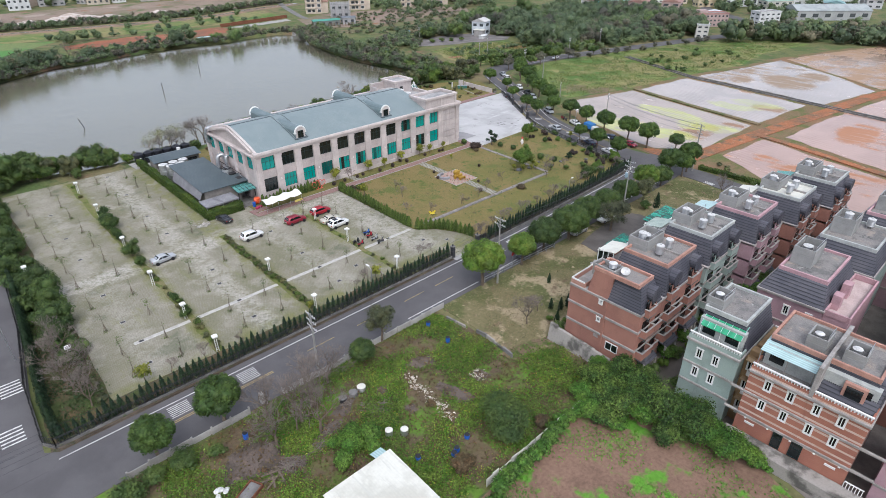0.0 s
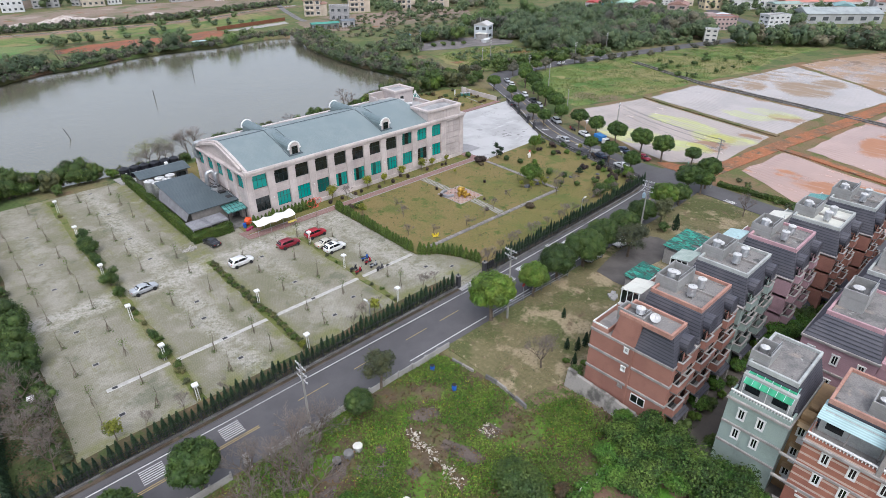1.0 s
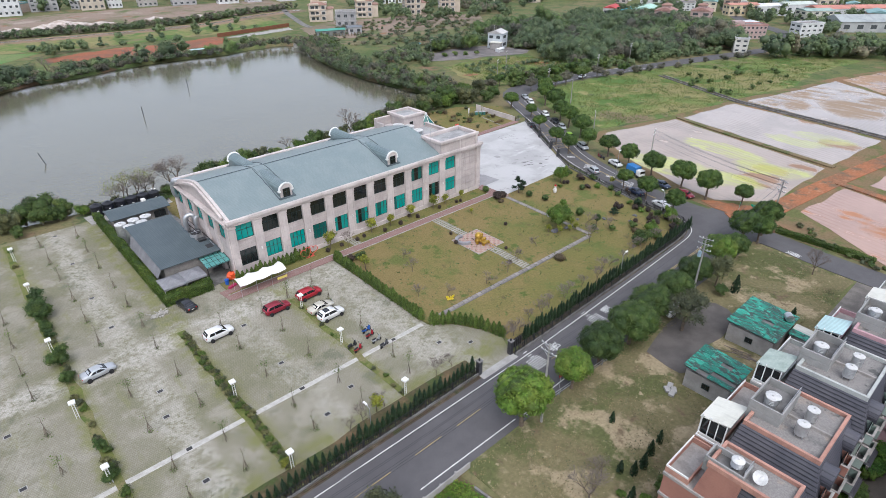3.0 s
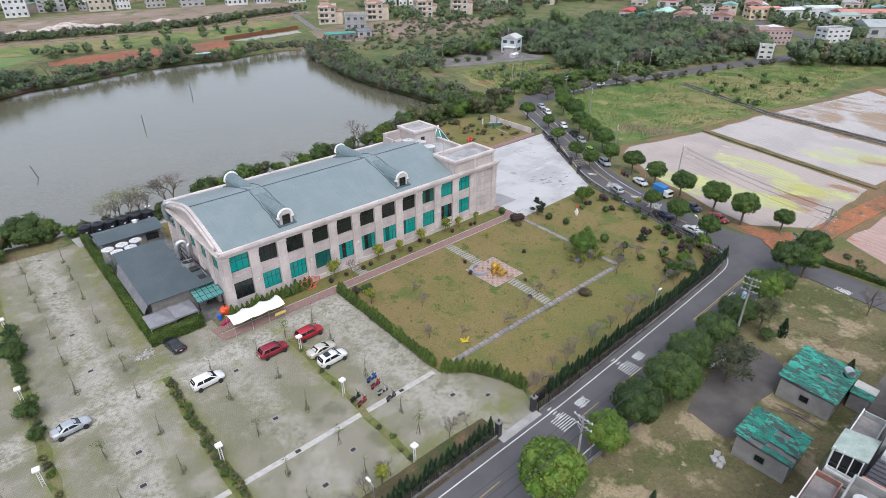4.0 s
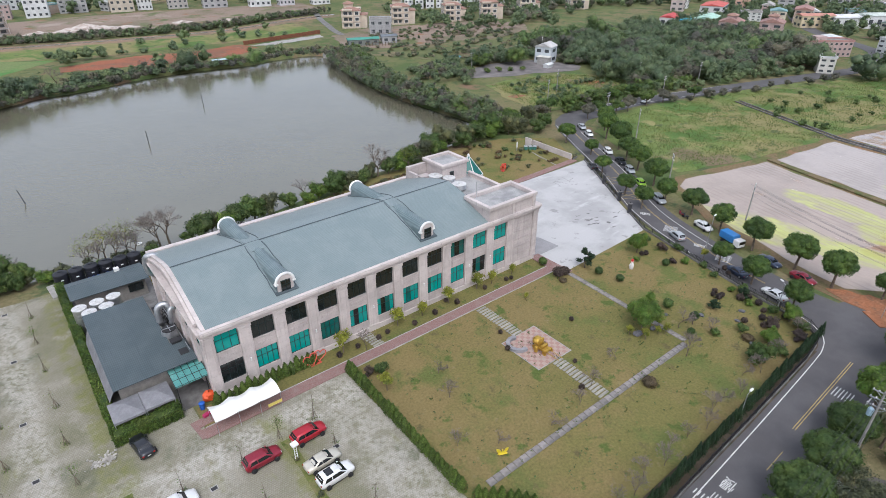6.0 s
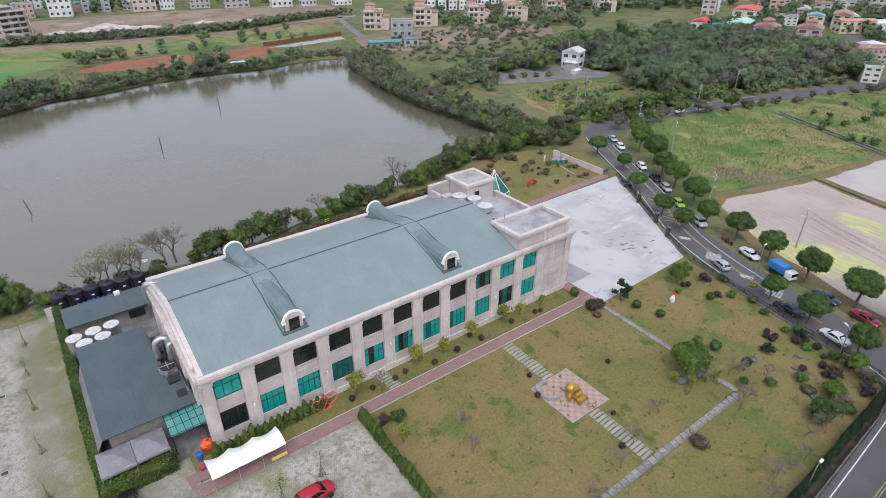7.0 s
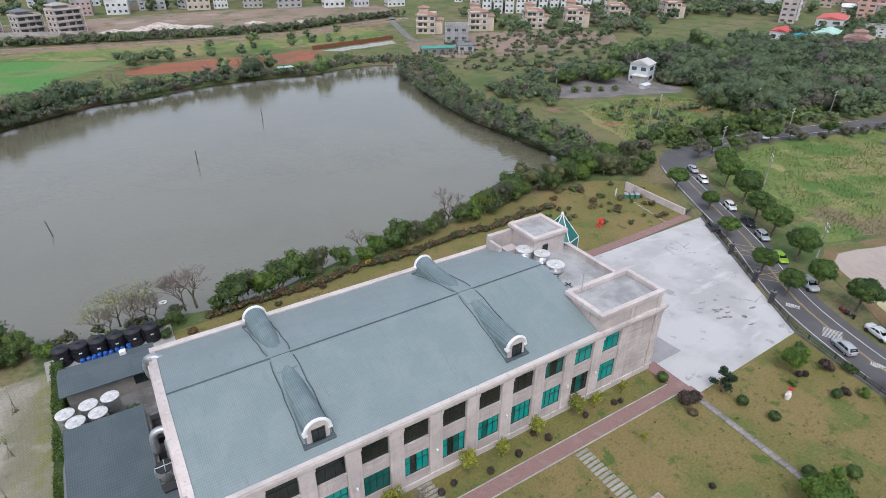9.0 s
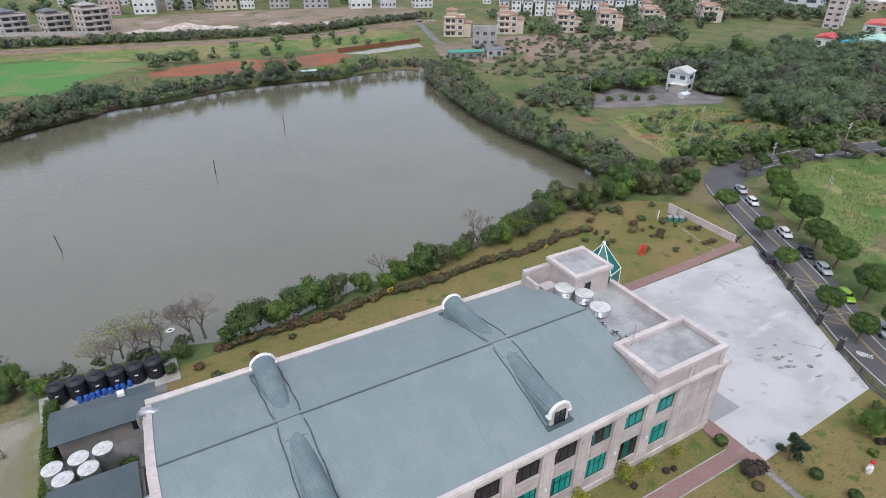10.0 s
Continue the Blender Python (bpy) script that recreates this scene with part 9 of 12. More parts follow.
plant_all(cyp2, [(-1.1 + (0 if k < 5 else min(2.6, (k - 6) * 0.07)), 64.9 + 0.92 * k, rng.uniform(0.85, 1.1)) for k in range(60)], "side street cypress row")


def gate_pillar(x, y, h=2.2):
    t = thing("gate_pillar", "dark stone gate pillar with a lamp", "gate pillar", "gate pillars", at=pose(x, y, 0))
    part("shaft", Geo().box(-0.32, -0.32, 0, 0.32, 0.32, h, 0.04), mat("dark_granite", (0.05, 0.05, 0.055), (0.03, 0.03, 0.034), 0.4, 2, 20, 0.05) if "dark_granite" not in bpy.data.materials else bpy.data.materials["dark_granite"], t)
    part("cap", Geo().box(-0.4, -0.4, h, 0.4, 0.4, h + 0.12, 0.03), CONCRETE_DARK, t)
    part("lamp", Geo().turned([(0.1, h + 0.12), (0.14, h + 0.2), (0.14, h + 0.4), (0.03, h + 0.5)], n=10), FENCE, t)


for x, y in ((60.5, 63.0), (66.7, 63.0), (134.9, 107.8), (138.5, 113.0), (143.8, 121.2)):
    gate_pillar(x, y)
sg = thing("sliding_gate", "black folded sliding gate beside the drive", "gate")
for k in range(6):
    part("gate_panel", Geo().box(67.2 + k * 0.42, 63.3, 0.1, 67.32 + k * 0.42, 63.7, 1.5, 0.02), FENCE, sg)
sheet("kerb", [(60.2, 62.85), (67.0, 62.85), (67.0, 61.75), (60.2, 61.75)], 0.05, CONCRETE, "pale concrete ramp at the gate", "ramp")
sheet("kerb", [(-1.6, 62.85), (60.0, 62.7), (60.0, 62.45), (-1.0, 62.4)], 0.1, DIRT, "narrow dirt-covered kerb under the railing", "kerb")
sheet("kerb", [(67.0, 62.9), (95, 63.3), (117, 63.8), (117.2, 63.45), (95, 63.0), (67.0, 62.62)], 0.1, DIRT, "narrow dirt-covered kerb round the lawn", "kerb")

# low concrete boundary wall on the far side of the road
bw = thing("boundary_wall", "low weathered concrete panel wall along the road", "wall")
xs = [3.0 + 2.3 * k for k in range(21)]
for k in range(20):
    y = 52.9 + 0.1 * math.sin(k)
    if k not in (6, 7):
        part("wall_panel", Geo().box(xs[k] + 0.1, y - 0.06, 0, xs[k + 1] - 0.1, y + 0.06, rng.uniform(0.85, 1.05), 0.02), CONCRETE, bw)
    part("wall_post", Geo().box(xs[k] - 0.1, y - 0.12, 0, xs[k] + 0.1, y + 0.12, 1.15, 0.02), CONCRETE, bw)
gp = thing("gate_post", "square pale concrete gate post at the plot", "gate post", at=pose(18.9, 53.6, 0))
part("shaft", Geo().box(-0.3, -0.3, 0, 0.3, 0.3, 1.5, 0.03), CONCRETE, gp)
wf = thing("sheet_fence", "white corrugated sheet fence between plot and field", "fence")
for k in range(18):
    part("fence_sheet", Geo().box(30.0 + k * 1.0, 26.15 + 0.05 * math.sin(k * 2.1), 0, 30.97 + k * 1.0, 26.2 + 0.05 * math.sin(k * 2.1), 1.2 + 0.12 * math.sin(k * 1.7)), TIN_WHITE, wf)
lw = thing("retaining_wall", "mossy grey retaining wall below the brick house", "wall")
STAINED = mat("stained_pale_concrete", (0.31, 0.29, 0.265), (0.1, 0.095, 0.085), 0.9, 0.45, 6, 0.4, lo=0.42, hi=0.62)
for k in range(9):
    y = 26.4 + 1.2 * k
    h0 = 1.5 + 0.12 * k + rng.uniform(-0.12, 0.12)
    part("wall_body", Geo().add([(54.3, y, 0), (55.2, y, 0), (55.2, y + 1.2, 0), (54.3, y + 1.2, 0), (54.75, y, h0), (55.1, y, h0 + 0.1), (55.1, y + 1.2, h0 + 0.14), (54.75, y + 1.2, h0 + 0.04)], [(3, 2, 1, 0), (4, 5, 6, 7), (0, 1, 5, 4), (1, 2, 6, 5), (2, 3, 7, 6), (3, 0, 4, 7)]), STAINED, lw)
sw = thing("garden_wall", "broken low wall across the vacant lot", "wall")
LOW = [(47.3, 50.6), (47.5, 48.8), (47.7, 47.0), (48.0, 45.0), (48.2, 43.2), (48.1, 41.6), (47.9, 39.8), (47.6, 37.9)]
for k in range(7):
    if k != 2:
        part("wall_body", Geo().strip([LOW[k], LOW[k + 1]], 0, rng.uniform(0.35, 0.8), 0.12), STAINED if k % 3 else CONCRETE_DARK, sw)
gr = thing("guard_rail", "pale blue-grey guard rail along the vacant lot", "guard rail")
for k in range(9):
    part("post", Geo().box(58.6 + 2.2 * k, 53.5 - 0.1 * k, 0, 58.72 + 2.2 * k, 53.62 - 0.1 * k, 1.0), METAL, gr)
part("rail", Geo().strip([(58.6, 53.56), (76.3, 52.76)], 0.9, 0.98, 0.04), METAL, gr)
part("rail", Geo().strip([(58.6, 53.56), (76.3, 52.76)], 0.45, 0.53, 0.04), METAL, gr)


def lot_lamp(x, y):
    t = thing("car_park_lamp", "white twin-post lamp with a square head", "lamp post", "car park lamps", at=pose(x, y, 0, 0, 0, rng.uniform(-8, 8)))
    for s in (-1, 1):
        part("leg", Geo().rod((s * 0.16, 0, 0), (s * 0.13, 0, 2.5), 0.045, n=6), FRAME_WHITE, t)
    g = Geo()
    for k in range(6):
        g.rod((-0.15, 0, 0.4 + 0.35 * k), (0.15, 0, 0.4 + 0.35 * k), 0.02, n=4)
    part("rungs", g, FRAME_WHITE, t)
    part("head", Geo().box(-0.38, -0.38, 2.5, 0.38, 0.38, 2.78, 0.06), FRAME_WHITE, t, "white square lamp head")


for x, y in ((19.7, 140.7), (19.0, 106.3), (18.5, 90.5), (18.8, 77.6), (34.4, 80.9), (34.3, 66.1), (50.4, 80.8), (50.7, 66.5), (50.6, 92.4), (19.0, 66.8), (3.8, 106.6), (3.7, 89.7), (3.7, 78.1), (19.6, 125.0)):
    lot_lamp(x, y)


def street_lamp(x, y, h, turn, arm=1.4):
    t = thing("street_lamp", "slim grey street lamp with a white head", "street lamp", "street lamps", at=pose(x, y, 0, 0, 0, turn))
    part("pole", Geo().rod((0, 0, 0), (0, 0, h), 0.08, 0.05, 8), METAL, t)
    part("arm", Geo().rod((0, 0, h), (arm, 0, h + 0.25), 0.04, n=6), METAL, t)
    part("head", Geo().box(arm - 0.1, -0.14, h + 0.2, arm + 0.6, 0.14, h + 0.34, 0.04), FRAME_WHITE, t)


street_lamp(95.6, 63.9, 4.4, 0, 0.6)
street_lamp(122.6, 71.6, 5.1, 60, 0.6)
street_lamp(43.5, 63.9, 4.4, 90, 0.6)
street_lamp(-2.0, 84.0, 5.5, 180, 1.2)
street_lamp(133.5, 89.5, 6.5, 0, 0.1)


def power_pole(x, y, h, turn, arms=2, box=False):
    t = thing("power_pole", "concrete power pole with insulator cross-arms", "power pole", "power poles", at=pose(x, y, 0, 0, 0, turn))
    part("pole", Geo().rod((0, 0, 0), (0, 0, h), 0.17, 0.1, 10), POLE, t)
    for k in range(arms):
        z = h - 0.35 - 0.95 * k
        a = part("cross_arm", Geo().box(-1.1, -0.05, z, 1.1, 0.05, z + 0.1), METAL, t)
        for s in (-1.0, -0.5, 0.5, 1.0):
            part("insulator", Geo().turned([(0.035, z + 0.1), (0.07, z + 0.15), (0.04, z + 0.19), (0.07, z + 0.23), (0.03, z + 0.28)], s, 0, 8), FRAME_WHITE, a)
        part("brace", Geo().rod((0.7, 0, z), (0, 0, z - 0.6), 0.03).rod((-0.7, 0, z), (0, 0, z - 0.6), 0.03), METAL, t)
    if box:
        part("transformer", Geo().turned([(0.25, h - 3.6), (0.3, h - 3.5), (0.3, h - 2.7), (0.2, h - 2.6)], 0.45, 0, 12), plain("transformer_blue", (0.3, 0.42, 0.5)), t)


POLES = [(27.2, 54.2, 9.0, 90), (60.0, 51.9, 12.0, 90), (99.6, 52.9, 10.6, 95), (130.2, 53.2, 11.4, 60)]
for i, (x, y, h, a) in enumerate(POLES):
    power_pole(x, y, h, a, 3 if i != 1 else 2, i == 2)
for x, y, h, a in ((151.0, 90.6, 8.0, 20), (201.5, 187, 8.0, 30), (190, 181, 7.0, 30), (236, 176, 8.0, 10), (252, 160, 8.5, 10), (178.6, 136.5, 8.5, 40), (223, 156.8, 8.0, 10), (156.5, 112.0, 7.0, 40), (196, 160, 6, 10), (246, 236, 9, 40), (206, 240, 6, 0)):
    power_pole(x, y, h, a, 2)
ends = [(-40, 57.0, 9.0)] + [(p[0], p[1], p[2]) for p in POLES] + [(151.0, 90.6, 8.0)]
for off, dz in ((-0.9, 0.0), (0.0, 0.0), (0.9, 0.0), (-0.5, -0.95), (0.5, -0.95), (0.1, -2.2)):
    g = Geo()
    for a, b in zip(ends, ends[1:]):
        pts = []
        for k in range(13):
            t = k / 12
            pts.append((a[0] + (b[0] - a[0]) * t, a[1] + (b[1] - a[1]) * t + off, a[2] + dz - 0.3 + (b[2] - a[2]) * t - 2.6 * t * (1 - t)))
        g.line(pts, 0.018, 3)
    single("power_cable", g, BLACK, "thin black overhead cable between the poles", "cable", "overhead cables")


# ---- garden things ----
path = thing("stone_path", "grey stone slab path across the lawn", "footpath", kind="structure")
k = 0
for a, b in (((65.4, 76.4), (104.3, 76.2)), ((104.9, 76.6), (106.1, 99.6))):
    L = math.dist(a, b)
    n = int(L / 1.0)
    turn = math.degrees(math.atan2(b[1] - a[1], b[0] - a[0]))
    shared = Geo().box(-0.48, -0.48, -0.05, 0.48, 0.48, 0.08, 0.03).mesh("slab", mat("path_stone", (0.24, 0.22, 0.21), (0.15, 0.14, 0.132), 0.85, 0.9, 7, 0.3, vary=0.2) if "path_stone" not in bpy.data.materials else bpy.data.materials["path_stone"])
    for j in range(n):
        s = part("slab", shared, None, path)
        t = (j + 0.5) / n
        s.matrix_basis = pose(a[0] + (b[0] - a[0]) * t, a[1] + (b[1] - a[1]) * t, 0.03 + rng.uniform(-0.012, 0.012), rng.uniform(-0.6, 0.6), rng.uniform(-0.6, 0.6), turn + rng.uniform(-1, 1))


def stepping(x0, y0, x1, y1, n, w, label):
    t = thing("stepping_stones", label, "stepping stones", kind="structure")
    me = Geo().box(-w / 2, -0.2, -0.03, w / 2, 0.2, 0.07, 0.02).mesh("stone", mat("pale_slab", (0.31, 0.3, 0.265), (0.22, 0.215, 0.185), 0.85, 1.2, 7, 0.3, vary=0.15) if "pale_slab" not in bpy.data.materials else bpy.data.materials["pale_slab"])
    for j in range(n):
        s = part("stone", me, None, t)
        u = j / (n - 1)
        s.matrix_basis = pose(x0 + (x1 - x0) * u + rng.uniform(-0.06, 0.06), y0 + (y1 - y0) * u, 0.03, 0, 0, rng.uniform(-2, 2))


stepping(86.8, 101.3, 86.8, 93.4, 14, 1.9, "pale stepping slabs from the brick path to the plaza")
stepping(86.8, 85.2, 86.5, 77.2, 15, 1.9, "pale stepping slabs from the plaza to the stone path")
stepping(68.9, 107.0, 69.3, 104.2, 6, 1.8, "mossy stepping slabs to the hall")
stepping(146.2, 146.5, 144.2, 136.8, 14, 0.5, "small pale stepping stones across the grass")
sheet("pavement", [(83.4, 92.9), (90.0, 92.9), (90.0, 85.7), (83.4, 85.7)], 0.07, PLAZA, "square red-and-pink chequered plaza", "plaza")
single("kerb", Geo().box(83.3, 85.6, 0, 90.1, 85.72, 0.1).box(83.3, 92.88, 0, 90.1, 93.0, 0.1).box(83.3, 85.72, 0, 83.42, 92.88, 0.1).box(89.98, 85.72, 0, 90.1, 92.88, 0.1), CONCRETE, "pale edging round the plaza", "kerb", kind="structure")
g = Geo()
arc = [(84.9 + 1.5 * math.cos(a), 91.2 + 1.5 * math.sin(a)) for a in [math.radians(60 + 18 * k) for k in range(13)]]
single("curved_bench", g.strip(arc, 0.05, 0.55, 0.28), mat("bench_stone", (0.27, 0.265, 0.28), (0.2, 0.2, 0.215), 0.7, 1, 9, 0.1), "curved grey stone bench on the plaza", "bench")
GOLD = mat("gold_paint", (0.5, 0.33, 0.06), (0.38, 0.23, 0.04), 0.35, 2, 12, 0.1, 0.55)
g = Geo()
g.box(-0.6, -0.9, 0.35, 0.6, 0.7, 0.75, 0.08).box(-0.6, -0.3, 0.75, 0.6, 0.1, 1.3, 0.1).box(-0.65, 0.45, 0.7, 0.65, 0.75, 1.9, 0.12)
g.turned([(0.72, 1.0), (0.8, 1.15), (0.78, 1.5), (0.45, 1.85), (0.1, 1.95)], 0, 1.1, 14)
for sx in (-0.75, 0.75):
    g.turned([(0.1, sx - 0.05), (0.52, sx - 0.06), (0.52, sx + 0.06), (0.1, sx + 0.05)], 0.9, 0.52, 16, "X").turned([(0.08, sx - 0.04), (0.36, sx - 0.05), (0.36, sx + 0.05), (0.08, sx + 0.04)], -0.7, 0.36, 14, "X")
g.rod((-0.4, -0.9, 0.5), (-0.4, -3.0, 0.35), 0.05).rod((0.4, -0.9, 0.5), (0.4, -3.0, 0.35), 0.05).box(-1.3, 0.3, 0.05, -0.8, 0.8, 1.1, 0.15)
single("carriage_sculpture", g, GOLD, "golden carriage sculpture on the plaza", "sculpture", smooth=False, at=pose(86.8, 88.0, 0.07, 0, 0, 4))


def heart(g, x, z, s, y=0.0, lean=0.0, r=0.07):
    pts = []
    for k in range(25):
        a = 2 * math.pi * k / 24
        hx, hz = 16 * math.sin(a) ** 3 / 16, (13 * math.cos(a) - 5 * math.cos(2 * a) - 2 * math.cos(3 * a) - math.cos(4 * a)) / 16
        pts.append((x + s * (hx * math.cos(lean) - hz * math.sin(lean)), y + 0.15 * hz, z + s * (hz * math.cos(lean) + hx * math.sin(lean))))
    g.line(pts, r, 6)


CORAL = plain("coral_red_paint", (0.6, 0.09, 0.06), 0.4)
g = Geo()
heart(g, -0.62, 1.1, 1.06, 0, 0.25)
heart(g, 0.86, 1.15, 0.92, 0.15, -0.3)
g.box(-0.9, -0.2, 0, 0.9, 0.35, 0.06)
single("heart_sculpture", g, CORAL, "two linked coral-red heart frames on the grass", "sculpture", at=pose(60.0, 105.9, 0.06, 0, 0, 0))
g = Geo()
for k in range(3):
    heart(g, (-0.5, 0.55, 0.0)[k], 1.0 + (0, 0, 0.35)[k], 0.7, (0, 0.3, -0.4)[k], (0.3, -0.3, 0)[k], 0.12)
g.box(-0.6, -0.4, 0, 0.6, 0.4, 0.12)
single("heart_sculpture", g, plain("bright_red_paint", (0.6, 0.05, 0.03), 0.4), "bright red heart sculpture behind the yard", "sculpture", at=pose(130.9, 142.2, 0.02, 0, 0, 20))
g = Geo()
for s in (-1, 1):
    v = [(0.08 * s, 0, 0.5), (0.5 * s, 0.1, 1.0), (1.0 * s, 0.2, 1.05), (0.95 * s, 0.15, 0.6), (0.55 * s, 0.05, 0.45), (0.85 * s, 0.0, 0.2), (0.4 * s, -0.05, 0.1)]
    v += [(a, b + 0.08, c) for a, b, c in v]
    n = 7
    g.add(v, [tuple(range(n)), tuple(range(n, 2 * n))[::-1]] + [(i, i + n, (i + 1) % n + n, (i + 1) % n) for i in range(n)])
g.box(-0.7, -0.3, 0.3, 0.7, 0.15, 0.42, 0.04).rod((0, 0, 0.1), (0, 0.1, 1.0), 0.09)
single("butterfly_bench", g, plain("yellow_paint", (0.62, 0.48, 0.03), 0.4), "yellow butterfly-shaped bench on the lawn", "bench", at=pose(69.4, 78.3, 0.03, 0, 0, -25) @ Matrix.Diagonal((0.72, 0.72, 0.85, 1)))
g = Geo()
g.turned([(0.3, 0), (0.38, 0.5), (0.32, 1.0), (0.16, 1.25), (0.22, 1.4), (0.2, 1.6), (0.02, 1.75)], 0, 0, 12).rod((0, 0, 1.0), (-0.7, 0.1, 0.9), 0.14, 0.1, 8)
single("statue", g, mat("white_statue_paint", (0.7, 0.68, 0.66), (0.55, 0.53, 0.5), 0.6, 1, 8, 0.05), "plain white garden statue on the lawn", "statue", at=pose(115.9, 93.8, 0.03))
single("statue_hat", Geo().turned([(0.27, 0), (0.22, 0.25), (0.05, 0.4)], 0, 0, 10), plain("red_hat", (0.5, 0.02, 0.02), 0.6), "red cap on the white statue", "statue hat", at=pose(115.9, 93.8, 1.62))
# rocks round the island tree
STONE = mat("grey_garden_rock", (0.14, 0.14, 0.15), (0.09, 0.09, 0.1), 0.9, 2, 8, 0.5)
for x, y, s in ((100.6, 81.8, 0.8), (103.6, 81.2, 0.6), (112.4, 78.4, 0.5), (118.4, 75.0, 0.5), (115.4, 74.2, 0.45), (111.6, 70.1, 0.5), (66.8, 99.6, 0.6), (108.3, 82.0, 0.4)):
    v, f = ball((0, 0, s * 0.3), (s, s * 0.7, s * 0.45), 9, 6, np.random.default_rng(int(x * 10)), 0.2)
    single("garden_rock", Geo().add(v.tolist(), f.tolist()), STONE, "rough dark garden rock on the lawn", "rock", "garden rocks", at=pose(x, y, 0.02, 0, 0, x * 7))
# drains on the pavers
DRAIN = Geo().box(-0.42, -0.32, -0.05, 0.42, 0.32, 0.012).mesh("drain", CONCRETE)
GRATE = Geo()
for k in range(7):
    GRATE.box(-0.3 + k * 0.09, -0.22, 0.01, -0.25 + k * 0.09, 0.22, 0.026)
GRATE.box(-0.32, -0.24, 0.011, 0.33, 0.24, 0.018)
GRATE = GRATE.mesh("grate", FENCE)
for x, y in ((12.4, 132.5), (12.1, 118.9), (11.9, 108.2), (11.5, 93.0), (11.5, 83.2), (11.2, 71.0), (27.3, 147), (27.2, 132.8), (26.8, 118.3), (26.9, 107.7), (27.6, 88.6), (26.6, 83.5), (26.5, 71.0), (41.9, 94.6), (41.9, 83.0), (41.5, 70.5), (46.4, 72.6), (55.1, 91.4), (55.6, 81.6), (61.0, 71.6), (64.4, 68.6)):
    t = thing("drain_cover", "concrete-framed iron drain grate in the pavers", "drain", "car park drains", at=pose(x, y, 0.0))
    part("frame", DRAIN, None, t)
    part("grate", GRATE, None, t)
for x in (12.0, 26.8, 41.5, 56.5):
    t = thing("drain_cover", "dark grate set in the concrete strip", "drain", "strip drains", at=pose(x, 76.6, 0.02))
    part("grate", GRATE, None, t)
# colourful clutter by the entrance passage
v, f = ball((0, 0, 0.7), (0.9, 0.7, 0.75), 10, 7, np.random.default_rng(5), 0.15)
single("heaped_tarpaulin", Geo().add(v.tolist(), f.tolist()), plain("orange_tarp", (0.65, 0.09, 0.02), 0.6), "orange-red tarpaulin heap by the entrance", "tarpaulin", at=pose(46.2, 108.2, 0.08))
bb = thing("rubbish_bin", "blue plastic bin by the entrance", "bin", at=pose(44.9, 107.2, 0.08))
part("bin_body", Geo().turned([(0.3, 0), (0.36, 0.9)], n=12), BLUE, bb)
part("lid", Geo().turned([(0.38, 0.9), (0.38, 0.96), (0.15, 1.05)], n=12), BLUE, bb)
single("planter", Geo().box(-0.8, -0.25, 0, 0.8, 0.25, 0.4, 0.05), plain("magenta_plastic", (0.35, 0.02, 0.09)), "dark pink planter box by the canopy", "planter", at=pose(45.2, 105.8, 0.085, 0, 0, 20))
# walled corner beyond the yard
wc = thing("garden_wall", "white boundary wall beside the corner garden", "wall")
part("wall_body", Geo().strip([(150.4, 136.8), (150.6, 143), (150.9, 151.2)], 0, 1.5, 0.15), WALL_TRIM, wc)
part("wall_end", Geo().box(149.4, 150.4, 0, 149.7, 152.6, 2.2), WALL_TRIM, wc)
sb = thing("sign_board", "white notice board on posts by the corner garden", "sign", at=pose(144.2, 150.6, 0, 0, 0, 30))
part("panel", Geo().box(-0.6, -0.06, 0.8, 0.6, 0.06, 2.4, 0.03), FRAME_WHITE, sb)
for s in (-0.5, 0.5):
    part("post", Geo().rod((s, 0, 0), (s, 0, 0.9), 0.05), METAL, sb)
for x, y in ((146.6, 149.6), (147.6, 148.8), (148.6, 148.2)):
    tb = thing("storage_bin", "dull green storage bin by the white wall", "bin", "corner bins", at=pose(x, y, 0, 0, 0, -35))
    part("bin_body", Geo().box(-0.45, -0.6, 0, 0.45, 0.6, 1.0, 0.05), plain("bin_green_%d" % int(x), (0.05, 0.16, 0.13)), tb)
    part("lid", Geo().box(-0.48, -0.63, 1.0, 0.48, 0.63, 1.08, 0.02), METAL, tb)
# poles standing in the pond
for x, y, dx, dy, h in ((35.4, 197.3, -1.0, 3.2, 2.9), (68.4, 225.8, 0.1, 0.4, 3.6), (95.0, 258.0, 0.0, 0.3, 3.6)):
    single("pond_stake", Geo().rod((0, 0, -1.5), (dx, dy, h), 0.13, 0.1, 6), FENCE, "dark wooden stake standing in the pond", "stake", "pond stakes", at=pose(x, y, -1.6))
single("life_buoy", Geo().tube([(0.55 * math.cos(2 * math.pi * k / 16), 0.4 * math.sin(2 * math.pi * k / 16), 0.1) for k in range(17)], 0.14, 8), FRAME_WHITE, "pale float ring lying on the pond water", "float", at=pose(50.2, 161.9, -1.5))
for x, y in ((83.6, 152.6), (115.6, 151.8)):
    t = thing("warning_board", "small yellow warning board on the pond bank", "sign", "bank boards", at=pose(x, y, 0, 0, 0, 15))
    part("panel", Geo().box(-0.6, -0.03, 0.75, 0.6, 0.03, 1.3, 0.01), plain("board_yellow_%d" % int(x), (0.6, 0.45, 0.02), 0.5), t, "yellow panel")
    part("lettering", Geo().box(-0.45, -0.04, 0.95, 0.45, -0.03, 1.1), BLACK, t, "dark bar of unreadable lettering")
    for q in (-0.4, 0.4):
        part("post", Geo().rod((q, 0.05, 0), (q, 0.05, 1.2), 0.03), METAL, t)
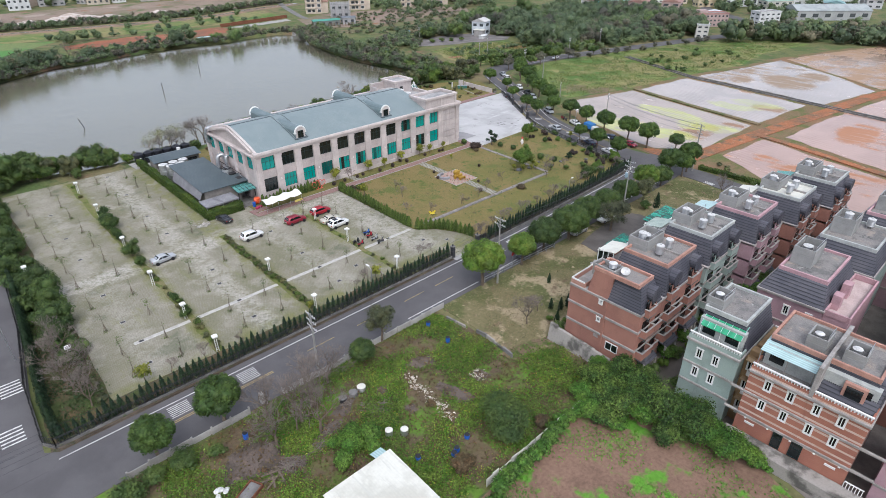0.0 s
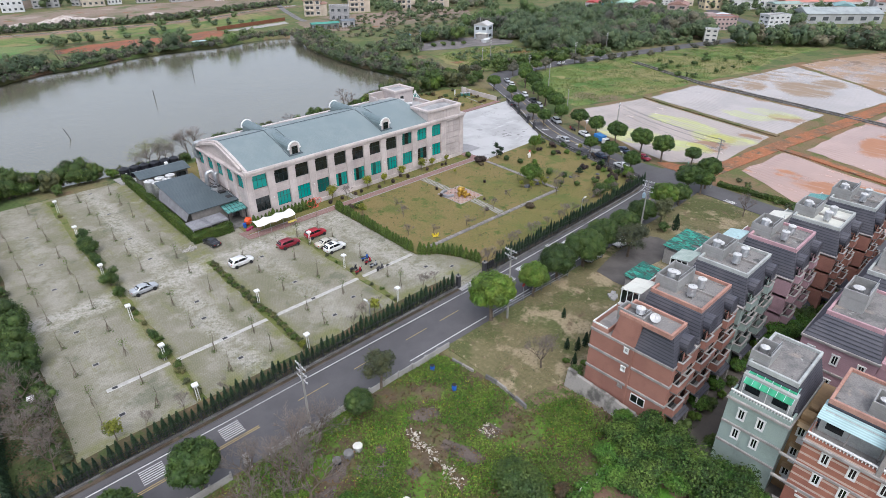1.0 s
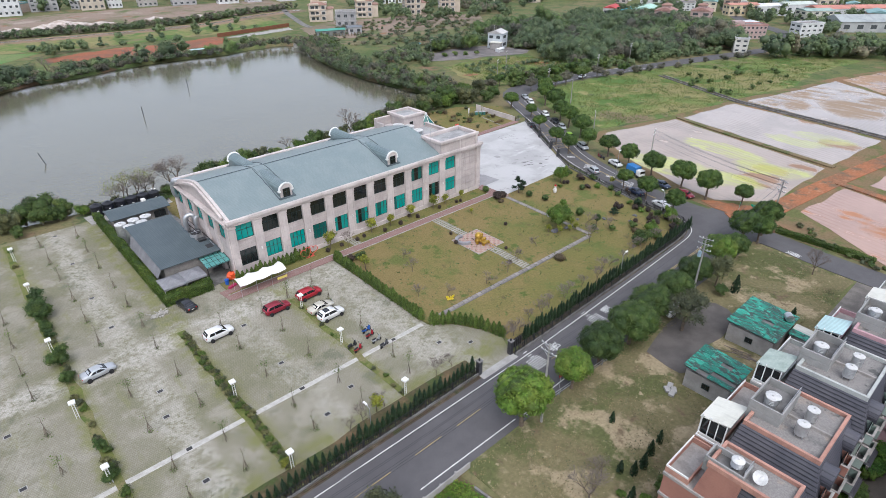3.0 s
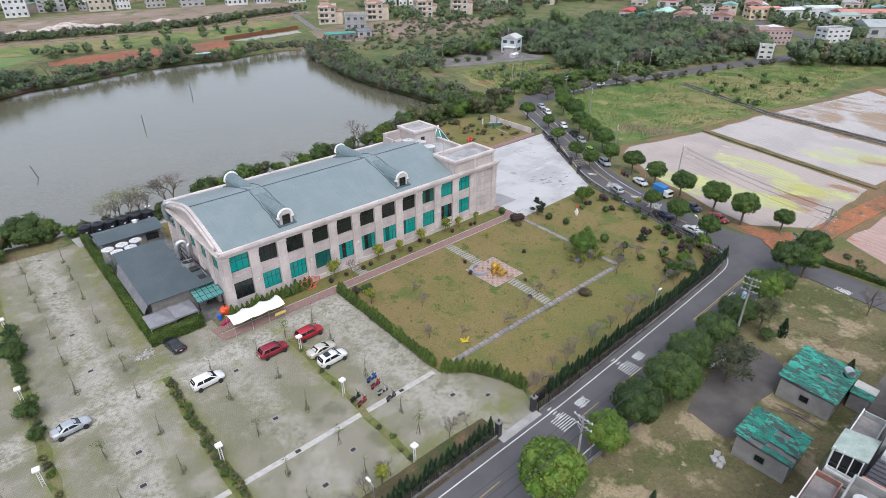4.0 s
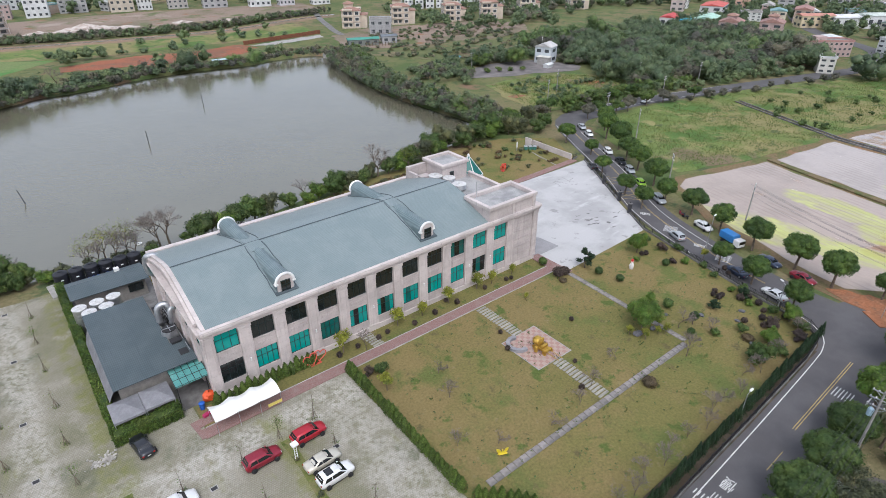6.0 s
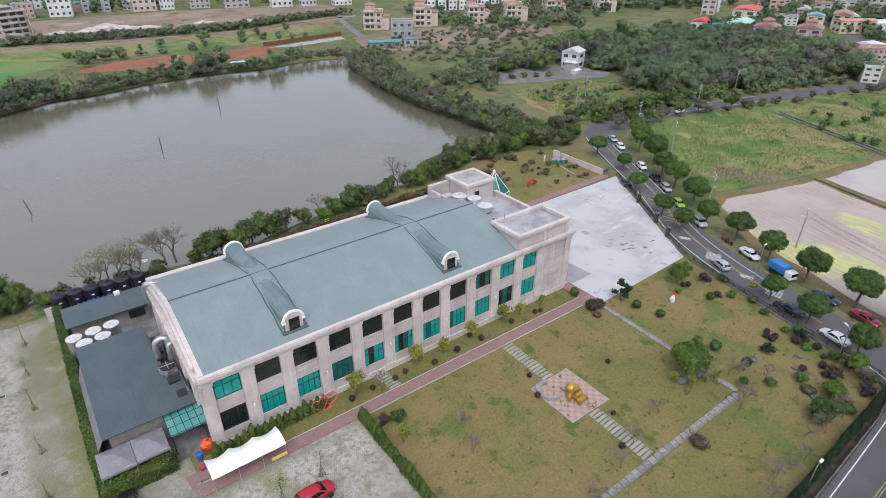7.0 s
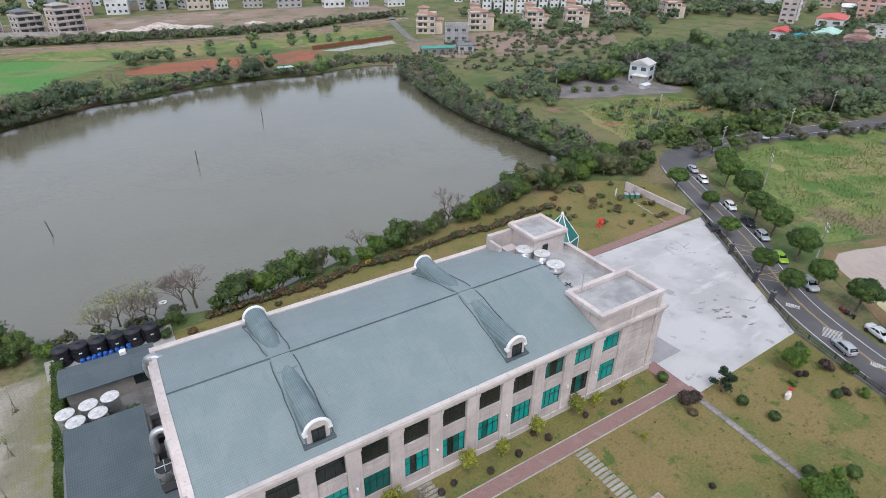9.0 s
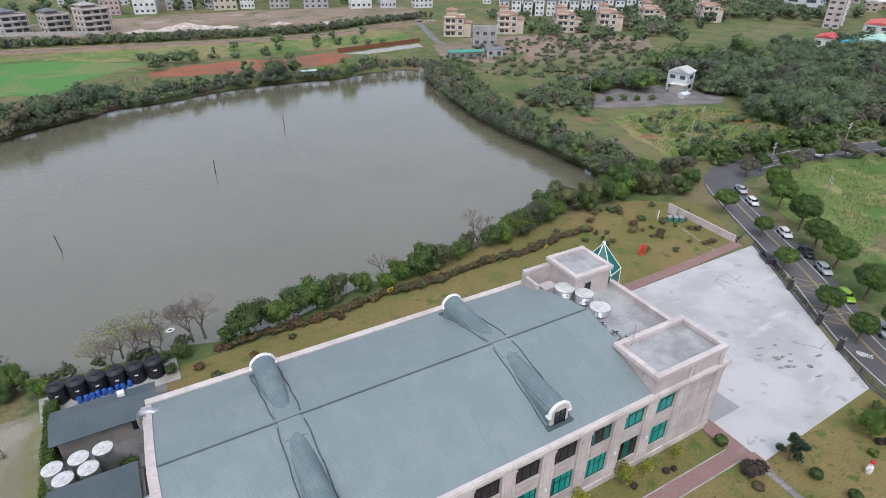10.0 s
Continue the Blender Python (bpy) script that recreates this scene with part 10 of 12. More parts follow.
# jetty hut on the far shore
jh = thing("fishing_hut", "small open hut with a pale roof at the shore", "hut", at=pose(121, 312.5, 0))
part("roof", Geo().box(-3.2, -1.6, 2.5, 3.2, 1.6, 2.65), TIN_PALE, jh)
for sx in (-3, 3):
    for sy in (-1.4, 1.4):
        part("post", Geo().rod((sx, sy, -1.8), (sx, sy, 2.5), 0.08), BARK, jh)
# junction signs
for x, y, a in ((133.4, 60.6, 20), (134.6, 58.4, 60)):
    t = thing("road_sign", "green direction sign on a post at the junction", "road sign", "junction signs", at=pose(x, y, 0, 0, 0, a))
    part("post", Geo().rod((0, 0, 0), (0, 0, 3.0), 0.05), METAL, t)
    part("sign_panel", Geo().box(-0.65, -0.03, 2.6, 0.65, 0.03, 3.05), plain("sign_green_%d" % a, (0.0, 0.32, 0.17)), t)
    part("lettering", Geo().box(-0.45, -0.04, 2.78, 0.45, -0.03, 2.88), FRAME_WHITE, t, "white bar of unreadable lettering")
t = thing("road_sign", "round red traffic sign by the road", "road sign", at=pose(66.2, 54.0, 0, 0, 0, 0))
part("post", Geo().rod((0, 0, 0), (0, 0, 2.2), 0.04), METAL, t)
part("disc", Geo().turned([(0.36, -0.02), (0.36, 0.02)], 0, 2.2, 16, "Y"), plain("sign_red", (0.5, 0.02, 0.02)), t)
t = thing("kiosk_box", "white utility cabinet by the junction", "cabinet", at=pose(135.6, 58.2, 0, 0, 0, 15))
part("casing", Geo().box(-0.7, -0.4, 0, 0.7, 0.4, 1.3, 0.05), FRAME_WHITE, t)
part("cap", Geo().box(-0.75, -0.45, 1.3, 0.75, 0.45, 1.38, 0.02), METAL, t)

# ---- things on the vegetable plot ----
sh = thing("garden_shed", "shed with a white sheet roof at the plot", "shed")
part("wall", Geo().box(16.6, 27.4, 0, 23.8, 34.4, 2.5), PANEL, sh)
part("roof", shed_roof(Geo(), 16.0, 26.6, 24.3, 34.9, 2.7, 3.0, 0.08), TIN_WHITE, sh, "white sheet roof")
part("awning", shed_roof(Geo(), 22.6, 34.95, 24.0, 36.2, 2.7, 2.4, 0.05), TIN_PALE, sh, "pale blue corner awning")
for x, y, r, h, lab, m in ((27.7, 46.8, 0.55, 0.6, "rusty round water vat", CONCRETE_DARK), (29.0, 46.9, 0.55, 0.6, "steel water vat with a pale lid", STEEL), (26.2, 46.9, 0.5, 0.55, "dark plastic vat", BLACK), (27.0, 38.7, 0.45, 0.8, "steel drum with a white lid", STEEL), (28.4, 37.6, 0.46, 0.8, "steel drum with a white cover", STEEL)):
    t = thing("water_vat", lab + " on the weedy plot", "vat", "plot vats", at=pose(x, y, 0))
    part("drum", Geo().turned([(r * 0.95, 0), (r, 0.1), (r, h * 0.3), (r * 0.96, h * 0.35), (r, h * 0.4), (r, h * 0.7), (r * 0.96, h * 0.75), (r, h)], n=16), m, t)
    part("lid", Geo().turned([(r * 1.02, h), (r * 1.02, h + 0.04), (r * 0.3, h + 0.1)], n=16), CONCRETE_DARK if "rusty" in lab or "dark" in lab else TIN_WHITE, t)
for x, y, h in ((14.7, 49.6, 0.9), (43.5, 46.3, 0.9), (31.0, 31.6, 0.7), (33.2, 32.2, 0.6), (27.2, 33.8, 0.5), (30.4, 31.4, 0.6), (44.0, 51.0, 0.8)):
    t = thing("barrel", "blue plastic barrel among the weeds", "barrel", "plot barrels", at=pose(x, y, 0))
    part("drum", Geo().turned([(0.27, 0), (0.31, 0.1), (0.31, h * 0.5), (0.33, h * 0.55), (0.31, h * 0.6), (0.31, h - 0.05), (0.29, h)], n=12), BLUE, t)
    part("rim", Geo().turned([(0.3, h), (0.31, h + 0.03)], n=12), BLACK, t)
g = Geo()
for k in range(330):
    u = rng.random() ** 0.85
    x, y = 34.9 - 0.8 * u + rng.gauss(0, 0.32) + 0.2 * math.sin(u * 19), 45.2 - 9.8 * u + rng.uniform(-0.3, 0.3)
    if k > 270:
        x, y = 41.9 + rng.gauss(0, 0.5), 38.5 + rng.gauss(0, 0.7)
    s = rng.choice((0.05, 0.08, 0.11, 0.17)) * rng.uniform(0.7, 1.3)
    q = Geo().box(-s, -s * 0.6, 0, s, s * 0.6, s * 0.5, 0.03)
    q.moved(pose(x, y, rng.uniform(0.0, 0.08), rng.uniform(-15, 15), rng.uniform(-15, 15), rng.uniform(0, 180)))
    g.add(q.v, q.f)
single("rubble", g, mat("whitish_rubble", (0.55, 0.52, 0.45), (0.35, 0.3, 0.24), 0.9, 2, 8, 0.3, island=0.25), "strip of whitish broken rubble on the plot", "rubble", kind="stuff")
for k in range(12):
    a = rng.uniform(-0.3, 0.3)
    single("plank", Geo().box(-1.6, -0.07, 0, 1.6, 0.07, 0.05), TWIG, "weathered timber pole lying on the plot", "plank", "loose timber", at=pose(28.3 + 0.12 * k - 0.6, 43.2 + rng.uniform(-0.5, 0.5), 0.02 + 0.05 * (k % 3), 0, 0, 120 + 20 * a))
for k in range(8):
    single("plank", Geo().box(-1.2, -0.09, 0, 1.2, 0.09, 0.06), BARK, "dark rotten board in a heap", "plank", "rotten boards", at=pose(14.6 + rng.uniform(-0.8, 0.8), 42.4 + rng.uniform(-0.8, 0.8), 0.02 + 0.06 * k, 0, 0, rng.uniform(0, 180)))
t = thing("planting_box", "rusty brown box of dark soil on the plot", "planter", at=pose(11.6, 42.4, 0, 0, 0, 25))
part("box_wall", Geo().box(-1.2, -0.8, 0, 1.2, -0.7, 0.5).box(-1.2, 0.7, 0, 1.2, 0.8, 0.5).box(-1.2, -0.7, 0, -1.1, 0.7, 0.5).box(1.1, -0.7, 0, 1.2, 0.7, 0.5), mat("rust", (0.2, 0.08, 0.04), (0.12, 0.05, 0.03), 0.9, 2, 8, 0.3), t)
part("soil", Geo().box(-1.1, -0.7, 0, 1.1, 0.7, 0.3), CONCRETE_DARK, t)

for k, (x, y, z, q) in enumerate(((9.3, 44.8, 0.0, 0.55), (9.9, 44.3, 0.0, 0.45), (9.0, 44.1, 0.0, 0.4), (9.5, 44.5, 0.4, 0.35))):
    v, f = ball((0, 0, q * 0.5), (q, q * 0.75, q * 0.55), 9, 6, np.random.default_rng(70 + k), 0.16)
    single("sack", Geo().add(v.tolist(), f.tolist()), LID, "crumpled white plastic sack on the plot", "sack", "white sacks", at=pose(x, y, z, 0, 0, 40 * k))

# heaps of dead branches on the plot
for x, y, s, n in ((16.6, 42.6, 1.5, 60), (20.2, 42.6, 1.3, 50), (22.6, 44.0, 1.1, 36), (29.6, 43.0, 0.9, 26)):
    g = Geo()
    for k in range(n):
        a, l, z = rng.uniform(0, 6.28), rng.uniform(0.5, 1.3) * s, rng.uniform(0.04, 0.5)
        cx, cy = rng.gauss(0, 0.45 * s), rng.gauss(0, 0.35 * s)
        z *= max(0.15, 1 - math.hypot(cx, cy) / (1.4 * s))
        g.rod((cx - l / 2 * math.cos(a), cy - l / 2 * math.sin(a), max(0.03, z + rng.uniform(-0.2, 0.2))), (cx + l / 2 * math.cos(a), cy + l / 2 * math.sin(a), max(0.03, z + rng.uniform(-0.2, 0.2))), rng.uniform(0.015, 0.04), n=4)
    single("brushwood", g, TWIG, "heap of dead brown branches on the plot", "brushwood", kind="stuff", at=pose(x, y, 0.02))

# broken concrete patch by the hedge corner
g = Geo()
for k in range(90):
    x, y, s = rng.gauss(0, 0.75), rng.gauss(0, 0.5), rng.uniform(0.06, 0.2)
    q = Geo().box(-s, -s * 0.7, 0, s, s * 0.7, s * 0.5, 0.02)
    q.moved(pose(x, y, rng.uniform(0.0, 0.12), rng.uniform(-20, 20), rng.uniform(-20, 20), rng.uniform(0, 180)))
    g.add(q.v, q.f)
single("rubble", g, mat("broken_concrete", (0.4, 0.38, 0.34), (0.28, 0.265, 0.235), 0.95, 2, 8, 0.3, island=0.2), "low heap of pale broken concrete on the pavers", "rubble", kind="stuff", at=pose(33.2, 106.2, 0.02))


# ---- terraced houses across the road ----
def brickish(name, c1, c2, joint, bands=0.0, pale=None):
    """Tile cladding; bands: pale courses every so many metres."""
    m, nt, b = start(name, 0.75, 0, 0.3)
    co = nt.nodes.new("ShaderNodeTexCoord")
    xyz = nt.nodes.new("ShaderNodeSeparateXYZ")
    nt.links.new(co.outputs["Object"], xyz.inputs[0])
    col = mix(nt, c1, c2, span(nt, fuzz(nt, 0.35, 6), 0.4, 0.66))
    z = calc(nt, "FRACT", calc(nt, "DIVIDE", xyz.outputs[2], 0.24))
    line = calc(nt, "GREATER_THAN", z, 0.88)
    col = mix(nt, col, joint, calc(nt, "MULTIPLY", line, 0.35))
    if bands:
        zz = calc(nt, "FRACT", calc(nt, "DIVIDE", xyz.outputs[2], bands))
        col = mix(nt, col, pale, calc(nt, "MULTIPLY", calc(nt, "MULTIPLY", calc(nt, "GREATER_THAN", zz, 0.72), calc(nt, "GREATER_THAN", xyz.outputs[2], 3.3)), span(nt, fuzz(nt, 0.7, 4), 0.1, 0.5)))
    col = mix(nt, col, tuple(v * 0.6 for v in c1), span(nt, fuzz(nt, 0.6, 6, (1.5, 1.5, 0.18)), 0.6, 0.85))
    col = mix(nt, col, mix(nt, (0.86,) * 3, (1.14,) * 3, fuzz(nt, 8, 3)), 1.0, "MULTIPLY")
    nt.links.new(col, b.inputs["Base Color"])
    raise_bump(nt, b, line, -0.3, 0.01)
    return m


BRICK = brickish("terracotta_tile", (0.33, 0.163, 0.124), (0.275, 0.134, 0.104), (0.3, 0.2, 0.16))
BRICK2 = brickish("striped_tile", (0.36, 0.155, 0.105), (0.3, 0.125, 0.09), (0.3, 0.2, 0.16), 0.92, (0.52, 0.4, 0.33))
MINT = brickish("mint_render", (0.3, 0.37, 0.335), (0.25, 0.31, 0.28), (0.3, 0.36, 0.33))
LILAC = brickish("lilac_pink_render", (0.4, 0.26, 0.29), (0.33, 0.215, 0.24), (0.4, 0.3, 0.32))
GREYW = brickish("grey_render", (0.3, 0.3, 0.29), (0.23, 0.23, 0.22), (0.3, 0.3, 0.3))
OCHRE = brickish("ochre_render", (0.33, 0.22, 0.11), (0.26, 0.17, 0.09), (0.3, 0.2, 0.12))
BAND = mat("grey_stone_band", (0.34, 0.32, 0.3), (0.24, 0.225, 0.21), 0.85, 0.8, 8, 0.2)
FLAT = ground_mix("rain_stained_roof", [(0.225, 0.213, 0.202), ((0.155, 0.15, 0.146), 0.46, 0.62), ((0.27, 0.235, 0.205), 0.56, 0.68), ((0.1, 0.1, 0.096), 0.58, 0.68), ((0.3, 0.295, 0.28), 0.62, 0.7)], (0.35, 0.5, 0.7, 1.1), rough=0.85, bump=0.1, fine=6)
TRIM_O = mat("orange_parapet", (0.42, 0.235, 0.18), (0.33, 0.18, 0.14), 0.8, 1, 9, 0.15)
TRIM_M = mat("pale_grey_parapet", (0.42, 0.44, 0.42), (0.33, 0.345, 0.33), 0.8, 1, 9, 0.15)
TRIM_P = mat("pink_parapet", (0.46, 0.29, 0.31), (0.38, 0.24, 0.26), 0.8, 1, 9, 0.15)


def white_window(parent, m, w=0.56, h=1.2, e=0.12):
    """A small casement in a white stone surround."""
    ob = window(parent, m, w, h, 2, 1, GLASS_DARK, FRAME_WHITE, 0.06, name="window", deep=0.1)
    g = Geo().box(-w / 2 - e, -0.14, -0.13, w / 2 + e, 0.02, -0.02).box(-w / 2 - e - 0.04, -0.17, h, w / 2 + e + 0.04, 0.02, h + 0.12)
    g.box(-w / 2 - e, -0.12, -0.02, -w / 2, 0.02, h).box(w / 2, -0.12, -0.02, w / 2 + e, 0.02, h)
    part("surround", g, FRAME_WHITE, ob, "white stone surround")
    return ob


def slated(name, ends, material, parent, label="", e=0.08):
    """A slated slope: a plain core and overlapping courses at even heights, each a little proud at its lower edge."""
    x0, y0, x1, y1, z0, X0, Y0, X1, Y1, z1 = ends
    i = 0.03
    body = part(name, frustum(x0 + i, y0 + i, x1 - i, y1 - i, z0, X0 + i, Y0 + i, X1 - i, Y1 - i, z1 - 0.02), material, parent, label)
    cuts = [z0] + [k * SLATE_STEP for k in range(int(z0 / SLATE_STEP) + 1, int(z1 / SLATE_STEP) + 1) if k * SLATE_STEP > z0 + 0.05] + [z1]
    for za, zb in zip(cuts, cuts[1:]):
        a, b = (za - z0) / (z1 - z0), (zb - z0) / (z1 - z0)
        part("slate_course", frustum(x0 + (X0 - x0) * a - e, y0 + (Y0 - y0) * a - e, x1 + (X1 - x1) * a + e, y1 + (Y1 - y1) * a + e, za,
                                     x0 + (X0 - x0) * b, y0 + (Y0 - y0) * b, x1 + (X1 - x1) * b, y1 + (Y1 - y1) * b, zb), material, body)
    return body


def frustum(x0, y0, x1, y1, z0, X0, Y0, X1, Y1, z1):
    return Geo().add([(x0, y0, z0), (x1, y0, z0), (x1, y1, z0), (x0, y1, z0), (X0, Y0, z1), (X1, Y0, z1), (X1, Y1, z1), (X0, Y1, z1)], [(3, 2, 1, 0), (4, 5, 6, 7), (0, 1, 5, 4), (1, 2, 6, 5), (2, 3, 7, 6), (3, 0, 4, 7)])


def ring(x0, y0, x1, y1, z0, z1, w):
    return Geo().box(x0, y0, z0, x1, y0 + w, z1, 0.02).box(x0, y1 - w, z0, x1, y1, z1, 0.02).box(x0, y0 + w, z0, x0 + w, y1 - w, z1, 0.02).box(x1 - w, y0 + w, z0, x1, y1 - w, z1, 0.02)


def tank_pen(x0, y0, x1, y1, z0, z1, w, material, parent, tank=True):
    """An open pen on a stair block: low walls, a dark floor, and the squat tank with its white lid."""
    pen = part("tank_pen", ring(x0, y0, x1, y1, z0, z1 + 0.3, w), material, parent)
    part("pen_floor", Geo().box(x0 + w, y0 + w, z0 - 0.05, x1 - w, y1 - w, z0 + 0.03), CONCRETE_DARK, pen, "dark pen floor")
    if tank:
        cx, cy, r = (x0 + x1) / 2, (y0 + y1) / 2 + 0.15, min(x1 - x0, y1 - y0) * 0.24
        part("tank_shell", Geo().turned([(r, z0 + 0.03), (r, z0 + 0.6), (r * 0.97, z0 + 0.64)], cx, cy, 14), STEEL, pen)
        part("tank_lid", Geo().turned([(r * 1.03, z0 + 0.64), (r * 0.5, z0 + 0.78), (r * 0.16, z0 + 0.8)], cx, cy, 14), LID, pen, "white tank lid")
    part("pen_rail", Geo().line([(x0 + 0.1, y0 + 0.1, z1 + 0.3), (x0 + 0.1, y0 + 0.1, z1 + 0.85), (x1 - 0.1, y0 + 0.1, z1 + 0.85), (x1 - 0.1, y0 + 0.1, z1 + 0.3)], 0.03, 5), METAL, pen)


def dish(parent, x, y, z, r=0.55, turn=0.0):
    g = Geo().turned([(0.05, 0), (r * 0.6, 0.06), (r, 0.2), (r * 0.98, 0.24), (r * 0.55, 0.1), (0.03, 0.04)], n=16)
    d = part("satellite_dish", g, LID, parent, "white satellite dish")
    d.matrix_basis = pose(x, y, z + 0.5, 35, 0, turn)
    part("dish_arm", Geo().rod((0, 0, 0.1), (0, 0.1, 0.75), 0.02).rod((0, 0, 0), (0, 0.25, -0.6), 0.04), METAL, d)


def balcony(parent, cx, y, z, w, d, wallm):
    """A box balcony that projects towards -y."""
    b = part("balcony", Geo().box(cx - w / 2, y - d, z + 0.16, cx + w / 2, y - d + 0.12, z + 1.2).box(cx - w / 2, y - d + 0.12, z + 0.16, cx - w / 2 + 0.12, y, z + 1.2).box(cx + w / 2 - 0.12, y - d + 0.12, z + 0.16, cx + w / 2, y, z + 1.2), wallm, parent)
    part("coping", Geo().box(cx - w / 2 - 0.05, y - d - 0.05, z + 1.2, cx + w / 2 + 0.05, y - d + 0.17, z + 1.28, 0.02).box(cx - w / 2 - 0.05, y - d + 0.17, z + 1.2, cx - w / 2 + 0.17, y, z + 1.28, 0.02).box(cx + w / 2 - 0.17, y - d + 0.17, z + 1.2, cx + w / 2 + 0.05, y, z + 1.28, 0.02), BAND, b)
    # dark floor colour stands in for the shade inside the balcony
    part("balcony_floor", Geo().box(cx - w / 2 - 0.02, y - d - 0.02, z, cx + w / 2 + 0.02, y, z + 0.16), CONCRETE_DARK, b)
    part("balcony_door", Geo().box(cx - w * 0.36, y - 0.06, z + 0.16, cx + w * 0.36, y + 0.02, z + 2.2), GLASS_DARK, b)


def terrace_house(x0, x1, wallm, trim, label, end=False, cover=None, tanks=2, roofm=None, back=0.0):
    """A four-storey house: clad body, slate mansard, parapet roof, stair block, balconies on its street side."""
    Y0, Y1, H, T = 24.9, 35.2, 9.8, 13.25
    t = thing("terraced_house", label, "house", "terraced houses", at=pose(0, back, 0))
    part("wall", Geo().box(x0 + 0.02, Y0, 0, x1 - 0.02, Y1, H), wallm, t)
    for z in (4.13, 7.0, H - 0.2):
        e = 0.1
        part("string_course", Geo().box(x0 - (e if end else -0.02), Y0 - e, z, x1 - 0.02, Y1 + e, z + 0.34, 0.03), BAND, t)
    a = 0.25 if end else 1.8
    X0, X1, Ya, Yb = x0 + a, x1 - 1.7, 25.9, 32.2
    if end:
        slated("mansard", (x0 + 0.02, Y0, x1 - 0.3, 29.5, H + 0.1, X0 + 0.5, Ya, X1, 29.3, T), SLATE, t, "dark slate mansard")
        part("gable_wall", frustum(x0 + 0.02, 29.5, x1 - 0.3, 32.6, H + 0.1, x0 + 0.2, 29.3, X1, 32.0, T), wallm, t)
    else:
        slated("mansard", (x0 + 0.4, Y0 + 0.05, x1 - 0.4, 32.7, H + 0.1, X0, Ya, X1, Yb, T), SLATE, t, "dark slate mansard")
    part("flat_roof", Geo().box(X0 + 0.25, Ya + 0.25, T - 0.2, X1 - 0.25, Yb - 0.05, T + 0.06), roofm or FLAT, t, "rain-stained flat roof")
    part("parapet", ring(X0 - 0.05, Ya - 0.05, X1 + 0.05, Yb, T - 0.15, T + 0.42, 0.28), trim, t)
    if not end:
        mx = (X0 + X1) / 2
        part("party_wall", Geo().box(mx - 0.1, Ya + 0.3, T, mx + 0.1, Yb - 0.3, T + 0.35, 0.02), BAND, t)
    # stair block and its tank pen
    sx = X0 + 1.2 if end else (X0 + X1) / 2
    sw = 0.95 if end else 2.2
    yb, top = (29.4, T + 0.05) if end else (29.8, T + 0.75)
    part("stair_block", Geo().box(sx - sw, yb, T - 1.0, sx + sw, 32.6, top, 0.04), GREYW, t, "grey rooftop stair block")
    tank_pen(sx - sw, yb, sx + sw, 32.6, top, top + (0.3 if end else 0.55), 0.16, GREYW, t, not end)
    # rear terrace
    part("terrace_rail", ring(x0 + 0.1, 33.1, x1 - 0.15, Y1 + 0.05, H, H + 0.75, 0.14), trim, t)
    part("balustrade", Geo().box(x0 + 0.15, Y1 - 0.06, H + 0.75, x1 - 0.2, Y1 + 0.04, H + 0.95).box(x0 + 0.1, 33.2, H + 0.75, x0 + 0.2, Y1, H + 0.95), FRAME_WHITE, t, "white terrace rail")
    if cover:
        c = part("terrace_roof", shed_roof(Geo(), x0 + 0.6, 32.7, x1 - 6.8, 35.4, T - 0.2, T - 0.7, 0.08), cover, t, "sheet roof over the rear terrace")
        n = 6
        for k in range(n + 1):
            x = x0 + 0.7 + (x1 - 7.0 - x0 - 0.6) * k / n
            part("glazing_bar", Geo().box(x - 0.04, 35.2, H + 0.9, x + 0.04, 35.3, T - 0.7), FRAME_WHITE, c)
        for k in range(4):
            y = 32.95 + 0.75 * k
            part("glazing_bar", Geo().box(x0 + 0.62, y - 0.05, H + 0.2, x0 + 0.72, y + 0.05, T - 0.35), FRAME_WHITE, c)
        part("sill_wall", Geo().box(x0 + 0.6, 32.9, H, x0 + 0.74, 35.2, H + 0.9), FRAME_WHITE, c)
        part("side_glazing", Geo().box(x0 + 0.66, 32.95, H + 0.9, x0 + 0.69, 35.2, T - 0.6), GLASS_DARK, c)
        part("glazing", Geo().box(x0 + 0.7, 35.23, H + 1.0, x1 - 6.9, 35.26, T - 0.75), GLASS_DARK, c)
    # street side: two stacks of balconies, dormers in the mansard
    n = 1 if end else 2
    for k in range(n):
        cx = x0 + (x1 - x0) * (k + 0.5) / n
        for z, w, d in ((2.9, 2.5, 0.95), (6.2, 2.3, 0.8), (9.2, 1.9, 0.62)):
            balcony(t, cx - 0.9, Y0, z, w, d, wallm)
            if z < 9:
                balcony(t, cx + 2.0, Y0, z - 0.7, w * 0.7, d * 0.55, wallm)
        dm = part("dormer", Geo().box(cx - 0.9, Y0 - 0.1, H + 0.2, cx + 0.9, 26.4, H + 2.3, 0.05), wallm, t)
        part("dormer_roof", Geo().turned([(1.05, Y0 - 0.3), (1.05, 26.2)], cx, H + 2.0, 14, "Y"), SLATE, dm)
        part("dormer_window", Geo().box(cx - 0.55, Y0 - 0.16, H + 0.6, cx + 0.55, Y0 - 0.1, H + 1.9), GLASS_DARK, dm)
        part("porch", frustum(cx - 1.5, 23.5, cx + 1.5, Y0, 2.2, cx - 1.1, 24.0, cx + 1.1, Y0, 2.9), SLATE, t, "small slate porch roof")
        for s in (-1.4, 1.4):
            part("porch_post", Geo().box(cx + s - 0.14, 23.6, 0, cx + s + 0.14, 23.88, 2.25, 0.02), BAND, t)
        part("entrance", Geo().box(cx - 1.0, Y0 - 0.05, 0, cx + 1.0, Y0 + 0.02, 2.1), FRAME_DARK, t)
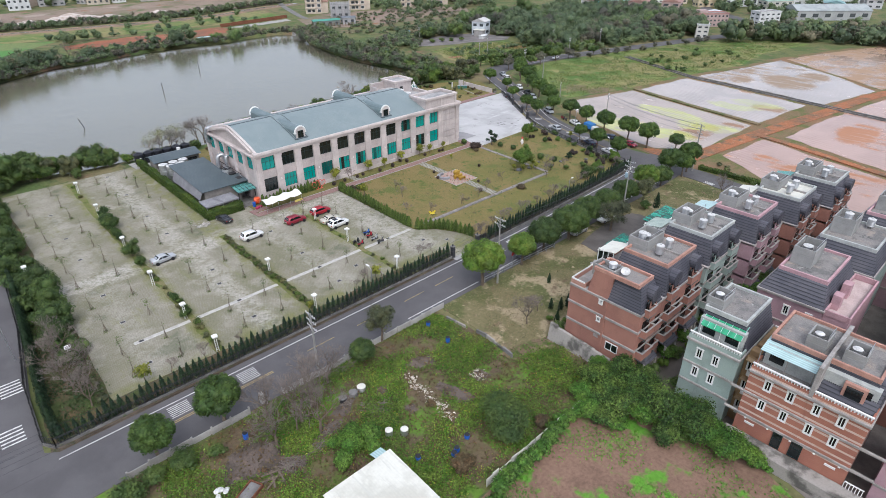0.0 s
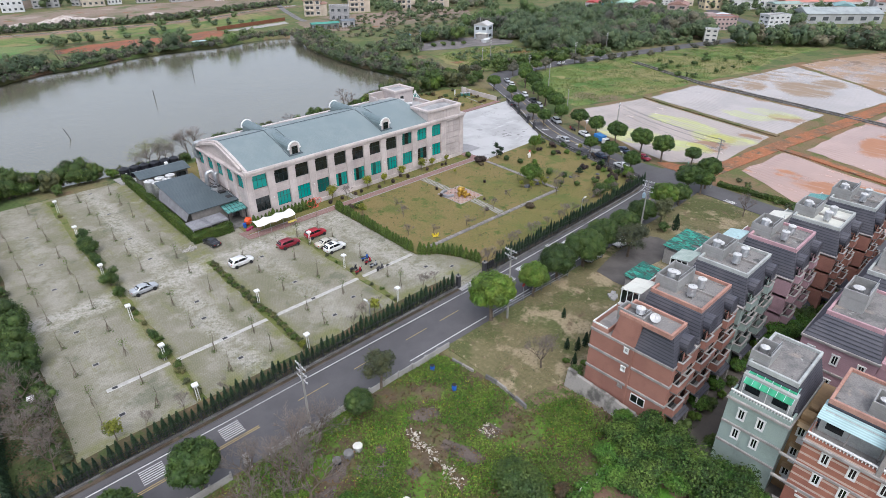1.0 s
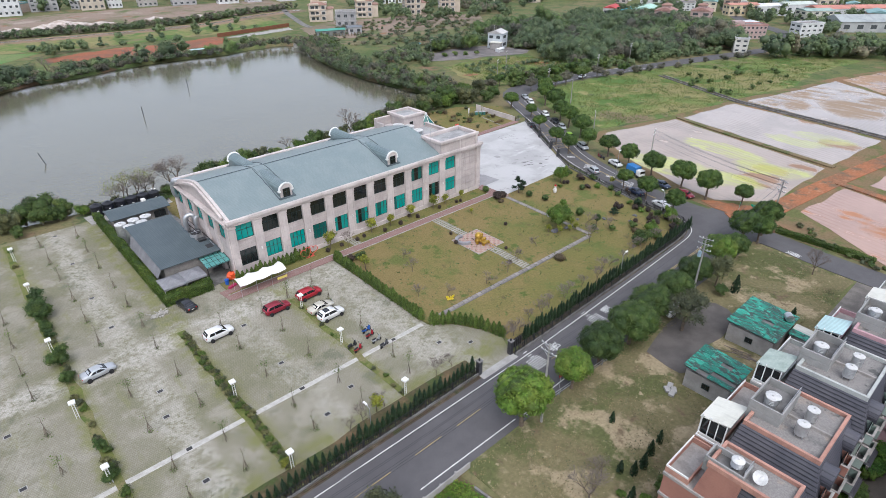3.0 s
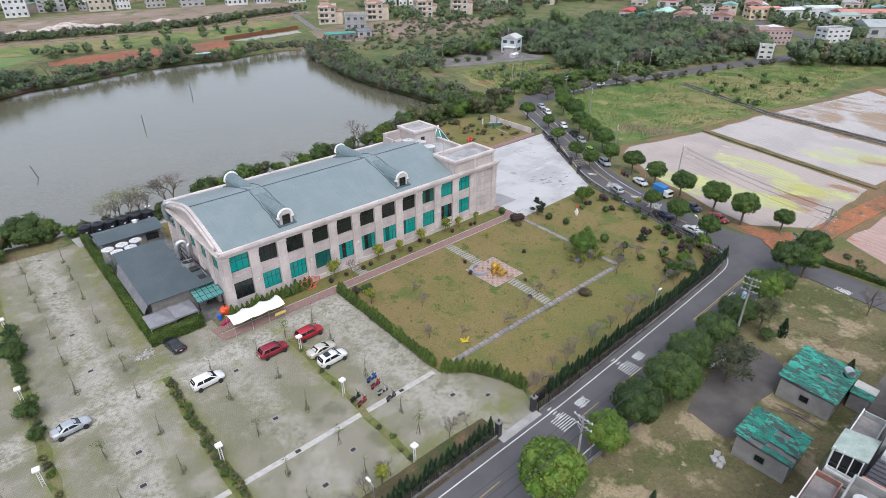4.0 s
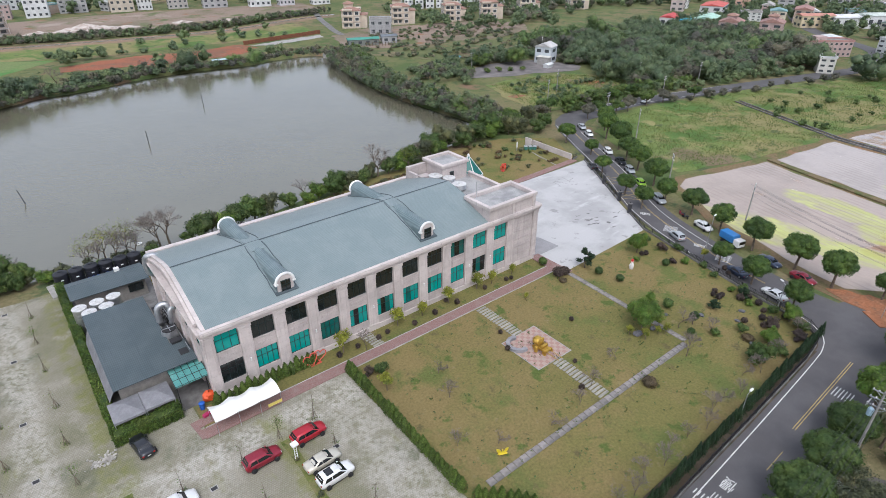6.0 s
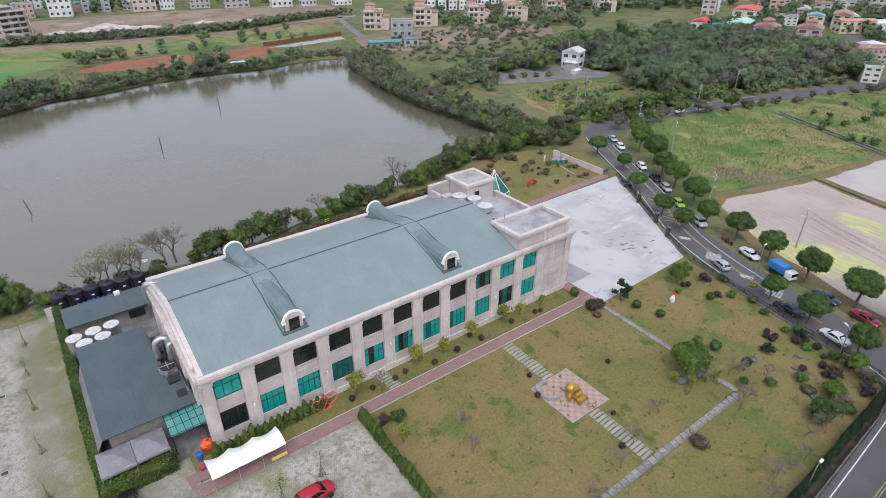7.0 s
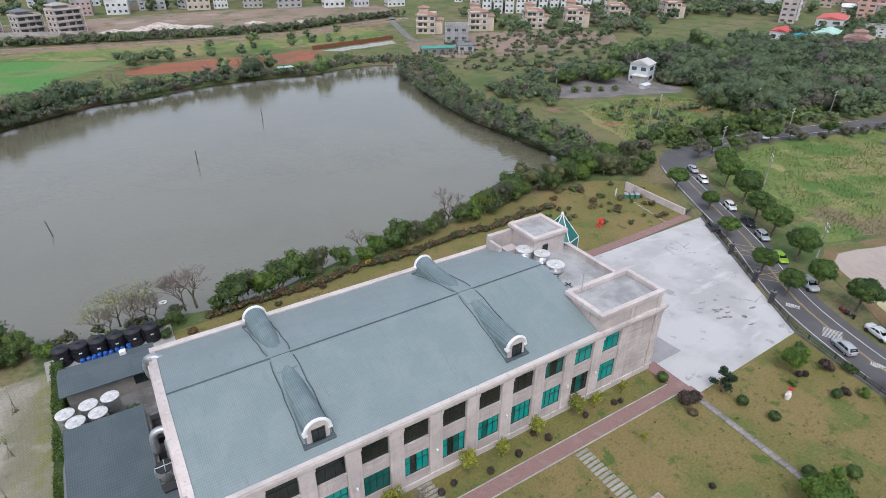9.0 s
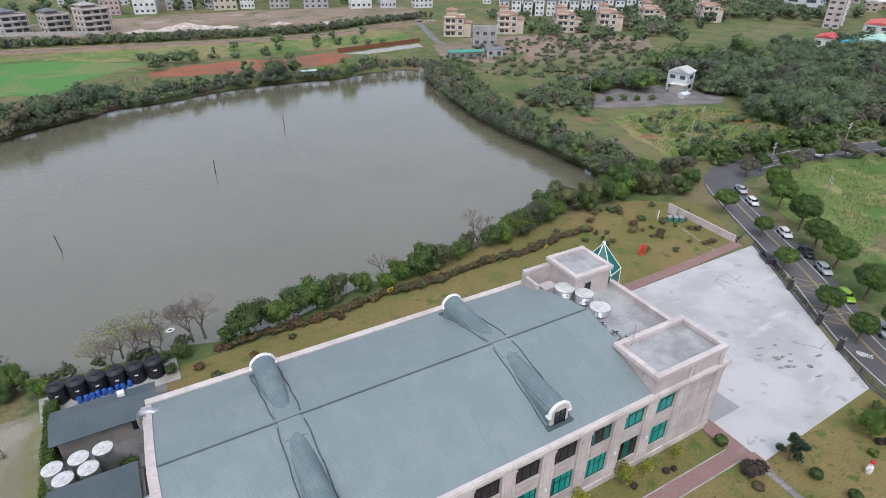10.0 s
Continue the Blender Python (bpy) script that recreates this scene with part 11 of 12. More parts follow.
    for k in range(4 if not end else 2):
        for z in (1.3, 4.6, 7.6):
            white_window(t, pose(x0 + (x1 - x0) * (k + 0.5) / (4 if not end else 2), Y1 + 0.02, z, 0, 0, 180), 0.9, 1.3)
    for k in range(tanks):
        water_tank(sx - 1.85 + 2.4 * k if not end else sx + 0.1, back + (28.2 if not end else 30.4), (T + 0.06) if not end else T + 0.08, 0.5, 1.5 if not end else 0.95, True, "house tanks")
    if not end:
        water_tank(sx - 1.2, 31.2 + back, T + 0.75, 0.52, 1.35, True, "house tanks")
    return t


h1 = terrace_house(55.5, 60.8, BRICK, TRIM_O, "terracotta end house with slate mansard and grey bands", True, None, 1)
for z in (8.9, 6.2):
    white_window(h1, pose(55.52, 30.43, z, 0, 0, -90), 0.36, 0.55)
for k in range(5):
    part("vent_slat", Geo().box(55.44, 30.1, 3.55 + 0.14 * k, 55.5, 30.8, 3.61 + 0.14 * k), BAND, h1)
window(h1, pose(55.52, 28.0, 2.6, 0, 0, -90), 1.8, 1.2, 2, 1, GLASS_DARK, FRAME_WHITE, 0.07, "white-framed sliding window", name="window")
part("pilaster", Geo().box(55.36, 29.5, 0, 55.5, 29.75, 9.6), BRICK, h1)
dish(h1, 57.0, 28.6, 13.35, 0.58, -60)
terrace_house(60.8, 71.9, BRICK, TRIM_O, "terracotta terraced house with orange parapet and white terrace roof", False, TIN_WHITE)
terrace_house(72.1, 83.1, MINT, TRIM_M, "grey-green terraced house with grey-parapet roof", False, mat("mossy_sheet", (0.36, 0.42, 0.38), (0.27, 0.33, 0.29), 0.7, 0.8, 6, 0.1), back=-0.4)
terrace_house(83.15, 94.1, LILAC, TRIM_P, "pink terraced house with slate mansard and blue terrace roof", False, TIN_PALE, back=-2.3)
terrace_house(94.2, 105.1, BRICK, TRIM_M, "terracotta terraced house with white-painted roof", False, TIN_WHITE, roofm=TIN_WHITE, back=-4.3)
terrace_house(105.2, 116.2, BRICK, TRIM_M, "terracotta terraced house with grey roof at the lane", False, TIN_TEAL, back=-6.0)


def block_house(name_label, x0, y0, x1, y1, wallm, trim, H, T, face, roof_from, rows, bands=(3.1, 6.3), slate_side=True, cats="house", mansard=None):
    """A house whose show side looks along -x: body, terrace behind a balustrade, set-back top floor with slate and parapet roof."""
    t = thing("terraced_house", name_label, cats, "lane houses")
    part("wall", Geo().box(x0, y0, 0, x1, y1, H), wallm, t)
    for z in bands:
        part("string_course", Geo().box(x0 - 0.14, y0 - 0.02, z, x1, y1 + 0.02, z + 0.3, 0.03), BAND, t)
    part("cornice", Geo().box(x0 - 0.3, y0 - 0.15, H - 0.3, x1 + 0.02, y1 + 0.15, H + 0.03, 0.05), BAND, t)
    if mansard:
        a, b_, c, d = mansard
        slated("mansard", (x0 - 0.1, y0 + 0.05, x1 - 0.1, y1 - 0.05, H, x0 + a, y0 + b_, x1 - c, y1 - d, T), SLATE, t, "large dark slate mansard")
        part("flat_roof", Geo().box(x0 + a + 0.1, y0 + b_ + 0.1, T - 0.2, x1 - c - 0.1, y1 - d - 0.1, T + 0.06), FLAT, t, "rain-stained flat roof")
        part("parapet", ring(x0 + a - 0.1, y0 + b_ - 0.1, x1 - c + 0.1, y1 - d + 0.1, T - 0.15, T + 0.4, 0.26), trim, t)
        for y in rows[0]:
            for z in rows[1]:
                white_window(t, pose(x0 + 0.02, y, z, 0, 0, -90))
        return t
    part("terrace_wall", Geo().box(x0 - 0.1, y0, H, x0 + 0.15, y1, H + 0.5).box(x0 + 0.15, y0, H, roof_from, y0 + 0.2, H + 0.5).box(x0 + 0.15, y1 - 0.2, H, roof_from, y1, H + 0.5), wallm, t)
    r = part("balustrade", Geo().box(x0 - 0.12, y0, H + 0.8, x0 + 0.12, y1, H + 0.92, 0.02), FRAME_WHITE, t, "white balustrade")
    n = int((y1 - y0) / 0.28)
    g = Geo()
    for k in range(n):
        g.box(x0 - 0.05, y0 + 0.1 + k * 0.28, H + 0.5, x0 + 0.05, y0 + 0.2 + k * 0.28, H + 0.8)
    tagged(part("balusters", g, FRAME_WHITE, r), kind="stuff")
    s = 0.9 if slate_side else 0.3
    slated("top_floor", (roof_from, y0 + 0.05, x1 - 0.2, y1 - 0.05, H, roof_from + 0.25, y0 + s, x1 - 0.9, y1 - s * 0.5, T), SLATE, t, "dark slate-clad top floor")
    part("terrace_room", Geo().box(roof_from - 0.5, y0 + 0.4, H, roof_from + 0.3, y1 - 0.4, H + 2.5), TRIM_M, t)
    for k in range(2):
        part("terrace_window", Geo().box(roof_from - 0.56, y0 + 0.9 + k * (y1 - y0 - 3.2), H + 0.6, roof_from - 0.5, y0 + 2.3 + k * (y1 - y0 - 3.2), H + 2.0), GLASS_DARK, t)
    part("flat_roof", Geo().box(roof_from + 0.3, y0 + s, T - 0.2, x1 - 1.0, y1 - s * 0.5, T + 0.06), FLAT, t, "rain-stained flat roof")
    part("parapet", ring(roof_from + 0.1, y0 + s - 0.15, x1 - 0.8, y1 - s * 0.5 + 0.15, T - 0.15, T + 0.4, 0.26), trim, t)
    for y in rows[0]:
        for z in rows[1]:
            white_window(t, pose(x0 + 0.02, y, z, 0, 0, -90))
    return t


mint = block_house("mint-green house with white window surrounds and green awning", 56.4, 13.4, 65.8, 19.2, MINT, TRIM_M, 9.6, 12.9, -1, 58.0, ((17.6, 15.74), (7.4, 4.77)), bands=(3.45, 6.12))
av, af = [], []
for k in range(9):
    u = k / 8
    xa, za = 57.0 + 1.75 * u, 11.4 + 1.0 * math.sin(u * 1.5)
    av += [(xa, 14.0, za), (xa, 18.5, za), (xa, 14.0, za - 0.05), (xa, 18.5, za - 0.05)]
    if k:
        a, b = 4 * k - 4, 4 * k
        af += [(a, b, b + 1, a + 1), (a + 3, b + 3, b + 2, a + 2), (a + 2, b + 2, b, a), (a + 1, b + 1, b + 3, a + 3)]
aw = Geo().add(av, af + [(0, 1, 3, 2), (34, 35, 33, 32)])
part("awning", aw, ribbed("green_awning_sheet", (0.035, 0.3, 0.15), (0.05, 0.36, 0.2), 0.9, 0.45, "Y", depth=0.5), mint, "bright green curved awning")
for k in range(7):
    y = 14.0 + 0.75 * k
    part("awning_rib", Geo().line([(57.0 + 1.75 * u / 6, y, 11.45 + 1.0 * math.sin(u / 4)) for u in range(7)], 0.035, 4), TIN_PALE, mint, "pale awning rib")
for y in (14.1, 16.2, 18.4):
    part("awning_post", Geo().rod((57.05, y, 9.62), (57.05, y, 11.4), 0.04), FRAME_WHITE, mint)
part("stair_block", Geo().box(58.7, 17.2, 12.0, 61.6, 19.1, 13.6, 0.04), GREYW, mint)
tank_pen(58.7, 17.2, 61.6, 19.1, 13.6, 14.0, 0.16, GREYW, mint)
mid = thing("terraced_house", "narrow ochre house with small awnings between two houses", "house", "lane houses")
part("wall", Geo().box(58.2, 11.9, 0, 66.0, 13.38, 9.2), OCHRE, mid)
for z in (2.0, 4.9, 7.6):
    white_window(mid, pose(58.22, 12.6, z, 0, 0, -90), 0.6, 1.1)
    part("window_awning", Geo().box(57.5, 12.1, z + 1.5, 58.2, 13.1, z + 1.6), mat("tan_awning", (0.42, 0.31, 0.18), None, 0.7) if "tan_awning" not in bpy.data.materials else bpy.data.materials["tan_awning"], mid)
    part("air_conditioner", Geo().box(57.6, 11.95, z - 0.5, 58.2, 12.7, z + 0.1, 0.03), FRAME_WHITE, mid)
part("roof_box", Geo().box(58.6, 12.0, 9.2, 59.6, 13.2, 10.0, 0.1), OCHRE, mid)
part("roof_box", Geo().box(60.2, 12.2, 9.2, 61.0, 13.0, 9.9, 0.1), OCHRE, mid)
strip = block_house("red-and-cream striped tile house with roof terrace canopies", 55.5, 0.9, 65.1, 11.9, BRICK2, TRIM_O, 9.9, 13.0, -1, 57.9, ((9.9, 7.7, 5.25, 3.03), (8.15, 5.45)), bands=(3.65, 6.65))
for z in (3.65, 6.65):
    for ya, yb in ((-1.2, 0.86), (11.94, 13.36)):
        part("ledge", Geo().box(55.36, ya, z + 0.04, 55.66, yb, z + 0.28, 0.03), BAND, strip, "grey concrete ledge that joins the houses")
part("party_wall", Geo().box(55.3, 5.95, 9.9, 65.1, 6.35, 13.7, 0.03), BAND, strip)
cv = part("terrace_canopy", Geo().add([(56.2, 6.5, 12.2), (58.9, 6.5, 12.6), (58.9, 11.8, 12.6), (56.2, 11.8, 12.2), (56.2, 6.5, 12.14), (58.9, 6.5, 12.54), (58.9, 11.8, 12.54), (56.2, 11.8, 12.14)], [(0, 1, 2, 3), (7, 6, 5, 4), (0, 4, 5, 1), (1, 5, 6, 2), (2, 6, 7, 3), (3, 7, 4, 0)]), TIN_PALE, strip, "pale blue sheet canopy")
for y in (6.6, 9.1, 11.7):
    part("canopy_post", Geo().rod((56.3, y, 9.9), (56.3, y, 12.2), 0.05), BAND, cv)
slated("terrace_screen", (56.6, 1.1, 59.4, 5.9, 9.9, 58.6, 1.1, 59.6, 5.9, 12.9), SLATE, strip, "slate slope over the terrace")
dr = part("dormer", Geo().box(57.0, 2.2, 10.0, 59.0, 4.2, 12.2, 0.05), TRIM_O, strip)
part("dormer_window", Geo().box(56.94, 2.5, 10.6, 57.0, 3.9, 11.9), GLASS_DARK, dr)
for y in (7.8, 4.4):
    part("stair_block", Geo().box(58.9, y - 0.95, 12.6, 61.3, y + 0.95, 13.7, 0.04), GREYW, strip)
    tank_pen(58.9, y - 0.95, 61.3, y + 0.95, 13.7, 14.2, 0.14, GREYW, strip)
for y, w in ((7.48, 0.95), (5.6, 1.1)):
    window(strip, pose(55.52, y, 1.6, 0, 0, -90), w, 2.0, 1, 2, GLASS_DARK, FRAME_DARK, 0.1, "grey glazed door", name="door")
for y in (10.4, 2.4):
    part("sign_bar", Geo().box(55.4, y - 0.5, 2.85, 55.5, y + 0.5, 3.1), FRAME_WHITE, strip, "small white plaque with unreadable bars")
for k in range(5):
    part("wall_light", Geo().box(55.28, 1.6 + 2.3 * k, 3.5, 55.4, 1.8 + 2.3 * k, 3.62), FRAME_WHITE, strip)
fence = thing("window_railing", "white railing at the striped house's side passage", "railing")
part("rail", Geo().box(55.2, -0.9, 2.35, 55.3, 0.8, 2.45), FRAME_WHITE, fence)
for k in range(7):
    part("bar", Geo().box(55.22, -0.85 + 0.27 * k, 1.55, 55.28, -0.79 + 0.27 * k, 2.35), FRAME_WHITE, fence)
block_house("pink rendered house beside the striped one", 56.0, -12, 66.0, -1.2, LILAC, TRIM_P, 9.7, 12.9, -1, 59.4, ((-3, -6), (7.2, 4.3)))
sheet("pavement", [(53.6, 11.8), (55.35, 12.6), (55.35, -10), (53.2, -10)], 1.55, STAINED, "pale stained concrete apron before the striped house", "apron", depth=1.7)

lil = block_house("lilac-pink house with large slate mansard and roof terrace", 71.0, 9.9, 83.0, 17.4, LILAC, TRIM_P, 10.8, 13.35, -1, 70.4, ((16.2, 13.7, 11.2), (8.4, 5.0, 2.0)), bands=(3.4, 7.0), mansard=(1.7, 0.9, 1.6, 1.2))
part("stair_block", Geo().box(75.0, 13.4, 13.0, 79.0, 15.9, 14.8, 0.04), GREYW, lil)
tank_pen(75.0, 13.4, 79.0, 15.9, 14.8, 15.5, 0.16, GREYW, lil)
part("roof_terrace", Geo().box(71.2, 7.2, 0, 83.0, 9.86, 10.2), LILAC, lil)
part("terrace_floor", Geo().box(71.5, 7.5, 10.2, 82.7, 9.7, 10.25), mat("pale_pink_screed", (0.5, 0.4, 0.38), (0.42, 0.33, 0.31), 0.85, 0.6, 6, 0.1), lil, "pale pink roof terrace")
part("terrace_parapet", ring(71.1, 7.1, 83.0, 9.88, 10.2, 10.95, 0.2), TRIM_P, lil)
for x in (73.0, 76.6):
    part("chimney", Geo().box(x, 8.9, 10.2, x + 1.3, 9.86, 12.2, 0.04), TRIM_P, lil, "pink rendered stack")
for k, (xx, wl, tr, lb) in enumerate(((84.4, MINT, TRIM_M, "grey-green lane house with slate mansard"), (97.2, LILAC, TRIM_P, "pink lane house with slate mansard"), (109.8, BRICK, TRIM_M, "terracotta lane house with slate mansard"))):
    sy = (-0.6, -3.0, -5.0)[k]
    q = block_house(lb, xx, 8.6 + sy, xx + 11.6, 17.4 + sy, wl, tr, 10.6, 13.2, -1, xx + 0.8, ((16.4 + sy, 13.4 + sy, 10.4 + sy), (8.4, 5.0)), mansard=(1.7, 1.0, 1.6, 1.2))
    part("stair_block", Geo().box(xx + 4.2, 13.2 + sy, 13.0, xx + 7.8, 15.9 + sy, 14.7, 0.04), GREYW, q)
    tank_pen(xx + 4.2, 13.2 + sy, xx + 7.8, 15.9 + sy, 14.7, 15.3, 0.16, GREYW, q, False)
    water_tank(xx + 5.2, 14.4 + sy, 14.72, 0.52, 1.35, True, "house tanks")
    water_tank(xx + 9.0, 12.2 + sy, 13.26, 0.52, 1.35, True, "house tanks")
for xx, wl, tr, lb in ((69.6, BRICK, TRIM_M, "dark slate-roofed house in the second lane"), (84.4, MINT, TRIM_M, "grey-green house in the second lane"), (98.0, LILAC, TRIM_P, "pink house in the second lane")):
    block_house(lb, xx, -9.0, xx + 12.6, 3.0, wl, tr, 10.6, 13.2, -1, xx + 0.8, ((0.6, -3.0), (8.4, 5.0)), mansard=(1.7, 1.0, 1.6, 1.2))
# potted greenery along the lane
lanep = [tree_proto("lane_shrub", "leafy shrub in front of a terraced house", "shrub", clump(121, 5, 0.7, 0.0, 1.5, 0.5, 0.9), 380, 0.17, LEAF_MID, 0.4, 0.05, 121), tree_proto("lane_shrub", "bright potted shrub beside the lane", "shrub", clump(122, 5, 0.6, 0.0, 1.1, 0.45, 0.9), 320, 0.15, LEAF_BRIGHT, 0.3, 0.05, 122)]
plant_all(lanep, [(57.5 + 3.1 * k, 22.9 - 0.19 * max(0.0, 3.1 * k - 23) + rng.uniform(-0.5, 0.4), rng.uniform(0.8, 1.5)) for k in range(18)] + [(58.5 + 4.2 * k, 19.9 - 0.19 * max(0.0, 4.2 * k - 23) + rng.uniform(-0.2, 0.3), rng.uniform(0.6, 1.0)) for k in range(12)] + [(56.8, 37.2, 1.1), (59.4, 37.6, 0.9), (62.2, 37.2, 1.0), (58.0, 39.6, 0.8)], "lane shrubs")
thuy = [cone_plant("cypress", "young dark cypress on the vacant lot", 1.9, 0.36, 240, LEAF_CONE, 17)]
plant_all(thuy, [(66.2, 46.1, 0.9), (60.6, 41.4, 1.0), (61.4, 40.2, 1.1), (63.0, 40.0, 1.2), (65.2, 40.4, 1.2), (67.5, 40.6, 1.0), (58.4, 38.6, 1.1), (99.3, 38.4, 1.2), (105.2, 48.6, 1.8), (103.9, 39.4, 1.3)], "young cypresses")


def worn_sheet():
    """Faded green corrugated plastic: each sheet faded in its own way, cracked and dirty along the ribs."""
    m, nt, b = start("worn_green_sheet", 0.6, 0, 0.3)
    info = nt.nodes.new("ShaderNodeObjectInfo")
    col = mix(nt, (0.012, 0.12, 0.09), (0.045, 0.36, 0.26), info.outputs["Random"])
    col = mix(nt, col, (0.045, 0.075, 0.065), span(nt, fuzz(nt, 1.1, 8, (2.0, 0.9, 1)), 0.46, 0.56))
    col = mix(nt, col, (0.2, 0.47, 0.38), span(nt, fuzz(nt, 2.4, 7, (3, 0.8, 1), turn=0.3), 0.6, 0.66))
    nt.links.new(col, b.inputs["Base Color"])
    w = nt.nodes.new("ShaderNodeTexWave")
    w.bands_direction = "X"
    w.inputs["Scale"].default_value = math.pi / 10 / 0.14
    nt.links.new(nt.nodes.new("ShaderNodeTexCoord").outputs["Object"], w.inputs["Vector"])
    raise_bump(nt, b, w.outputs["Fac"], 0.5, 0.03)
    return m


WORN = worn_sheet()


def tin_shed(x0, y0, x1, y1, label):
    t = thing("tin_shed", label, "shed", "tin sheds")
    part("wall", Geo().box(x0 + 0.3, y0 + 0.3, 0, x1 - 0.3, y1 - 0.3, 2.7), CONCRETE, t)
    r = part("roof", shed_roof(Geo(), x0 + 0.1, y0 + 0.1, x1 - 0.1, y1 - 0.1, 2.86, 3.26, 0.07), CONCRETE_DARK, t, "roof deck under worn green sheets")
    nx = int((x1 - x0) / 0.85)
    for i in range(nx):
        for j in range(4):
            if rng.random() < 0.05:
                continue
            u0, u1 = j / 4, (j + 1) / 4 + 0.015
            xa, xb = x0 + (x1 - x0) * i / nx, x0 + (x1 - x0) * (i + 1) / nx
            ya, yb = y0 + (y1 - y0) * u0, y0 + (y1 - y0) * u1
            za, zb = 3.0 + 0.4 * u0 + rng.uniform(0.0, 0.04), 3.0 + 0.4 * u1 + rng.uniform(-0.02, 0.03)
            d = rng.uniform(-0.05, 0.05)
            part("roof_sheet", Geo().add([(xa + d, ya, za), (xb + d, ya, za), (xb + d, yb, zb), (xa + d, yb, zb), (xa + d, ya, za + 0.03), (xb + d, ya, za + 0.03), (xb + d, yb, zb + 0.03), (xa + d, yb, zb + 0.03)], [(3, 2, 1, 0), (4, 5, 6, 7), (0, 1, 5, 4), (1, 2, 6, 5), (2, 3, 7, 6), (3, 0, 4, 7)]), WORN, r)
    window(t, pose(x0 + 0.32, (y0 + y1) / 2, 1.1, 0, 0, -90), 1.0, 0.8, 2, 1, GLASS_DARK)
    for k in range(5):
        part("roof_batten", Geo().box(x0 + 0.5 + (x1 - x0 - 1) * k / 4, y0 + 0.1, 3.0 + 0.08 * k * 0, x0 + 0.6 + (x1 - x0 - 1) * k / 4, y0 + 0.5, 3.08), BARK, t)


tin_shed(78.3, 37.7, 84.4, 43.9, "old shed with peeling green tin roof")
tin_shed(91.8, 37.8, 100.6, 44.5, "long shed with peeling green tin roof")


for k, (x, y, a) in enumerate(((77.1, 44.5, 20), (76.7, 43.8, 35), (75.9, 43.6, 10), (76.2, 44.4, 50))):
    single("concrete_block", Geo().box(-0.5, -0.35, 0, 0.5, 0.35, 0.35, 0.04), CONCRETE, "pale concrete block lying on the dry grass", "block", "loose blocks", at=pose(x, y, 0, 0, 0, a))
for k in range(9):
    single("plank", Geo().box(-1.3, -0.06, 0, 1.3, 0.06, 0.05), TWIG, "old timber lying between the sheds", "plank", "shed timber", at=pose(90.2 + rng.uniform(-0.9, 0.9), 40.6 + rng.uniform(-2.2, 2.2), 0.02 + 0.05 * (k % 3), 0, 0, 100 + rng.uniform(-25, 25)))
rt = thing("water_tank", "small steel water tank lying on the shed roof", "water tank", at=pose(98.4, 38.7, 3.75, 0, 90, 40))
part("shell", Geo().turned([(0.3, -0.6), (0.55, -0.5), (0.55, 0.5), (0.3, 0.6)], n=16), STEEL, rt)
part("cradle", Geo().box(0.3, -0.5, -0.35, 0.62, 0.5, 0.35, 0.03), FENCE, rt)
ex = thing("tin_shed", "small lean-to with a pale and green sheet roof", "shed", "tin sheds")
part("wall", Geo().box(96.6, 35.5, 0, 99.4, 37.6, 2.2), CONCRETE, ex)
part("roof", shed_roof(Geo(), 96.4, 35.3, 98.0, 37.75, 2.35, 2.5, 0.06), WORN, ex, "worn green sheet")
part("roof", shed_roof(Geo(), 98.0, 35.3, 99.6, 37.75, 2.36, 2.51, 0.06), TIN_WHITE, ex, "pale sheet")


# ---- distant buildings ----
GLASS_FAR = plain("distant_window_glass", (0.07, 0.078, 0.085), 0.2, 0.0, 0.5)


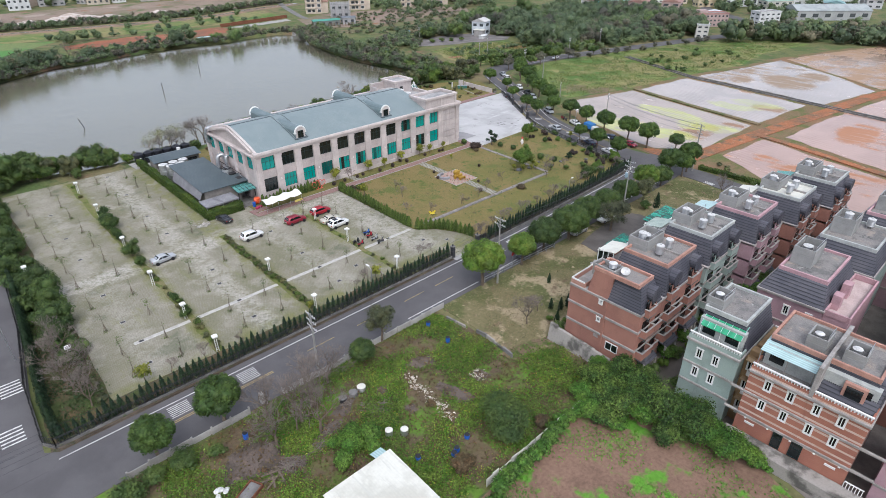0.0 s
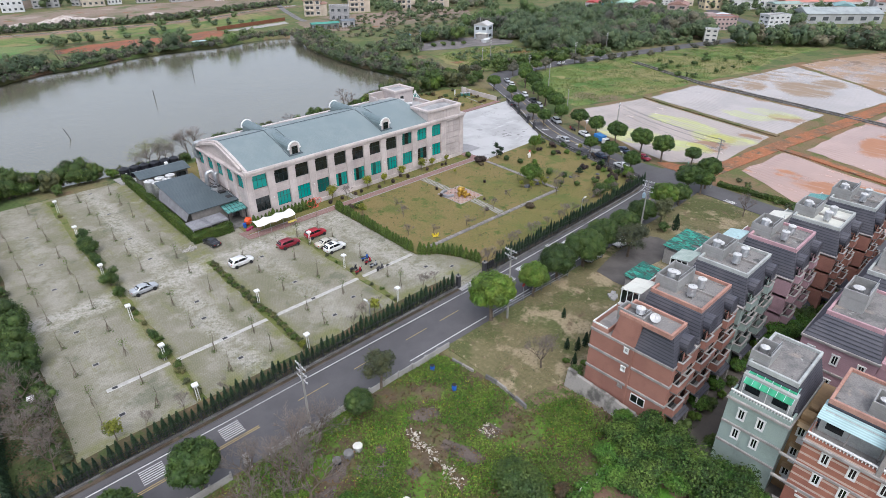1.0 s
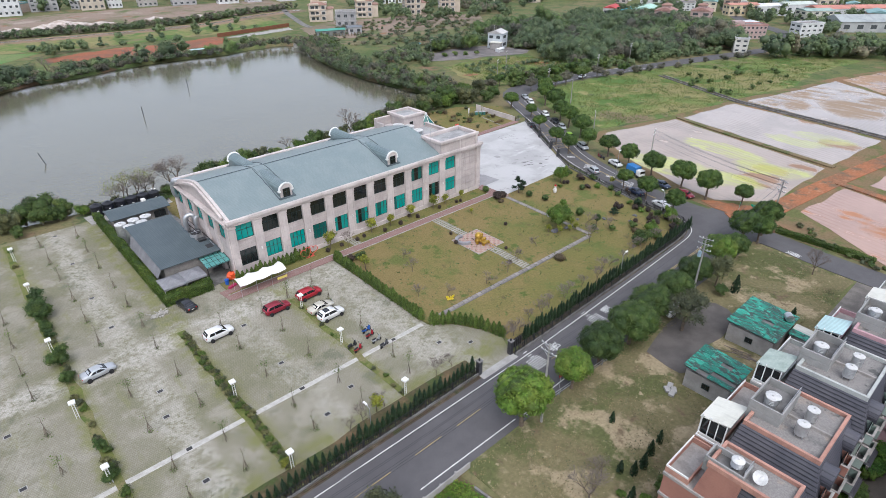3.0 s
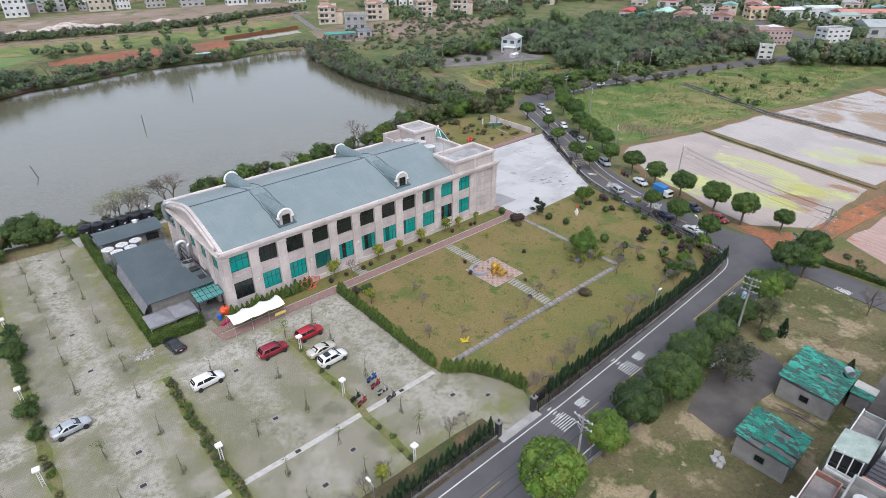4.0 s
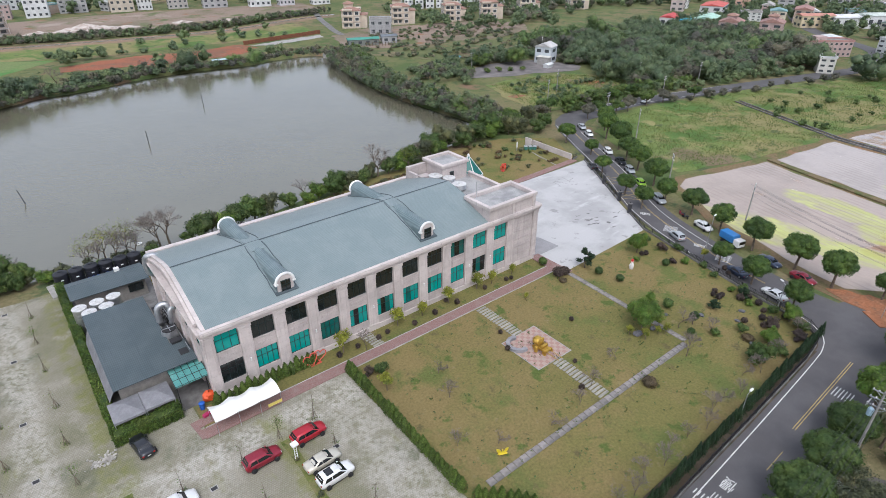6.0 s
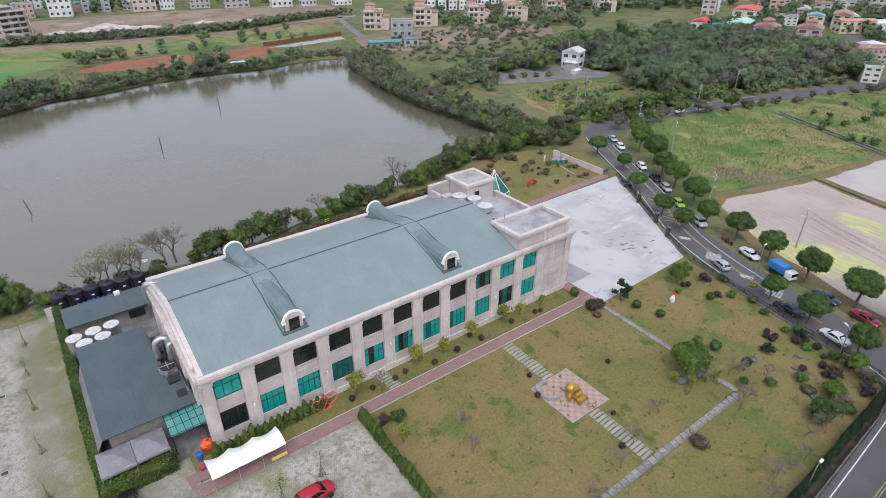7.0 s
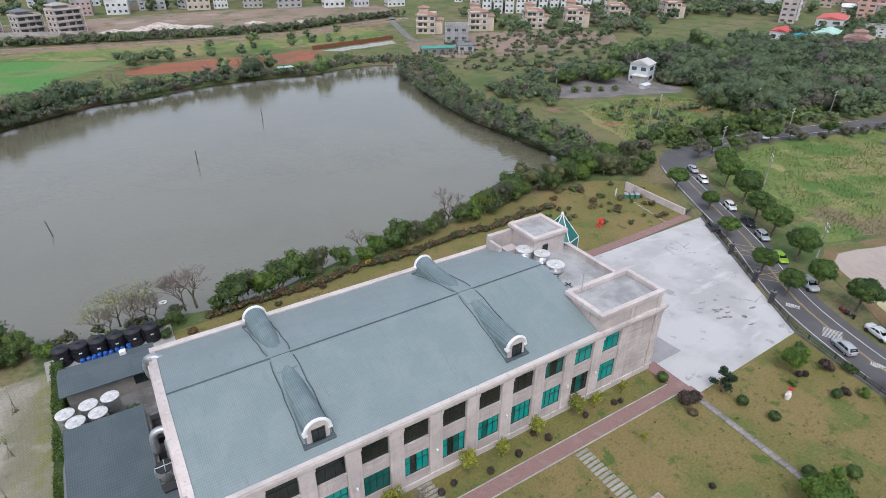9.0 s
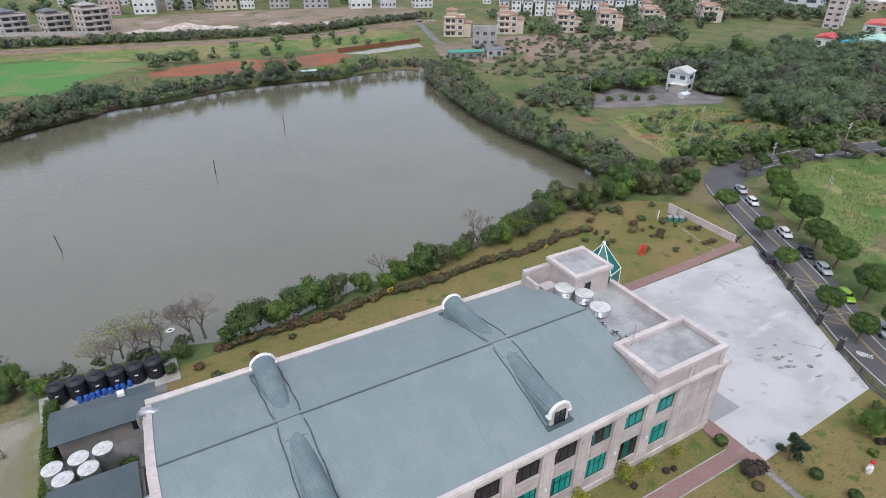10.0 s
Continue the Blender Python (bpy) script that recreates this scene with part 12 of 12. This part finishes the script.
def far_house(x, y, w, d, h, turn, wallc, roofc, label, storeys=3, cols=3, pitched=0.0, category="house", group="distant houses", near=False):
    """A building seen from afar: walls, roof, and rows of windows on all sides."""
    key = "far_wall_%.2f_%.2f_%.2f" % wallc
    wm = bpy.data.materials.get(key) or mat(key, wallc, tuple(v * 0.8 for v in wallc), 0.8, 0.2, 3, 0.1)
    key = "far_roof_%.2f_%.2f_%.2f" % roofc
    rm = bpy.data.materials.get(key) or mat(key, roofc, tuple(v * 0.75 for v in roofc), 0.7, 0.2, 3, 0.1)
    t = thing("distant_house" if category == "house" else "distant_" + category.replace(" ", "_"), label, category, group, at=pose(x, y, 0, 0, 0, turn))
    part("wall", Geo().box(-w / 2, -d / 2, 0, w / 2, d / 2, h), wm, t)
    if pitched:
        e = 0.4
        part("roof", Geo().add([(-w / 2 - e, -d / 2 - e, h), (w / 2 + e, -d / 2 - e, h), (w / 2 + e, d / 2 + e, h), (-w / 2 - e, d / 2 + e, h), (-w / 2 - e, 0, h + pitched), (w / 2 + e, 0, h + pitched)], [(0, 1, 5, 4), (2, 3, 4, 5), (0, 4, 3), (1, 2, 5), (3, 2, 1, 0)]), rm, t)
    else:
        part("roof", ring(-w / 2 - 0.2, -d / 2 - 0.2, w / 2 + 0.2, d / 2 + 0.2, h - 0.1, h + 0.7, 0.3), rm, t)
        part("flat_roof", Geo().box(-w / 2 + 0.1, -d / 2 + 0.1, h, w / 2 - 0.1, d / 2 - 0.1, h + 0.15), FLAT, t)
    if cols:
        sh = h / storeys
        rows = Geo()
        for j in range(storeys):
            z0, z1 = sh * (j + 0.34), sh * (j + 0.72)
            for i in range(cols):
                cx, hw = -w / 2 + w * (i + 0.5) / cols, w / cols * 0.22
                if near:
                    part("window", Geo().box(cx - hw, -d / 2 - 0.12, z0, cx + hw, -d / 2 + 0.05, z1), GLASS_FAR, t)
                else:
                    rows.box(cx - hw, -d / 2 - 0.12, z0, cx + hw, -d / 2 + 0.05, z1)
            for i in (-0.25, 0.25):
                if near:
                    part("window", Geo().box(-w / 2 - 0.12, d * i - d * 0.13, z0, -w / 2 + 0.05, d * i + d * 0.13, z1), GLASS_FAR, t)
                else:
                    rows.box(-w / 2 - 0.12, d * i - d * 0.13, z0, -w / 2 + 0.05, d * i + d * 0.13, z1)
        if not near:
            tagged(part("glazing", rows, GLASS_FAR, t), kind="stuff")
    return t


# distant wall and roof tones, paled and greyed to put haze into the colour
TAN, WHITEW, PINKW, GREYB, REDR = (0.6, 0.52, 0.42), (0.62, 0.63, 0.63), (0.45, 0.34, 0.32), (0.38, 0.38, 0.38), (0.36, 0.2, 0.17)
VROOF = mat("brown_villa_tiles", (0.32, 0.19, 0.145), (0.25, 0.15, 0.115), 0.7, 0.3, 4, 0.2)


def hip(x0, y0, x1, y1, z, h, e=0.5):
    """A hipped roof with eaves."""
    x0, y0, x1, y1 = x0 - e, y0 - e, x1 + e, y1 + e
    k = min(x1 - x0, y1 - y0) / 2
    ym, xa, xb = (y0 + y1) / 2, x0 + k, x1 - k
    if xb < xa:
        xa = xb = (x0 + x1) / 2
    return Geo().add([(x0, y0, z), (x1, y0, z), (x1, y1, z), (x0, y1, z), (xa, ym, z + h), (xb, ym, z + h), (x0, y0, z - 0.25), (x1, y0, z - 0.25), (x1, y1, z - 0.25), (x0, y1, z - 0.25)],
                     [(0, 1, 5, 4), (1, 2, 5), (2, 3, 4, 5), (3, 0, 4), (9, 8, 7, 6), (0, 6, 7, 1), (1, 7, 8, 2), (2, 8, 9, 3), (3, 9, 6, 0)])


def villa(x, y, turn, tall):
    w = bpy.data.materials["villa_cream"]
    t = thing("villa", "cream four-storey villa with hipped brown tile roofs", "house", "cream villas", at=pose(x, y, 0, 0, 0, turn) @ Matrix.Diagonal((1.3, 1.2, 1.0, 1.0)))
    h = 10.2 + tall
    part("wall", Geo().box(-5.5, -4.5, 0, 3.0, 5.0, h), w, t)
    part("wing", Geo().box(3.0, -3.0, 0, 6.0, 4.6, h - 2.6), w, t)
    part("stair_tower", Geo().box(-4.6, 0.2, h, -0.6, 4.6, h + 3.2), w, t)
    part("roof", hip(-5.5, -4.5, 3.0, 0.1, h, 1.5), VROOF, t, "hipped brown tile roof")
    part("roof", hip(3.0, -3.0, 6.0, 4.6, h - 2.6, 1.1), VROOF, t)
    part("roof", hip(-4.6, 0.2, -0.6, 4.6, h + 3.2, 1.4), VROOF, t)
    part("roof_deck", Geo().box(-0.5, 0.3, h, 3.1, 5.1, h + 0.8), w, t)
    for j in range(3):
        z = 0.5 + 3.3 * j
        part("balcony", Geo().box(-5.0, -5.9, z + 2.9, -0.4, -4.5, z + 3.9, 0.05), w, t)
        part("string_course", Geo().box(-5.65, -4.65, z + 2.75, 3.1, 5.1, z + 2.95), CONCRETE, t)
        for cx, hw in ((-3.6, 0.9), (-1.4, 0.7), (1.6, 0.8)):
            win = part("window", Geo().box(cx - hw - 0.15, -4.62, z + 0.5, cx + hw + 0.15, -4.5, z + 2.45), FRAME_WHITE, t)
            part("pane", Geo().box(cx - hw, -4.67, z + 0.65, cx + hw, -4.6, z + 2.3), GLASS_FAR, win)
        for cy in (-2.4, 0.6, 3.4):
            win = part("window", Geo().box(-5.62, cy - 0.75, z + 0.7, -5.5, cy + 0.75, z + 2.4), FRAME_WHITE, t)
            part("pane", Geo().box(-5.68, cy - 0.6, z + 0.85, -5.6, cy + 0.6, z + 2.25), GLASS_FAR, win)


mat("villa_cream", (0.56, 0.48, 0.39), (0.46, 0.39, 0.32), 0.8, 0.2, 3, 0.1)
for k, (x, y) in enumerate(((226.5, 373), (258.6, 367.5), (292, 357), (318, 349), (357, 352), (404, 346))):
    villa(x, y, -35 + 4 * (k % 3), 0.6 * (k % 2))
for k in range(13):
    u = k / 12
    far_house(300 + 92 * u, 432 - 38 * u, 6.2, 10, 9.5 + 0.8 * (k % 2), -39, WHITEW, (0.13, 0.14, 0.17), "white terraced house with a dark roof", 3, 2, 2.0, group="white terraces")
for k in range(10):
    u = k / 9
    far_house(330 + 90 * u, 500 - 74 * u, 6.2, 10, 9.5, -39, WHITEW, (0.2, 0.2, 0.22), "white terraced house in the second row", 3, 2, 2.0, group="white terraces")
sc = far_house(224, 340, 12, 9, 8.5, -35, GREYB, GREYB, "grey concrete shell wrapped in scaffolding", 2, 3, category="building", group="distant buildings")
for s in (-1, 1):
    for i in range(7):
        part("scaffold_pole", Geo().rod((-6.6 + 2.2 * i, s * 5.2, 0), (-6.6 + 2.2 * i, s * 5.2, 9.5), 0.08, n=4), METAL, sc)
    for z in (2, 4, 6, 8):
        part("scaffold_rail", Geo().rod((-6.6, s * 5.2, z), (6.6, s * 5.2, z), 0.08, n=4), METAL, sc)
far_house(198, 317, 16, 5, 3.0, -20, (0.2, 0.22, 0.2), (0.08, 0.28, 0.22), "low shed with a green roof at the pond's end", 1, 4, 0.8, "shed", "distant sheds")
far_house(212, 314, 8, 5, 3.6, -20, GREYB, (0.16, 0.18, 0.2), "small grey shed at the pond's end", 1, 2, 0.8, "shed", "distant sheds")
wh = far_house(239, 227, 7.5, 7.5, 7.0, 20, (0.5, 0.54, 0.57), (0.5, 0.49, 0.47), "lone pale grey two-storey house among trees", 2, 1, 1.6, group="lone house", near=True)
part("lean_to", Geo().box(-7.0, -4.2, 0, -3.8, 1.0, 3.2), CONCRETE, wh)
part("porch_roof", Geo().box(-7.4, -4.6, 3.2, -3.7, 1.4, 3.4), TIN_WHITE, wh)
far_house(231, 218, 4, 2.4, 1.4, 10, WHITEW, WHITEW, "small white pavilion roof in the gravel yard", 1, 0, 0.5, "pavilion", "yard structures")
far_house(206, 251, 3, 2.5, 2.6, 10, GREYB, (0.1, 0.3, 0.4), "small hut with a blue roof", 1, 0, 0.6, "hut", "yard structures")
for x, y, w, d, h, c in ((81, 552, 14, 10, 12, WHITEW), (134, 550, 16, 10, 13, (0.5, 0.44, 0.36)), (150, 552, 10, 10, 12, WHITEW), (196, 532, 18, 10, 10, GREYB), (226, 517, 16, 10, 14, WHITEW), (246, 512, 12, 10, 13, (0.5, 0.5, 0.52)), (60, 556, 12, 9, 9, PINKW), (105, 566, 18, 10, 9, GREYB), (172, 545, 14, 10, 10, (0.4, 0.38, 0.36)), (270, 500, 14, 10, 10, WHITEW)):
    far_house(x, y, w, d, h, -10, c, GREYB, "distant town house with rows of windows", 3, 4, group="distant town")


def gallery_house(x, y, w, d, storeys, turn, wallc, roofm, label):
    """A tall house with a gallery on each storey, seen from afar."""
    key = "far_wall_%.2f_%.2f_%.2f" % wallc
    wm = bpy.data.materials.get(key) or mat(key, wallc, tuple(v * 0.8 for v in wallc), 0.8, 0.2, 3, 0.1)
    t = thing("gallery_house", label, "house", "houses beyond the canal", at=pose(x, y, 0, 0, 0, turn))
    h = 3.1 * storeys
    part("wall", Geo().box(-w / 2, -d / 2, 0, w / 2, d / 2, h), wm, t)
    for j in range(storeys):
        z = 3.1 * j
        part("floor_slab", Geo().box(-w / 2 - 0.3, -d / 2 - 1.6, z + 2.85, w / 2 + 0.3, d / 2 + 0.2, z + 3.1), CONCRETE, t)
        if j:
            part("gallery_parapet", Geo().box(-w / 2 - 0.2, -d / 2 - 1.55, z, w * (0.1 + 0.15 * (j % 2)), -d / 2 - 1.35, z + 1.0), wm, t)
        for u, hw in ((-0.32, 0.13), (0.05, 0.1), (0.33, 0.1)):
            part("window", Geo().box(w * (u - hw), -d / 2 - 0.08, z + 0.7, w * (u + hw), -d / 2 + 0.05, z + 2.4), GLASS_FAR, t)
        for v in (-0.22, 0.22):
            for sx in (-1, 1):
                part("window", Geo().box(sx * w / 2 - 0.06, d * (v - 0.1), z + 0.9, sx * w / 2 + 0.06, d * (v + 0.1), z + 2.3), GLASS_FAR, t)
    part("gallery_post", Geo().box(w / 2 - 0.2, -d / 2 - 1.5, 0, w / 2 + 0.2, -d / 2 - 1.1, h), wm, t)
    part("roof_room", Geo().box(-w * 0.42, -d * 0.3, h, w * 0.12, d * 0.42, h + 2.3), wm, t)
    part("roof", hip(-w * 0.45, -d * 0.42, w * 0.16, d * 0.46, h + 2.3, 1.5), roofm, t)
    part("roof_parapet", ring(-w / 2 - 0.1, -d / 2 - 0.1, w / 2 + 0.1, d / 2 + 0.1, h - 0.05, h + 0.8, 0.2), wm, t)


SLATE_FAR = mat("far_slate_sheet", (0.14, 0.155, 0.18), (0.1, 0.11, 0.13), 0.6, 0.2, 3, 0.1)
gallery_house(8, 495, 13, 10, 3, 25, (0.5, 0.47, 0.45), SLATE_FAR, "greyish three-storey house with galleries and a slate-grey roof")
gallery_house(29, 488, 13, 10, 3, 25, (0.48, 0.44, 0.41), SLATE_FAR, "beige three-storey house with a slate-blue roof")
gallery_house(48, 480, 15, 10, 4, 27, (0.54, 0.47, 0.43), CONCRETE, "pinkish four-storey house with long galleries")
single("boundary_wall", Geo().strip([(-30, 499), (2, 482), (28, 473), (54, 463)], -0.1, 2.2, 0.2), CONCRETE, "long grey boundary wall before the far houses", "wall", kind="structure")


def rubble_heap(x, y, r, h, seed, material, label):
    """A low uneven heap of earth."""
    q = random.Random(seed)
    g, n, m = Geo(), 14, 6
    v = [(x, y, h)]
    for k in range(1, m):
        for i in range(n):
            a = 2 * math.pi * i / n
            rr = r * k / (m - 1) * q.uniform(0.85, 1.15)
            v.append((x + rr * 1.5 * math.cos(a), y + rr * math.sin(a), -0.05 if k == m - 1 else h * (1 - k / (m - 1)) ** 1.1 * q.uniform(0.7, 1.2)))
    f = [(0, 1 + i, 1 + (i + 1) % n) for i in range(n)]
    f += [(1 + (k - 1) * n + i, 1 + k * n + i, 1 + k * n + (i + 1) % n, 1 + (k - 1) * n + (i + 1) % n) for k in range(1, m - 1) for i in range(n)]
    single("earth_mound", g.add(v, f), material, label, "mound", "mounds beyond the canal")


PALE_HEAP = mat("pale_rubble", (0.5, 0.45, 0.41), (0.32, 0.26, 0.22), 0.95, 0.4, 3, 0.3)
for k, (x, y, r, h) in enumerate(((95, 468, 9, 3.6), (86, 466, 6, 2.2), (104, 466, 7, 2.0), (116, 462, 6, 1.4), (70, 466, 6, 1.6), (150, 462, 5, 1.4), (176, 452, 5, 1.3))):
    rubble_heap(x, y, r, h, 300 + k, PALE_HEAP, "pale mound of sandy soil on the bare ground")

# the pond's far end: sluice, post fence, field road
sluice = thing("sluice", "broken concrete sluice at the pond's far end", "sluice")
for p, q in (((168.6, 306), (171.2, 299.6)), ((172.2, 308), (176, 301.6))):
    part("side_wall", Geo().strip([p, q], -1.6, 0.5, 0.35), CONCRETE, sluice)
part("apron", Geo().prism([(169, 305), (173, 307), (176, 302.5), (171.5, 300.4)], -1.6, -0.5), CONCRETE_DARK, sluice, "cracked sloping concrete apron")
pf = thing("post_fence", "row of dark posts with a thin rail by the shed", "fence")
for k in range(10):
    part("post", Geo().box(197 + 1.5 * k - 0.12, 312.5 - 0.75 * k - 0.12, 0, 197 + 1.5 * k + 0.12, 312.5 - 0.75 * k + 0.12, 1.9), BARK, pf)
part("rail", Geo().rod((197, 312.5, 1.6), (210.5, 305.75, 1.6), 0.06, n=4), BARK, pf)
single("road", Geo().strip(smooth_line([(206, 352), (208.4, 364.5), (219, 396), (229, 424), (240, 450)], 6), -0.2, 0.03, 2.0), CONCRETE_DARK, "narrow concrete field road beyond the pond", "road", kind="structure")
rw = thing("site_hoarding", "rusty red site hoarding beyond the pond", "hoarding")
for k in range(12):
    part("hoarding_panel", Geo().box(149 + 4.1 * k, 356 + 0.75 * k, 0, 153 + 4.1 * k, 356.15 + 0.75 * k, 2.0), bpy.data.materials["rust"], rw)
sheet("ground", ragged([(150, 352), (196, 361), (194, 352), (160, 346)], 4, 0.8, 31), 0.02, CONCRETE, "pale concrete base behind the hoarding", "ground")
# town on the right
far_house(314, 139, 7, 6, 6.2, 30, (0.58, 0.57, 0.52), WHITEW, "cream four-storey block by the fields", 3, 3, group="distant town", near=True)
pk = far_house(353, 154, 20, 8, 6.8, -40, PINKW, (0.4, 0.22, 0.2), "long pink apartment block", 3, 9, group="distant town", near=True)
part("roof_room", Geo().box(-7, -2.5, 6.8, -2, 2.5, 8.8), bpy.data.materials["far_wall_0.45_0.34_0.32"], pk)
far_house(432, 116, 44, 18, 5.5, -45, (0.36, 0.37, 0.37), (0.33, 0.36, 0.355), "large grey warehouse with a rounded roof", 1, 6, 3.0, "warehouse", "distant warehouses")
far_house(484, 142, 52, 14, 6, -40, WHITEW, (0.5, 0.22, 0.17), "warehouse with a red roof", 1, 6, 1.6, "warehouse", "distant warehouses")
far_house(384, 134, 14, 8, 6.6, -30, WHITEW, (0.55, 0.56, 0.56), "white three-storey block at the town's edge", 3, 4, group="distant town", near=True)
far_house(430, 146, 18, 10, 8.5, -35, (0.6, 0.58, 0.5), (0.3, 0.4, 0.36), "cream block with a greenish roof", 3, 4, 1.0, group="distant town")
far_house(458, 184, 20, 12, 6, -35, WHITEW, WHITEW, "workshop with a white sheet roof", 1, 4, 1.4, "warehouse", "distant warehouses")
far_house(472, 171, 22, 12, 7, -35, WHITEW, (0.5, 0.55, 0.5), "workshop with a pale green roof", 1, 4, 1.4, "warehouse", "distant warehouses")
far_house(443, 195, 20, 8, 7, -38, (0.6, 0.5, 0.34), (0.5, 0.24, 0.18), "cream block with a brick-red roof", 2, 5, 1.0, group="distant town")
for x, y in ((379, 214), (394, 198)):
    ph = far_house(x, y, 13, 12, 7.0, 20, PINKW, (0.34, 0.2, 0.17), "pinkish house with stepped brown roofs", 2, 4, 2.2, group="distant town", near=True)
    part("upper_room", Geo().box(-3, -2.5, 7.2, 3, 2.5, 10.2), bpy.data.materials["far_wall_0.45_0.34_0.32"], ph)
    part("upper_roof", hip(-3, -2.5, 3, 2.5, 10.2, 1.2), VROOF, ph)
far_house(372, 158, 20, 10, 5, 30, WHITEW, (0.6, 0.62, 0.62), "low workshop with a white roof", 1, 4, 1.0, "warehouse", "distant warehouses")
far_house(386, 246, 18, 8, 4.0, 20, WHITEW, (0.06, 0.42, 0.58), "workshop with a bright blue roof", 1, 5, 1.2, "warehouse", "distant warehouses")
far_house(381, 254, 16, 9, 5.5, 20, WHITEW, (0.5, 0.08, 0.08), "workshop with a dull red roof", 1, 4, 1.4, "warehouse", "distant warehouses")
far_house(400, 240, 24, 12, 5, 20, WHITEW, (0.4, 0.6, 0.5), "workshop with a pale green roof", 1, 4, 1.2, "warehouse", "distant warehouses")
far_house(440, 258, 26, 14, 8, 20, WHITEW, (0.55, 0.12, 0.1), "white factory with a red canopy", 2, 5, 1.2, "warehouse", "distant warehouses")
far_house(545, 362, 70, 24, 10, 20, (0.55, 0.58, 0.6), WHITEW, "long white factory hall", 2, 12, 2.0, "warehouse", "distant warehouses")
far_house(452, 292, 9, 9, 20, 25, (0.46, 0.4, 0.38), GREYB, "tall narrow apartment tower", 6, 2, group="distant town")
far_house(500, 268, 12, 10, 18, 25, (0.5, 0.32, 0.26), GREYB, "tall brown apartment tower block", 6, 3, group="distant town")
far_house(470, 300, 10, 10, 17, 25, WHITEW, GREYB, "tall white apartment tower block", 5, 3, group="distant town")
tr = random.Random(77)
CW = (WHITEW, TAN, PINKW, GREYB, (0.5, 0.5, 0.52), (0.44, 0.36, 0.3))
CR = (GREYB, REDR, (0.5, 0.52, 0.52), (0.2, 0.34, 0.34), WHITEW, (0.42, 0.4, 0.38))
LB = {0: "whitish", 1: "tan", 2: "pinkish", 3: "grey", 4: "pale grey", 5: "brownish"}
spots = [(tr.uniform(400, 620), tr.uniform(100, 340)) for _ in range(95)] + [(tr.uniform(380, 640), tr.uniform(330, 560)) for _ in range(90)] + [(tr.uniform(-80, 320), tr.uniform(560, 700)) for _ in range(50)]
used = []
for x, y in spots:
    if all(math.dist((x, y), q) > 13 for q in used) and inside(np.array([x]), np.array([y]), FOREST)[0] < -8 and math.dist((x, y), (390, 150)) > 75 and math.dist((x, y), (385, 225)) > 45 and not (345 < x < 525 and 250 < y < 405):
        used.append((x, y))
        k = tr.randrange(6)
        flat = tr.random() < 0.5
        far_house(x, y, tr.uniform(9, 20), tr.uniform(8, 12), tr.uniform(4, 8.5), tr.choice((25, 30, -60, 20, -35)), CW[k], CR[tr.randrange(6)], "%s %s in the distant town" % (LB[k], "flat-roofed block" if flat else "gable-roofed house"), tr.choice((2, 3)), tr.choice((3, 4)), 0 if flat else tr.uniform(1.0, 2.2), group="distant town")
single("road", Geo().strip(smooth_line([(330, 131), (380, 140), (430, 190), (500, 230), (600, 260)], 10), -0.2, 0.03, 4), ASPHALT, "distant town road", "road", kind="structure")
